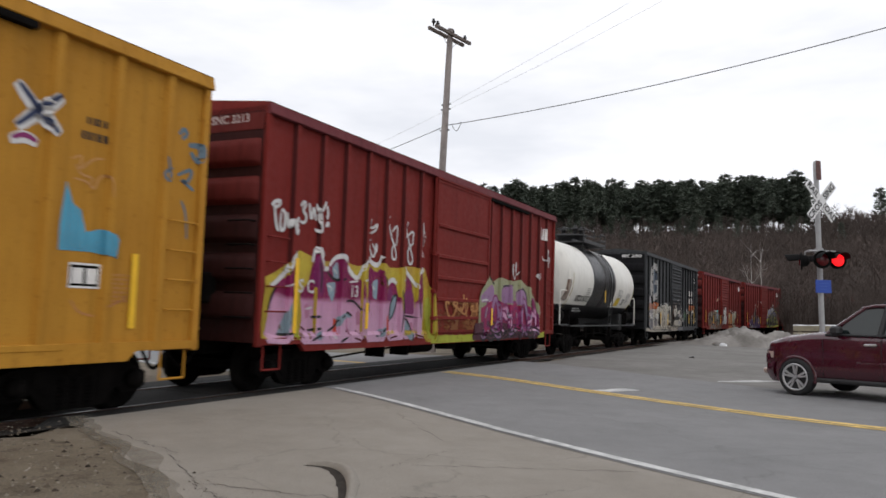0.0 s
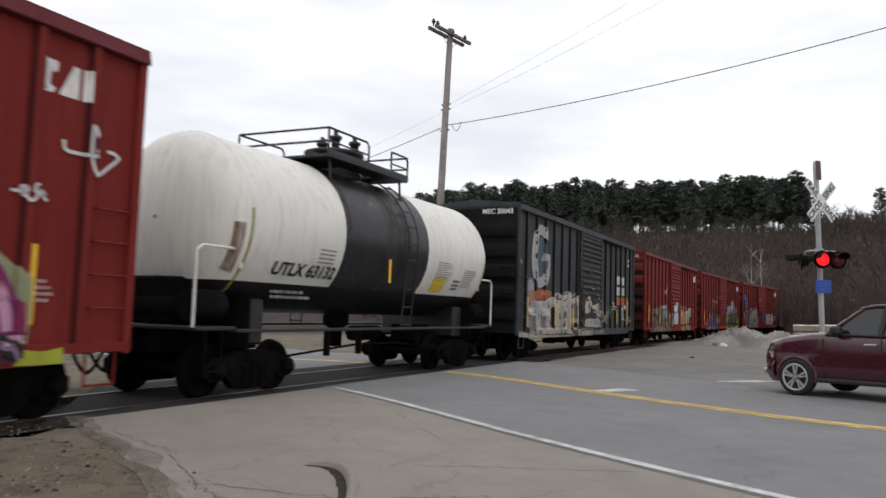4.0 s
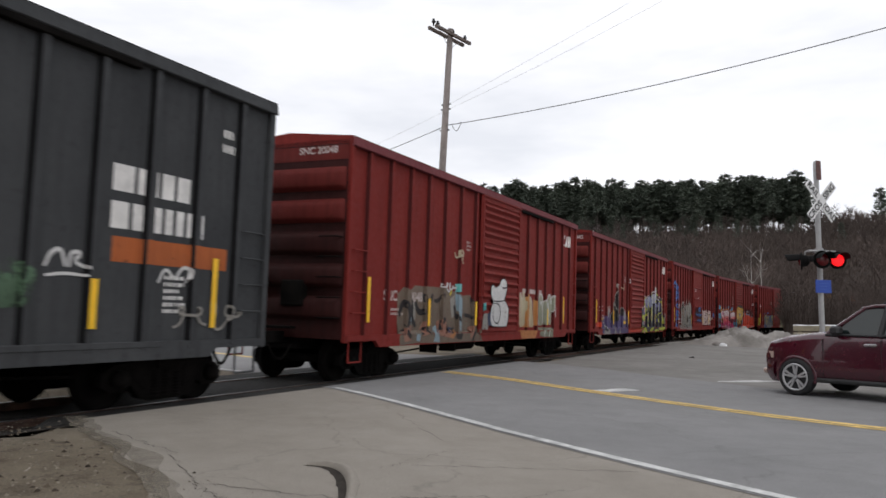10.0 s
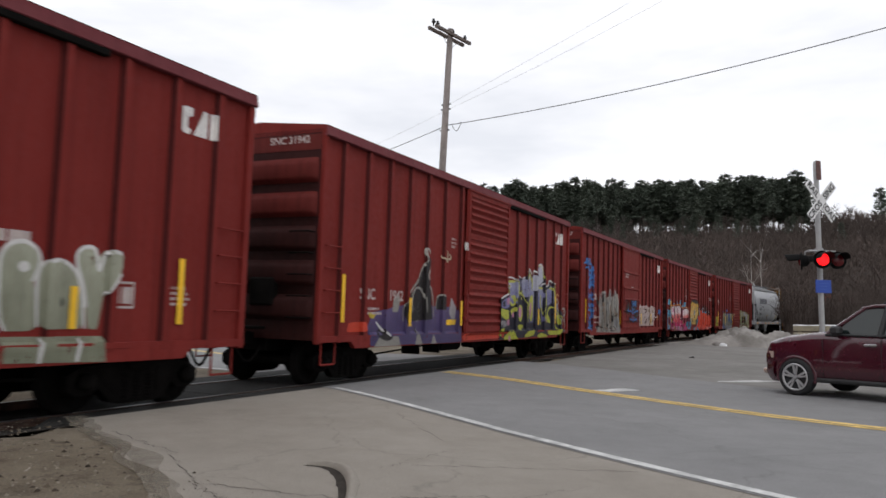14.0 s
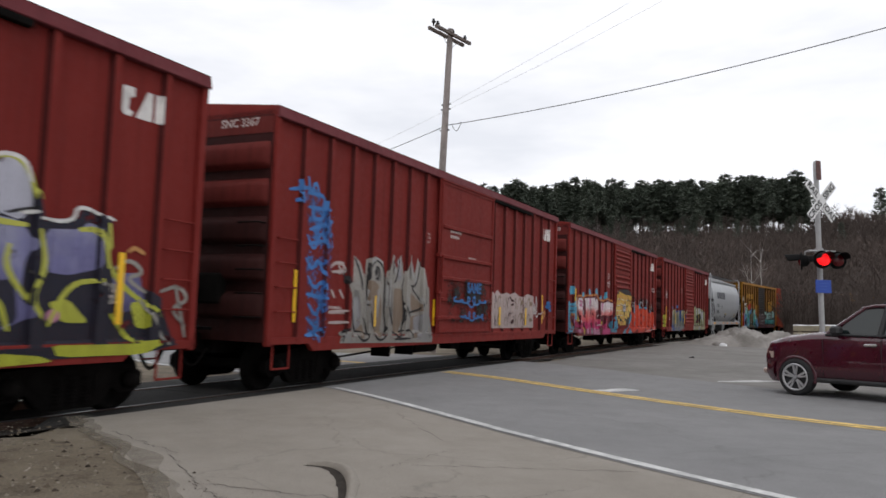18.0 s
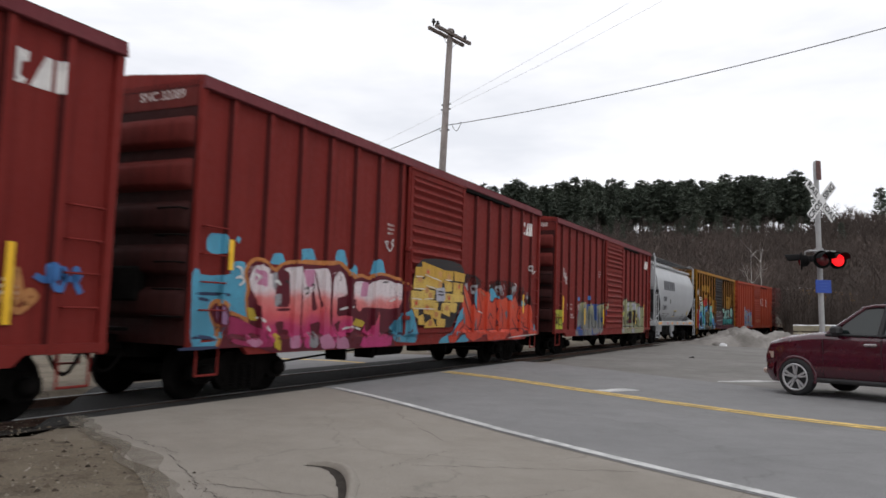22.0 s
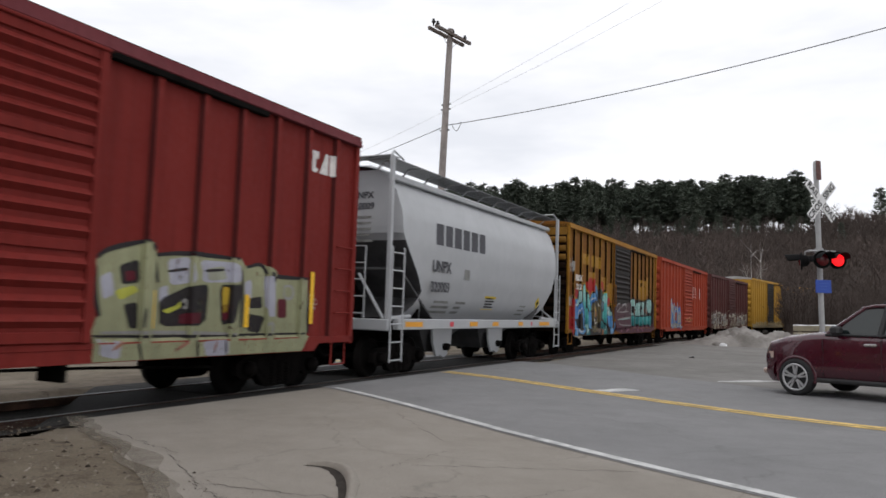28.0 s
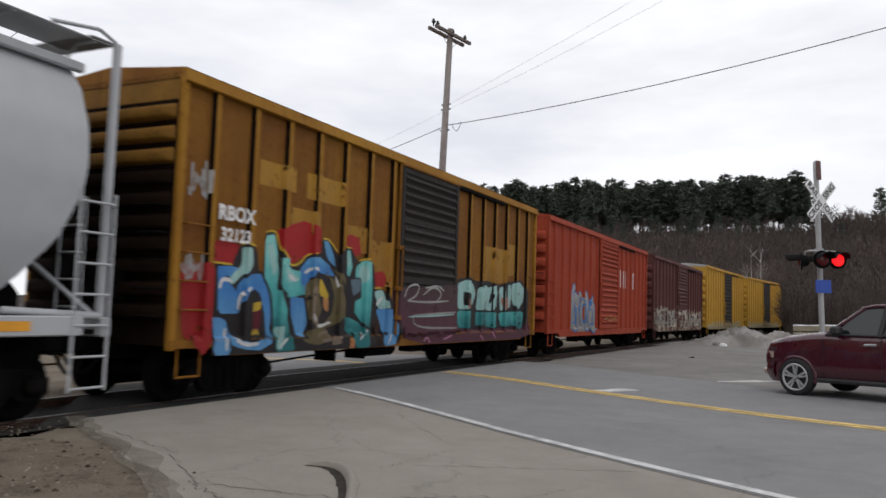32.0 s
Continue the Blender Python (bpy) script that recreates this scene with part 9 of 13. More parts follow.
    sk.blob(S_PINKSPOT, 4.2, 11.41, 1.57, 0.09, 0.22)
    sk.blob(S_PINKSPOT, 4.2, 9.93, 1.39, 0.09, 0.08)
    sk.blob(S_PINKSPOT, 4.2, 9.51, 0.73, 0.09, 0.08)
    sk.blob(S_PINKSPOT, 4.2, 12.92, 1.25, 0.09, 0.08)
    sk.blob(S_PINKSPOT, 4.2, 9.21, 1.19, 0.09, 0.08)
    sk.fill(S_PINKSPOT, 4, [(9.06, 1.84), (9.27, 1.89), (9.25, 1.69), (9.10, 1.67)], 1)
    sk.fill(S_PINKSPOT, 4, [(9.26, 1.95), (9.34, 1.92), (9.37, 1.76), (9.30, 1.76)], 1)
    sk.fill(S_CHALKGREY, 3, [(8.67, 1.23), (9.07, 1.24), (9.51, 1.21), (9.52, 1.10), (8.69, 1.05)], 1)
    sk.line(S_LIME, 4.4, 0.07, [(9.31, 2.22), (9.29, 1.95), (9.40, 1.77), (9.69, 1.76), (9.85, 1.65), (10.13, 1.75), (9.89, 1.86), (9.78, 1.94)])
    sk.line(S_LIME, 4.4, 0.07, [(9.41, 2.33), (10.10, 2.36)])
    sk.line(S_LIME, 4.4, 0.07, [(10.19, 2.38), (10.19, 1.88), (10.28, 2.00), (10.53, 2.05), (10.83, 1.94), (11.02, 1.67)])
    sk.line(S_LIME, 4.4, 0.07, [(10.64, 2.14), (10.60, 1.84)])
    sk.line(S_LIME, 4.4, 0.07, [(10.98, 2.47), (11.08, 2.71), (11.26, 2.71), (11.55, 2.34)])
    sk.line(S_LIME, 4.4, 0.07, [(11.54, 2.53), (11.49, 2.13)])
    sk.line(S_LIME, 4.4, 0.07, [(11.92, 2.58), (12.03, 2.26), (12.53, 2.25)])
    sk.line(S_LIME, 4.4, 0.07, [(12.07, 2.93), (12.29, 3.01), (12.49, 2.89), (12.62, 2.55)])
    sk.line(S_LIME, 4.4, 0.07, [(12.64, 2.22), (12.75, 1.79), (12.57, 1.44), (12.80, 1.17)])
    sk.line(S_LIME, 4.4, 0.07, [(13.19, 2.27), (13.51, 2.31), (13.61, 1.83)])
    sk.line(S_LIME, 4.4, 0.07, [(13.57, 2.39), (13.66, 1.74), (14.57, 1.26)])
    sk.line(S_LIME, 4.4, 0.07, [(12.86, 1.13), (13.10, 1.63), (13.56, 1.69)])
    sk.line(S_LIME, 4.4, 0.07, [(9.76, 1.90), (10.11, 1.94), (9.99, 1.76)])
    sk.line(S_LIME, 4.4, 0.07, [(12.33, 2.03), (12.29, 1.77), (12.58, 1.43)])
    sk.line(S_LIME, 4.4, 0.07, [(12.16, 1.08), (12.07, 1.39), (12.25, 1.44), (12.38, 1.08)])
    sk.line(S_LIME, 4.4, 0.07, [(13.72, 1.28), (14.08, 0.89), (14.49, 0.93)])
    sk.line(S_LIME, 4.4, 0.07, [(11.09, 1.72), (11.16, 1.15)])
    sk.line(S_LIME, 4.4, 0.07, [(10.96, 1.67), (11.02, 1.18)])
    sk.line(S_WHITE, 5, 0.05, [(9.34, 2.37), (9.41, 2.44), (9.80, 2.47), (10.11, 2.40)])
    sk.line(S_WHITE, 5, 0.05, [(10.24, 2.46), (10.29, 2.57), (10.51, 2.48)])
    sk.line(S_WHITE, 5, 0.05, [(10.96, 2.67), (11.08, 2.81), (11.27, 2.80), (11.46, 2.64)])
    sk.line(S_WHITE, 5, 0.05, [(11.56, 2.65), (11.66, 2.79), (11.86, 2.69)])
    sk.line(S_WHITE, 5, 0.05, [(12.00, 2.91), (12.21, 3.01), (12.46, 2.97), (12.54, 2.73)])
    sk.line(S_WHITE, 5, 0.05, [(12.63, 2.34), (13.11, 2.34), (13.16, 2.58), (13.64, 2.43)])
    sk.line(S_WHITE, 5, 0.05, [(8.62, 1.83), (9.01, 1.93), (9.23, 1.98)])
    sk.line(S_WHITE, 5, 0.05, [(9.16, 2.17), (9.25, 2.11)])
    sk.line(S_WHITE, 5, 0.05, [(12.43, 2.38), (12.62, 2.41)])
    sk.line(S_WHITE, 5, 0.05, [(10.64, 2.47), (10.88, 2.53)])
    sk.line(S_GREYSIL, 5, 0.06, [(13.75, 1.84), (13.97, 1.99), (14.25, 1.81), (13.91, 1.74), (14.27, 1.56)])
    sk.line(S_GREYSIL, 5, 0.06, [(14.51, 1.58), (14.85, 1.69), (15.07, 1.48), (14.70, 1.37), (15.01, 1.12)])
    sk.line(S_GREYSIL, 5, 0.06, [(14.18, 1.47), (14.45, 1.18), (14.67, 0.88)])
    sk.line(S_GREYSIL, 5, 0.06, [(14.78, 1.69), (15.02, 0.97)])
    sk.line(S_GREYSIL, 5, 0.06, [(13.53, 1.65), (13.85, 1.61), (13.71, 1.42)])
    sk.line(S_BLACK, 5, 0.04, [(10.21, 1.89), (10.45, 1.96), (10.75, 1.92)])
    sk.line(S_BLACK, 5, 0.04, [(12.26, 2.36), (12.62, 2.46)])
    sk.line(S_BLACK, 5, 0.04, [(10.43, 2.19), (10.60, 2.16)])
    sk.line(S_BLACK, 5, 0.04, [(10.35, 1.82), (10.32, 1.54), (10.44, 1.15)])
    sk.line(S_BLACK, 5, 0.04, [(12.54, 1.78), (12.75, 1.62)])
    sk.line(S_AMBER, 5, 0.06, [(13.94, 2.06), (14.04, 2.14), (14.21, 2.06)])
    sk.done()


def paint_silver_front(car):
    sk = Sketch(car)
    sk.fill(S_BLUETHIN, 1, [(0.87, 3.56), (1.45, 3.46), (1.64, 2.61), (1.60, 1.60), (1.54, 0.94), (1.14, 0.85), (1.00, 1.74), (1.01, 2.53)], 1)
    sk.line(S_BLUE, 2, 0.07, [(0.41, 3.39), (0.93, 3.50)])
    sk.line(S_BLUE, 2, 0.07, [(0.68, 3.60), (0.76, 3.20)])
    sk.line(S_BLUE, 2, 0.07, [(0.59, 3.22), (0.86, 3.31)])
    sk.line(S_BLUE, 2, 0.07, [(0.94, 3.70), (1.03, 3.33), (1.15, 3.69), (1.30, 3.38)])
    sk.line(S_BLUE, 2, 0.07, [(0.94, 3.41), (1.48, 3.43), (1.37, 3.15)])
    sk.line(S_BLUE, 2, 0.07, [(1.12, 3.28), (1.08, 2.98), (1.44, 2.99), (1.47, 3.34)])
    sk.line(S_BLUE, 2, 0.07, [(1.03, 2.78), (1.57, 2.93), (1.69, 3.09)])
    sk.line(S_BLUE, 2, 0.07, [(0.98, 2.69), (1.19, 2.38), (1.40, 2.83), (1.54, 2.50)])
    sk.line(S_BLUE, 2, 0.07, [(0.96, 2.29), (1.16, 2.06), (1.32, 2.32), (1.52, 2.00)])
    sk.line(S_BLUE, 2, 0.07, [(1.04, 1.98), (1.24, 1.74), (1.47, 1.92), (1.57, 1.75)])
    sk.line(S_BLUE, 2, 0.07, [(1.01, 1.66), (1.61, 1.60)])
    sk.line(S_BLUE, 2, 0.07, [(1.08, 1.50), (1.34, 1.26), (1.44, 1.51)])
    sk.line(S_BLUE, 2, 0.07, [(1.04, 1.26), (1.43, 1.01), (1.35, 1.43)])
    sk.line(S_BLUE, 2, 0.07, [(1.23, 1.18), (1.37, 0.83)])
    sk.line(S_BLUE, 2, 0.07, [(1.01, 0.94), (1.49, 1.06)])
    sk.line(S_BLUE, 2, 0.07, [(1.63, 2.77), (1.75, 2.52)])
    sk.line(S_BLUE, 2, 0.07, [(0.97, 3.17), (1.56, 3.18)])
    sk.line(S_BLUE, 2, 0.07, [(1.01, 2.53), (1.52, 2.63)])
    sk.fill(S_GREYSIL, 1, [(2.01, 0.80), (2.09, 1.01), (2.42, 1.01), (2.46, 1.27), (2.36, 1.71), (2.25, 1.88), (2.47, 1.98), (2.48, 2.45), (2.73, 2.32), (2.90, 2.05), (2.93, 2.40), (3.24, 2.50), (3.58, 2.41), (3.69, 2.06), (3.88, 2.58), (4.16, 2.29), (4.31, 2.62), (4.45, 2.20), (4.60, 2.42), (4.68, 2.66), (4.91, 2.13), (5.07, 2.59), (5.27, 2.37), (5.43, 2.05), (5.67, 1.95), (5.77, 0.73)], 0)
    sk.fill(S_BROWNGREY, 2, [(2.97, 2.01), (3.44, 1.95), (3.60, 1.47), (3.52, 0.88), (3.24, 0.89), (3.02, 1.46)], 1)
    sk.fill(S_BROWNGREY, 2, [(2.60, 1.27), (2.90, 1.09), (2.85, 0.85), (2.66, 0.92)], 1)
    sk.fill(S_BROWNGREY, 2, [(3.94, 1.87), (4.39, 1.89), (4.49, 1.29), (4.19, 0.87), (3.92, 1.19)], 1)
    sk.fill(S_BROWNGREY, 2, [(4.64, 1.91), (5.48, 1.46), (4.87, 1.36)], 1)
    sk.fill(S_BROWNGREY, 2, [(4.69, 1.29), (5.27, 1.35), (5.34, 0.87), (4.84, 0.83)], 1)
    sk.fill(S_DARKSIL, 2, [(2.53, 1.81), (2.73, 1.77), (2.80, 1.27), (2.60, 1.31)], 1)
    sk.fill(S_DARKSIL, 2, [(3.70, 1.96), (3.87, 1.87), (3.92, 1.28), (3.78, 1.32)], 1)
    sk.fill(S_DARKSIL, 2, [(3.25, 2.29), (3.48, 2.28), (3.53, 1.99), (3.28, 2.01)], 1)
    sk.fill(S_CHALKGREY, 2.5, [(2.47, 1.63), (2.68, 1.68), (2.81, 1.14), (2.59, 1.01)], 1)
    sk.fill(S_CHALKGREY, 2.5, [(4.15, 2.49), (4.30, 2.54), (4.37, 2.10), (4.20, 2.01)], 1)
    sk.fill(S_CHALKGREY, 2.5, [(4.92, 1.29), (5.47, 1.38), (5.55, 0.80), (5.03, 0.79)], 1)
    sk.fill(S_CHALK, 3, [(5.23, 1.29), (5.71, 1.41), (5.77, 0.73), (5.19, 0.74)], 1)
    sk.line(S_CHALK, 3, 0.09, [(2.57, 2.35), (2.81, 2.04)])
    sk.line(S_CHALK, 3, 0.09, [(3.01, 2.33), (3.24, 2.46), (3.57, 2.35)])
    sk.line(S_CHALK, 3, 0.09, [(3.97, 2.49), (4.12, 2.17)])
    sk.line(S_CHALK, 3, 0.09, [(4.73, 2.54), (4.91, 2.12)])
    sk.line(S_CHALK, 3, 0.09, [(5.09, 2.52), (4.98, 2.02)])
    sk.line(S_CHALK, 3, 0.09, [(2.57, 1.63), (2.64, 1.09)])
    sk.line(S_CHALK, 3, 0.09, [(3.77, 2.06), (3.77, 1.47)])
    sk.line(S_CHALK, 3, 0.09, [(4.57, 1.70), (4.68, 0.97)])
    sk.line(S_CHALK, 3, 0.09, [(5.24, 1.72), (5.52, 0.96)])
    sk.line(S_CHALK, 3, 0.09, [(2.06, 0.96), (2.36, 0.91), (2.30, 0.81)])
    sk.line(S_CHALK, 3, 0.09, [(2.99, 1.83), (3.08, 1.28)])
    sk.line(S_CHALK, 3, 0.09, [(3.45, 1.85), (3.40, 1.28)])
    sk.line(S_BLACK, 4, 0.05, [(2.45, 1.80), (2.49, 1.27), (2.63, 0.91), (2.85, 0.80), (3.08, 0.91), (2.88, 1.28)])
    sk.line(S_BLACK, 4, 0.05, [(2.97, 2.10), (2.97, 1.64), (3.21, 0.90), (3.53, 0.80), (3.77, 0.99), (3.64, 1.47), (3.68, 2.15), (3.48, 2.39), (3.17, 2.41), (2.97, 2.20)])
    sk.line(S_BLACK, 4, 0.05, [(3.15, 2.11), (3.18, 2.27), (3.43, 2.28), (3.45, 2.03), (3.20, 2.06)])
    sk.line(S_BLACK, 4, 0.05, [(3.89, 2.46), (3.89, 2.07), (4.13, 1.97), (4.25, 2.49)])
    sk.line(S_BLACK, 4, 0.05, [(3.70, 1.67), (3.91, 1.08), (4.28, 0.78), (4.53, 1.29), (4.37, 1.89), (4.46, 2.10)])
    sk.line(S_BLACK, 4, 0.05, [(4.60, 2.42), (4.64, 2.01), (5.02, 1.91), (5.19, 2.53)])
    sk.line(S_BLACK, 4, 0.05, [(4.39, 1.69), (4.69, 1.28), (4.84, 0.85)])
    sk.line(S_BLACK, 4, 0.05, [(4.83, 1.91), (5.48, 1.50), (4.68, 1.38)])
    sk.line(S_BLACK, 4, 0.05, [(2.51, 2.40), (2.76, 2.08), (2.84, 1.80)])
    sk.line(S_BLACK, 4, 0.05, [(2.34, 1.92), (2.13, 2.05), (2.20, 2.15)])
    sk.line(S_BLACK, 4, 0.05, [(4.27, 0.98), (4.75, 1.03)])
    sk.line(S_BLACK, 4, 0.05, [(5.42, 1.94), (5.47, 1.28), (5.63, 0.84)])
    sk.line(S_BLACK, 4, 0.05, [(2.10, 0.82), (2.16, 1.01), (2.37, 1.06)])
    sk.line(S_BLACK, 4, 0.05, [(3.02, 2.34), (2.99, 1.83)])
    sk.line(S_BLACK, 4, 0.05, [(2.62, 1.01), (3.06, 0.95)])
    sk.line(S_BLACK, 4, 0.05, [(4.02, 0.83), (4.73, 0.84)])
    sk.blob(S_BLACK, 4.3, 3.29, 2.18, 0.09, 0.08)
    sk.blob(S_BLACK, 4.3, 2.23, 1.97, 0.08, 0.08)
    sk.line(S_CHALKPINK, 4, 0.06, [(1.68, 2.15), (1.86, 2.27), (2.14, 2.27)])
    sk.line(S_CHALKPINK, 4, 0.06, [(1.75, 2.09), (2.19, 2.12)])
    sk.line(S_CHALKPINK, 4, 0.06, [(1.75, 1.77), (1.88, 1.62)])
    sk.line(S_CHALKPINK, 4, 0.06, [(2.02, 1.78), (2.17, 1.62)])
    sk.line(S_CHALKPINK, 4, 0.06, [(1.74, 1.37), (2.25, 1.39)])
    sk.line(S_CHALKPINK, 4, 0.06, [(1.70, 1.17), (2.27, 1.18)])
    sk.done()


def paint_magenta_front(car):
    sk = Sketch(car)
    sk.fill(S_SKY, 1, [(-0.06, 1.85), (0.01, 1.95), (0.14, 1.86), (0.43, 1.85), (0.78, 1.90), (0.86, 2.09), (1.09, 2.11), (1.20, 1.97), (1.25, 1.41), (1.42, 1.18), (0.83, 1.25), (0.51, 0.83), (-0.01, 0.80)], 1)
    sk.fill(S_SKY, 1, [(0.26, 2.35), (0.34, 2.47), (0.60, 2.48), (0.70, 2.37), (0.65, 2.20), (0.41, 2.15), (0.28, 2.22)], 1)
    sk.fill(S_SKY, 1, [(1.71, 2.11), (1.80, 2.29), (2.02, 2.31), (2.14, 2.12)], 1)
    sk.fill(S_SKY, 1, [(2.44, 2.20), (2.52, 2.42), (2.86, 2.46), (3.00, 2.21)], 1)
    sk.fill(S_SKY, 1, [(3.54, 2.21), (3.61, 2.50), (3.85, 2.52), (4.00, 2.21)], 1)
    sk.fill(S_SKY, 1, [(3.98, 2.06), (4.11, 2.29), (4.39, 2.03)], 1)
    sk.fill(S_SKY, 1, [(4.78, 2.09), (4.93, 2.43), (5.28, 2.43), (5.42, 2.11)], 1)
    sk.fill(S_SKY, 1, [(5.72, 1.19), (6.34, 1.37), (6.38, 0.79), (5.74, 0.85)], 1)
    sk.fill(S_SKY, 1, [(0.88, 2.42), (0.94, 2.49), (1.00, 2.44), (0.95, 2.36)], 1)
    sk.line(S_RIM, 2.2, 0.10, [(1.27, 1.15), (1.17, 1.56), (1.23, 1.71), (1.12, 1.93), (1.20, 2.08), (1.39, 2.17), (1.57, 2.10), (1.71, 2.06), (1.88, 1.99), (2.04, 2.13), (2.56, 2.20), (3.35, 2.22), (3.74, 2.27), (4.00, 2.14), (4.14, 2.01), (4.50, 2.08), (4.75, 2.00), (4.95, 2.13), (5.45, 2.14), (5.98, 2.06), (6.29, 1.94)])
    sk.line(S_RIM, 2.2, 0.10, [(0.51, 0.83), (0.60, 1.04), (0.39, 1.36), (0.49, 1.48), (0.67, 1.45), (0.81, 1.31), (1.04, 1.26), (1.42, 1.15)])
    sk.fill(S_MAROON, 3, [(1.27, 1.15), (1.21, 1.56), (1.27, 1.71), (1.16, 1.93), (1.24, 2.07), (1.39, 2.14), (1.55, 2.07), (1.71, 2.04), (1.88, 1.98), (2.04, 2.11), (2.57, 2.17), (3.35, 2.19), (3.71, 2.24), (3.97, 2.12), (4.11, 1.98), (4.50, 2.05), (4.76, 1.97), (4.95, 2.10), (5.46, 2.11), (5.94, 2.03), (6.25, 1.94), (6.29, 1.46), (5.90, 1.29), (5.63, 1.08), (5.76, 0.70), (1.77, 0.70), (1.35, 0.81), (0.52, 0.80), (0.63, 0.97), (0.39, 1.36), (0.51, 1.46), (0.66, 1.43), (0.78, 1.29), (1.02, 1.26)], 0)
    sk.fill(S_HAZE, 4, [(1.20, 1.93), (1.26, 2.05), (1.39, 2.11), (1.63, 2.04), (1.73, 1.57), (1.76, 0.95), (1.56, 0.84), (1.45, 1.49), (1.27, 1.71)], 1)
    sk.fill(S_HAZE, 4, [(1.70, 1.95), (1.84, 1.96), (1.92, 1.42), (2.28, 1.43), (2.23, 2.00), (2.11, 2.03), (2.06, 2.07), (2.55, 2.13), (2.58, 1.27), (2.56, 0.77), (2.26, 0.74), (2.27, 1.06), (1.95, 1.06), (1.92, 0.79), (1.77, 0.87), (1.63, 1.26)], 1)
    sk.fill(S_HAZE, 4, [(2.59, 2.09), (3.30, 2.14), (3.41, 1.45), (3.60, 0.74), (3.20, 0.70), (3.09, 1.18), (2.85, 1.14), (2.81, 0.72), (2.62, 0.77), (2.63, 1.44)], 1)
    sk.fill(S_HAZE, 4, [(3.51, 2.06), (3.73, 2.16), (3.89, 2.05), (4.02, 1.70), (3.83, 1.64), (3.68, 1.63), (3.68, 1.28), (4.08, 1.32), (4.18, 1.04), (3.83, 0.91), (3.76, 0.73), (3.55, 0.83)], 1)
    sk.fill(S_HAZE, 4, [(4.11, 1.93), (4.51, 1.97), (4.76, 1.91), (5.01, 2.02), (5.46, 2.04), (6.13, 1.94), (6.09, 1.72), (5.83, 1.45), (4.56, 1.47), (4.47, 1.37), (4.14, 1.55)], 1)
    sk.fill(S_HAZE, 4, [(4.65, 1.37), (5.25, 1.43), (5.18, 0.98), (5.65, 0.88), (5.57, 0.70), (4.37, 0.70), (4.58, 0.99)], 1)
    sk.fill(S_MAGENTA, 4, [(0.74, 1.29), (1.07, 1.22), (1.42, 1.11), (1.75, 0.95), (1.81, 0.79), (1.35, 0.79), (0.87, 0.86), (0.72, 0.97)], 1)
    sk.fill(S_PINKSPOT, 5, [(1.07, 0.92), (1.28, 1.00), (1.56, 0.86), (1.35, 0.78)], 1)
    sk.fill(S_LILACPINK, 4, [(0.53, 1.39), (0.62, 1.42), (0.71, 1.25), (0.68, 1.13), (0.57, 1.18)], 1)
    sk.fill(S_PINKSPOT, 4.6, [(2.60, 2.07), (2.95, 2.10), (2.93, 1.79), (2.72, 1.79)], 1)
    sk.fill(S_PINKSPOT, 4.6, [(4.51, 1.96), (4.76, 1.95), (4.71, 1.67), (4.45, 1.67)], 1)
    sk.fill(S_PINKSPOT, 4.6, [(1.35, 2.02), (1.58, 1.96), (1.58, 1.72), (1.37, 1.79)], 1)
    sk.fill(S_PINKSPOT, 4.6, [(3.60, 0.91), (3.88, 1.00), (4.06, 0.70), (3.61, 0.70)], 1)
    sk.fill(S_PINKSPOT, 4.6, [(2.21, 0.94), (2.49, 0.97), (2.51, 0.75), (2.25, 0.75)], 1)
    sk.fill(S_PINKSPOT, 4.6, [(3.05, 0.92), (3.45, 1.01), (3.58, 0.72), (3.15, 0.71)], 1)
    sk.fill(S_MAROON, 5, [(1.99, 1.89), (2.07, 1.95), (2.12, 1.65), (2.02, 1.58)], 1)
    sk.fill(S_MAROON, 5, [(1.90, 1.18), (2.12, 1.20), (2.13, 0.94), (1.98, 0.90)], 1)
    sk.fill(S_MAROON, 5, [(2.84, 1.14), (3.16, 1.20), (3.16, 0.91), (2.89, 0.91)], 1)
    sk.fill(S_MAROON, 5, [(3.83, 1.59), (4.23, 1.62), (4.09, 1.28), (3.82, 1.36)], 1)
    sk.fill(S_MAROON, 5, [(4.57, 1.42), (5.15, 1.44), (4.83, 0.99), (4.40, 1.08)], 1)
    sk.fill(S_MAROON, 5, [(3.59, 1.14), (3.80, 1.23), (3.74, 0.98)], 1)
    sk.fill(S_MAROON, 5, [(2.86, 1.68), (2.93, 1.74), (3.06, 1.40), (2.91, 1.37)], 1)
    sk.fill(S_CHALKGREY, 5.2, [(1.85, 1.62), (2.03, 1.65), (2.04, 1.47), (1.88, 1.42)], 1)
    sk.fill(S_CHALKGREY, 5.2, [(1.77, 1.97), (1.90, 1.99), (1.92, 1.74), (1.81, 1.70)], 1)
    sk.fill(S_CHALKGREY, 5.2, [(2.76, 1.01), (2.99, 1.03), (3.04, 0.74), (2.78, 0.74)], 1)
    sk.fill(S_CHALKGREY, 5.2, [(5.78, 0.87), (5.97, 0.89), (5.95, 0.74), (5.79, 0.75)], 1)
    sk.fill(S_YEL, 5.2, [(4.65, 1.19), (4.59, 1.08), (4.08, 1.13), (4.26, 1.27)], 1)
    sk.fill(S_YEL, 5.2, [(1.85, 0.99), (1.96, 1.02), (2.00, 0.71), (1.81, 0.79)], 1)
    sk.fill(S_YEL, 5.2, [(1.20, 1.41), (1.36, 1.39), (1.46, 1.20), (1.27, 1.21)], 1)
    sk.line(S_MAROON, 5.4, 0.05, [(1.21, 1.86), (1.26, 2.01), (1.39, 2.12), (1.62, 2.05)])
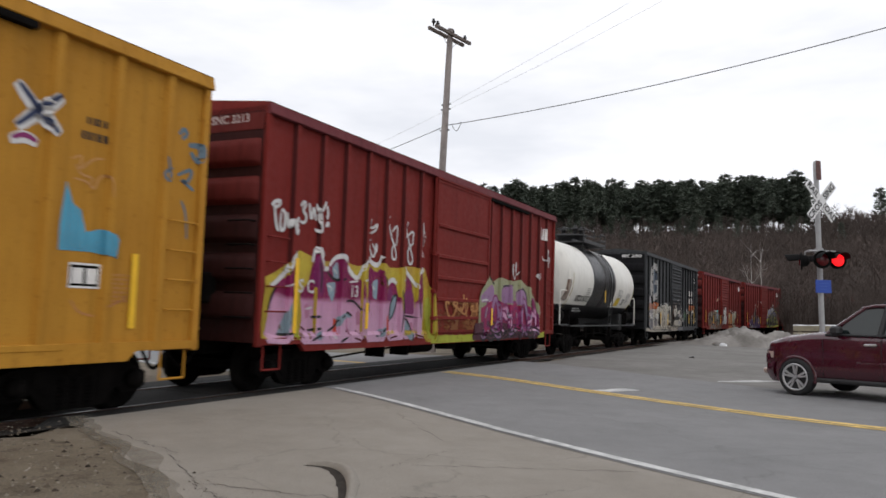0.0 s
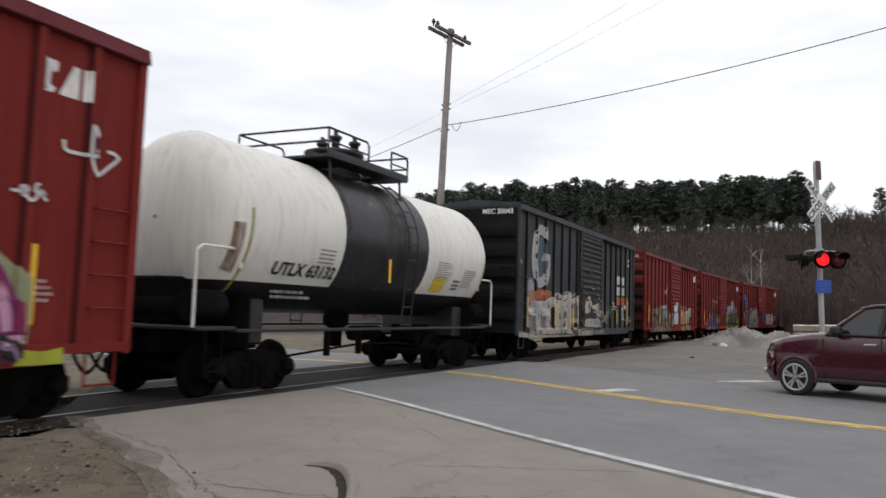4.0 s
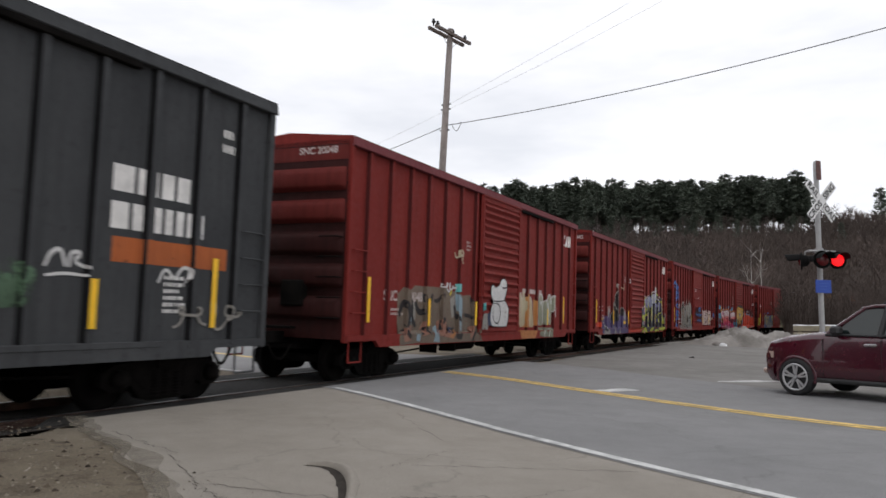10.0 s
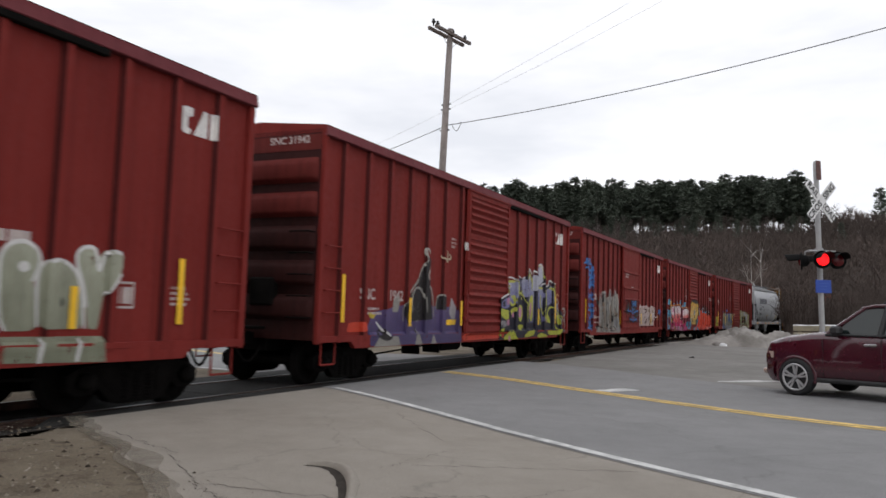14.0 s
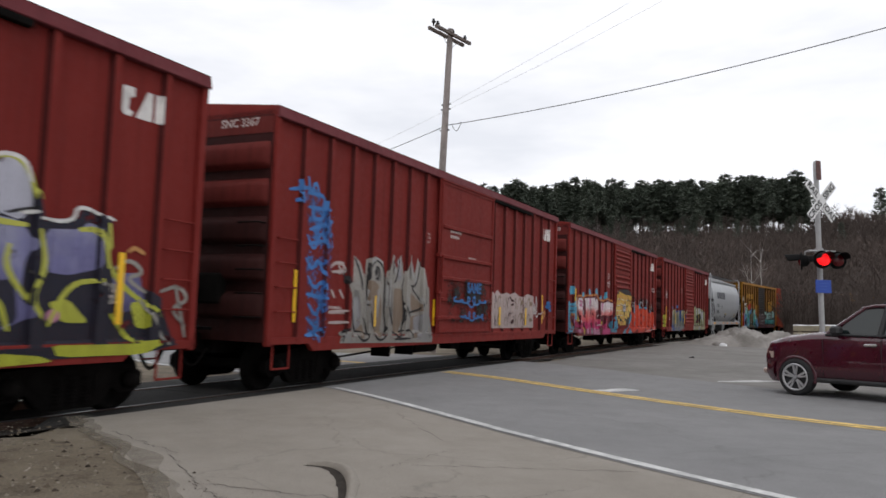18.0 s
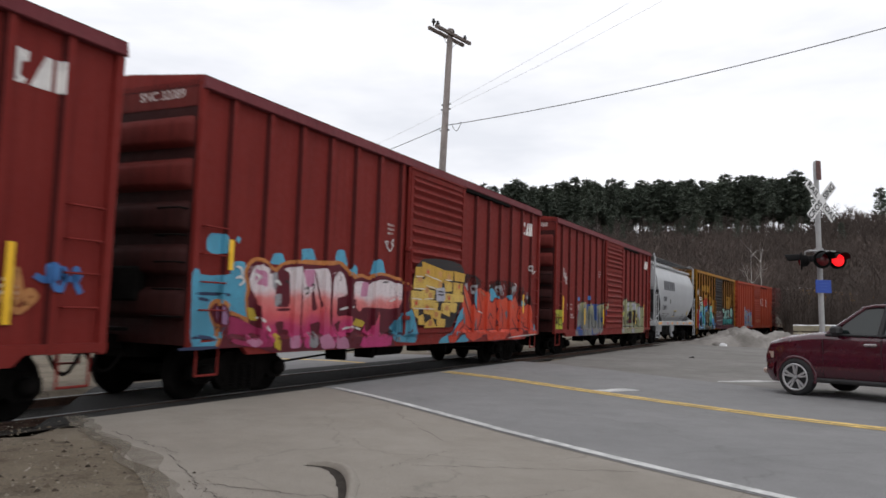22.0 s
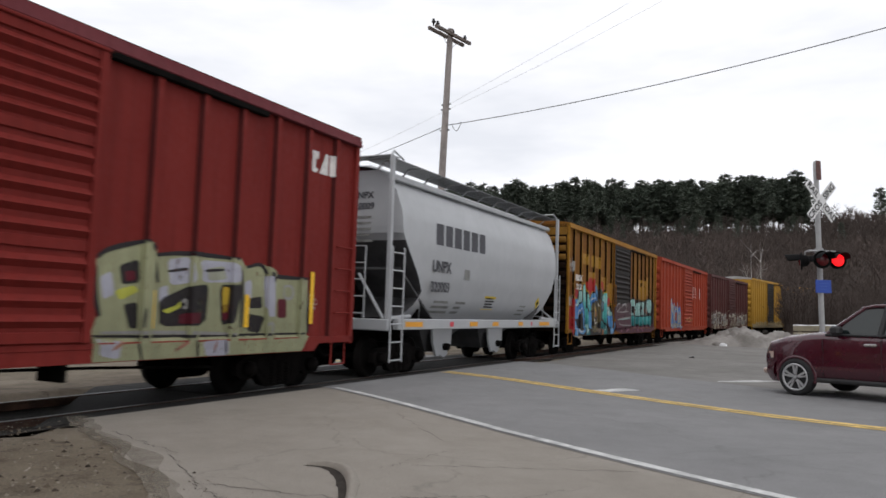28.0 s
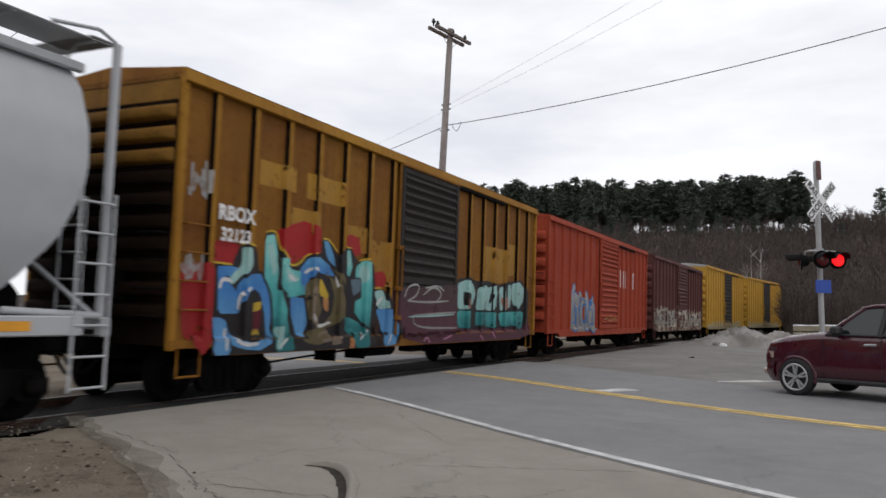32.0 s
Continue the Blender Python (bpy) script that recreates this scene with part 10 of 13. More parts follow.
    sk.line(S_MAROON, 5.4, 0.05, [(1.94, 1.98), (2.08, 2.10), (2.57, 2.16)])
    sk.line(S_MAROON, 5.4, 0.05, [(2.65, 2.10), (3.33, 2.17)])
    sk.line(S_MAROON, 5.4, 0.05, [(3.51, 1.63), (3.51, 2.03), (3.74, 2.16), (3.92, 2.04), (4.11, 1.95), (4.50, 2.03), (4.79, 1.96), (5.01, 2.09), (5.46, 2.10), (6.09, 1.98)])
    sk.line(S_MAROON, 5.4, 0.05, [(2.96, 2.05), (3.05, 1.79), (3.21, 1.40)])
    sk.line(S_MAROON, 5.4, 0.05, [(3.36, 2.08), (3.44, 1.63), (3.54, 1.27)])
    sk.line(S_MAROON, 5.4, 0.05, [(2.52, 2.02), (2.54, 1.60), (2.49, 1.27)])
    sk.line(S_MAROON, 5.4, 0.05, [(2.28, 1.39), (1.93, 1.38)])
    sk.line(S_WHITE, 5.6, 0.045, [(1.26, 1.86), (1.35, 1.94), (1.48, 1.89), (1.37, 1.79)])
    sk.line(S_WHITE, 5.6, 0.045, [(1.84, 1.82), (1.91, 1.86), (2.01, 1.78)])
    sk.line(S_WHITE, 5.6, 0.045, [(0.92, 1.84), (1.02, 1.88), (1.12, 1.81), (1.00, 1.73)])
    sk.line(S_WHITE, 5.6, 0.045, [(3.77, 1.41), (4.15, 1.47)])
    sk.line(S_WHITE, 5.6, 0.045, [(5.59, 1.60), (6.07, 1.72)])
    sk.line(S_WHITE, 5.6, 0.045, [(1.41, 1.26), (1.68, 1.14), (1.79, 1.03)])
    sk.line(S_WHITE, 5.6, 0.045, [(0.91, 2.02), (1.05, 2.00), (1.05, 1.85)])
    sk.line(S_WHITE, 5.6, 0.045, [(3.88, 1.05), (4.18, 1.11), (4.50, 1.04)])
    sk.line(S_BLACK, 5.6, 0.035, [(2.12, 1.83), (2.17, 1.87), (2.24, 1.80)])
    sk.line(S_BLACK, 5.6, 0.035, [(2.66, 1.73), (2.75, 1.80), (2.79, 1.68), (2.68, 1.66)])
    sk.line(S_BLACK, 5.6, 0.035, [(2.85, 1.80), (2.90, 1.85), (2.95, 1.79), (2.88, 1.73)])
    sk.line(S_BLACK, 5.6, 0.035, [(5.28, 1.98), (5.52, 2.00)])
    sk.line(S_BLACK, 5.6, 0.035, [(5.46, 0.88), (5.60, 1.03), (5.77, 0.98), (5.79, 0.79)])
    sk.line(S_NAVY, 2, 0.05, [(0.04, 1.58), (0.45, 1.59), (0.81, 1.58)])
    sk.line(S_NAVY, 2, 0.05, [(0.01, 0.96), (0.21, 0.98), (0.55, 0.94)])
    sk.line(S_NAVY, 2, 0.05, [(5.55, 0.93), (6.33, 0.97)])
    sk.line(S_NAVY, 2, 0.05, [(-0.24, 0.81), (0.56, 0.82)])
    sk.line(S_NAVY, 2, 0.05, [(0.13, 1.52), (0.38, 1.49)])
    sk.done()


def paint_magenta_rear(car):
    sk = Sketch(car)
    sk.fill(S_SKY, 1, [(8.42, 0.94), (8.76, 1.44), (9.14, 1.62), (9.25, 1.27), (8.93, 0.93), (8.50, 0.70), (7.80, 0.70), (7.96, 0.82)], 1)
    sk.fill(S_SKY, 1, [(5.57, 1.05), (6.01, 1.38), (6.24, 1.53), (6.43, 1.36), (6.59, 1.04), (6.74, 0.82), (6.65, 0.74), (5.74, 0.78)], 1)
    sk.fill(S_BLACK, 1, [(6.33, 2.09), (6.45, 2.39), (6.77, 2.57), (7.39, 2.62), (8.18, 2.63), (8.75, 2.58), (8.99, 2.41), (8.96, 1.79), (8.54, 1.27), (8.31, 1.06), (7.52, 1.07), (6.63, 1.12), (6.35, 1.53)], 1)
    sk.fill(S_GOLD, 3, [(6.42, 2.37), (6.85, 2.40), (6.84, 2.17), (6.40, 2.14)], 0)
    sk.fill(S_GOLD, 3, [(6.71, 2.51), (7.90, 2.38), (7.82, 2.08), (6.76, 2.23)], 0)
    sk.fill(S_GOLD, 3, [(7.82, 2.38), (8.35, 2.39), (8.32, 2.16), (7.88, 2.13)], 0)
    sk.fill(S_GOLD, 3, [(8.36, 2.40), (9.01, 2.36), (8.97, 2.15), (8.41, 2.17)], 0)
    sk.fill(S_GOLD, 3, [(6.37, 2.13), (6.93, 2.13), (7.00, 1.89), (6.33, 1.89)], 0)
    sk.fill(S_GOLD, 3, [(6.90, 2.22), (7.71, 2.15), (7.74, 1.89), (6.85, 1.97)], 0)
    sk.fill(S_GOLD, 3, [(7.85, 2.14), (8.32, 2.11), (8.27, 1.91), (7.91, 1.89)], 0)
    sk.fill(S_GOLD, 3, [(8.36, 2.13), (8.91, 2.12), (8.85, 1.83), (8.34, 1.86)], 0)
    sk.fill(S_GOLD, 3, [(6.26, 1.86), (6.82, 1.86), (6.82, 1.67), (6.17, 1.68)], 0)
    sk.fill(S_GOLD, 3, [(6.77, 1.94), (7.40, 1.89), (7.36, 1.70), (6.75, 1.66)], 0)
    sk.fill(S_GOLD, 3, [(7.85, 1.85), (8.98, 1.85), (8.96, 1.67), (7.86, 1.66)], 0)
    sk.fill(S_GOLD, 3, [(6.15, 1.70), (7.60, 1.67), (7.55, 1.46), (6.21, 1.48)], 0)
    sk.fill(S_GOLD, 3, [(6.81, 1.62), (7.32, 1.58), (7.21, 1.34), (6.86, 1.38)], 0)
    sk.fill(S_GOLD, 3, [(7.76, 1.66), (8.25, 1.63), (8.20, 1.31), (7.71, 1.40)], 0)
    sk.fill(S_GOLD, 3, [(8.23, 1.67), (8.61, 1.63), (8.52, 1.41), (8.25, 1.42)], 0)
    sk.fill(S_GOLD, 3, [(6.35, 1.48), (6.62, 1.49), (6.62, 1.26), (6.47, 1.31)], 0)
    sk.fill(S_GOLD, 3, [(7.12, 1.48), (7.75, 1.44), (7.70, 1.23), (7.25, 1.28)], 0)
    sk.fill(S_GOLD, 3, [(7.51, 1.29), (7.98, 1.25), (7.94, 1.07), (7.53, 1.07)], 0)
    sk.fill(S_GOLD, 3, [(6.96, 1.18), (7.31, 1.28), (7.52, 1.07), (6.91, 1.06)], 0)
    sk.fill(S_GOLD, 3, [(6.59, 1.31), (6.84, 1.36), (6.95, 1.13), (6.63, 1.13)], 0)
    sk.fill(S_LILACPALE, 3.5, [(7.44, 1.95), (7.90, 1.99), (7.93, 1.67), (7.47, 1.65)], 1)
    sk.blob(S_AMBER, 3.8, 7.01, 2.30, 0.1, 0.07)
    sk.blob(S_AMBER, 3.8, 7.63, 2.28, 0.1, 0.07)
    sk.blob(S_AMBER, 3.8, 6.64, 2.12, 0.1, 0.07)
    sk.blob(S_AMBER, 3.8, 6.99, 1.89, 0.1, 0.07)
    sk.blob(S_AMBER, 3.8, 7.15, 1.78, 0.1, 0.07)
    sk.blob(S_AMBER, 3.8, 8.09, 2.24, 0.1, 0.07)
    sk.blob(S_AMBER, 3.8, 8.67, 2.04, 0.1, 0.07)
    sk.blob(S_AMBER, 3.8, 8.13, 1.76, 0.1, 0.07)
    sk.blob(S_AMBER, 3.8, 6.50, 1.61, 0.1, 0.07)
    sk.blob(S_AMBER, 3.8, 7.02, 1.50, 0.1, 0.07)
    sk.blob(S_AMBER, 3.8, 8.03, 1.51, 0.1, 0.07)
    sk.blob(S_AMBER, 3.8, 7.49, 1.36, 0.1, 0.07)
    sk.blob(S_AMBER, 3.8, 7.20, 1.16, 0.1, 0.07)
    sk.blob(S_AMBER, 3.8, 7.65, 2.05, 0.1, 0.07)
    sk.blob(S_ORANGE, 4.0, 7.01, 2.29, 0.05, 0.035)
    sk.blob(S_ORANGE, 4.0, 8.67, 2.03, 0.05, 0.035)
    sk.blob(S_ORANGE, 4.0, 6.50, 1.59, 0.05, 0.035)
    sk.blob(S_ORANGE, 4.0, 8.13, 1.74, 0.05, 0.035)
    sk.blob(S_ORANGE, 4.0, 7.02, 1.49, 0.05, 0.035)
    sk.line(S_BLACK, 4.2, 0.035, [(7.53, 1.88), (7.84, 1.88)])
    sk.line(S_BLACK, 4.2, 0.035, [(7.54, 1.81), (7.85, 1.81)])
    sk.line(S_BLACK, 4.2, 0.035, [(7.47, 1.63), (7.93, 1.65)])
    sk.line(S_BLACK, 4.2, 0.035, [(7.42, 1.95), (7.45, 1.63)])
    sk.line(S_WHITE, 4.2, 0.022, [(6.44, 2.17), (6.80, 2.18)])
    sk.line(S_WHITE, 4.2, 0.022, [(6.86, 2.23), (7.71, 2.12)])
    sk.line(S_WHITE, 4.2, 0.022, [(7.92, 2.16), (8.27, 2.17)])
    sk.line(S_WHITE, 4.2, 0.022, [(6.40, 1.91), (6.92, 1.91)])
    sk.line(S_WHITE, 4.2, 0.022, [(6.95, 1.99), (7.64, 1.92)])
    sk.line(S_WHITE, 4.2, 0.022, [(6.28, 1.69), (6.77, 1.68)])
    sk.line(S_WHITE, 4.2, 0.022, [(6.84, 1.69), (7.30, 1.71)])
    sk.line(S_WHITE, 4.2, 0.022, [(6.34, 1.48), (7.42, 1.48)])
    sk.fill(S_SOOT2, 2, [(9.02, 2.28), (9.50, 2.41), (10.12, 2.32), (10.63, 2.22), (11.34, 2.32), (12.34, 2.34), (13.24, 2.23), (14.00, 2.03), (14.29, 1.68), (13.52, 1.75), (12.17, 1.86), (10.66, 1.84), (10.01, 1.81), (9.40, 1.97), (9.27, 1.81)], 1)
    sk.fill(S_CHALKGREY, 3, [(9.30, 2.12), (9.47, 2.18), (9.56, 1.91), (9.40, 1.89)], 1)
    sk.fill(S_CHALKGREY, 3, [(9.68, 2.10), (10.07, 2.16), (10.09, 1.94), (9.73, 1.89)], 1)
    sk.fill(S_CHALKGREY, 3, [(11.31, 2.16), (12.07, 2.25), (12.02, 1.92), (11.37, 1.94)], 1)
    sk.fill(S_CHALKGREY, 3, [(12.44, 2.18), (13.03, 2.25), (12.94, 1.96), (12.47, 1.96)], 1)
    sk.fill(S_CHALKGREY, 3, [(13.79, 2.04), (13.99, 2.10), (14.06, 1.89), (13.83, 1.85)], 1)
    sk.fill(S_SKY, 3, [(9.81, 1.93), (10.07, 2.03), (10.27, 1.76), (10.05, 1.45), (9.82, 1.65)], 1)
    sk.fill(S_SKY, 3, [(10.82, 2.03), (11.17, 2.11), (11.61, 1.81), (11.20, 1.67), (10.91, 1.77)], 1)
    sk.fill(S_SKY, 3, [(13.23, 1.83), (13.79, 1.78), (13.69, 1.52), (13.29, 1.58)], 1)
    sk.fill(S_SKY, 3, [(14.00, 1.31), (14.77, 1.06), (14.51, 0.82), (14.14, 0.87)], 1)
    sk.fill(S_SKY, 3, [(8.79, 0.72), (9.20, 0.93), (9.52, 0.73), (9.36, 0.70), (8.69, 0.70)], 1)
    sk.fill(S_SKY, 3, [(10.97, 0.74), (11.45, 0.90), (11.99, 0.74), (11.76, 0.70)], 1)
    sk.fill(S_SKY, 3, [(12.16, 1.89), (12.47, 1.98), (12.60, 1.80), (12.28, 1.75)], 1)
    sk.line(S_MAROON, 3.6, 0.07, [(8.31, 0.86), (8.66, 1.10), (9.10, 1.32), (9.20, 1.80), (9.13, 2.07), (9.31, 2.10), (9.63, 1.82), (9.88, 1.51), (10.20, 1.42), (10.04, 1.75), (10.12, 2.04), (10.39, 2.07), (10.83, 1.93), (10.93, 1.74), (11.20, 1.69), (11.38, 1.85), (11.77, 1.77), (12.16, 1.89), (12.49, 1.74), (12.92, 1.92), (13.17, 1.65), (13.53, 1.60), (14.02, 1.73), (14.30, 1.43), (14.67, 0.85), (14.09, 0.80), (13.58, 1.01), (13.25, 0.71), (12.57, 0.70), (12.34, 0.91), (11.95, 0.72), (10.75, 0.70), (10.65, 0.89), (10.25, 0.79), (9.79, 0.70), (9.35, 0.81), (9.27, 0.92), (8.93, 0.88), (8.69, 0.70), (8.38, 0.71), (8.31, 0.86)])
    sk.fill(S_ORANGE, 4, [(8.31, 0.86), (8.66, 1.10), (9.10, 1.32), (9.20, 1.80), (9.13, 2.07), (9.31, 2.10), (9.63, 1.82), (9.88, 1.51), (10.20, 1.42), (10.04, 1.75), (10.12, 2.04), (10.39, 2.07), (10.83, 1.93), (10.93, 1.74), (11.20, 1.69), (11.38, 1.85), (11.77, 1.77), (12.16, 1.89), (12.49, 1.74), (12.92, 1.92), (13.17, 1.65), (13.53, 1.60), (14.02, 1.73), (14.30, 1.43), (14.67, 0.85), (14.09, 0.80), (13.58, 1.01), (13.25, 0.71), (12.57, 0.70), (12.34, 0.91), (11.95, 0.72), (10.75, 0.70), (10.65, 0.89), (10.25, 0.79), (9.79, 0.70), (9.35, 0.81), (9.27, 0.92), (8.93, 0.88), (8.69, 0.70), (8.38, 0.71), (8.31, 0.86)], 0)
    sk.line(S_MAROON, 5, 0.05, [(9.18, 2.03), (9.42, 1.63), (9.75, 1.23), (9.95, 0.98)])
    sk.line(S_MAROON, 5, 0.05, [(9.10, 1.27), (9.47, 1.09), (9.77, 0.98), (11.45, 0.98), (13.34, 1.00)])
    sk.line(S_MAROON, 5, 0.05, [(10.15, 1.99), (10.34, 1.67), (10.45, 1.28), (10.08, 0.88)])
    sk.line(S_MAROON, 5, 0.05, [(10.95, 1.74), (10.89, 1.28), (11.26, 0.98)])
    sk.line(S_MAROON, 5, 0.05, [(11.38, 1.80), (11.53, 1.39), (11.44, 1.06)])
    sk.line(S_MAROON, 5, 0.05, [(11.79, 1.71), (11.98, 1.35), (11.93, 1.02)])
    sk.line(S_MAROON, 5, 0.05, [(12.50, 1.68), (12.66, 1.30), (13.11, 0.94)])
    sk.line(S_MAROON, 5, 0.05, [(13.20, 1.59), (12.99, 1.30), (13.57, 1.07), (14.40, 0.92)])
    sk.line(S_MAROON, 5, 0.05, [(10.70, 1.28), (11.04, 1.44), (11.24, 1.27)])
    sk.line(S_MAROON, 5, 0.05, [(8.79, 1.01), (9.05, 1.14), (9.22, 1.05)])
    sk.fill(S_SLATEBLUE, 5, [(9.87, 1.20), (9.97, 1.30), (10.12, 1.03), (9.89, 0.99)], 1)
    sk.fill(S_SLATEBLUE, 5, [(10.78, 1.38), (11.02, 1.45), (10.99, 1.23)], 1)
    sk.fill(S_SLATEBLUE, 5, [(11.63, 1.50), (11.78, 1.57), (11.80, 1.18), (11.62, 1.20)], 1)
    sk.fill(S_SLATEBLUE, 5, [(12.09, 1.45), (12.30, 1.52), (12.28, 1.23)], 1)
    sk.fill(S_SLATEBLUE, 5, [(9.25, 1.32), (9.35, 1.45), (9.43, 1.14), (9.29, 1.14)], 1)
    sk.fill(S_SLATEBLUE, 5, [(13.32, 1.30), (13.50, 1.40), (13.57, 1.16)], 1)
    sk.line(S_SALMON, 5.2, 0.05, [(9.25, 1.99), (9.49, 1.64), (9.74, 1.37)])
    sk.line(S_SALMON, 5.2, 0.05, [(10.31, 2.00), (10.66, 1.87)])
    sk.line(S_SALMON, 5.2, 0.05, [(11.58, 1.71), (11.67, 1.55)])
    sk.line(S_SALMON, 5.2, 0.05, [(12.60, 1.74), (12.79, 1.58)])
    sk.line(S_WHITE, 4.5, 0.03, [(12.25, 0.75), (13.36, 0.79), (14.62, 0.82)])
    sk.line(S_WHITE, 4.5, 0.03, [(10.19, 1.47), (10.49, 1.42)])
    sk.line(S_WHITE, 4.5, 0.03, [(10.72, 2.17), (10.99, 2.11)])
    sk.line(S_WHITE, 4.5, 0.03, [(12.82, 2.31), (13.01, 2.23)])
    sk.done()


def paint_ochre(car):
    sk = Sketch(car)
    sk.fill(S_RED, 2, [(0.73, 2.34), (0.96, 2.39), (1.37, 2.36), (1.39, 2.10), (1.21, 2.04), (0.80, 2.06)], 1)
    sk.fill(S_RED, 2, [(2.24, 2.67), (2.65, 2.81), (2.96, 2.91), (3.30, 2.86), (3.48, 2.73), (3.50, 2.40), (3.09, 2.34), (2.70, 2.15), (2.46, 2.25), (2.30, 2.42)], 1)
    sk.fill(S_RED, 2, [(4.19, 2.75), (4.45, 2.83), (4.75, 2.78), (4.83, 2.48), (4.58, 2.41), (4.42, 2.57), (4.22, 2.59)], 1)
    sk.fill(S_RED, 2, [(5.28, 2.15), (5.66, 2.21), (5.90, 2.04), (5.69, 1.86), (5.35, 1.85)], 1)
    sk.fill(S_RED, 2, [(0.18, 1.97), (0.75, 2.05), (0.87, 1.55), (0.83, 0.93), (0.64, 0.70), (0.46, 0.86), (0.26, 1.02)], 1)
    sk.fill(S_BLACK, 3, [(0.85, 2.03), (1.21, 2.04), (1.37, 2.34), (1.50, 2.39), (1.78, 2.28), (1.83, 2.00), (1.94, 1.96), (1.96, 2.57), (2.13, 2.66), (2.34, 2.33), (2.59, 2.11), (2.94, 2.19), (3.09, 2.34), (3.46, 2.40), (3.55, 2.67), (3.71, 2.67), (4.05, 2.39), (4.18, 2.56), (4.47, 2.57), (4.68, 2.36), (4.99, 2.41), (5.32, 2.32), (5.41, 1.85), (5.81, 1.81), (6.26, 1.29), (6.36, 0.76), (5.61, 0.70), (3.91, 0.70), (2.22, 0.70), (1.74, 0.70), (0.81, 0.70), (0.82, 1.28)], 0)
    sk.fill(S_AZURE, 4, [(0.89, 2.00), (1.24, 2.02), (1.57, 1.94), (1.29, 1.86), (1.04, 1.86), (1.33, 1.65), (1.44, 1.31), (0.95, 1.30)], 1)
    sk.fill(S_AZURE, 4, [(1.57, 1.92), (1.91, 1.94), (2.10, 1.76), (2.19, 1.27), (2.10, 0.82), (2.03, 1.27), (1.90, 1.62), (1.73, 1.70), (1.56, 1.65), (1.45, 1.43), (1.31, 1.56), (1.36, 1.75)], 1)
    sk.fill(S_AZURE, 4, [(0.83, 1.26), (1.15, 1.24), (1.20, 0.70), (0.84, 0.70)], 1)
    sk.fill(S_AZURE, 4, [(1.16, 1.05), (1.39, 0.92), (1.72, 0.86), (2.06, 0.95), (2.15, 1.09), (2.19, 0.86), (1.87, 0.74), (1.50, 0.77), (1.21, 0.84)], 1)
    sk.fill(S_AZURE, 4, [(2.90, 2.09), (3.17, 2.30), (3.47, 2.32), (3.79, 2.19), (3.94, 2.00), (3.62, 2.03), (3.32, 2.06), (3.12, 1.86), (3.06, 1.66), (2.92, 1.85)], 1)
    sk.fill(S_AZURE, 4, [(2.67, 1.60), (3.06, 1.59), (3.18, 1.18), (3.03, 0.94), (2.87, 0.94), (2.71, 1.27)], 1)
    sk.fill(S_AZURE, 4, [(3.56, 2.63), (3.71, 2.62), (3.91, 2.36), (3.95, 2.18), (3.69, 2.31)], 1)
    sk.fill(S_AZURE, 4, [(5.44, 1.46), (6.12, 1.44), (6.24, 0.74), (5.72, 0.70), (5.63, 1.12)], 1)
    sk.fill(S_TEAL, 4, [(1.96, 2.55), (2.18, 2.60), (2.27, 2.32), (2.34, 1.91), (2.32, 1.73), (2.67, 1.13), (2.78, 0.71), (2.25, 0.71), (2.25, 1.18), (2.14, 1.63), (1.98, 1.85)], 1)
    sk.fill(S_TEAL, 4, [(2.28, 2.21), (2.50, 2.25), (2.67, 2.05), (2.95, 2.04), (2.92, 1.82), (3.29, 1.82), (3.30, 1.69), (2.59, 1.57), (2.35, 1.73)], 1)
    sk.fill(S_TEAL, 4, [(4.21, 2.51), (4.44, 2.53), (4.54, 2.19), (4.46, 2.03), (4.26, 2.04)], 1)
    sk.fill(S_TEAL, 4, [(4.66, 2.22), (4.94, 2.38), (5.24, 2.32), (5.30, 1.79), (5.25, 1.07), (4.99, 1.04), (4.66, 1.34), (4.67, 1.58), (4.89, 1.64), (4.88, 1.83), (4.65, 1.87)], 1)
    sk.fill(S_TEAL, 4, [(4.23, 1.28), (4.52, 1.26), (5.14, 1.07), (5.18, 0.70), (4.68, 0.70), (4.55, 0.91), (4.29, 1.07)], 1)
    sk.fill(S_PALETEAL, 4.4, [(1.42, 2.32), (1.57, 2.33), (1.61, 2.07), (1.54, 1.96), (1.23, 1.73), (1.13, 1.81), (1.43, 2.06)], 1)
    sk.fill(S_PALETEAL, 4.4, [(2.01, 2.39), (2.15, 2.45), (2.29, 2.05), (2.19, 1.91)], 1)
    sk.fill(S_PALETEAL, 4.4, [(2.44, 2.08), (2.67, 2.02), (2.92, 1.90), (2.72, 1.84), (2.49, 1.87)], 1)
    sk.fill(S_PALETEAL, 4.4, [(2.26, 1.09), (2.48, 1.13), (2.43, 0.74), (2.29, 0.75)], 1)
    sk.fill(S_PALETEAL, 4.4, [(5.36, 1.79), (5.69, 1.83), (5.95, 1.47), (5.55, 1.43)], 1)
    sk.fill(S_PALETEAL, 4.4, [(4.23, 2.46), (4.40, 2.50), (4.46, 2.27), (4.35, 2.18)], 1)
    sk.fill(S_PALETEAL, 4.4, [(4.75, 2.18), (4.94, 2.30), (5.07, 2.06), (4.87, 1.88)], 1)
    sk.fill(S_DRAB, 4.2, [(3.05, 1.80), (3.28, 1.96), (3.71, 2.04), (4.04, 1.90), (4.25, 1.59), (4.28, 1.28), (4.01, 1.13), (3.70, 1.08), (3.80, 0.87), (3.42, 0.78), (3.04, 0.84), (2.91, 0.96), (3.15, 1.03), (3.35, 1.08), (3.17, 1.27)], 1)
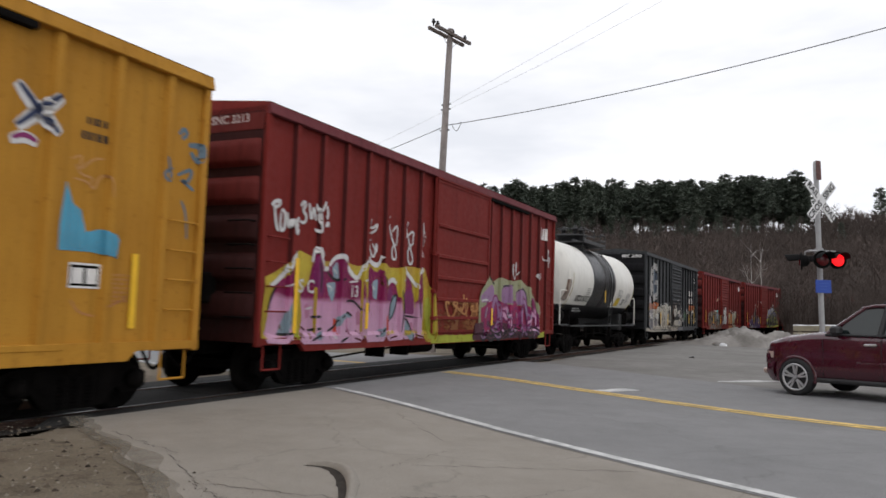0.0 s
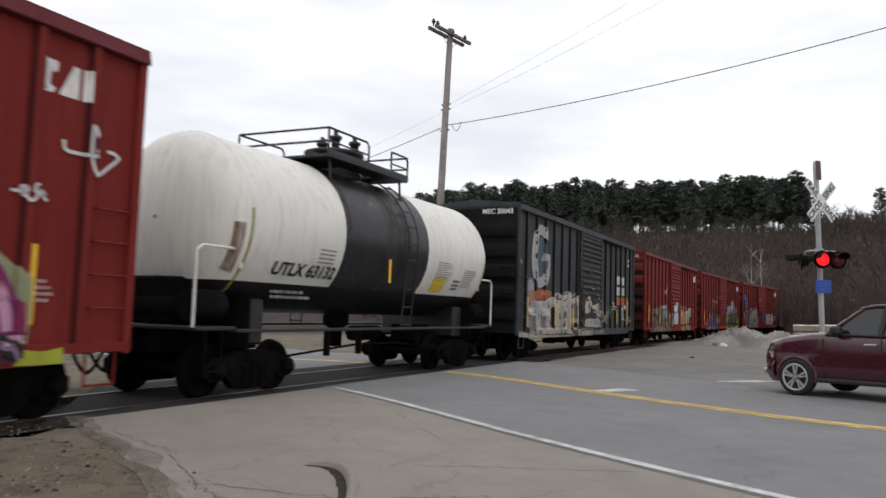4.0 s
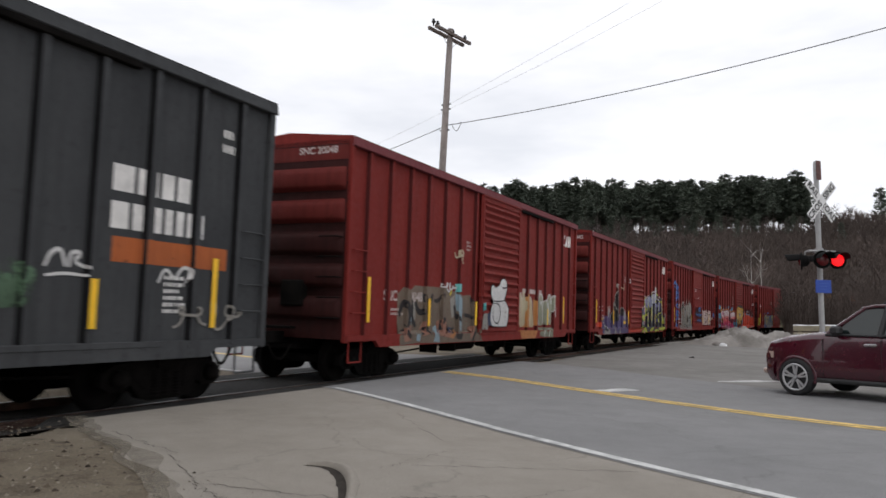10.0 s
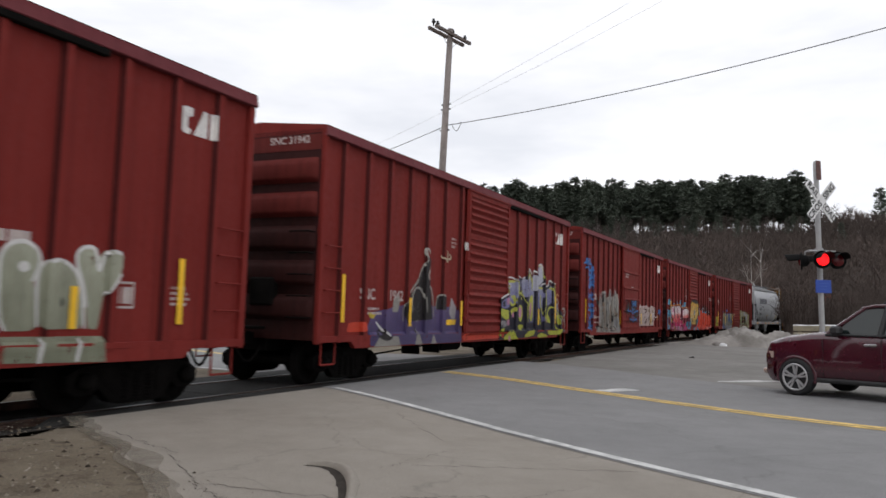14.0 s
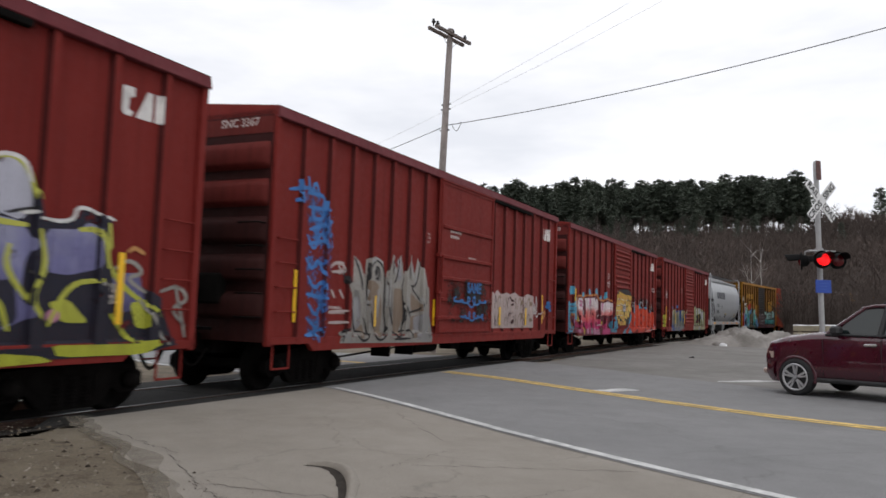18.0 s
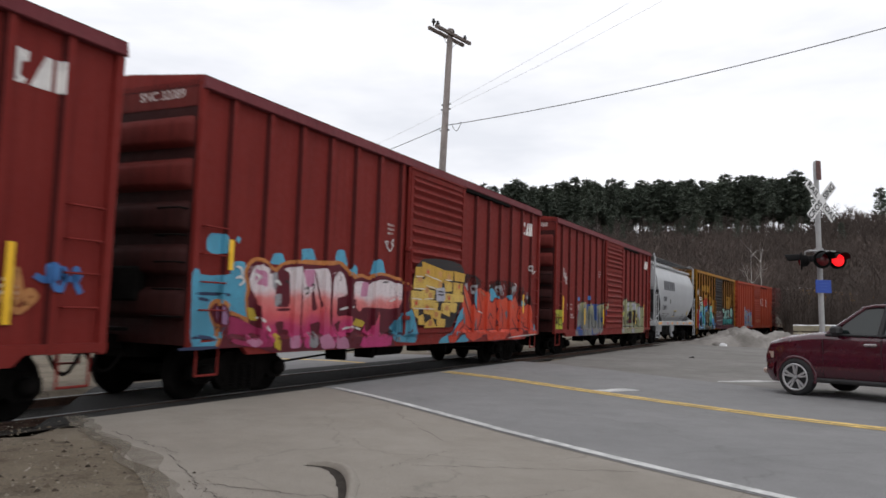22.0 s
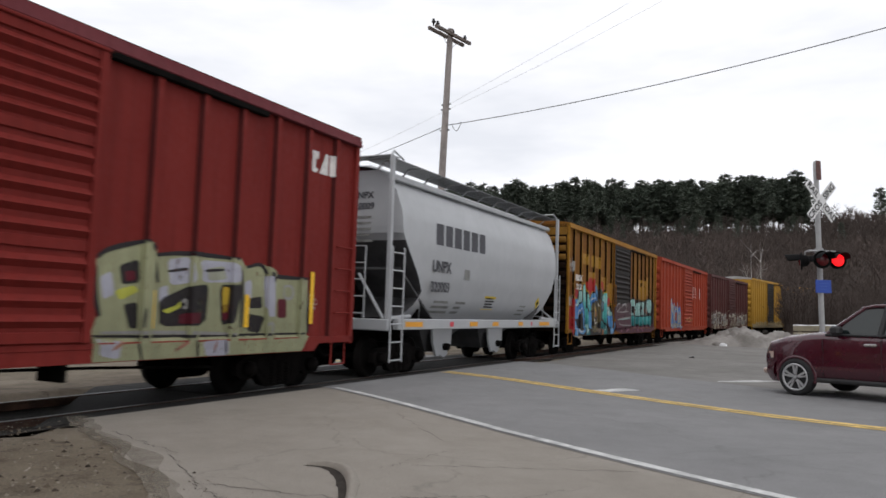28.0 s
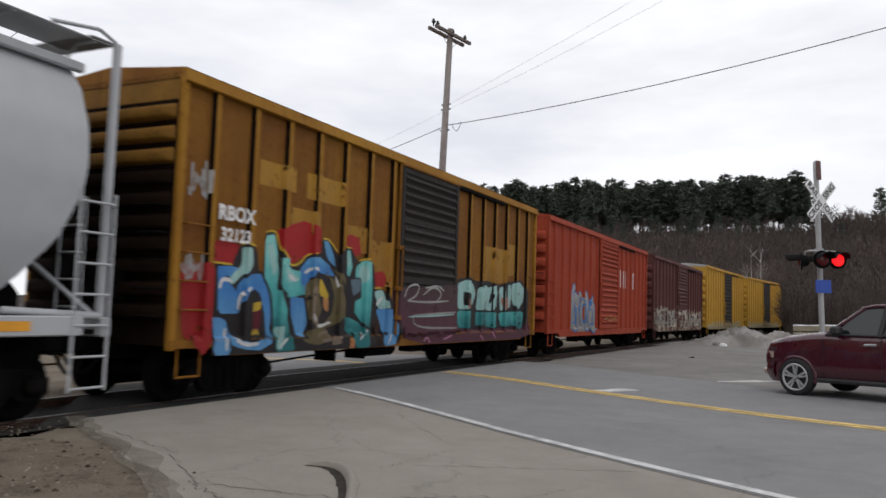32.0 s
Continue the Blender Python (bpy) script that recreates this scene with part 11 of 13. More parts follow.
    sk.fill(S_DRAB, 4.2, [(3.93, 2.15), (4.22, 2.01), (4.19, 1.75), (3.99, 1.90)], 1)
    sk.fill(S_BROWNGREY, 4.3, [(3.17, 1.76), (3.34, 1.82), (3.29, 1.37), (3.43, 1.13), (3.22, 1.18)], 1)
    sk.fill(S_BROWNGREY, 4.3, [(3.53, 1.00), (3.79, 1.05), (3.85, 0.85), (3.59, 0.82)], 1)
    sk.fill(S_BROWNGREY, 4.3, [(3.84, 0.92), (4.21, 0.94), (4.17, 0.79), (3.86, 0.77)], 1)
    sk.fill(S_BLACK, 4.6, [(1.56, 1.61), (1.74, 1.70), (1.90, 1.62), (2.00, 1.27), (1.97, 0.98), (1.65, 0.96), (1.52, 1.09), (1.63, 1.22)], 1)
    sk.fill(S_BLACK, 4.6, [(3.28, 1.96), (3.53, 2.05), (3.81, 1.97), (3.97, 1.64), (3.90, 1.33), (3.61, 1.13), (3.43, 1.18), (3.59, 1.38), (3.48, 1.67)], 1)
    sk.fill(S_BLACK, 4.6, [(4.44, 2.00), (4.86, 2.04), (4.89, 1.67), (4.61, 1.66)], 1)
    sk.fill(S_YELBRIGHT, 4.8, [(1.66, 1.46), (1.93, 1.51), (1.92, 1.38), (1.69, 1.32)], 1)
    sk.fill(S_YELBRIGHT, 4.8, [(3.39, 1.92), (3.54, 1.94), (3.79, 1.66), (3.75, 1.58), (3.52, 1.65)], 1)
    sk.fill(S_YELBRIGHT, 4.8, [(1.63, 1.01), (1.84, 1.09), (1.92, 0.98), (1.68, 0.97)], 1)
    sk.fill(S_MAROON, 4.8, [(1.74, 1.35), (1.94, 1.38), (1.92, 1.04), (1.64, 1.02)], 1)
    sk.fill(S_AMBER, 4.8, [(3.61, 1.63), (3.79, 1.58), (3.78, 1.35), (3.63, 1.43)], 1)
    sk.fill(S_AMBER, 4.8, [(4.43, 0.91), (4.61, 0.87), (4.60, 0.70), (4.45, 0.70)], 1)
    sk.fill(S_SLATEBLUE, 4.8, [(4.48, 1.98), (4.84, 2.01), (4.84, 1.77), (4.59, 1.67)], 1)
    sk.fill(S_RUST2, 4.8, [(5.35, 1.23), (5.62, 1.21), (5.66, 0.70), (5.39, 0.70)], 1)
    sk.line(S_WHITE, 5, 0.06, [(0.96, 1.67), (1.01, 1.83), (1.23, 1.79)])
    sk.line(S_WHITE, 5, 0.06, [(1.39, 1.37), (1.40, 1.56), (1.59, 1.71)])
    sk.line(S_WHITE, 5, 0.06, [(1.10, 0.76), (1.13, 1.09)])
    sk.line(S_WHITE, 5, 0.06, [(1.23, 0.97), (1.49, 0.83), (1.82, 0.85)])
    sk.line(S_WHITE, 5, 0.06, [(3.03, 2.02), (3.27, 2.13), (3.44, 2.07)])
    sk.line(S_WHITE, 5, 0.06, [(2.39, 0.79), (2.60, 0.97)])
    sk.line(S_WHITE, 5, 0.06, [(3.98, 2.03), (4.09, 1.80)])
    sk.line(S_WHITE, 5, 0.06, [(5.43, 1.51), (5.70, 1.69)])
    sk.line(S_WHITE, 5, 0.06, [(2.52, 1.99), (2.80, 1.87)])
    sk.line(S_WHITE, 5, 0.06, [(3.25, 1.32), (3.44, 1.08), (3.87, 1.18)])
    sk.line(S_WHITE, 5, 0.06, [(4.80, 0.85), (5.09, 1.07)])
    sk.line(S_WHITE, 5, 0.06, [(5.89, 0.75), (5.99, 0.95)])
    sk.line(S_BLACK, 5.2, 0.06, [(2.32, 1.73), (2.59, 1.57), (2.67, 1.13), (2.80, 0.71)])
    sk.line(S_BLACK, 5.2, 0.06, [(1.91, 1.93), (2.16, 1.63), (2.22, 1.09)])
    sk.line(S_BLACK, 5.2, 0.06, [(3.06, 1.59), (3.22, 1.13), (3.04, 0.91)])
    sk.line(S_BLACK, 5.2, 0.06, [(0.88, 2.02), (0.93, 1.29)])
    sk.line(S_BLACK, 5.2, 0.06, [(0.83, 1.28), (1.15, 1.26), (1.23, 1.05), (1.49, 0.90)])
    sk.line(S_BLACK, 5.2, 0.06, [(3.30, 1.67), (3.07, 1.54)])
    sk.line(S_BLACK, 5.2, 0.06, [(2.28, 2.23), (2.37, 2.05), (2.32, 1.73)])
    sk.line(S_BLACK, 5.2, 0.06, [(4.27, 2.02), (4.46, 2.01)])
    sk.line(S_BLACK, 5.2, 0.06, [(4.66, 1.34), (5.04, 1.04), (5.25, 1.06)])
    sk.line(S_BLACK, 5.2, 0.06, [(3.83, 2.20), (4.24, 1.80), (4.30, 1.33), (4.05, 1.13)])
    sk.line(S_BLACK, 5.2, 0.06, [(4.54, 2.19), (4.46, 2.01)])
    sk.line(S_BLACK, 5.2, 0.06, [(5.30, 1.85), (5.44, 1.46)])
    sk.line(S_YELBRIGHT, 5.3, 0.035, [(0.81, 2.05), (1.21, 2.04)])
    sk.line(S_YELBRIGHT, 5.3, 0.035, [(1.39, 2.36), (1.53, 2.39), (1.64, 2.35)])
    sk.line(S_YELBRIGHT, 5.3, 0.035, [(1.96, 2.61), (2.10, 2.65), (2.25, 2.62), (2.30, 2.40), (2.59, 2.14), (2.74, 2.12), (2.93, 2.20), (3.05, 2.33), (3.46, 2.41)])
    sk.line(S_YELBRIGHT, 5.3, 0.035, [(3.55, 2.66), (3.73, 2.66), (4.00, 2.46)])
    sk.line(S_YELBRIGHT, 5.3, 0.035, [(4.18, 2.56), (4.47, 2.57)])
    sk.line(S_YELBRIGHT, 5.3, 0.035, [(4.74, 2.34), (4.99, 2.41), (5.24, 2.36)])
    sk.line(S_YELBRIGHT, 5.3, 0.035, [(5.35, 1.85), (5.65, 1.87)])
    sk.line(S_CHALK, 3, 0.05, [(6.37, 1.71), (6.53, 1.96), (7.05, 2.01), (6.94, 1.76), (6.50, 1.63)])
    sk.line(S_CHALK, 3, 0.05, [(7.20, 1.77), (7.74, 2.01), (8.19, 1.83), (7.91, 1.66)])
    sk.line(S_CHALK, 3, 0.05, [(6.56, 1.63), (7.48, 1.62), (8.51, 1.68)])
    sk.line(S_CHALK, 3, 0.05, [(7.32, 1.93), (7.95, 2.02), (8.26, 1.90)])
    sk.line(S_CHALK, 3, 0.05, [(6.77, 1.33), (6.86, 1.06), (9.03, 1.05)])
    sk.line(S_CHALK, 3, 0.05, [(6.77, 1.33), (8.92, 1.42)])
    sk.line(S_PALETEAL, 3, 0.04, [(6.58, 1.30), (7.65, 1.32), (8.84, 1.37)])
    sk.fill(S_PLUMGREY, 1, [(6.33, 1.89), (9.23, 2.10), (9.52, 1.46), (14.41, 1.52), (14.47, 0.71), (6.49, 0.70)], 1)
    sk.fill(S_BLACK, 2, [(9.22, 2.22), (9.98, 2.33), (10.44, 2.23), (11.20, 2.29), (11.92, 2.19), (12.45, 2.29), (13.84, 2.44), (14.30, 2.03), (14.18, 1.18), (13.71, 0.80), (13.23, 1.01), (9.31, 1.01)], 1)
    sk.fill(S_PALETEAL, 3, [(9.28, 2.11), (9.81, 2.25), (10.26, 2.15), (10.41, 1.90), (10.21, 1.61), (9.78, 1.49), (9.32, 1.51)], 1)
    sk.fill(S_PALETEAL, 3, [(10.54, 2.05), (11.01, 2.18), (11.31, 2.08), (10.96, 1.51), (10.44, 1.48)], 1)
    sk.fill(S_PALETEAL, 3, [(11.21, 2.08), (11.71, 2.19), (11.93, 2.03), (11.85, 1.72), (11.46, 1.47), (11.06, 1.51)], 1)
    sk.fill(S_PALETEAL, 3, [(12.03, 2.11), (12.35, 2.20), (12.44, 1.53), (12.14, 1.49)], 1)
    sk.fill(S_PALETEAL, 3, [(12.46, 2.13), (12.90, 2.27), (13.03, 1.99), (12.84, 1.52)], 1)
    sk.fill(S_PALETEAL, 3, [(13.01, 2.27), (13.60, 2.38), (14.03, 2.19), (14.01, 1.81), (13.54, 1.51), (13.05, 1.75)], 1)
    sk.fill(S_TEAL, 3.2, [(9.32, 1.47), (10.13, 1.46), (10.07, 1.03), (9.36, 1.04)], 1)
    sk.fill(S_TEAL, 3.2, [(10.44, 1.45), (10.97, 1.44), (10.80, 1.10), (10.43, 1.10)], 1)
    sk.fill(S_TEAL, 3.2, [(10.97, 1.44), (11.81, 1.45), (11.69, 1.02), (11.10, 1.07)], 1)
    sk.fill(S_TEAL, 3.2, [(11.97, 1.45), (14.03, 1.51), (13.94, 1.09), (13.71, 0.85), (13.22, 1.10), (12.22, 1.06)], 1)
    sk.fill(S_BLACK, 4, [(9.66, 1.95), (10.01, 1.90), (10.00, 1.60), (9.68, 1.60)], 1)
    sk.fill(S_BLACK, 4, [(11.42, 1.95), (11.59, 1.93), (11.44, 1.67), (11.30, 1.69)], 1)
    sk.fill(S_BLACK, 4, [(13.31, 2.04), (13.63, 1.99), (13.47, 1.84)], 1)
    sk.fill(S_SALMON, 4, [(9.88, 1.78), (10.13, 1.75), (10.04, 1.53), (9.82, 1.54)], 1)
    sk.fill(S_SALMON, 4, [(12.12, 1.84), (12.59, 1.89), (12.83, 1.62), (12.40, 1.53)], 1)
    sk.line(S_PINKSPOT, 2.5, 0.05, [(7.45, 0.77), (7.61, 0.86), (7.76, 0.73)])
    sk.line(S_PINKSPOT, 2.5, 0.05, [(8.45, 0.78), (8.91, 0.87)])
    sk.line(S_PINKSPOT, 2.5, 0.05, [(10.63, 0.85), (10.87, 0.73)])
    sk.line(S_PINKSPOT, 2.5, 0.05, [(11.40, 0.95), (11.71, 0.76)])
    sk.done()


def paint_slate_front(car):
    sk = Sketch(car)
    sk.fill(S_CHALKGREY, 6, [(0.98, 2.42), (1.19, 2.53), (1.44, 2.54), (1.62, 2.42), (1.70, 1.93), (1.74, 0.84), (1.22, 0.77), (1.05, 1.26)], 1)
    sk.fill(S_SALMON, 6.2, [(1.16, 2.16), (1.70, 2.17), (1.73, 1.86), (1.22, 1.83)], 1)
    sk.fill(S_BAND, 6.2, [(1.70, 2.22), (3.32, 2.21), (3.34, 1.97), (2.73, 1.88), (1.72, 1.88)], 1)
    sk.fill(S_FILM2, 6.5, [(1.68, 1.84), (2.73, 1.87), (3.33, 2.06), (3.61, 2.06), (4.09, 2.17), (4.36, 2.08), (4.81, 2.13), (5.28, 2.19), (5.43, 2.04), (5.80, 2.06), (6.18, 2.15), (6.39, 0.85), (5.70, 0.73), (4.91, 0.81), (1.76, 0.80)], 0)
    sk.fill(S_FILM2, 6.5, [(0.21, 0.92), (0.79, 0.87), (1.76, 0.79), (5.80, 0.73), (5.82, 0.70), (1.81, 0.70), (0.23, 0.75)], 0)
    sk.fill(S_CHALKGREY, 6.8, [(1.77, 1.76), (2.07, 1.79), (2.17, 1.27), (1.88, 1.18)], 1)
    sk.fill(S_CHALKGREY, 6.8, [(2.23, 1.44), (2.76, 1.54), (2.77, 1.01), (2.35, 0.96)], 1)
    sk.fill(S_CHALKGREY, 6.8, [(1.18, 1.26), (1.40, 1.30), (1.45, 0.94), (1.23, 0.90)], 1)
    sk.fill(S_CHALKGREY, 6.8, [(2.74, 1.81), (3.16, 1.87), (3.18, 1.64), (2.81, 1.60)], 1)
    sk.line(S_BLACK, 7, 0.05, [(2.73, 1.89), (3.30, 2.07), (3.79, 1.95), (4.30, 1.96), (4.64, 2.12)])
    sk.line(S_BLACK, 7, 0.05, [(4.52, 1.99), (4.77, 1.89), (5.06, 2.02), (5.05, 2.16)])
    sk.line(S_BLACK, 7, 0.05, [(5.48, 1.98), (5.90, 2.12), (6.25, 2.06)])
    sk.line(S_BLACK, 7, 0.05, [(4.37, 1.98), (4.39, 0.97)])
    sk.line(S_BLACK, 7, 0.05, [(5.29, 2.03), (5.32, 0.95)])
    sk.line(S_BLACK, 7, 0.05, [(4.29, 0.99), (4.20, 0.77)])
    sk.line(S_BLACK, 7, 0.05, [(5.60, 1.94), (5.69, 0.86)])
    sk.line(S_CHALK, 7.2, 0.06, [(3.45, 2.07), (3.84, 2.15), (4.27, 2.12)])
    sk.line(S_CHALK, 7.2, 0.06, [(4.62, 2.16), (4.99, 2.25), (5.34, 2.17)])
    sk.line(S_CHALK, 7.2, 0.06, [(5.59, 2.09), (6.00, 2.21)])
    sk.line(S_CHALK, 7.2, 0.06, [(1.15, 2.37), (1.36, 2.49), (1.55, 2.33), (1.32, 2.22)])
    sk.line(S_CHALK, 7.2, 0.06, [(1.28, 1.42), (1.50, 1.51), (1.67, 1.39)])
    sk.line(S_CHALK, 7.2, 0.06, [(2.31, 2.05), (2.43, 2.19), (2.55, 2.05)])
    sk.fill(S_BLACK, 7, [(3.24, 1.65), (3.47, 1.68), (3.58, 1.00), (3.36, 0.92)], 1)
    sk.fill(S_BLACK, 7, [(4.67, 1.55), (4.96, 1.56), (5.02, 1.33), (4.70, 1.33)], 1)
    sk.fill(S_BLACK, 7, [(4.59, 1.12), (4.89, 1.25), (4.82, 0.96)], 1)
    sk.fill(S_BLACK, 7, [(3.58, 0.90), (3.69, 1.00), (3.77, 0.80)], 1)
    sk.fill(S_DARKSIL, 7, [(5.45, 1.83), (6.05, 1.83), (6.14, 1.30), (5.53, 1.34)], 1)
    sk.fill(S_RUST2, 7, [(5.42, 1.12), (6.12, 1.19), (6.26, 0.78), (5.49, 0.74)], 1)
    sk.line(S_RUST2, 7.2, 0.07, [(4.13, 0.89), (4.08, 0.70)])
    sk.line(S_RUST2, 7.2, 0.07, [(2.81, 0.90), (2.80, 0.70)])
    sk.line(S_RUST2, 7.2, 0.07, [(5.79, 0.81), (5.71, 0.70)])
    sk.line(S_CHALK, 7.2, 0.035, [(4.71, 1.49), (4.93, 1.50)])
    sk.line(S_CHALK, 7.2, 0.035, [(4.72, 1.39), (4.94, 1.39)])
    sk.fill(S_RUST2, 3, [(6.49, 2.36), (6.74, 2.29), (6.85, 1.25), (6.66, 1.14), (6.48, 1.49)], 1)
    sk.fill(S_FILM2, 6, [(6.77, 1.91), (7.60, 2.02), (7.70, 1.84), (7.53, 1.65), (7.22, 1.50), (6.81, 1.49)], 1)
    sk.fill(S_FILM2, 6, [(6.82, 1.31), (7.99, 1.33), (8.93, 1.26), (8.82, 0.98), (6.85, 1.02)], 1)
    sk.fill(S_FILM2, 6, [(7.77, 1.81), (8.22, 1.89), (8.45, 1.71), (7.87, 1.66)], 1)
    sk.fill(S_FILM2, 6, [(7.09, 2.13), (7.40, 2.20), (7.58, 2.08), (7.18, 1.99)], 1)
    sk.fill(S_CHALKGREY, 6.2, [(8.00, 1.26), (8.57, 1.29), (8.89, 1.15), (8.11, 1.04)], 1)
    sk.fill(S_CHALKGREY, 6.2, [(7.88, 1.64), (8.85, 1.65), (10.14, 1.61), (8.55, 1.49)], 1)
    sk.fill(S_BLACK, 6.6, [(7.84, 2.10), (8.50, 2.08), (8.72, 1.95), (7.95, 1.82)], 1)
    sk.fill(S_BLACK, 6.6, [(6.77, 1.47), (8.25, 1.55), (8.56, 1.37), (6.79, 1.32)], 1)
    sk.fill(S_BLACK, 6.6, [(7.48, 1.73), (7.73, 1.81), (7.73, 1.53), (7.46, 1.51)], 1)
    sk.fill(S_RUST2, 6.8, [(6.61, 1.81), (6.73, 1.83), (6.76, 1.47), (6.63, 1.50)], 1)
    sk.fill(S_RUST2, 6.8, [(7.16, 2.24), (7.49, 2.32), (7.46, 2.15), (7.19, 2.11)], 1)
    sk.fill(S_RUST2, 6.8, [(7.19, 1.85), (7.35, 1.89), (7.38, 1.66), (7.21, 1.66)], 1)
    sk.fill(S_RUST2, 6.8, [(6.21, 1.07), (6.81, 1.07), (6.81, 1.00), (6.21, 0.98)], 1)
    sk.line(S_CHALK, 7, 0.04, [(8.60, 2.17), (8.83, 2.02), (9.16, 1.98), (9.23, 1.74), (9.14, 1.49), (8.88, 1.37), (8.64, 1.49)])
    sk.line(S_CHALK, 7, 0.04, [(7.63, 2.45), (8.10, 2.44)])
    sk.line(S_CHALK, 7, 0.04, [(8.49, 2.23), (8.70, 2.21)])
    sk.line(S_CHALK, 7, 0.04, [(9.89, 1.61), (9.67, 1.27), (10.18, 1.19), (10.42, 1.54)])
    sk.fill(S_FILM2, 6, [(6.28, 0.99), (8.12, 0.94), (8.13, 0.74), (6.31, 0.70)], 0)
    sk.fill(S_CHALKGREY, 6, [(8.12, 0.94), (9.81, 0.89), (9.80, 0.74), (8.13, 0.74)], 0)
    sk.line(S_RUST2, 6.5, 0.08, [(6.97, 0.91), (7.06, 0.73)])
    sk.line(S_RUST2, 6.5, 0.08, [(6.55, 0.96), (6.53, 0.78)])
    sk.line(S_RUST2, 6.5, 0.08, [(7.51, 0.92), (7.57, 0.77)])
    sk.line(S_BLACK, 6.5, 0.05, [(8.21, 0.89), (8.41, 0.77)])
    sk.line(S_BLACK, 6.5, 0.05, [(8.70, 0.87), (9.02, 0.81)])
    sk.line(S_BLACK, 6.5, 0.05, [(9.34, 0.88), (9.42, 0.77)])
    sk.done()


def paint_slate_rear(car):
    sk = Sketch(car)
    sk.fill(S_BLACK, 3.5, [(7.33, 3.16), (7.71, 3.23), (7.68, 2.85), (7.50, 2.82)], 1)
    sk.fill(S_BLACK, 3.5, [(7.41, 1.78), (7.83, 1.71), (7.86, 1.41), (7.37, 1.44)], 1)
    sk.line(S_CHALK, 4, 0.05, [(7.91, 1.56), (8.23, 1.55), (8.50, 1.50)])
    sk.line(S_CHALK, 4, 0.04, [(8.63, 1.64), (8.73, 1.32), (8.97, 1.11)])
    sk.fill(S_FILM, 2, [(6.27, 0.96), (8.02, 0.96), (8.04, 0.70), (6.29, 0.71)], 0)
    sk.line(S_GREYSIL, 3, 0.04, [(9.48, 1.56), (9.81, 1.63), (10.04, 1.46), (10.02, 1.16), (9.55, 1.22), (9.48, 1.56)])
    sk.fill(S_GREEN, 2, [(10.28, 1.83), (10.81, 1.89), (11.05, 1.74), (10.96, 1.35), (10.47, 1.31)], 1)
    sk.line(S_WHITE, 4, 0.05, [(11.18, 1.81), (11.24, 1.97), (11.38, 2.05), (11.45, 1.82)])
    sk.line(S_WHITE, 4, 0.05, [(11.50, 1.82), (11.51, 2.01), (11.68, 2.00), (11.55, 1.89), (11.76, 1.82)])
    sk.line(S_WHITE, 4, 0.04, [(11.19, 1.71), (11.45, 1.75), (11.74, 1.73)])
    sk.line(S_WHITE, 4, 0.05, [(12.88, 1.70), (13.00, 1.93), (13.18, 1.73), (13.30, 1.94), (13.47, 1.91), (13.39, 1.72)])
    sk.done()


def paint_yellow_lead(car):
    sk = Sketch(car)
    sk.line(S_WHITE, 2, 0.17, [(11.97, 3.80), (12.13, 3.64), (12.31, 3.49), (12.49, 3.32)])
    sk.line(S_WHITE, 2, 0.17, [(12.01, 3.31), (12.15, 3.44), (12.34, 3.61), (12.49, 3.76)])
    sk.line(S_NAVY, 3, 0.07, [(12.00, 3.80), (12.15, 3.67), (12.30, 3.52), (12.47, 3.33)])
    sk.line(S_NAVY, 3, 0.07, [(12.00, 3.33), (12.15, 3.46), (12.33, 3.64), (12.49, 3.78)])
    sk.line(S_WHITE, 2, 0.14, [(11.94, 3.15), (12.11, 3.23), (12.27, 3.17)])
    sk.line(S_PLUM, 3, 0.06, [(11.96, 3.18), (12.11, 3.25), (12.26, 3.19)])
    sk.line(S_AMBER, 2, 0.03, [(12.72, 3.09), (12.89, 3.18), (12.82, 2.95), (13.03, 3.15), (13.18, 3.17)])
    sk.line(S_AMBER, 2, 0.03, [(12.78, 2.87), (12.97, 2.86), (13.07, 2.76), (13.14, 2.97), (13.29, 2.96), (13.31, 2.72)])
    sk.line(S_AMBER, 2, 0.03, [(12.79, 3.03), (12.87, 2.92), (13.05, 2.92), (13.01, 2.83)])
    sk.fill(S_SKY, 2, [(12.63, 2.06), (12.63, 2.36), (12.68, 2.82), (12.79, 2.57), (12.90, 2.51), (12.99, 2.25), (13.20, 2.31), (13.50, 2.22), (13.47, 1.97), (13.08, 2.02), (12.64, 2.01)], 0)
    sk.line(S_SLATEBLUE, 2, 0.07, [(14.40, 3.75), (14.48, 3.86), (14.56, 3.79), (14.46, 3.70)])
    sk.line(S_SLATEBLUE, 2, 0.09, [(14.59, 3.64), (14.84, 3.68), (14.80, 3.40), (14.63, 3.55)])
    sk.line(S_SLATEBLUE, 2, 0.05, [(14.16, 3.39), (14.25, 3.03), (14.06, 3.16), (14.32, 3.27)])
    sk.line(S_SLATEBLUE, 2, 0.06, [(14.41, 3.19), (14.71, 3.34), (14.60, 3.09), (14.44, 3.16), (14.73, 3.02)])
    sk.line(S_SLATEBLUE, 2, 0.04, [(14.50, 2.85), (14.61, 2.69), (14.65, 2.33)])
    sk.line(S_AMBER, 2, 0.03, [(12.84, 1.44), (12.96, 1.29), (13.19, 1.25)])
    sk.line(S_AMBER, 2, 0.03, [(13.32, 1.37), (13.52, 1.41), (13.66, 1.50)])
    sk.done()


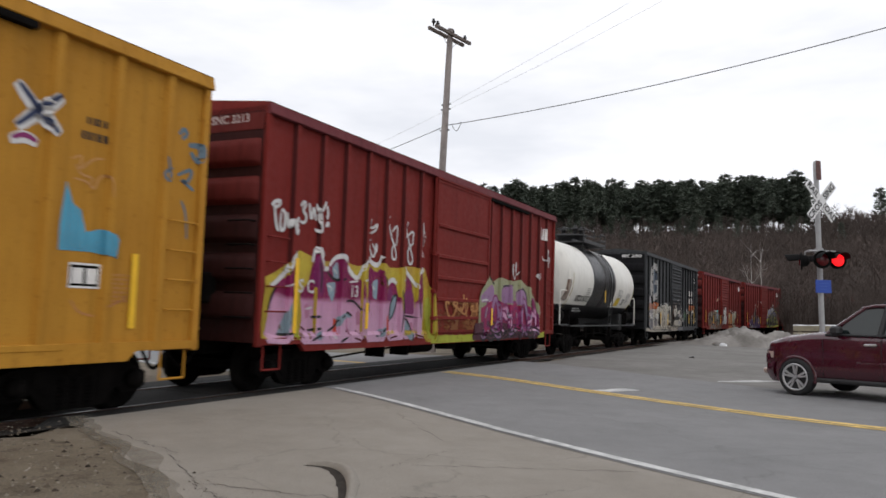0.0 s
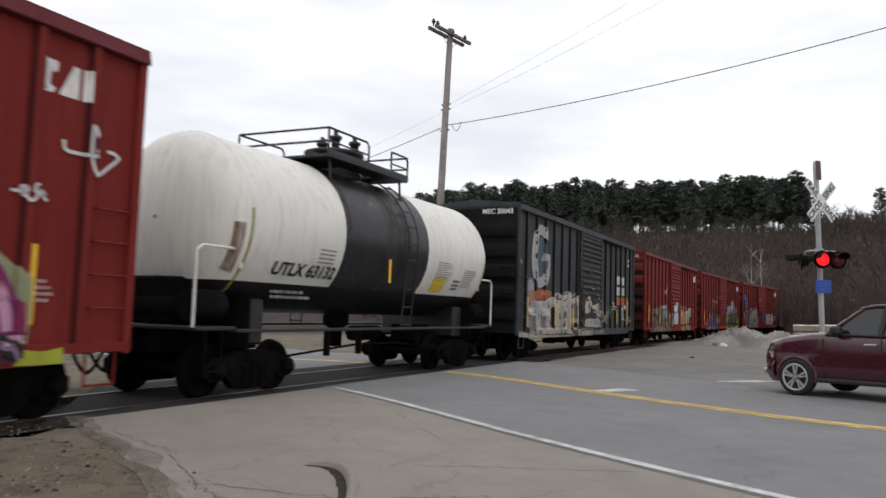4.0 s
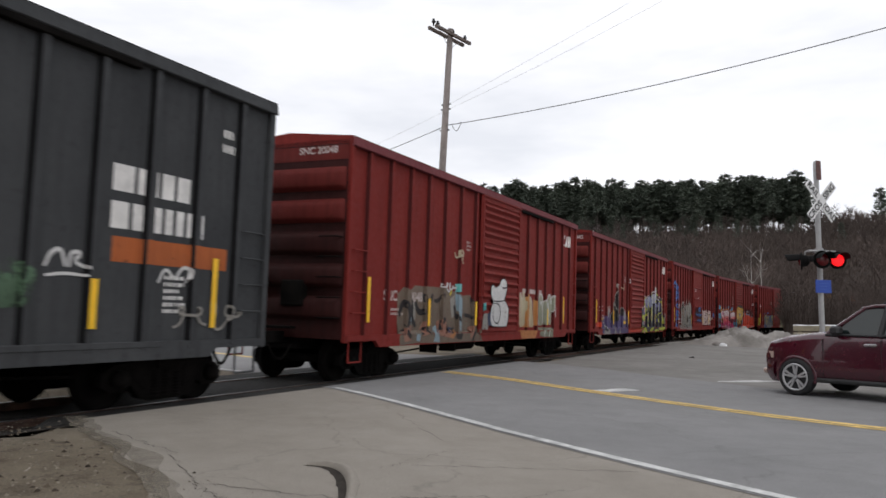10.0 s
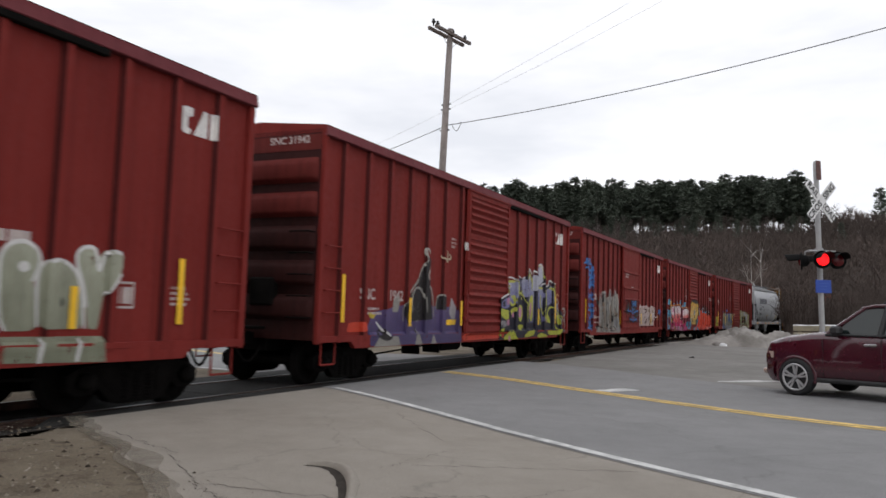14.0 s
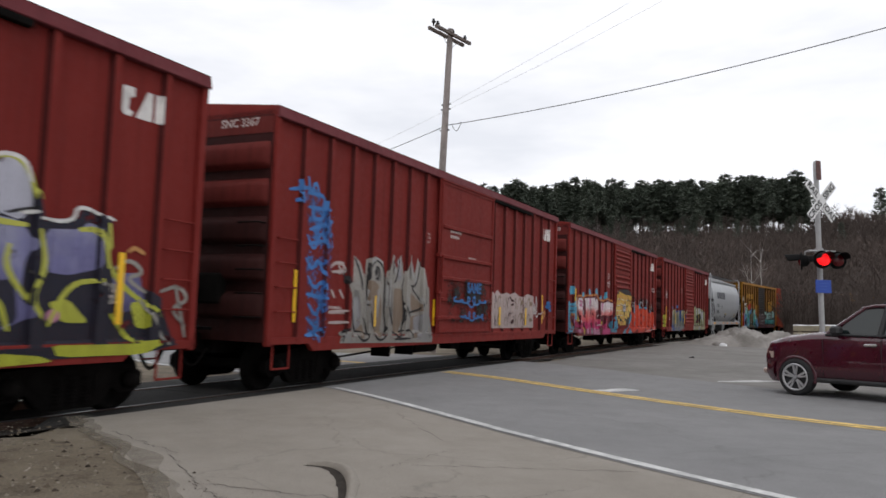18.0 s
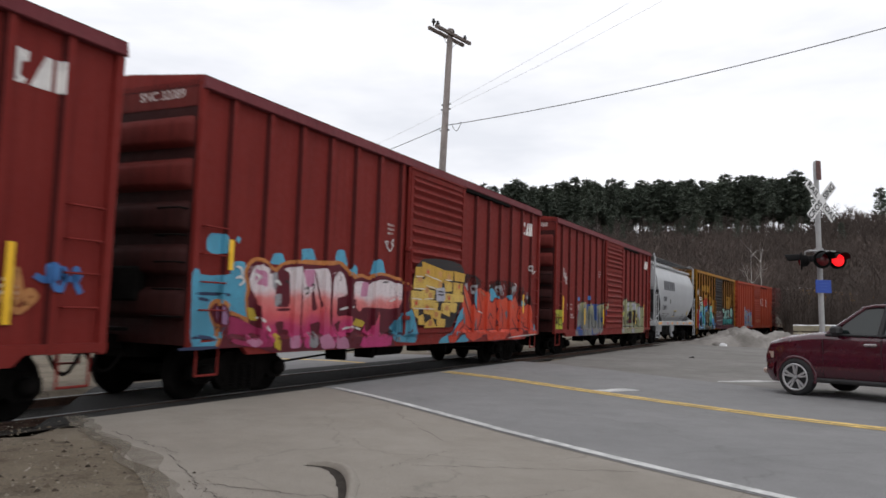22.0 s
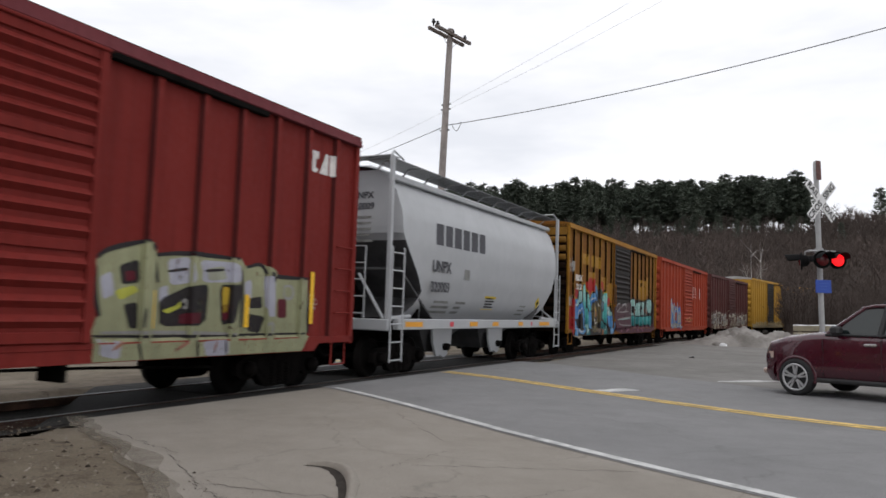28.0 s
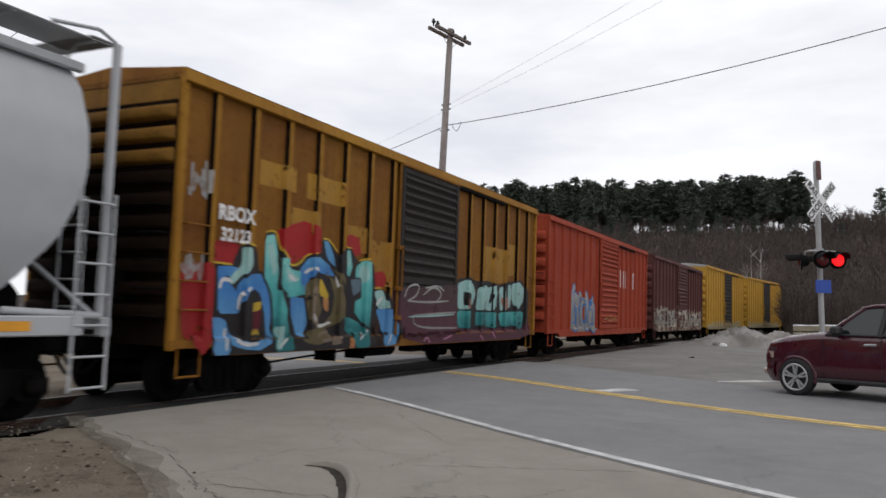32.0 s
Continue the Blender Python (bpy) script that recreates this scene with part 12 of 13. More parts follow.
def paint_olive_front(car):
    sk = Sketch(car)
    sk.fill(S_BLUE2, 1, [(2.43, 0.91), (2.79, 1.41), (3.01, 1.84), (6.19, 1.92), (6.35, 1.53), (6.02, 1.07), (5.68, 0.85), (5.03, 0.70), (2.69, 0.70)], 0)
    sk.fill(S_OLIVE2, 3, [(2.65, 1.09), (3.09, 1.89), (3.35, 1.93), (3.40, 1.52), (3.54, 0.70), (3.28, 0.70), (3.16, 1.09), (2.83, 1.00)], 0)
    sk.fill(S_OLIVE2, 3, [(3.54, 0.70), (3.63, 1.92), (3.86, 1.95), (3.97, 1.43), (4.20, 1.89), (4.45, 1.93), (4.47, 1.08), (4.40, 0.70), (4.01, 0.70)], 0)
    sk.fill(S_OLIVE2, 3, [(4.60, 0.77), (4.56, 1.86), (4.83, 1.81), (4.97, 1.39), (5.23, 0.86), (5.02, 0.70)], 0)
    sk.fill(S_OLIVE2, 3, [(5.12, 0.86), (5.10, 1.82), (5.37, 1.86), (5.51, 0.86), (5.35, 0.70)], 0)
    sk.fill(S_OLIVE2, 3, [(5.58, 0.70), (5.54, 1.84), (6.57, 1.97), (6.58, 1.76), (5.97, 1.63), (6.11, 1.47), (5.87, 1.35), (6.03, 0.85)], 0)
    sk.line(S_BLACK, 4, 0.06, [(3.23, 1.09), (3.31, 0.89), (3.42, 0.70)])
    sk.line(S_BLACK, 4, 0.06, [(3.76, 0.89), (3.86, 0.76), (3.96, 0.70)])
    sk.line(S_BLACK, 4, 0.05, [(3.42, 1.47), (3.50, 1.18), (3.63, 0.99)])
    sk.line(S_BLACK, 4, 0.06, [(4.46, 1.90), (4.54, 1.44), (4.60, 0.98)])
    sk.line(S_BLACK, 4, 0.05, [(3.01, 1.88), (3.37, 1.95)])
    sk.line(S_BLACK, 4, 0.05, [(5.51, 1.88), (6.07, 1.94), (6.63, 2.03)])
    sk.fill(S_LILACGREY, 2, [(2.32, 0.87), (2.59, 0.91), (2.73, 0.70), (2.41, 0.70)], 0)
    sk.blob(S_BLUE, 2, 2.91, 2.03, 0.14, 0.08)
    sk.blob(S_BLUE, 2, 4.14, 2.10, 0.10, 0.08)
    sk.line(S_WHITE, 3, 0.05, [(0.90, 2.99), (1.09, 3.10), (1.05, 2.84), (1.38, 2.88), (1.12, 2.68), (1.53, 2.77), (1.21, 2.52), (1.48, 2.55)])
    sk.line(S_WHITE, 3, 0.04, [(0.96, 3.04), (1.20, 2.97), (1.02, 2.76), (1.36, 2.75), (1.16, 2.60)])
    sk.done()


def paint_olive_rear(car):
    sk = Sketch(car)
    sk.fill(S_PALELIME, 1, [(9.14, 1.93), (9.35, 2.10), (9.74, 2.22), (9.99, 2.23), (10.10, 2.07), (11.44, 2.14), (11.82, 2.13), (11.98, 2.01), (12.37, 2.09), (12.82, 1.93), (13.47, 1.92), (13.62, 0.99), (13.39, 0.70), (9.16, 0.70), (9.17, 1.05), (9.25, 1.25), (9.18, 1.66)], 0)
    sk.fill(S_LILACPALE, 2, [(9.25, 1.73), (9.42, 1.81), (9.49, 1.53), (9.32, 1.45)], 1)
    sk.fill(S_LILACPALE, 2, [(10.33, 2.02), (10.75, 2.09), (10.85, 1.74), (10.41, 1.67)], 1)
    sk.fill(S_LILACPALE, 2, [(10.86, 2.06), (11.71, 2.07), (11.80, 1.78), (11.00, 1.74)], 1)
    sk.fill(S_LILACPALE, 2, [(10.21, 1.63), (10.36, 1.68), (10.39, 1.40), (10.23, 1.36)], 1)
    sk.fill(S_LILACPALE, 2, [(9.23, 0.98), (9.58, 0.94), (9.56, 0.72), (9.27, 0.77)], 1)
    sk.fill(S_LILACPALE, 2, [(11.01, 0.91), (11.55, 0.93), (11.57, 0.70), (11.09, 0.70)], 1)
    sk.fill(S_LILACPALE, 2, [(11.92, 1.79), (12.09, 1.84), (12.12, 1.40), (11.98, 1.37)], 1)
    sk.fill(S_LILACPALE, 2, [(12.38, 1.90), (12.58, 1.93), (12.64, 1.27), (12.46, 1.27)], 1)
    sk.fill(S_BLACK, 2.5, [(9.53, 1.89), (9.84, 1.99), (9.88, 1.69), (9.59, 1.65)], 1)
    sk.fill(S_BLACK, 2.5, [(10.22, 1.48), (10.78, 1.69), (11.15, 1.72), (11.12, 1.14), (10.25, 1.12)], 1)
    sk.fill(S_BLACK, 2.5, [(11.37, 1.72), (11.80, 1.75), (11.68, 1.18), (11.45, 1.13)], 1)
    sk.fill(S_BLACK, 2.5, [(9.63, 1.40), (9.86, 1.44), (9.88, 1.10), (9.75, 1.10)], 1)
    sk.fill(S_BLACK, 2.5, [(11.99, 1.53), (12.35, 1.59), (12.37, 1.40), (12.07, 1.39)], 1)
    sk.fill(S_BLACK, 2.5, [(12.01, 1.31), (12.45, 1.27), (12.33, 1.00), (12.03, 1.05)], 1)
    sk.fill(S_MAROON, 3, [(9.63, 1.82), (9.78, 1.84), (9.81, 1.72), (9.65, 1.69)], 1)
    sk.fill(S_MAROON, 3, [(10.60, 1.29), (10.98, 1.33), (10.96, 1.17), (10.59, 1.15)], 1)
    sk.fill(S_MAROON, 3, [(12.75, 1.55), (12.99, 1.56), (13.01, 1.25), (12.77, 1.25)], 1)
    sk.fill(S_MAROON, 3, [(11.44, 1.43), (11.60, 1.45), (11.59, 1.22), (11.47, 1.20)], 1)
    sk.fill(S_YELBRIGHT, 3, [(11.43, 1.70), (11.59, 1.70), (11.57, 1.34), (11.46, 1.30)], 1)
    sk.fill(S_LIME, 2.8, [(10.27, 1.33), (10.55, 1.41), (10.61, 1.48), (10.62, 1.38), (10.39, 1.29)], 1)
    sk.fill(S_LIME, 2.8, [(9.48, 1.57), (9.78, 1.65), (9.88, 1.58), (9.58, 1.45)], 1)
    sk.fill(S_OLIVE, 2.2, [(11.10, 1.95), (11.45, 2.01), (11.53, 1.81), (11.14, 1.77)], 1)
    sk.line(S_BLACK, 3, 0.07, [(9.18, 1.96), (9.35, 2.09), (9.96, 2.24)])
    sk.line(S_BLACK, 3, 0.07, [(10.08, 2.06), (10.64, 2.14), (11.71, 2.13)])
    sk.line(S_BLACK, 3, 0.07, [(11.96, 2.02), (12.31, 2.11), (12.47, 1.91), (13.47, 1.92)])
    sk.line(S_BLACK, 3, 0.07, [(10.00, 2.21), (10.09, 2.04), (10.18, 1.70)])
    sk.line(S_BLACK, 3, 0.07, [(11.80, 2.11), (11.88, 1.78), (11.86, 1.10)])
    sk.line(S_BLACK, 3, 0.07, [(12.58, 1.91), (12.69, 1.28)])
    sk.line(S_BLACK, 3, 0.07, [(13.54, 1.86), (13.64, 0.99)])
    sk.line(S_BLACK, 3, 0.07, [(9.18, 1.86), (9.19, 1.52), (9.28, 1.25)])
    sk.line(S_BLACK, 3, 0.045, [(9.84, 0.95), (9.92, 0.70)])
    sk.line(S_BLACK, 3, 0.045, [(10.90, 0.93), (10.93, 0.70)])
    sk.line(S_BLACK, 3, 0.045, [(11.48, 0.92), (11.51, 0.70)])
    sk.line(S_BLACK, 3, 0.045, [(9.15, 1.01), (10.73, 0.98), (13.52, 0.99)])
    sk.line(S_BLACK, 3, 0.045, [(9.92, 1.11), (9.95, 1.36)])
    sk.line(S_BLACK, 3, 0.045, [(10.35, 1.86), (10.72, 1.92)])
    sk.line(S_BLACK, 3, 0.045, [(11.06, 1.91), (11.46, 1.95)])
    sk.line(S_CHALK, 3.2, 0.05, [(9.31, 1.05), (10.62, 1.04), (11.80, 1.00)])
    sk.line(S_CHALK, 3.2, 0.05, [(10.64, 1.45), (10.71, 1.50), (10.74, 1.38), (10.66, 1.38)])
    sk.line(S_CHALK, 3.2, 0.05, [(12.45, 1.14), (12.59, 1.18), (12.57, 1.00)])
    sk.line(S_CHALK, 3.2, 0.05, [(12.91, 1.77), (13.16, 1.78), (13.17, 1.57), (12.92, 1.56), (12.91, 1.77)])
    sk.line(S_SALMON, 3, 0.05, [(9.45, 0.84), (9.62, 0.94)])
    sk.line(S_SALMON, 3, 0.05, [(10.49, 0.80), (10.74, 0.91)])
    sk.line(S_SALMON, 3, 0.05, [(11.25, 0.78), (11.30, 0.90)])
    sk.done()


def paint_slate_emblem(car):
    """Round emblem: a blue-grey field with a pale broken ring."""
    sk = Sketch(car)
    sk.fill(S_EMBLEM, 1, [(1.97, 3.85), (2.38, 3.89), (2.65, 3.60), (2.71, 2.89), (2.43, 2.60), (2.06, 2.56), (1.81, 2.86), (1.73, 3.44)], 1)
    sk.fill(S_CHALK, 2.4, [(2.24, 3.12), (2.50, 3.38), (3.16, 3.39), (3.18, 3.15), (3.17, 2.76), (2.92, 2.32), (2.87, 2.68), (3.00, 3.20), (2.74, 3.15)], 0)
    sk.sheet("sprayed_outline", S_CHALK, 2).stroke(rounded([(2.77, 3.92), (2.56, 4.06), (2.21, 4.13), (1.89, 4.05), (1.69, 3.81), (1.58, 3.41), (1.58, 3.03), (1.72, 2.68), (1.96, 2.45), (2.31, 2.42), (2.62, 2.57), (2.82, 2.86)]), 0.33)
    sk.done()


# ---- the train's cars, in order from the front ----
def car_yellow_lead():
    car = boxcar("weathered yellow boxcar with ribbed sides, blue spray and tags", 8.45 - BOX_L, YELLOW, tape=((13.75, 1.1, 0.95), (5.7, 1.1, 0.6)))
    paint_yellow_lead(car)
    p = Shape().add([(x - BOX_L / 2, -SHEET - 0.005, z) for x, z in ((12.79, 1.58), (13.24, 1.58), (13.24, 1.88), (12.79, 1.88))], [(0, 1, 2, 3)])
    part("data_plate", p, GRIME, car)
    frame_box(car, 12.79, 1.58, 0.45, 0.30, 0.025, WHITE_PAINT)
    bars(car, 12.90, 3.55, 0.40, 0.09, 1, S_BLACK, seed=9)
    bars(car, 12.84, 3.36, 0.46, 0.10, 1, S_BLACK, seed=10)
    bars(car, 13.4, 1.75, 0.42, 0.03, 7, S_AMBER, seed=12)


def car_pink():
    car = red_car("oxide-red boxcar with pink graffiti and a plain plate door", 9.77, "plain", "SNC 3213", None, ((0.88, 1.0, 1.25), (3.15, 1.05, 0.5), (9.5, 1.1, 0.45), (13.5, 1.15, 0.9)), shift=-0.03)
    paint_pink_front(car)
    side_text(car, "S C", 1.15, 1.78, 0.32, S_WHITE, y=-HALF - 0.02)
    side_text(car, "13", 2.66, 1.75, 0.30, S_WHITE, y=-HALF - 0.02)
    tag_scrawl(car, 6.6, 7.4, 1.25, 1.95, 49, S_AMBER, 0.09, 1, 2, door=1.57)
    tag_scrawl(car, 7.4, 8.5, 1.15, 1.85, 55, S_AMBER, 0.07, 2, 2, door=1.57)
    p = Paint(door=1.565)
    p.field(6.2, 8.7, lambda u: 1.0, wave(9, 1.6, 0.25))
    tagged(part("sprayed_haze", p, S_RUSTHAZE, car), kind="stuff")
    paint_pink_rear(car)
    piece(car, 8.8, 13.2, 0.85, 1.95, 6, 27, [S_MAGENTA, S_LILACPINK, S_PINKMAG], S_PLUM, None, 0.15, shine=S_PALEBLUE, door=1.584)
    piece(car, 8.7, 13.3, 0.75, 1.05, 9, 29, [S_LILACPINK, S_PLUMGREY], S_BLACK, None, 0.06, door=1.584)
    p = Paint()
    p.layer = 2
    p.field(5.95, 8.4, lambda u: SILL + 0.015, wave(4, 0.88, 0.03, 3))
    p.field(13.3, 13.9, lambda u: SILL + 0.015, wave(4, 0.88, 0.03, 3))
    tagged(part("sprayed_band", p, S_LIME, car), kind="stuff")
    tag_scrawl(car, 10.95, 11.6, 2.35, 2.95, 46, S_WHITE, 0.06, 2)
    tag_scrawl(car, 13.9, 14.5, 2.8, 3.6, 47, S_WHITE, 0.06, 1)
    tag_scrawl(car, 13.2, 13.6, 2.5, 2.75, 48, S_WHITE, 0.05, 2)


def car_slate():
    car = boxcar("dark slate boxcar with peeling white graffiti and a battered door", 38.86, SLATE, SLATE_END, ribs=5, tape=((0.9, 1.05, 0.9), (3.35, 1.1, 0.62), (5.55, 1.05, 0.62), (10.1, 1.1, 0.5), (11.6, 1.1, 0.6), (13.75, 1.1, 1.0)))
    end_text(car, "MEC 20043", -0.78, EAVE - 0.24, 0.21, WHITE_PAINT, x=0.012)
    NOW["shift"] = 0.20
    bars(car, 0.3, 3.0, 0.3, 0.04, 2, WHITE_PAINT, seed=2)
    # round emblem: blue-grey field with a pale broken ring
    paint_slate_emblem(car)
    for a, b in ((12.1, 14.2),):
        p = Paint()
        p.field(a, b, lambda u: 1.93, lambda u: 2.25)
        tagged(part("orange_band", p, S_BAND, car), kind="stuff")
    for m, lay, u0, u1, z1 in ((S_RUST2, 2, 6.25, 6.9, 2.2), (S_PEEL, 2.6, 6.6, 9.0, 1.95)):
        p = Paint(door=1.578)
        p.layer = lay
        p.field(u0, u1, lambda u: 1.0, lambda u: z1 + 0.3 * noise.noise((u * 2.2, lay, 1)))
        tagged(part("flaking_paint", p, m, car), kind="stuff")
    paint_slate_front(car)
    paint_slate_rear(car)
    p = Paint(door=1.576)
    p.layer = 1
    p.field(6.08, 9.05, lambda u: 1.06, lambda u: 2.5 + 0.3 * noise.noise((u * 2.5, 2, 1)))
    p.field(3.4, 6.0, lambda u: 1.9, lambda u: 2.1 + 0.2 * noise.noise((u * 3, 2, 9)))
    tagged(part("soot_stain", p, S_SOOT, car), kind="stuff")
    side_text(car, "MEC", 1.32, 1.5, 0.33, WHITE_PAINT, y=-HALF - 0.03)
    side_text(car, "20043", 2.62, 1.5, 0.33, WHITE_PAINT, y=-HALF - 0.03)
    bars(car, 2.1, 1.2, 0.5, 0.06, 3, FADED_WHITE, y=-SHEET - 0.02, seed=7)
    emblem_word(car, 12.05, 2.82, (0.34, 0.24, 0.05, 0.22, 0.24), 0.34, WHITE_PAINT)
    emblem_word(car, 12.05, 2.35, (0.28, 0.22, 0.22, 0.14, 0.14, 0.22, 0.05), 0.34, WHITE_PAINT)
    bars(car, 14.0, 3.9, 0.3, 0.12, 2, WHITE_PAINT, seed=1)
    bars(car, 13.0, 1.75, 0.4, 0.05, 6, WHITE_PAINT, seed=10)
    tag_scrawl(car, 13.2, 14.6, 1.0, 1.6, 53, S_GREYSIL, 0.05, 3)


def car_clay():
    car = red_car("oxide-red boxcar with clay-brown graffiti and white blob on its door", 56.13, "ribbed", "SNC 20048", "20048", shift=0.36)
    paint_clay_front(car)
    paint_clay_rear(car)
    bars(car, 9.9, 2.05, 2.4, 0.13, 1, FADED_WHITE, seed=14)
    frame_box(car, 12.75, 1.35, 0.42, 0.34, 0.03, FADED_WHITE)
    tag_scrawl(car, 5.2, 5.6, 2.6, 3.1, 65, S_BEIGE, 0.05, 1)
    tag_scrawl(car, 4.4, 5.2, 1.9, 2.15, 66, S_WHITE, 0.05, 3)


def car_lime():
    car = red_car("oxide-red boxcar with black spikes and lilac-lime graffiti", 73.01, "ribbed", "SNC 31942", "31942", shift=0.24)
    paint_lime_front(car)
    paint_lime_rear(car)
    bars(car, 6.2, 2.95, 0.3, 0.2, 1, WHITE_PAINT, y=-1.56, seed=3)
    tag_scrawl(car, 5.2, 5.6, 2.5, 2.9, 73, S_BEIGE, 0.05, 1)


def car_silver():
    car = red_car("oxide-red boxcar with silver graffiti, blue scrawl and plate door", 89.56, "plain", "SNC 3367", None, shift=-0.04)
    paint_silver_front(car)
    side_text(car, "SNC", 2.25, 2.15, 0.30, FADED_WHITE)
    p = Paint(door=1.578)
    p.field(6.35, 9.05, lambda u: 1.18, lambda u: 2.2 + 0.12 * noise.noise((u * 3, 1, 1)))
    tagged(part("sprayed_haze", p, S_SOOT2, car), kind="stuff")
    side_text(car, "SAME", 7.85, 2.02, 0.36, S_BLUE, y=-1.60, bold=0.012)
    tag_scrawl(car, 6.7, 8.6, 1.55, 1.85, 91, S_BLUE, 0.07, 3, 3, door=1.59)
    tag_scrawl(car, 7.2, 8.5, 1.2, 1.46, 92, S_BLUE, 0.07, 3, 3, door=1.59)
    p = Paint()
    p.layer = 1
    p.field(9.3, 12.6, lambda u: 1.02, wave(7, 2.0, 0.08, 3))
    tagged(part("sprayed_cloud", p, S_CHALKPINK, car), kind="stuff")
    r = random.Random(95)
    sk = Sketch(car)
    for k in range(8):
        u = 9.45 + 0.39 * k
        for z0, h in ((1.55, 0.38), (1.08, 0.38)):
            a = r.uniform(0.05, 0.25)
            sk.line(S_BROWNGREY if k % 3 else S_BLACKRED, 2, 0.05, [(u, z0), (u + r.uniform(-0.05, 0.1), z0 + h * r.uniform(0.4, 0.7)), (u + a, z0 + h), (u + 0.3, z0 + h * r.uniform(0.3, 0.9)), (u + 0.26, z0 + r.uniform(0, 0.15))])
    sk.done()
    frame_box(car, 12.65, 1.45, 0.32, 0.28, 0.02, FADED_WHITE)
    tag_scrawl(car, 12.7, 13.3, 1.0, 2.0, 97, S_WHITE, 0.06, 1)
    tag_scrawl(car, 13.5, 13.9, 1.1, 1.8, 98, S_AMBER, 0.10, 1)
    tag_scrawl(car, 13.95, 14.5, 1.5, 1.9, 99, S_BLUE, 0.10, 2)
    bars(car, 6.5, 3.3, 0.7, 0.07, 2, FADED_WHITE, y=-1.536, seed=5)
    bars(car, 7.6, 2.75, 0.6, 0.05, 1, FADED_WHITE, y=-1.536, seed=8)


def car_magenta():
    car = red_car("oxide-red boxcar with white-magenta and orange-red graffiti", 105.90, "ribbed", "SNC 32089", None, ((0.72, 1.95, 0.45), (13.6, 1.45, 0.55)), shift=-0.03)
    paint_magenta_front(car)
    paint_magenta_rear(car)
    tag_scrawl(car, 13.95, 14.5, 2.55, 3.0, 115, S_WHITE, 0.05, 1)
    tag_scrawl(car, 5.3, 5.7, 2.6, 3.0, 116, S_WHITE, 0.04, 1)


def car_olive():
    car = red_car("oxide-red boxcar with olive-grey graffiti and a ribbed door", 122.51, "ribbed", "SNC 31988", "31988", shift=0.08)
    p = Paint()
    p.field(0.1, 0.9, lambda u: 0.95, lambda u: 1.6)
    tagged(part("sprayed_cloud", p, S_LIME, car), kind="stuff")
    tag_scrawl(car, 0.15, 0.85, 1.0, 1.5, 121, S_BLACKRED, 0.06, 2)
    paint_olive_front(car)
    paint_olive_rear(car)


def car_ochre():
    car = boxcar("rusty ochre boxcar with blue-teal graffiti and black ribbed door", 151.25, OCHRE, OCHRE_END, OCHRE, DOOR_BLACK, post_paint=OCHRE_POST, rib_paint=OCHRE_RIB, ribs=10, low_soot_shade=0.7)
    side_text(car, "RBOX", 1.20, 2.78, 0.30, WHITE_PAINT, y=-HALF - 0.004, bold=0.012)
    side_text(car, "32123", 1.20, 2.46, 0.27, WHITE_PAINT, y=-HALF - 0.004, bold=0.010)
    tag_scrawl(car, 0.25, 0.65, 2.9, 3.5, 133, S_CHALK, 0.035, 4)
    tag_scrawl(car, 0.2, 0.6, 1.7, 2.2, 137, S_CHALK, 0.035, 4)
    for a, b, z0, z1 in ((1.75, 2.7, 3.35, 3.75), (3.0, 4.1, 3.3, 3.75), (4.3, 5.2, 2.5, 3.0), (2.6, 3.4, 2.7, 3.1), (5.2, 5.9, 1.9, 2.8), (11.0, 12.4, 2.2, 3.2), (12.5, 13.2, 2.5, 3.4)):
        p = Paint()
        p.field(a, b, lambda u: z0, lambda u: z1)
        tagged(part("repainted_patch", p, S_PATCH, car), kind="stuff")
    paint_ochre(car)
    p = Paint(door=1.58)
    p.field(6.1, 9.1, lambda u: 1.06, wave(41, 1.85, 0.1))
    tagged(part("sprayed_haze", p, S_PLUMGREY, car), kind="stuff")


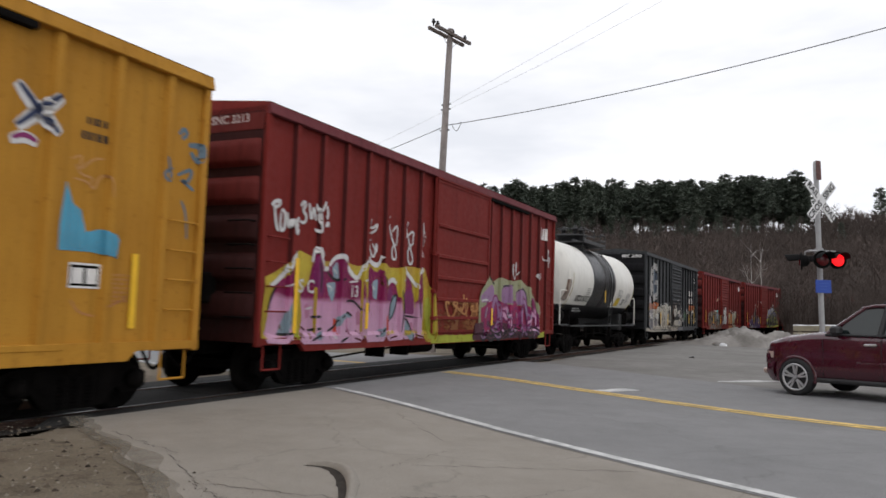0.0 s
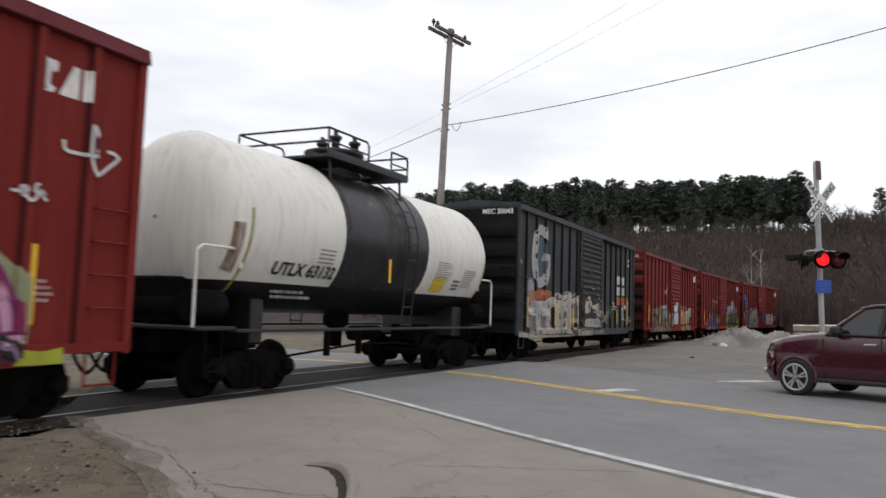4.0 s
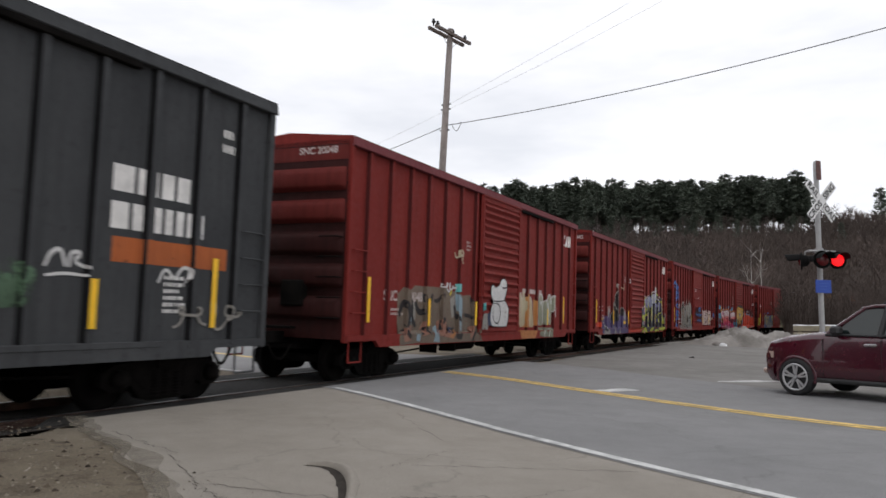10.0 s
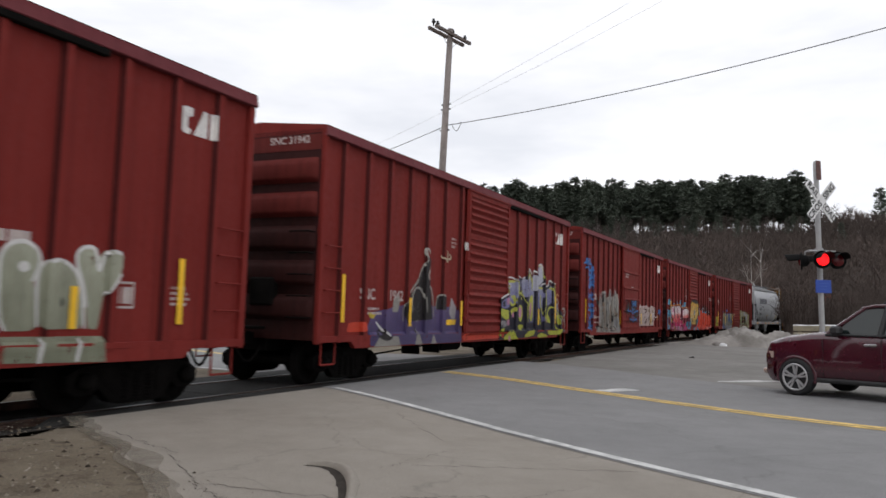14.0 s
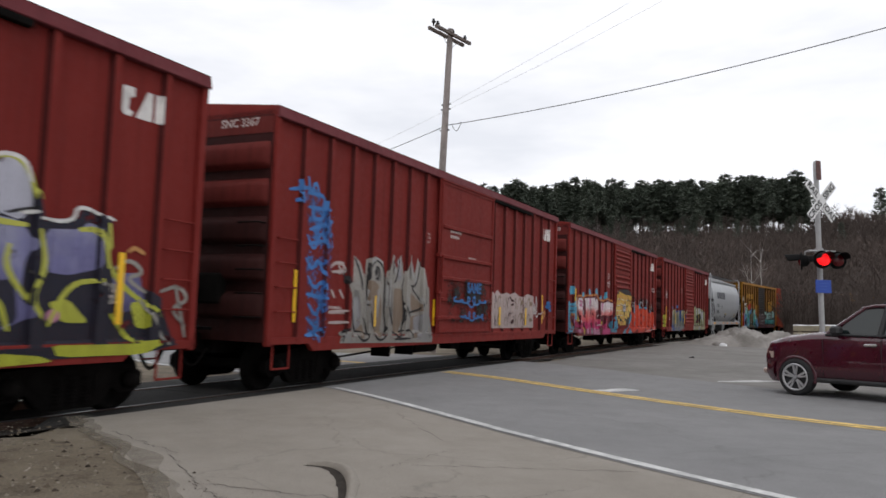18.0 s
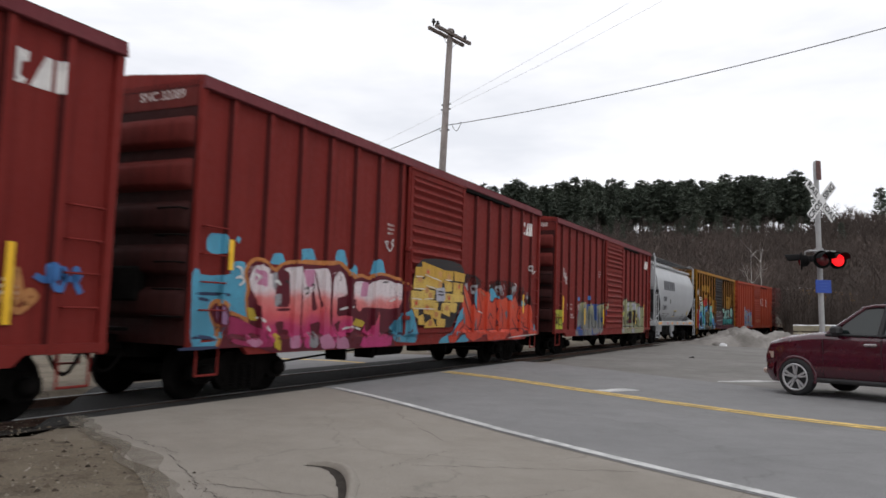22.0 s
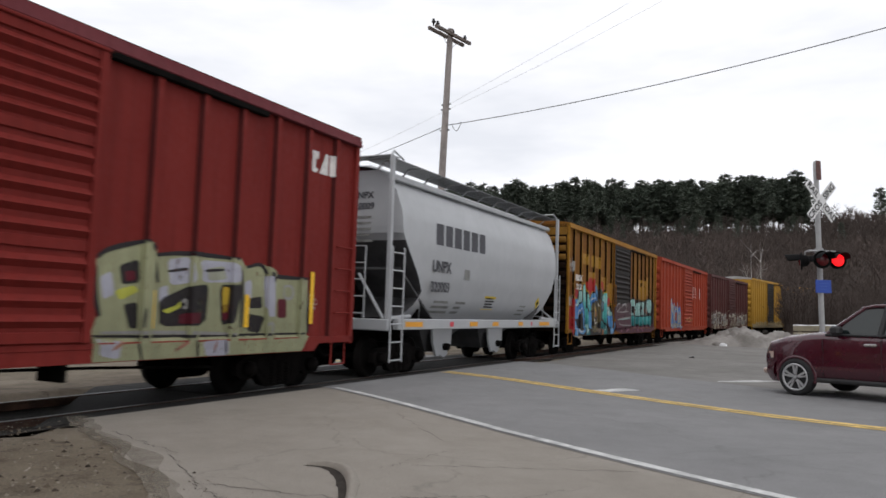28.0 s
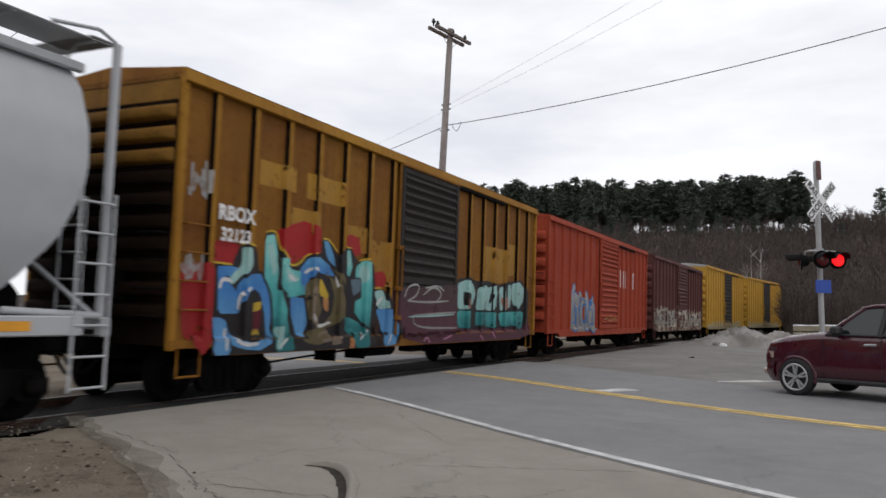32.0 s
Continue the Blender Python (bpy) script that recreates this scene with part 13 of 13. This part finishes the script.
def rear_cars():
    car = boxcar("faded orange-red boxcar with white and blue scrawls", 167.45, ORANGE)
    piece(car, 2.6, 5.6, 0.9, 2.5, 4, 141, [S_CHALK, S_GREYSIL], S_BLUE, None, 0.24, back=[(S_GREYSIL, -0.7)])
    emblem_word(car, 9.7, 2.7, (0.30, 0.12, 0.30), 0.75, WHITE_PAINT, gap=0.25)
    emblem_word(car, 11.6, 2.7, (0.16, 0.16, 0.16), 0.75, WHITE_PAINT, gap=0.3)
    tag_scrawl(car, 6.6, 8.6, 1.2, 1.5, 142, S_AMBER, 0.07, 4, door=1.58)
    car = boxcar("dark brown boxcar with pale scrawls along its foot", 184.02, BROWN)
    p = Paint(door=1.578)
    p.field(0.3, 14.4, lambda u: SILL + 0.015, lambda u: 1.9 + 0.5 * noise.noise((u * 1.2, 3, 6)))
    tagged(part("pale_dust", p, S_PEEL, car), kind="stuff")
    for i, (a, b) in enumerate(((0.4, 2.9), (2.9, 5.8), (9.4, 13.6))):
        tag_scrawl(car, a, b, 0.95, 2.1, 150 + i, S_CHALK, 0.10, 5)
        tag_scrawl(car, a, b, 0.9, 1.5, 160 + i, S_GREYSIL, 0.08, 6)
    for q, seed in ((200.78, 170), (217.5, 171)):
        car = boxcar("pale yellow high-roofed boxcar with a black door", q, PALE_YELLOW, PALE_YELLOW, GALV, DOOR_BLACK, "ribbed", 0.55)
        p = Paint()
        p.field(0.3, 13.6, lambda u: SILL + 0.015, wave(seed, 1.2, 0.2, 1.3))
        tagged(part("road_splash", p, S_DUSTY, car), kind="stuff")
        bars(car, 2.4, 3.6, 0.5, 0.3, 2, S_AMBER, seed=seed)
    boxcar("brown-red boxcar at the visible end of the train", 234.2, BROWN)


S_EMBLEM = flat_spray("blue_grey_emblem_paint", (0.075, 0.10, 0.135))
S_CHALK = flat_spray("chalky_grey_paint", (0.40, 0.39, 0.38), 0.6)
S_CHALKPINK = flat_spray("chalky_pink_paint", (0.52, 0.42, 0.40), 0.8)
S_BAND = flat_spray("faded_orange_band", (0.42, 0.11, 0.03))
S_SOOT = flat_spray("black_soot", (0.012, 0.011, 0.011), 0.8, 1.12)
S_GREEN = flat_spray("pale_green_spray", (0.14, 0.24, 0.15), 0.4, 0.8)
S_BLACKRED = flat_spray("dark_maroon_overspray", (0.055, 0.018, 0.018), 0.7)
S_LILACGREY = spray("grey_lilac_spray", [(0.1, (0.22, 0.20, 0.20)), (0.9, (0.42, 0.39, 0.42))], 0.8, 2.2)
S_RUSTHAZE = flat_spray("thin_orange_overspray", (0.30, 0.10, 0.025), 0.7, 0.95)
S_PATCH = spray("brighter_ochre_patch", [(0.2, (0.29, 0.14, 0.016)), (0.9, (0.38, 0.20, 0.022))], 2.0, 4.0, wear=0.55)
S_AZURE = spray("azure_spray", [(0.1, (0.10, 0.28, 0.52)), (0.6, (0.05, 0.20, 0.50)), (0.95, (0.12, 0.34, 0.58))], 0.9, 2.4)
S_PLUMGREY = spray("plum_grey_overspray", [(0.1, (0.085, 0.026, 0.042)), (0.9, (0.055, 0.028, 0.033))], 0.9, 2.0)
S_DUSTY = spray("grey_road_dust", [(0.1, (0.30, 0.25, 0.16)), (0.9, (0.42, 0.30, 0.12))], 0.8, 1.5)

car_yellow_lead()
car_pink()
tank_car(25.81)
car_slate()
car_clay()
car_lime()
car_silver()
car_magenta()
car_olive()
hopper_car(138.75)
car_ochre()
rear_cars()
motions()
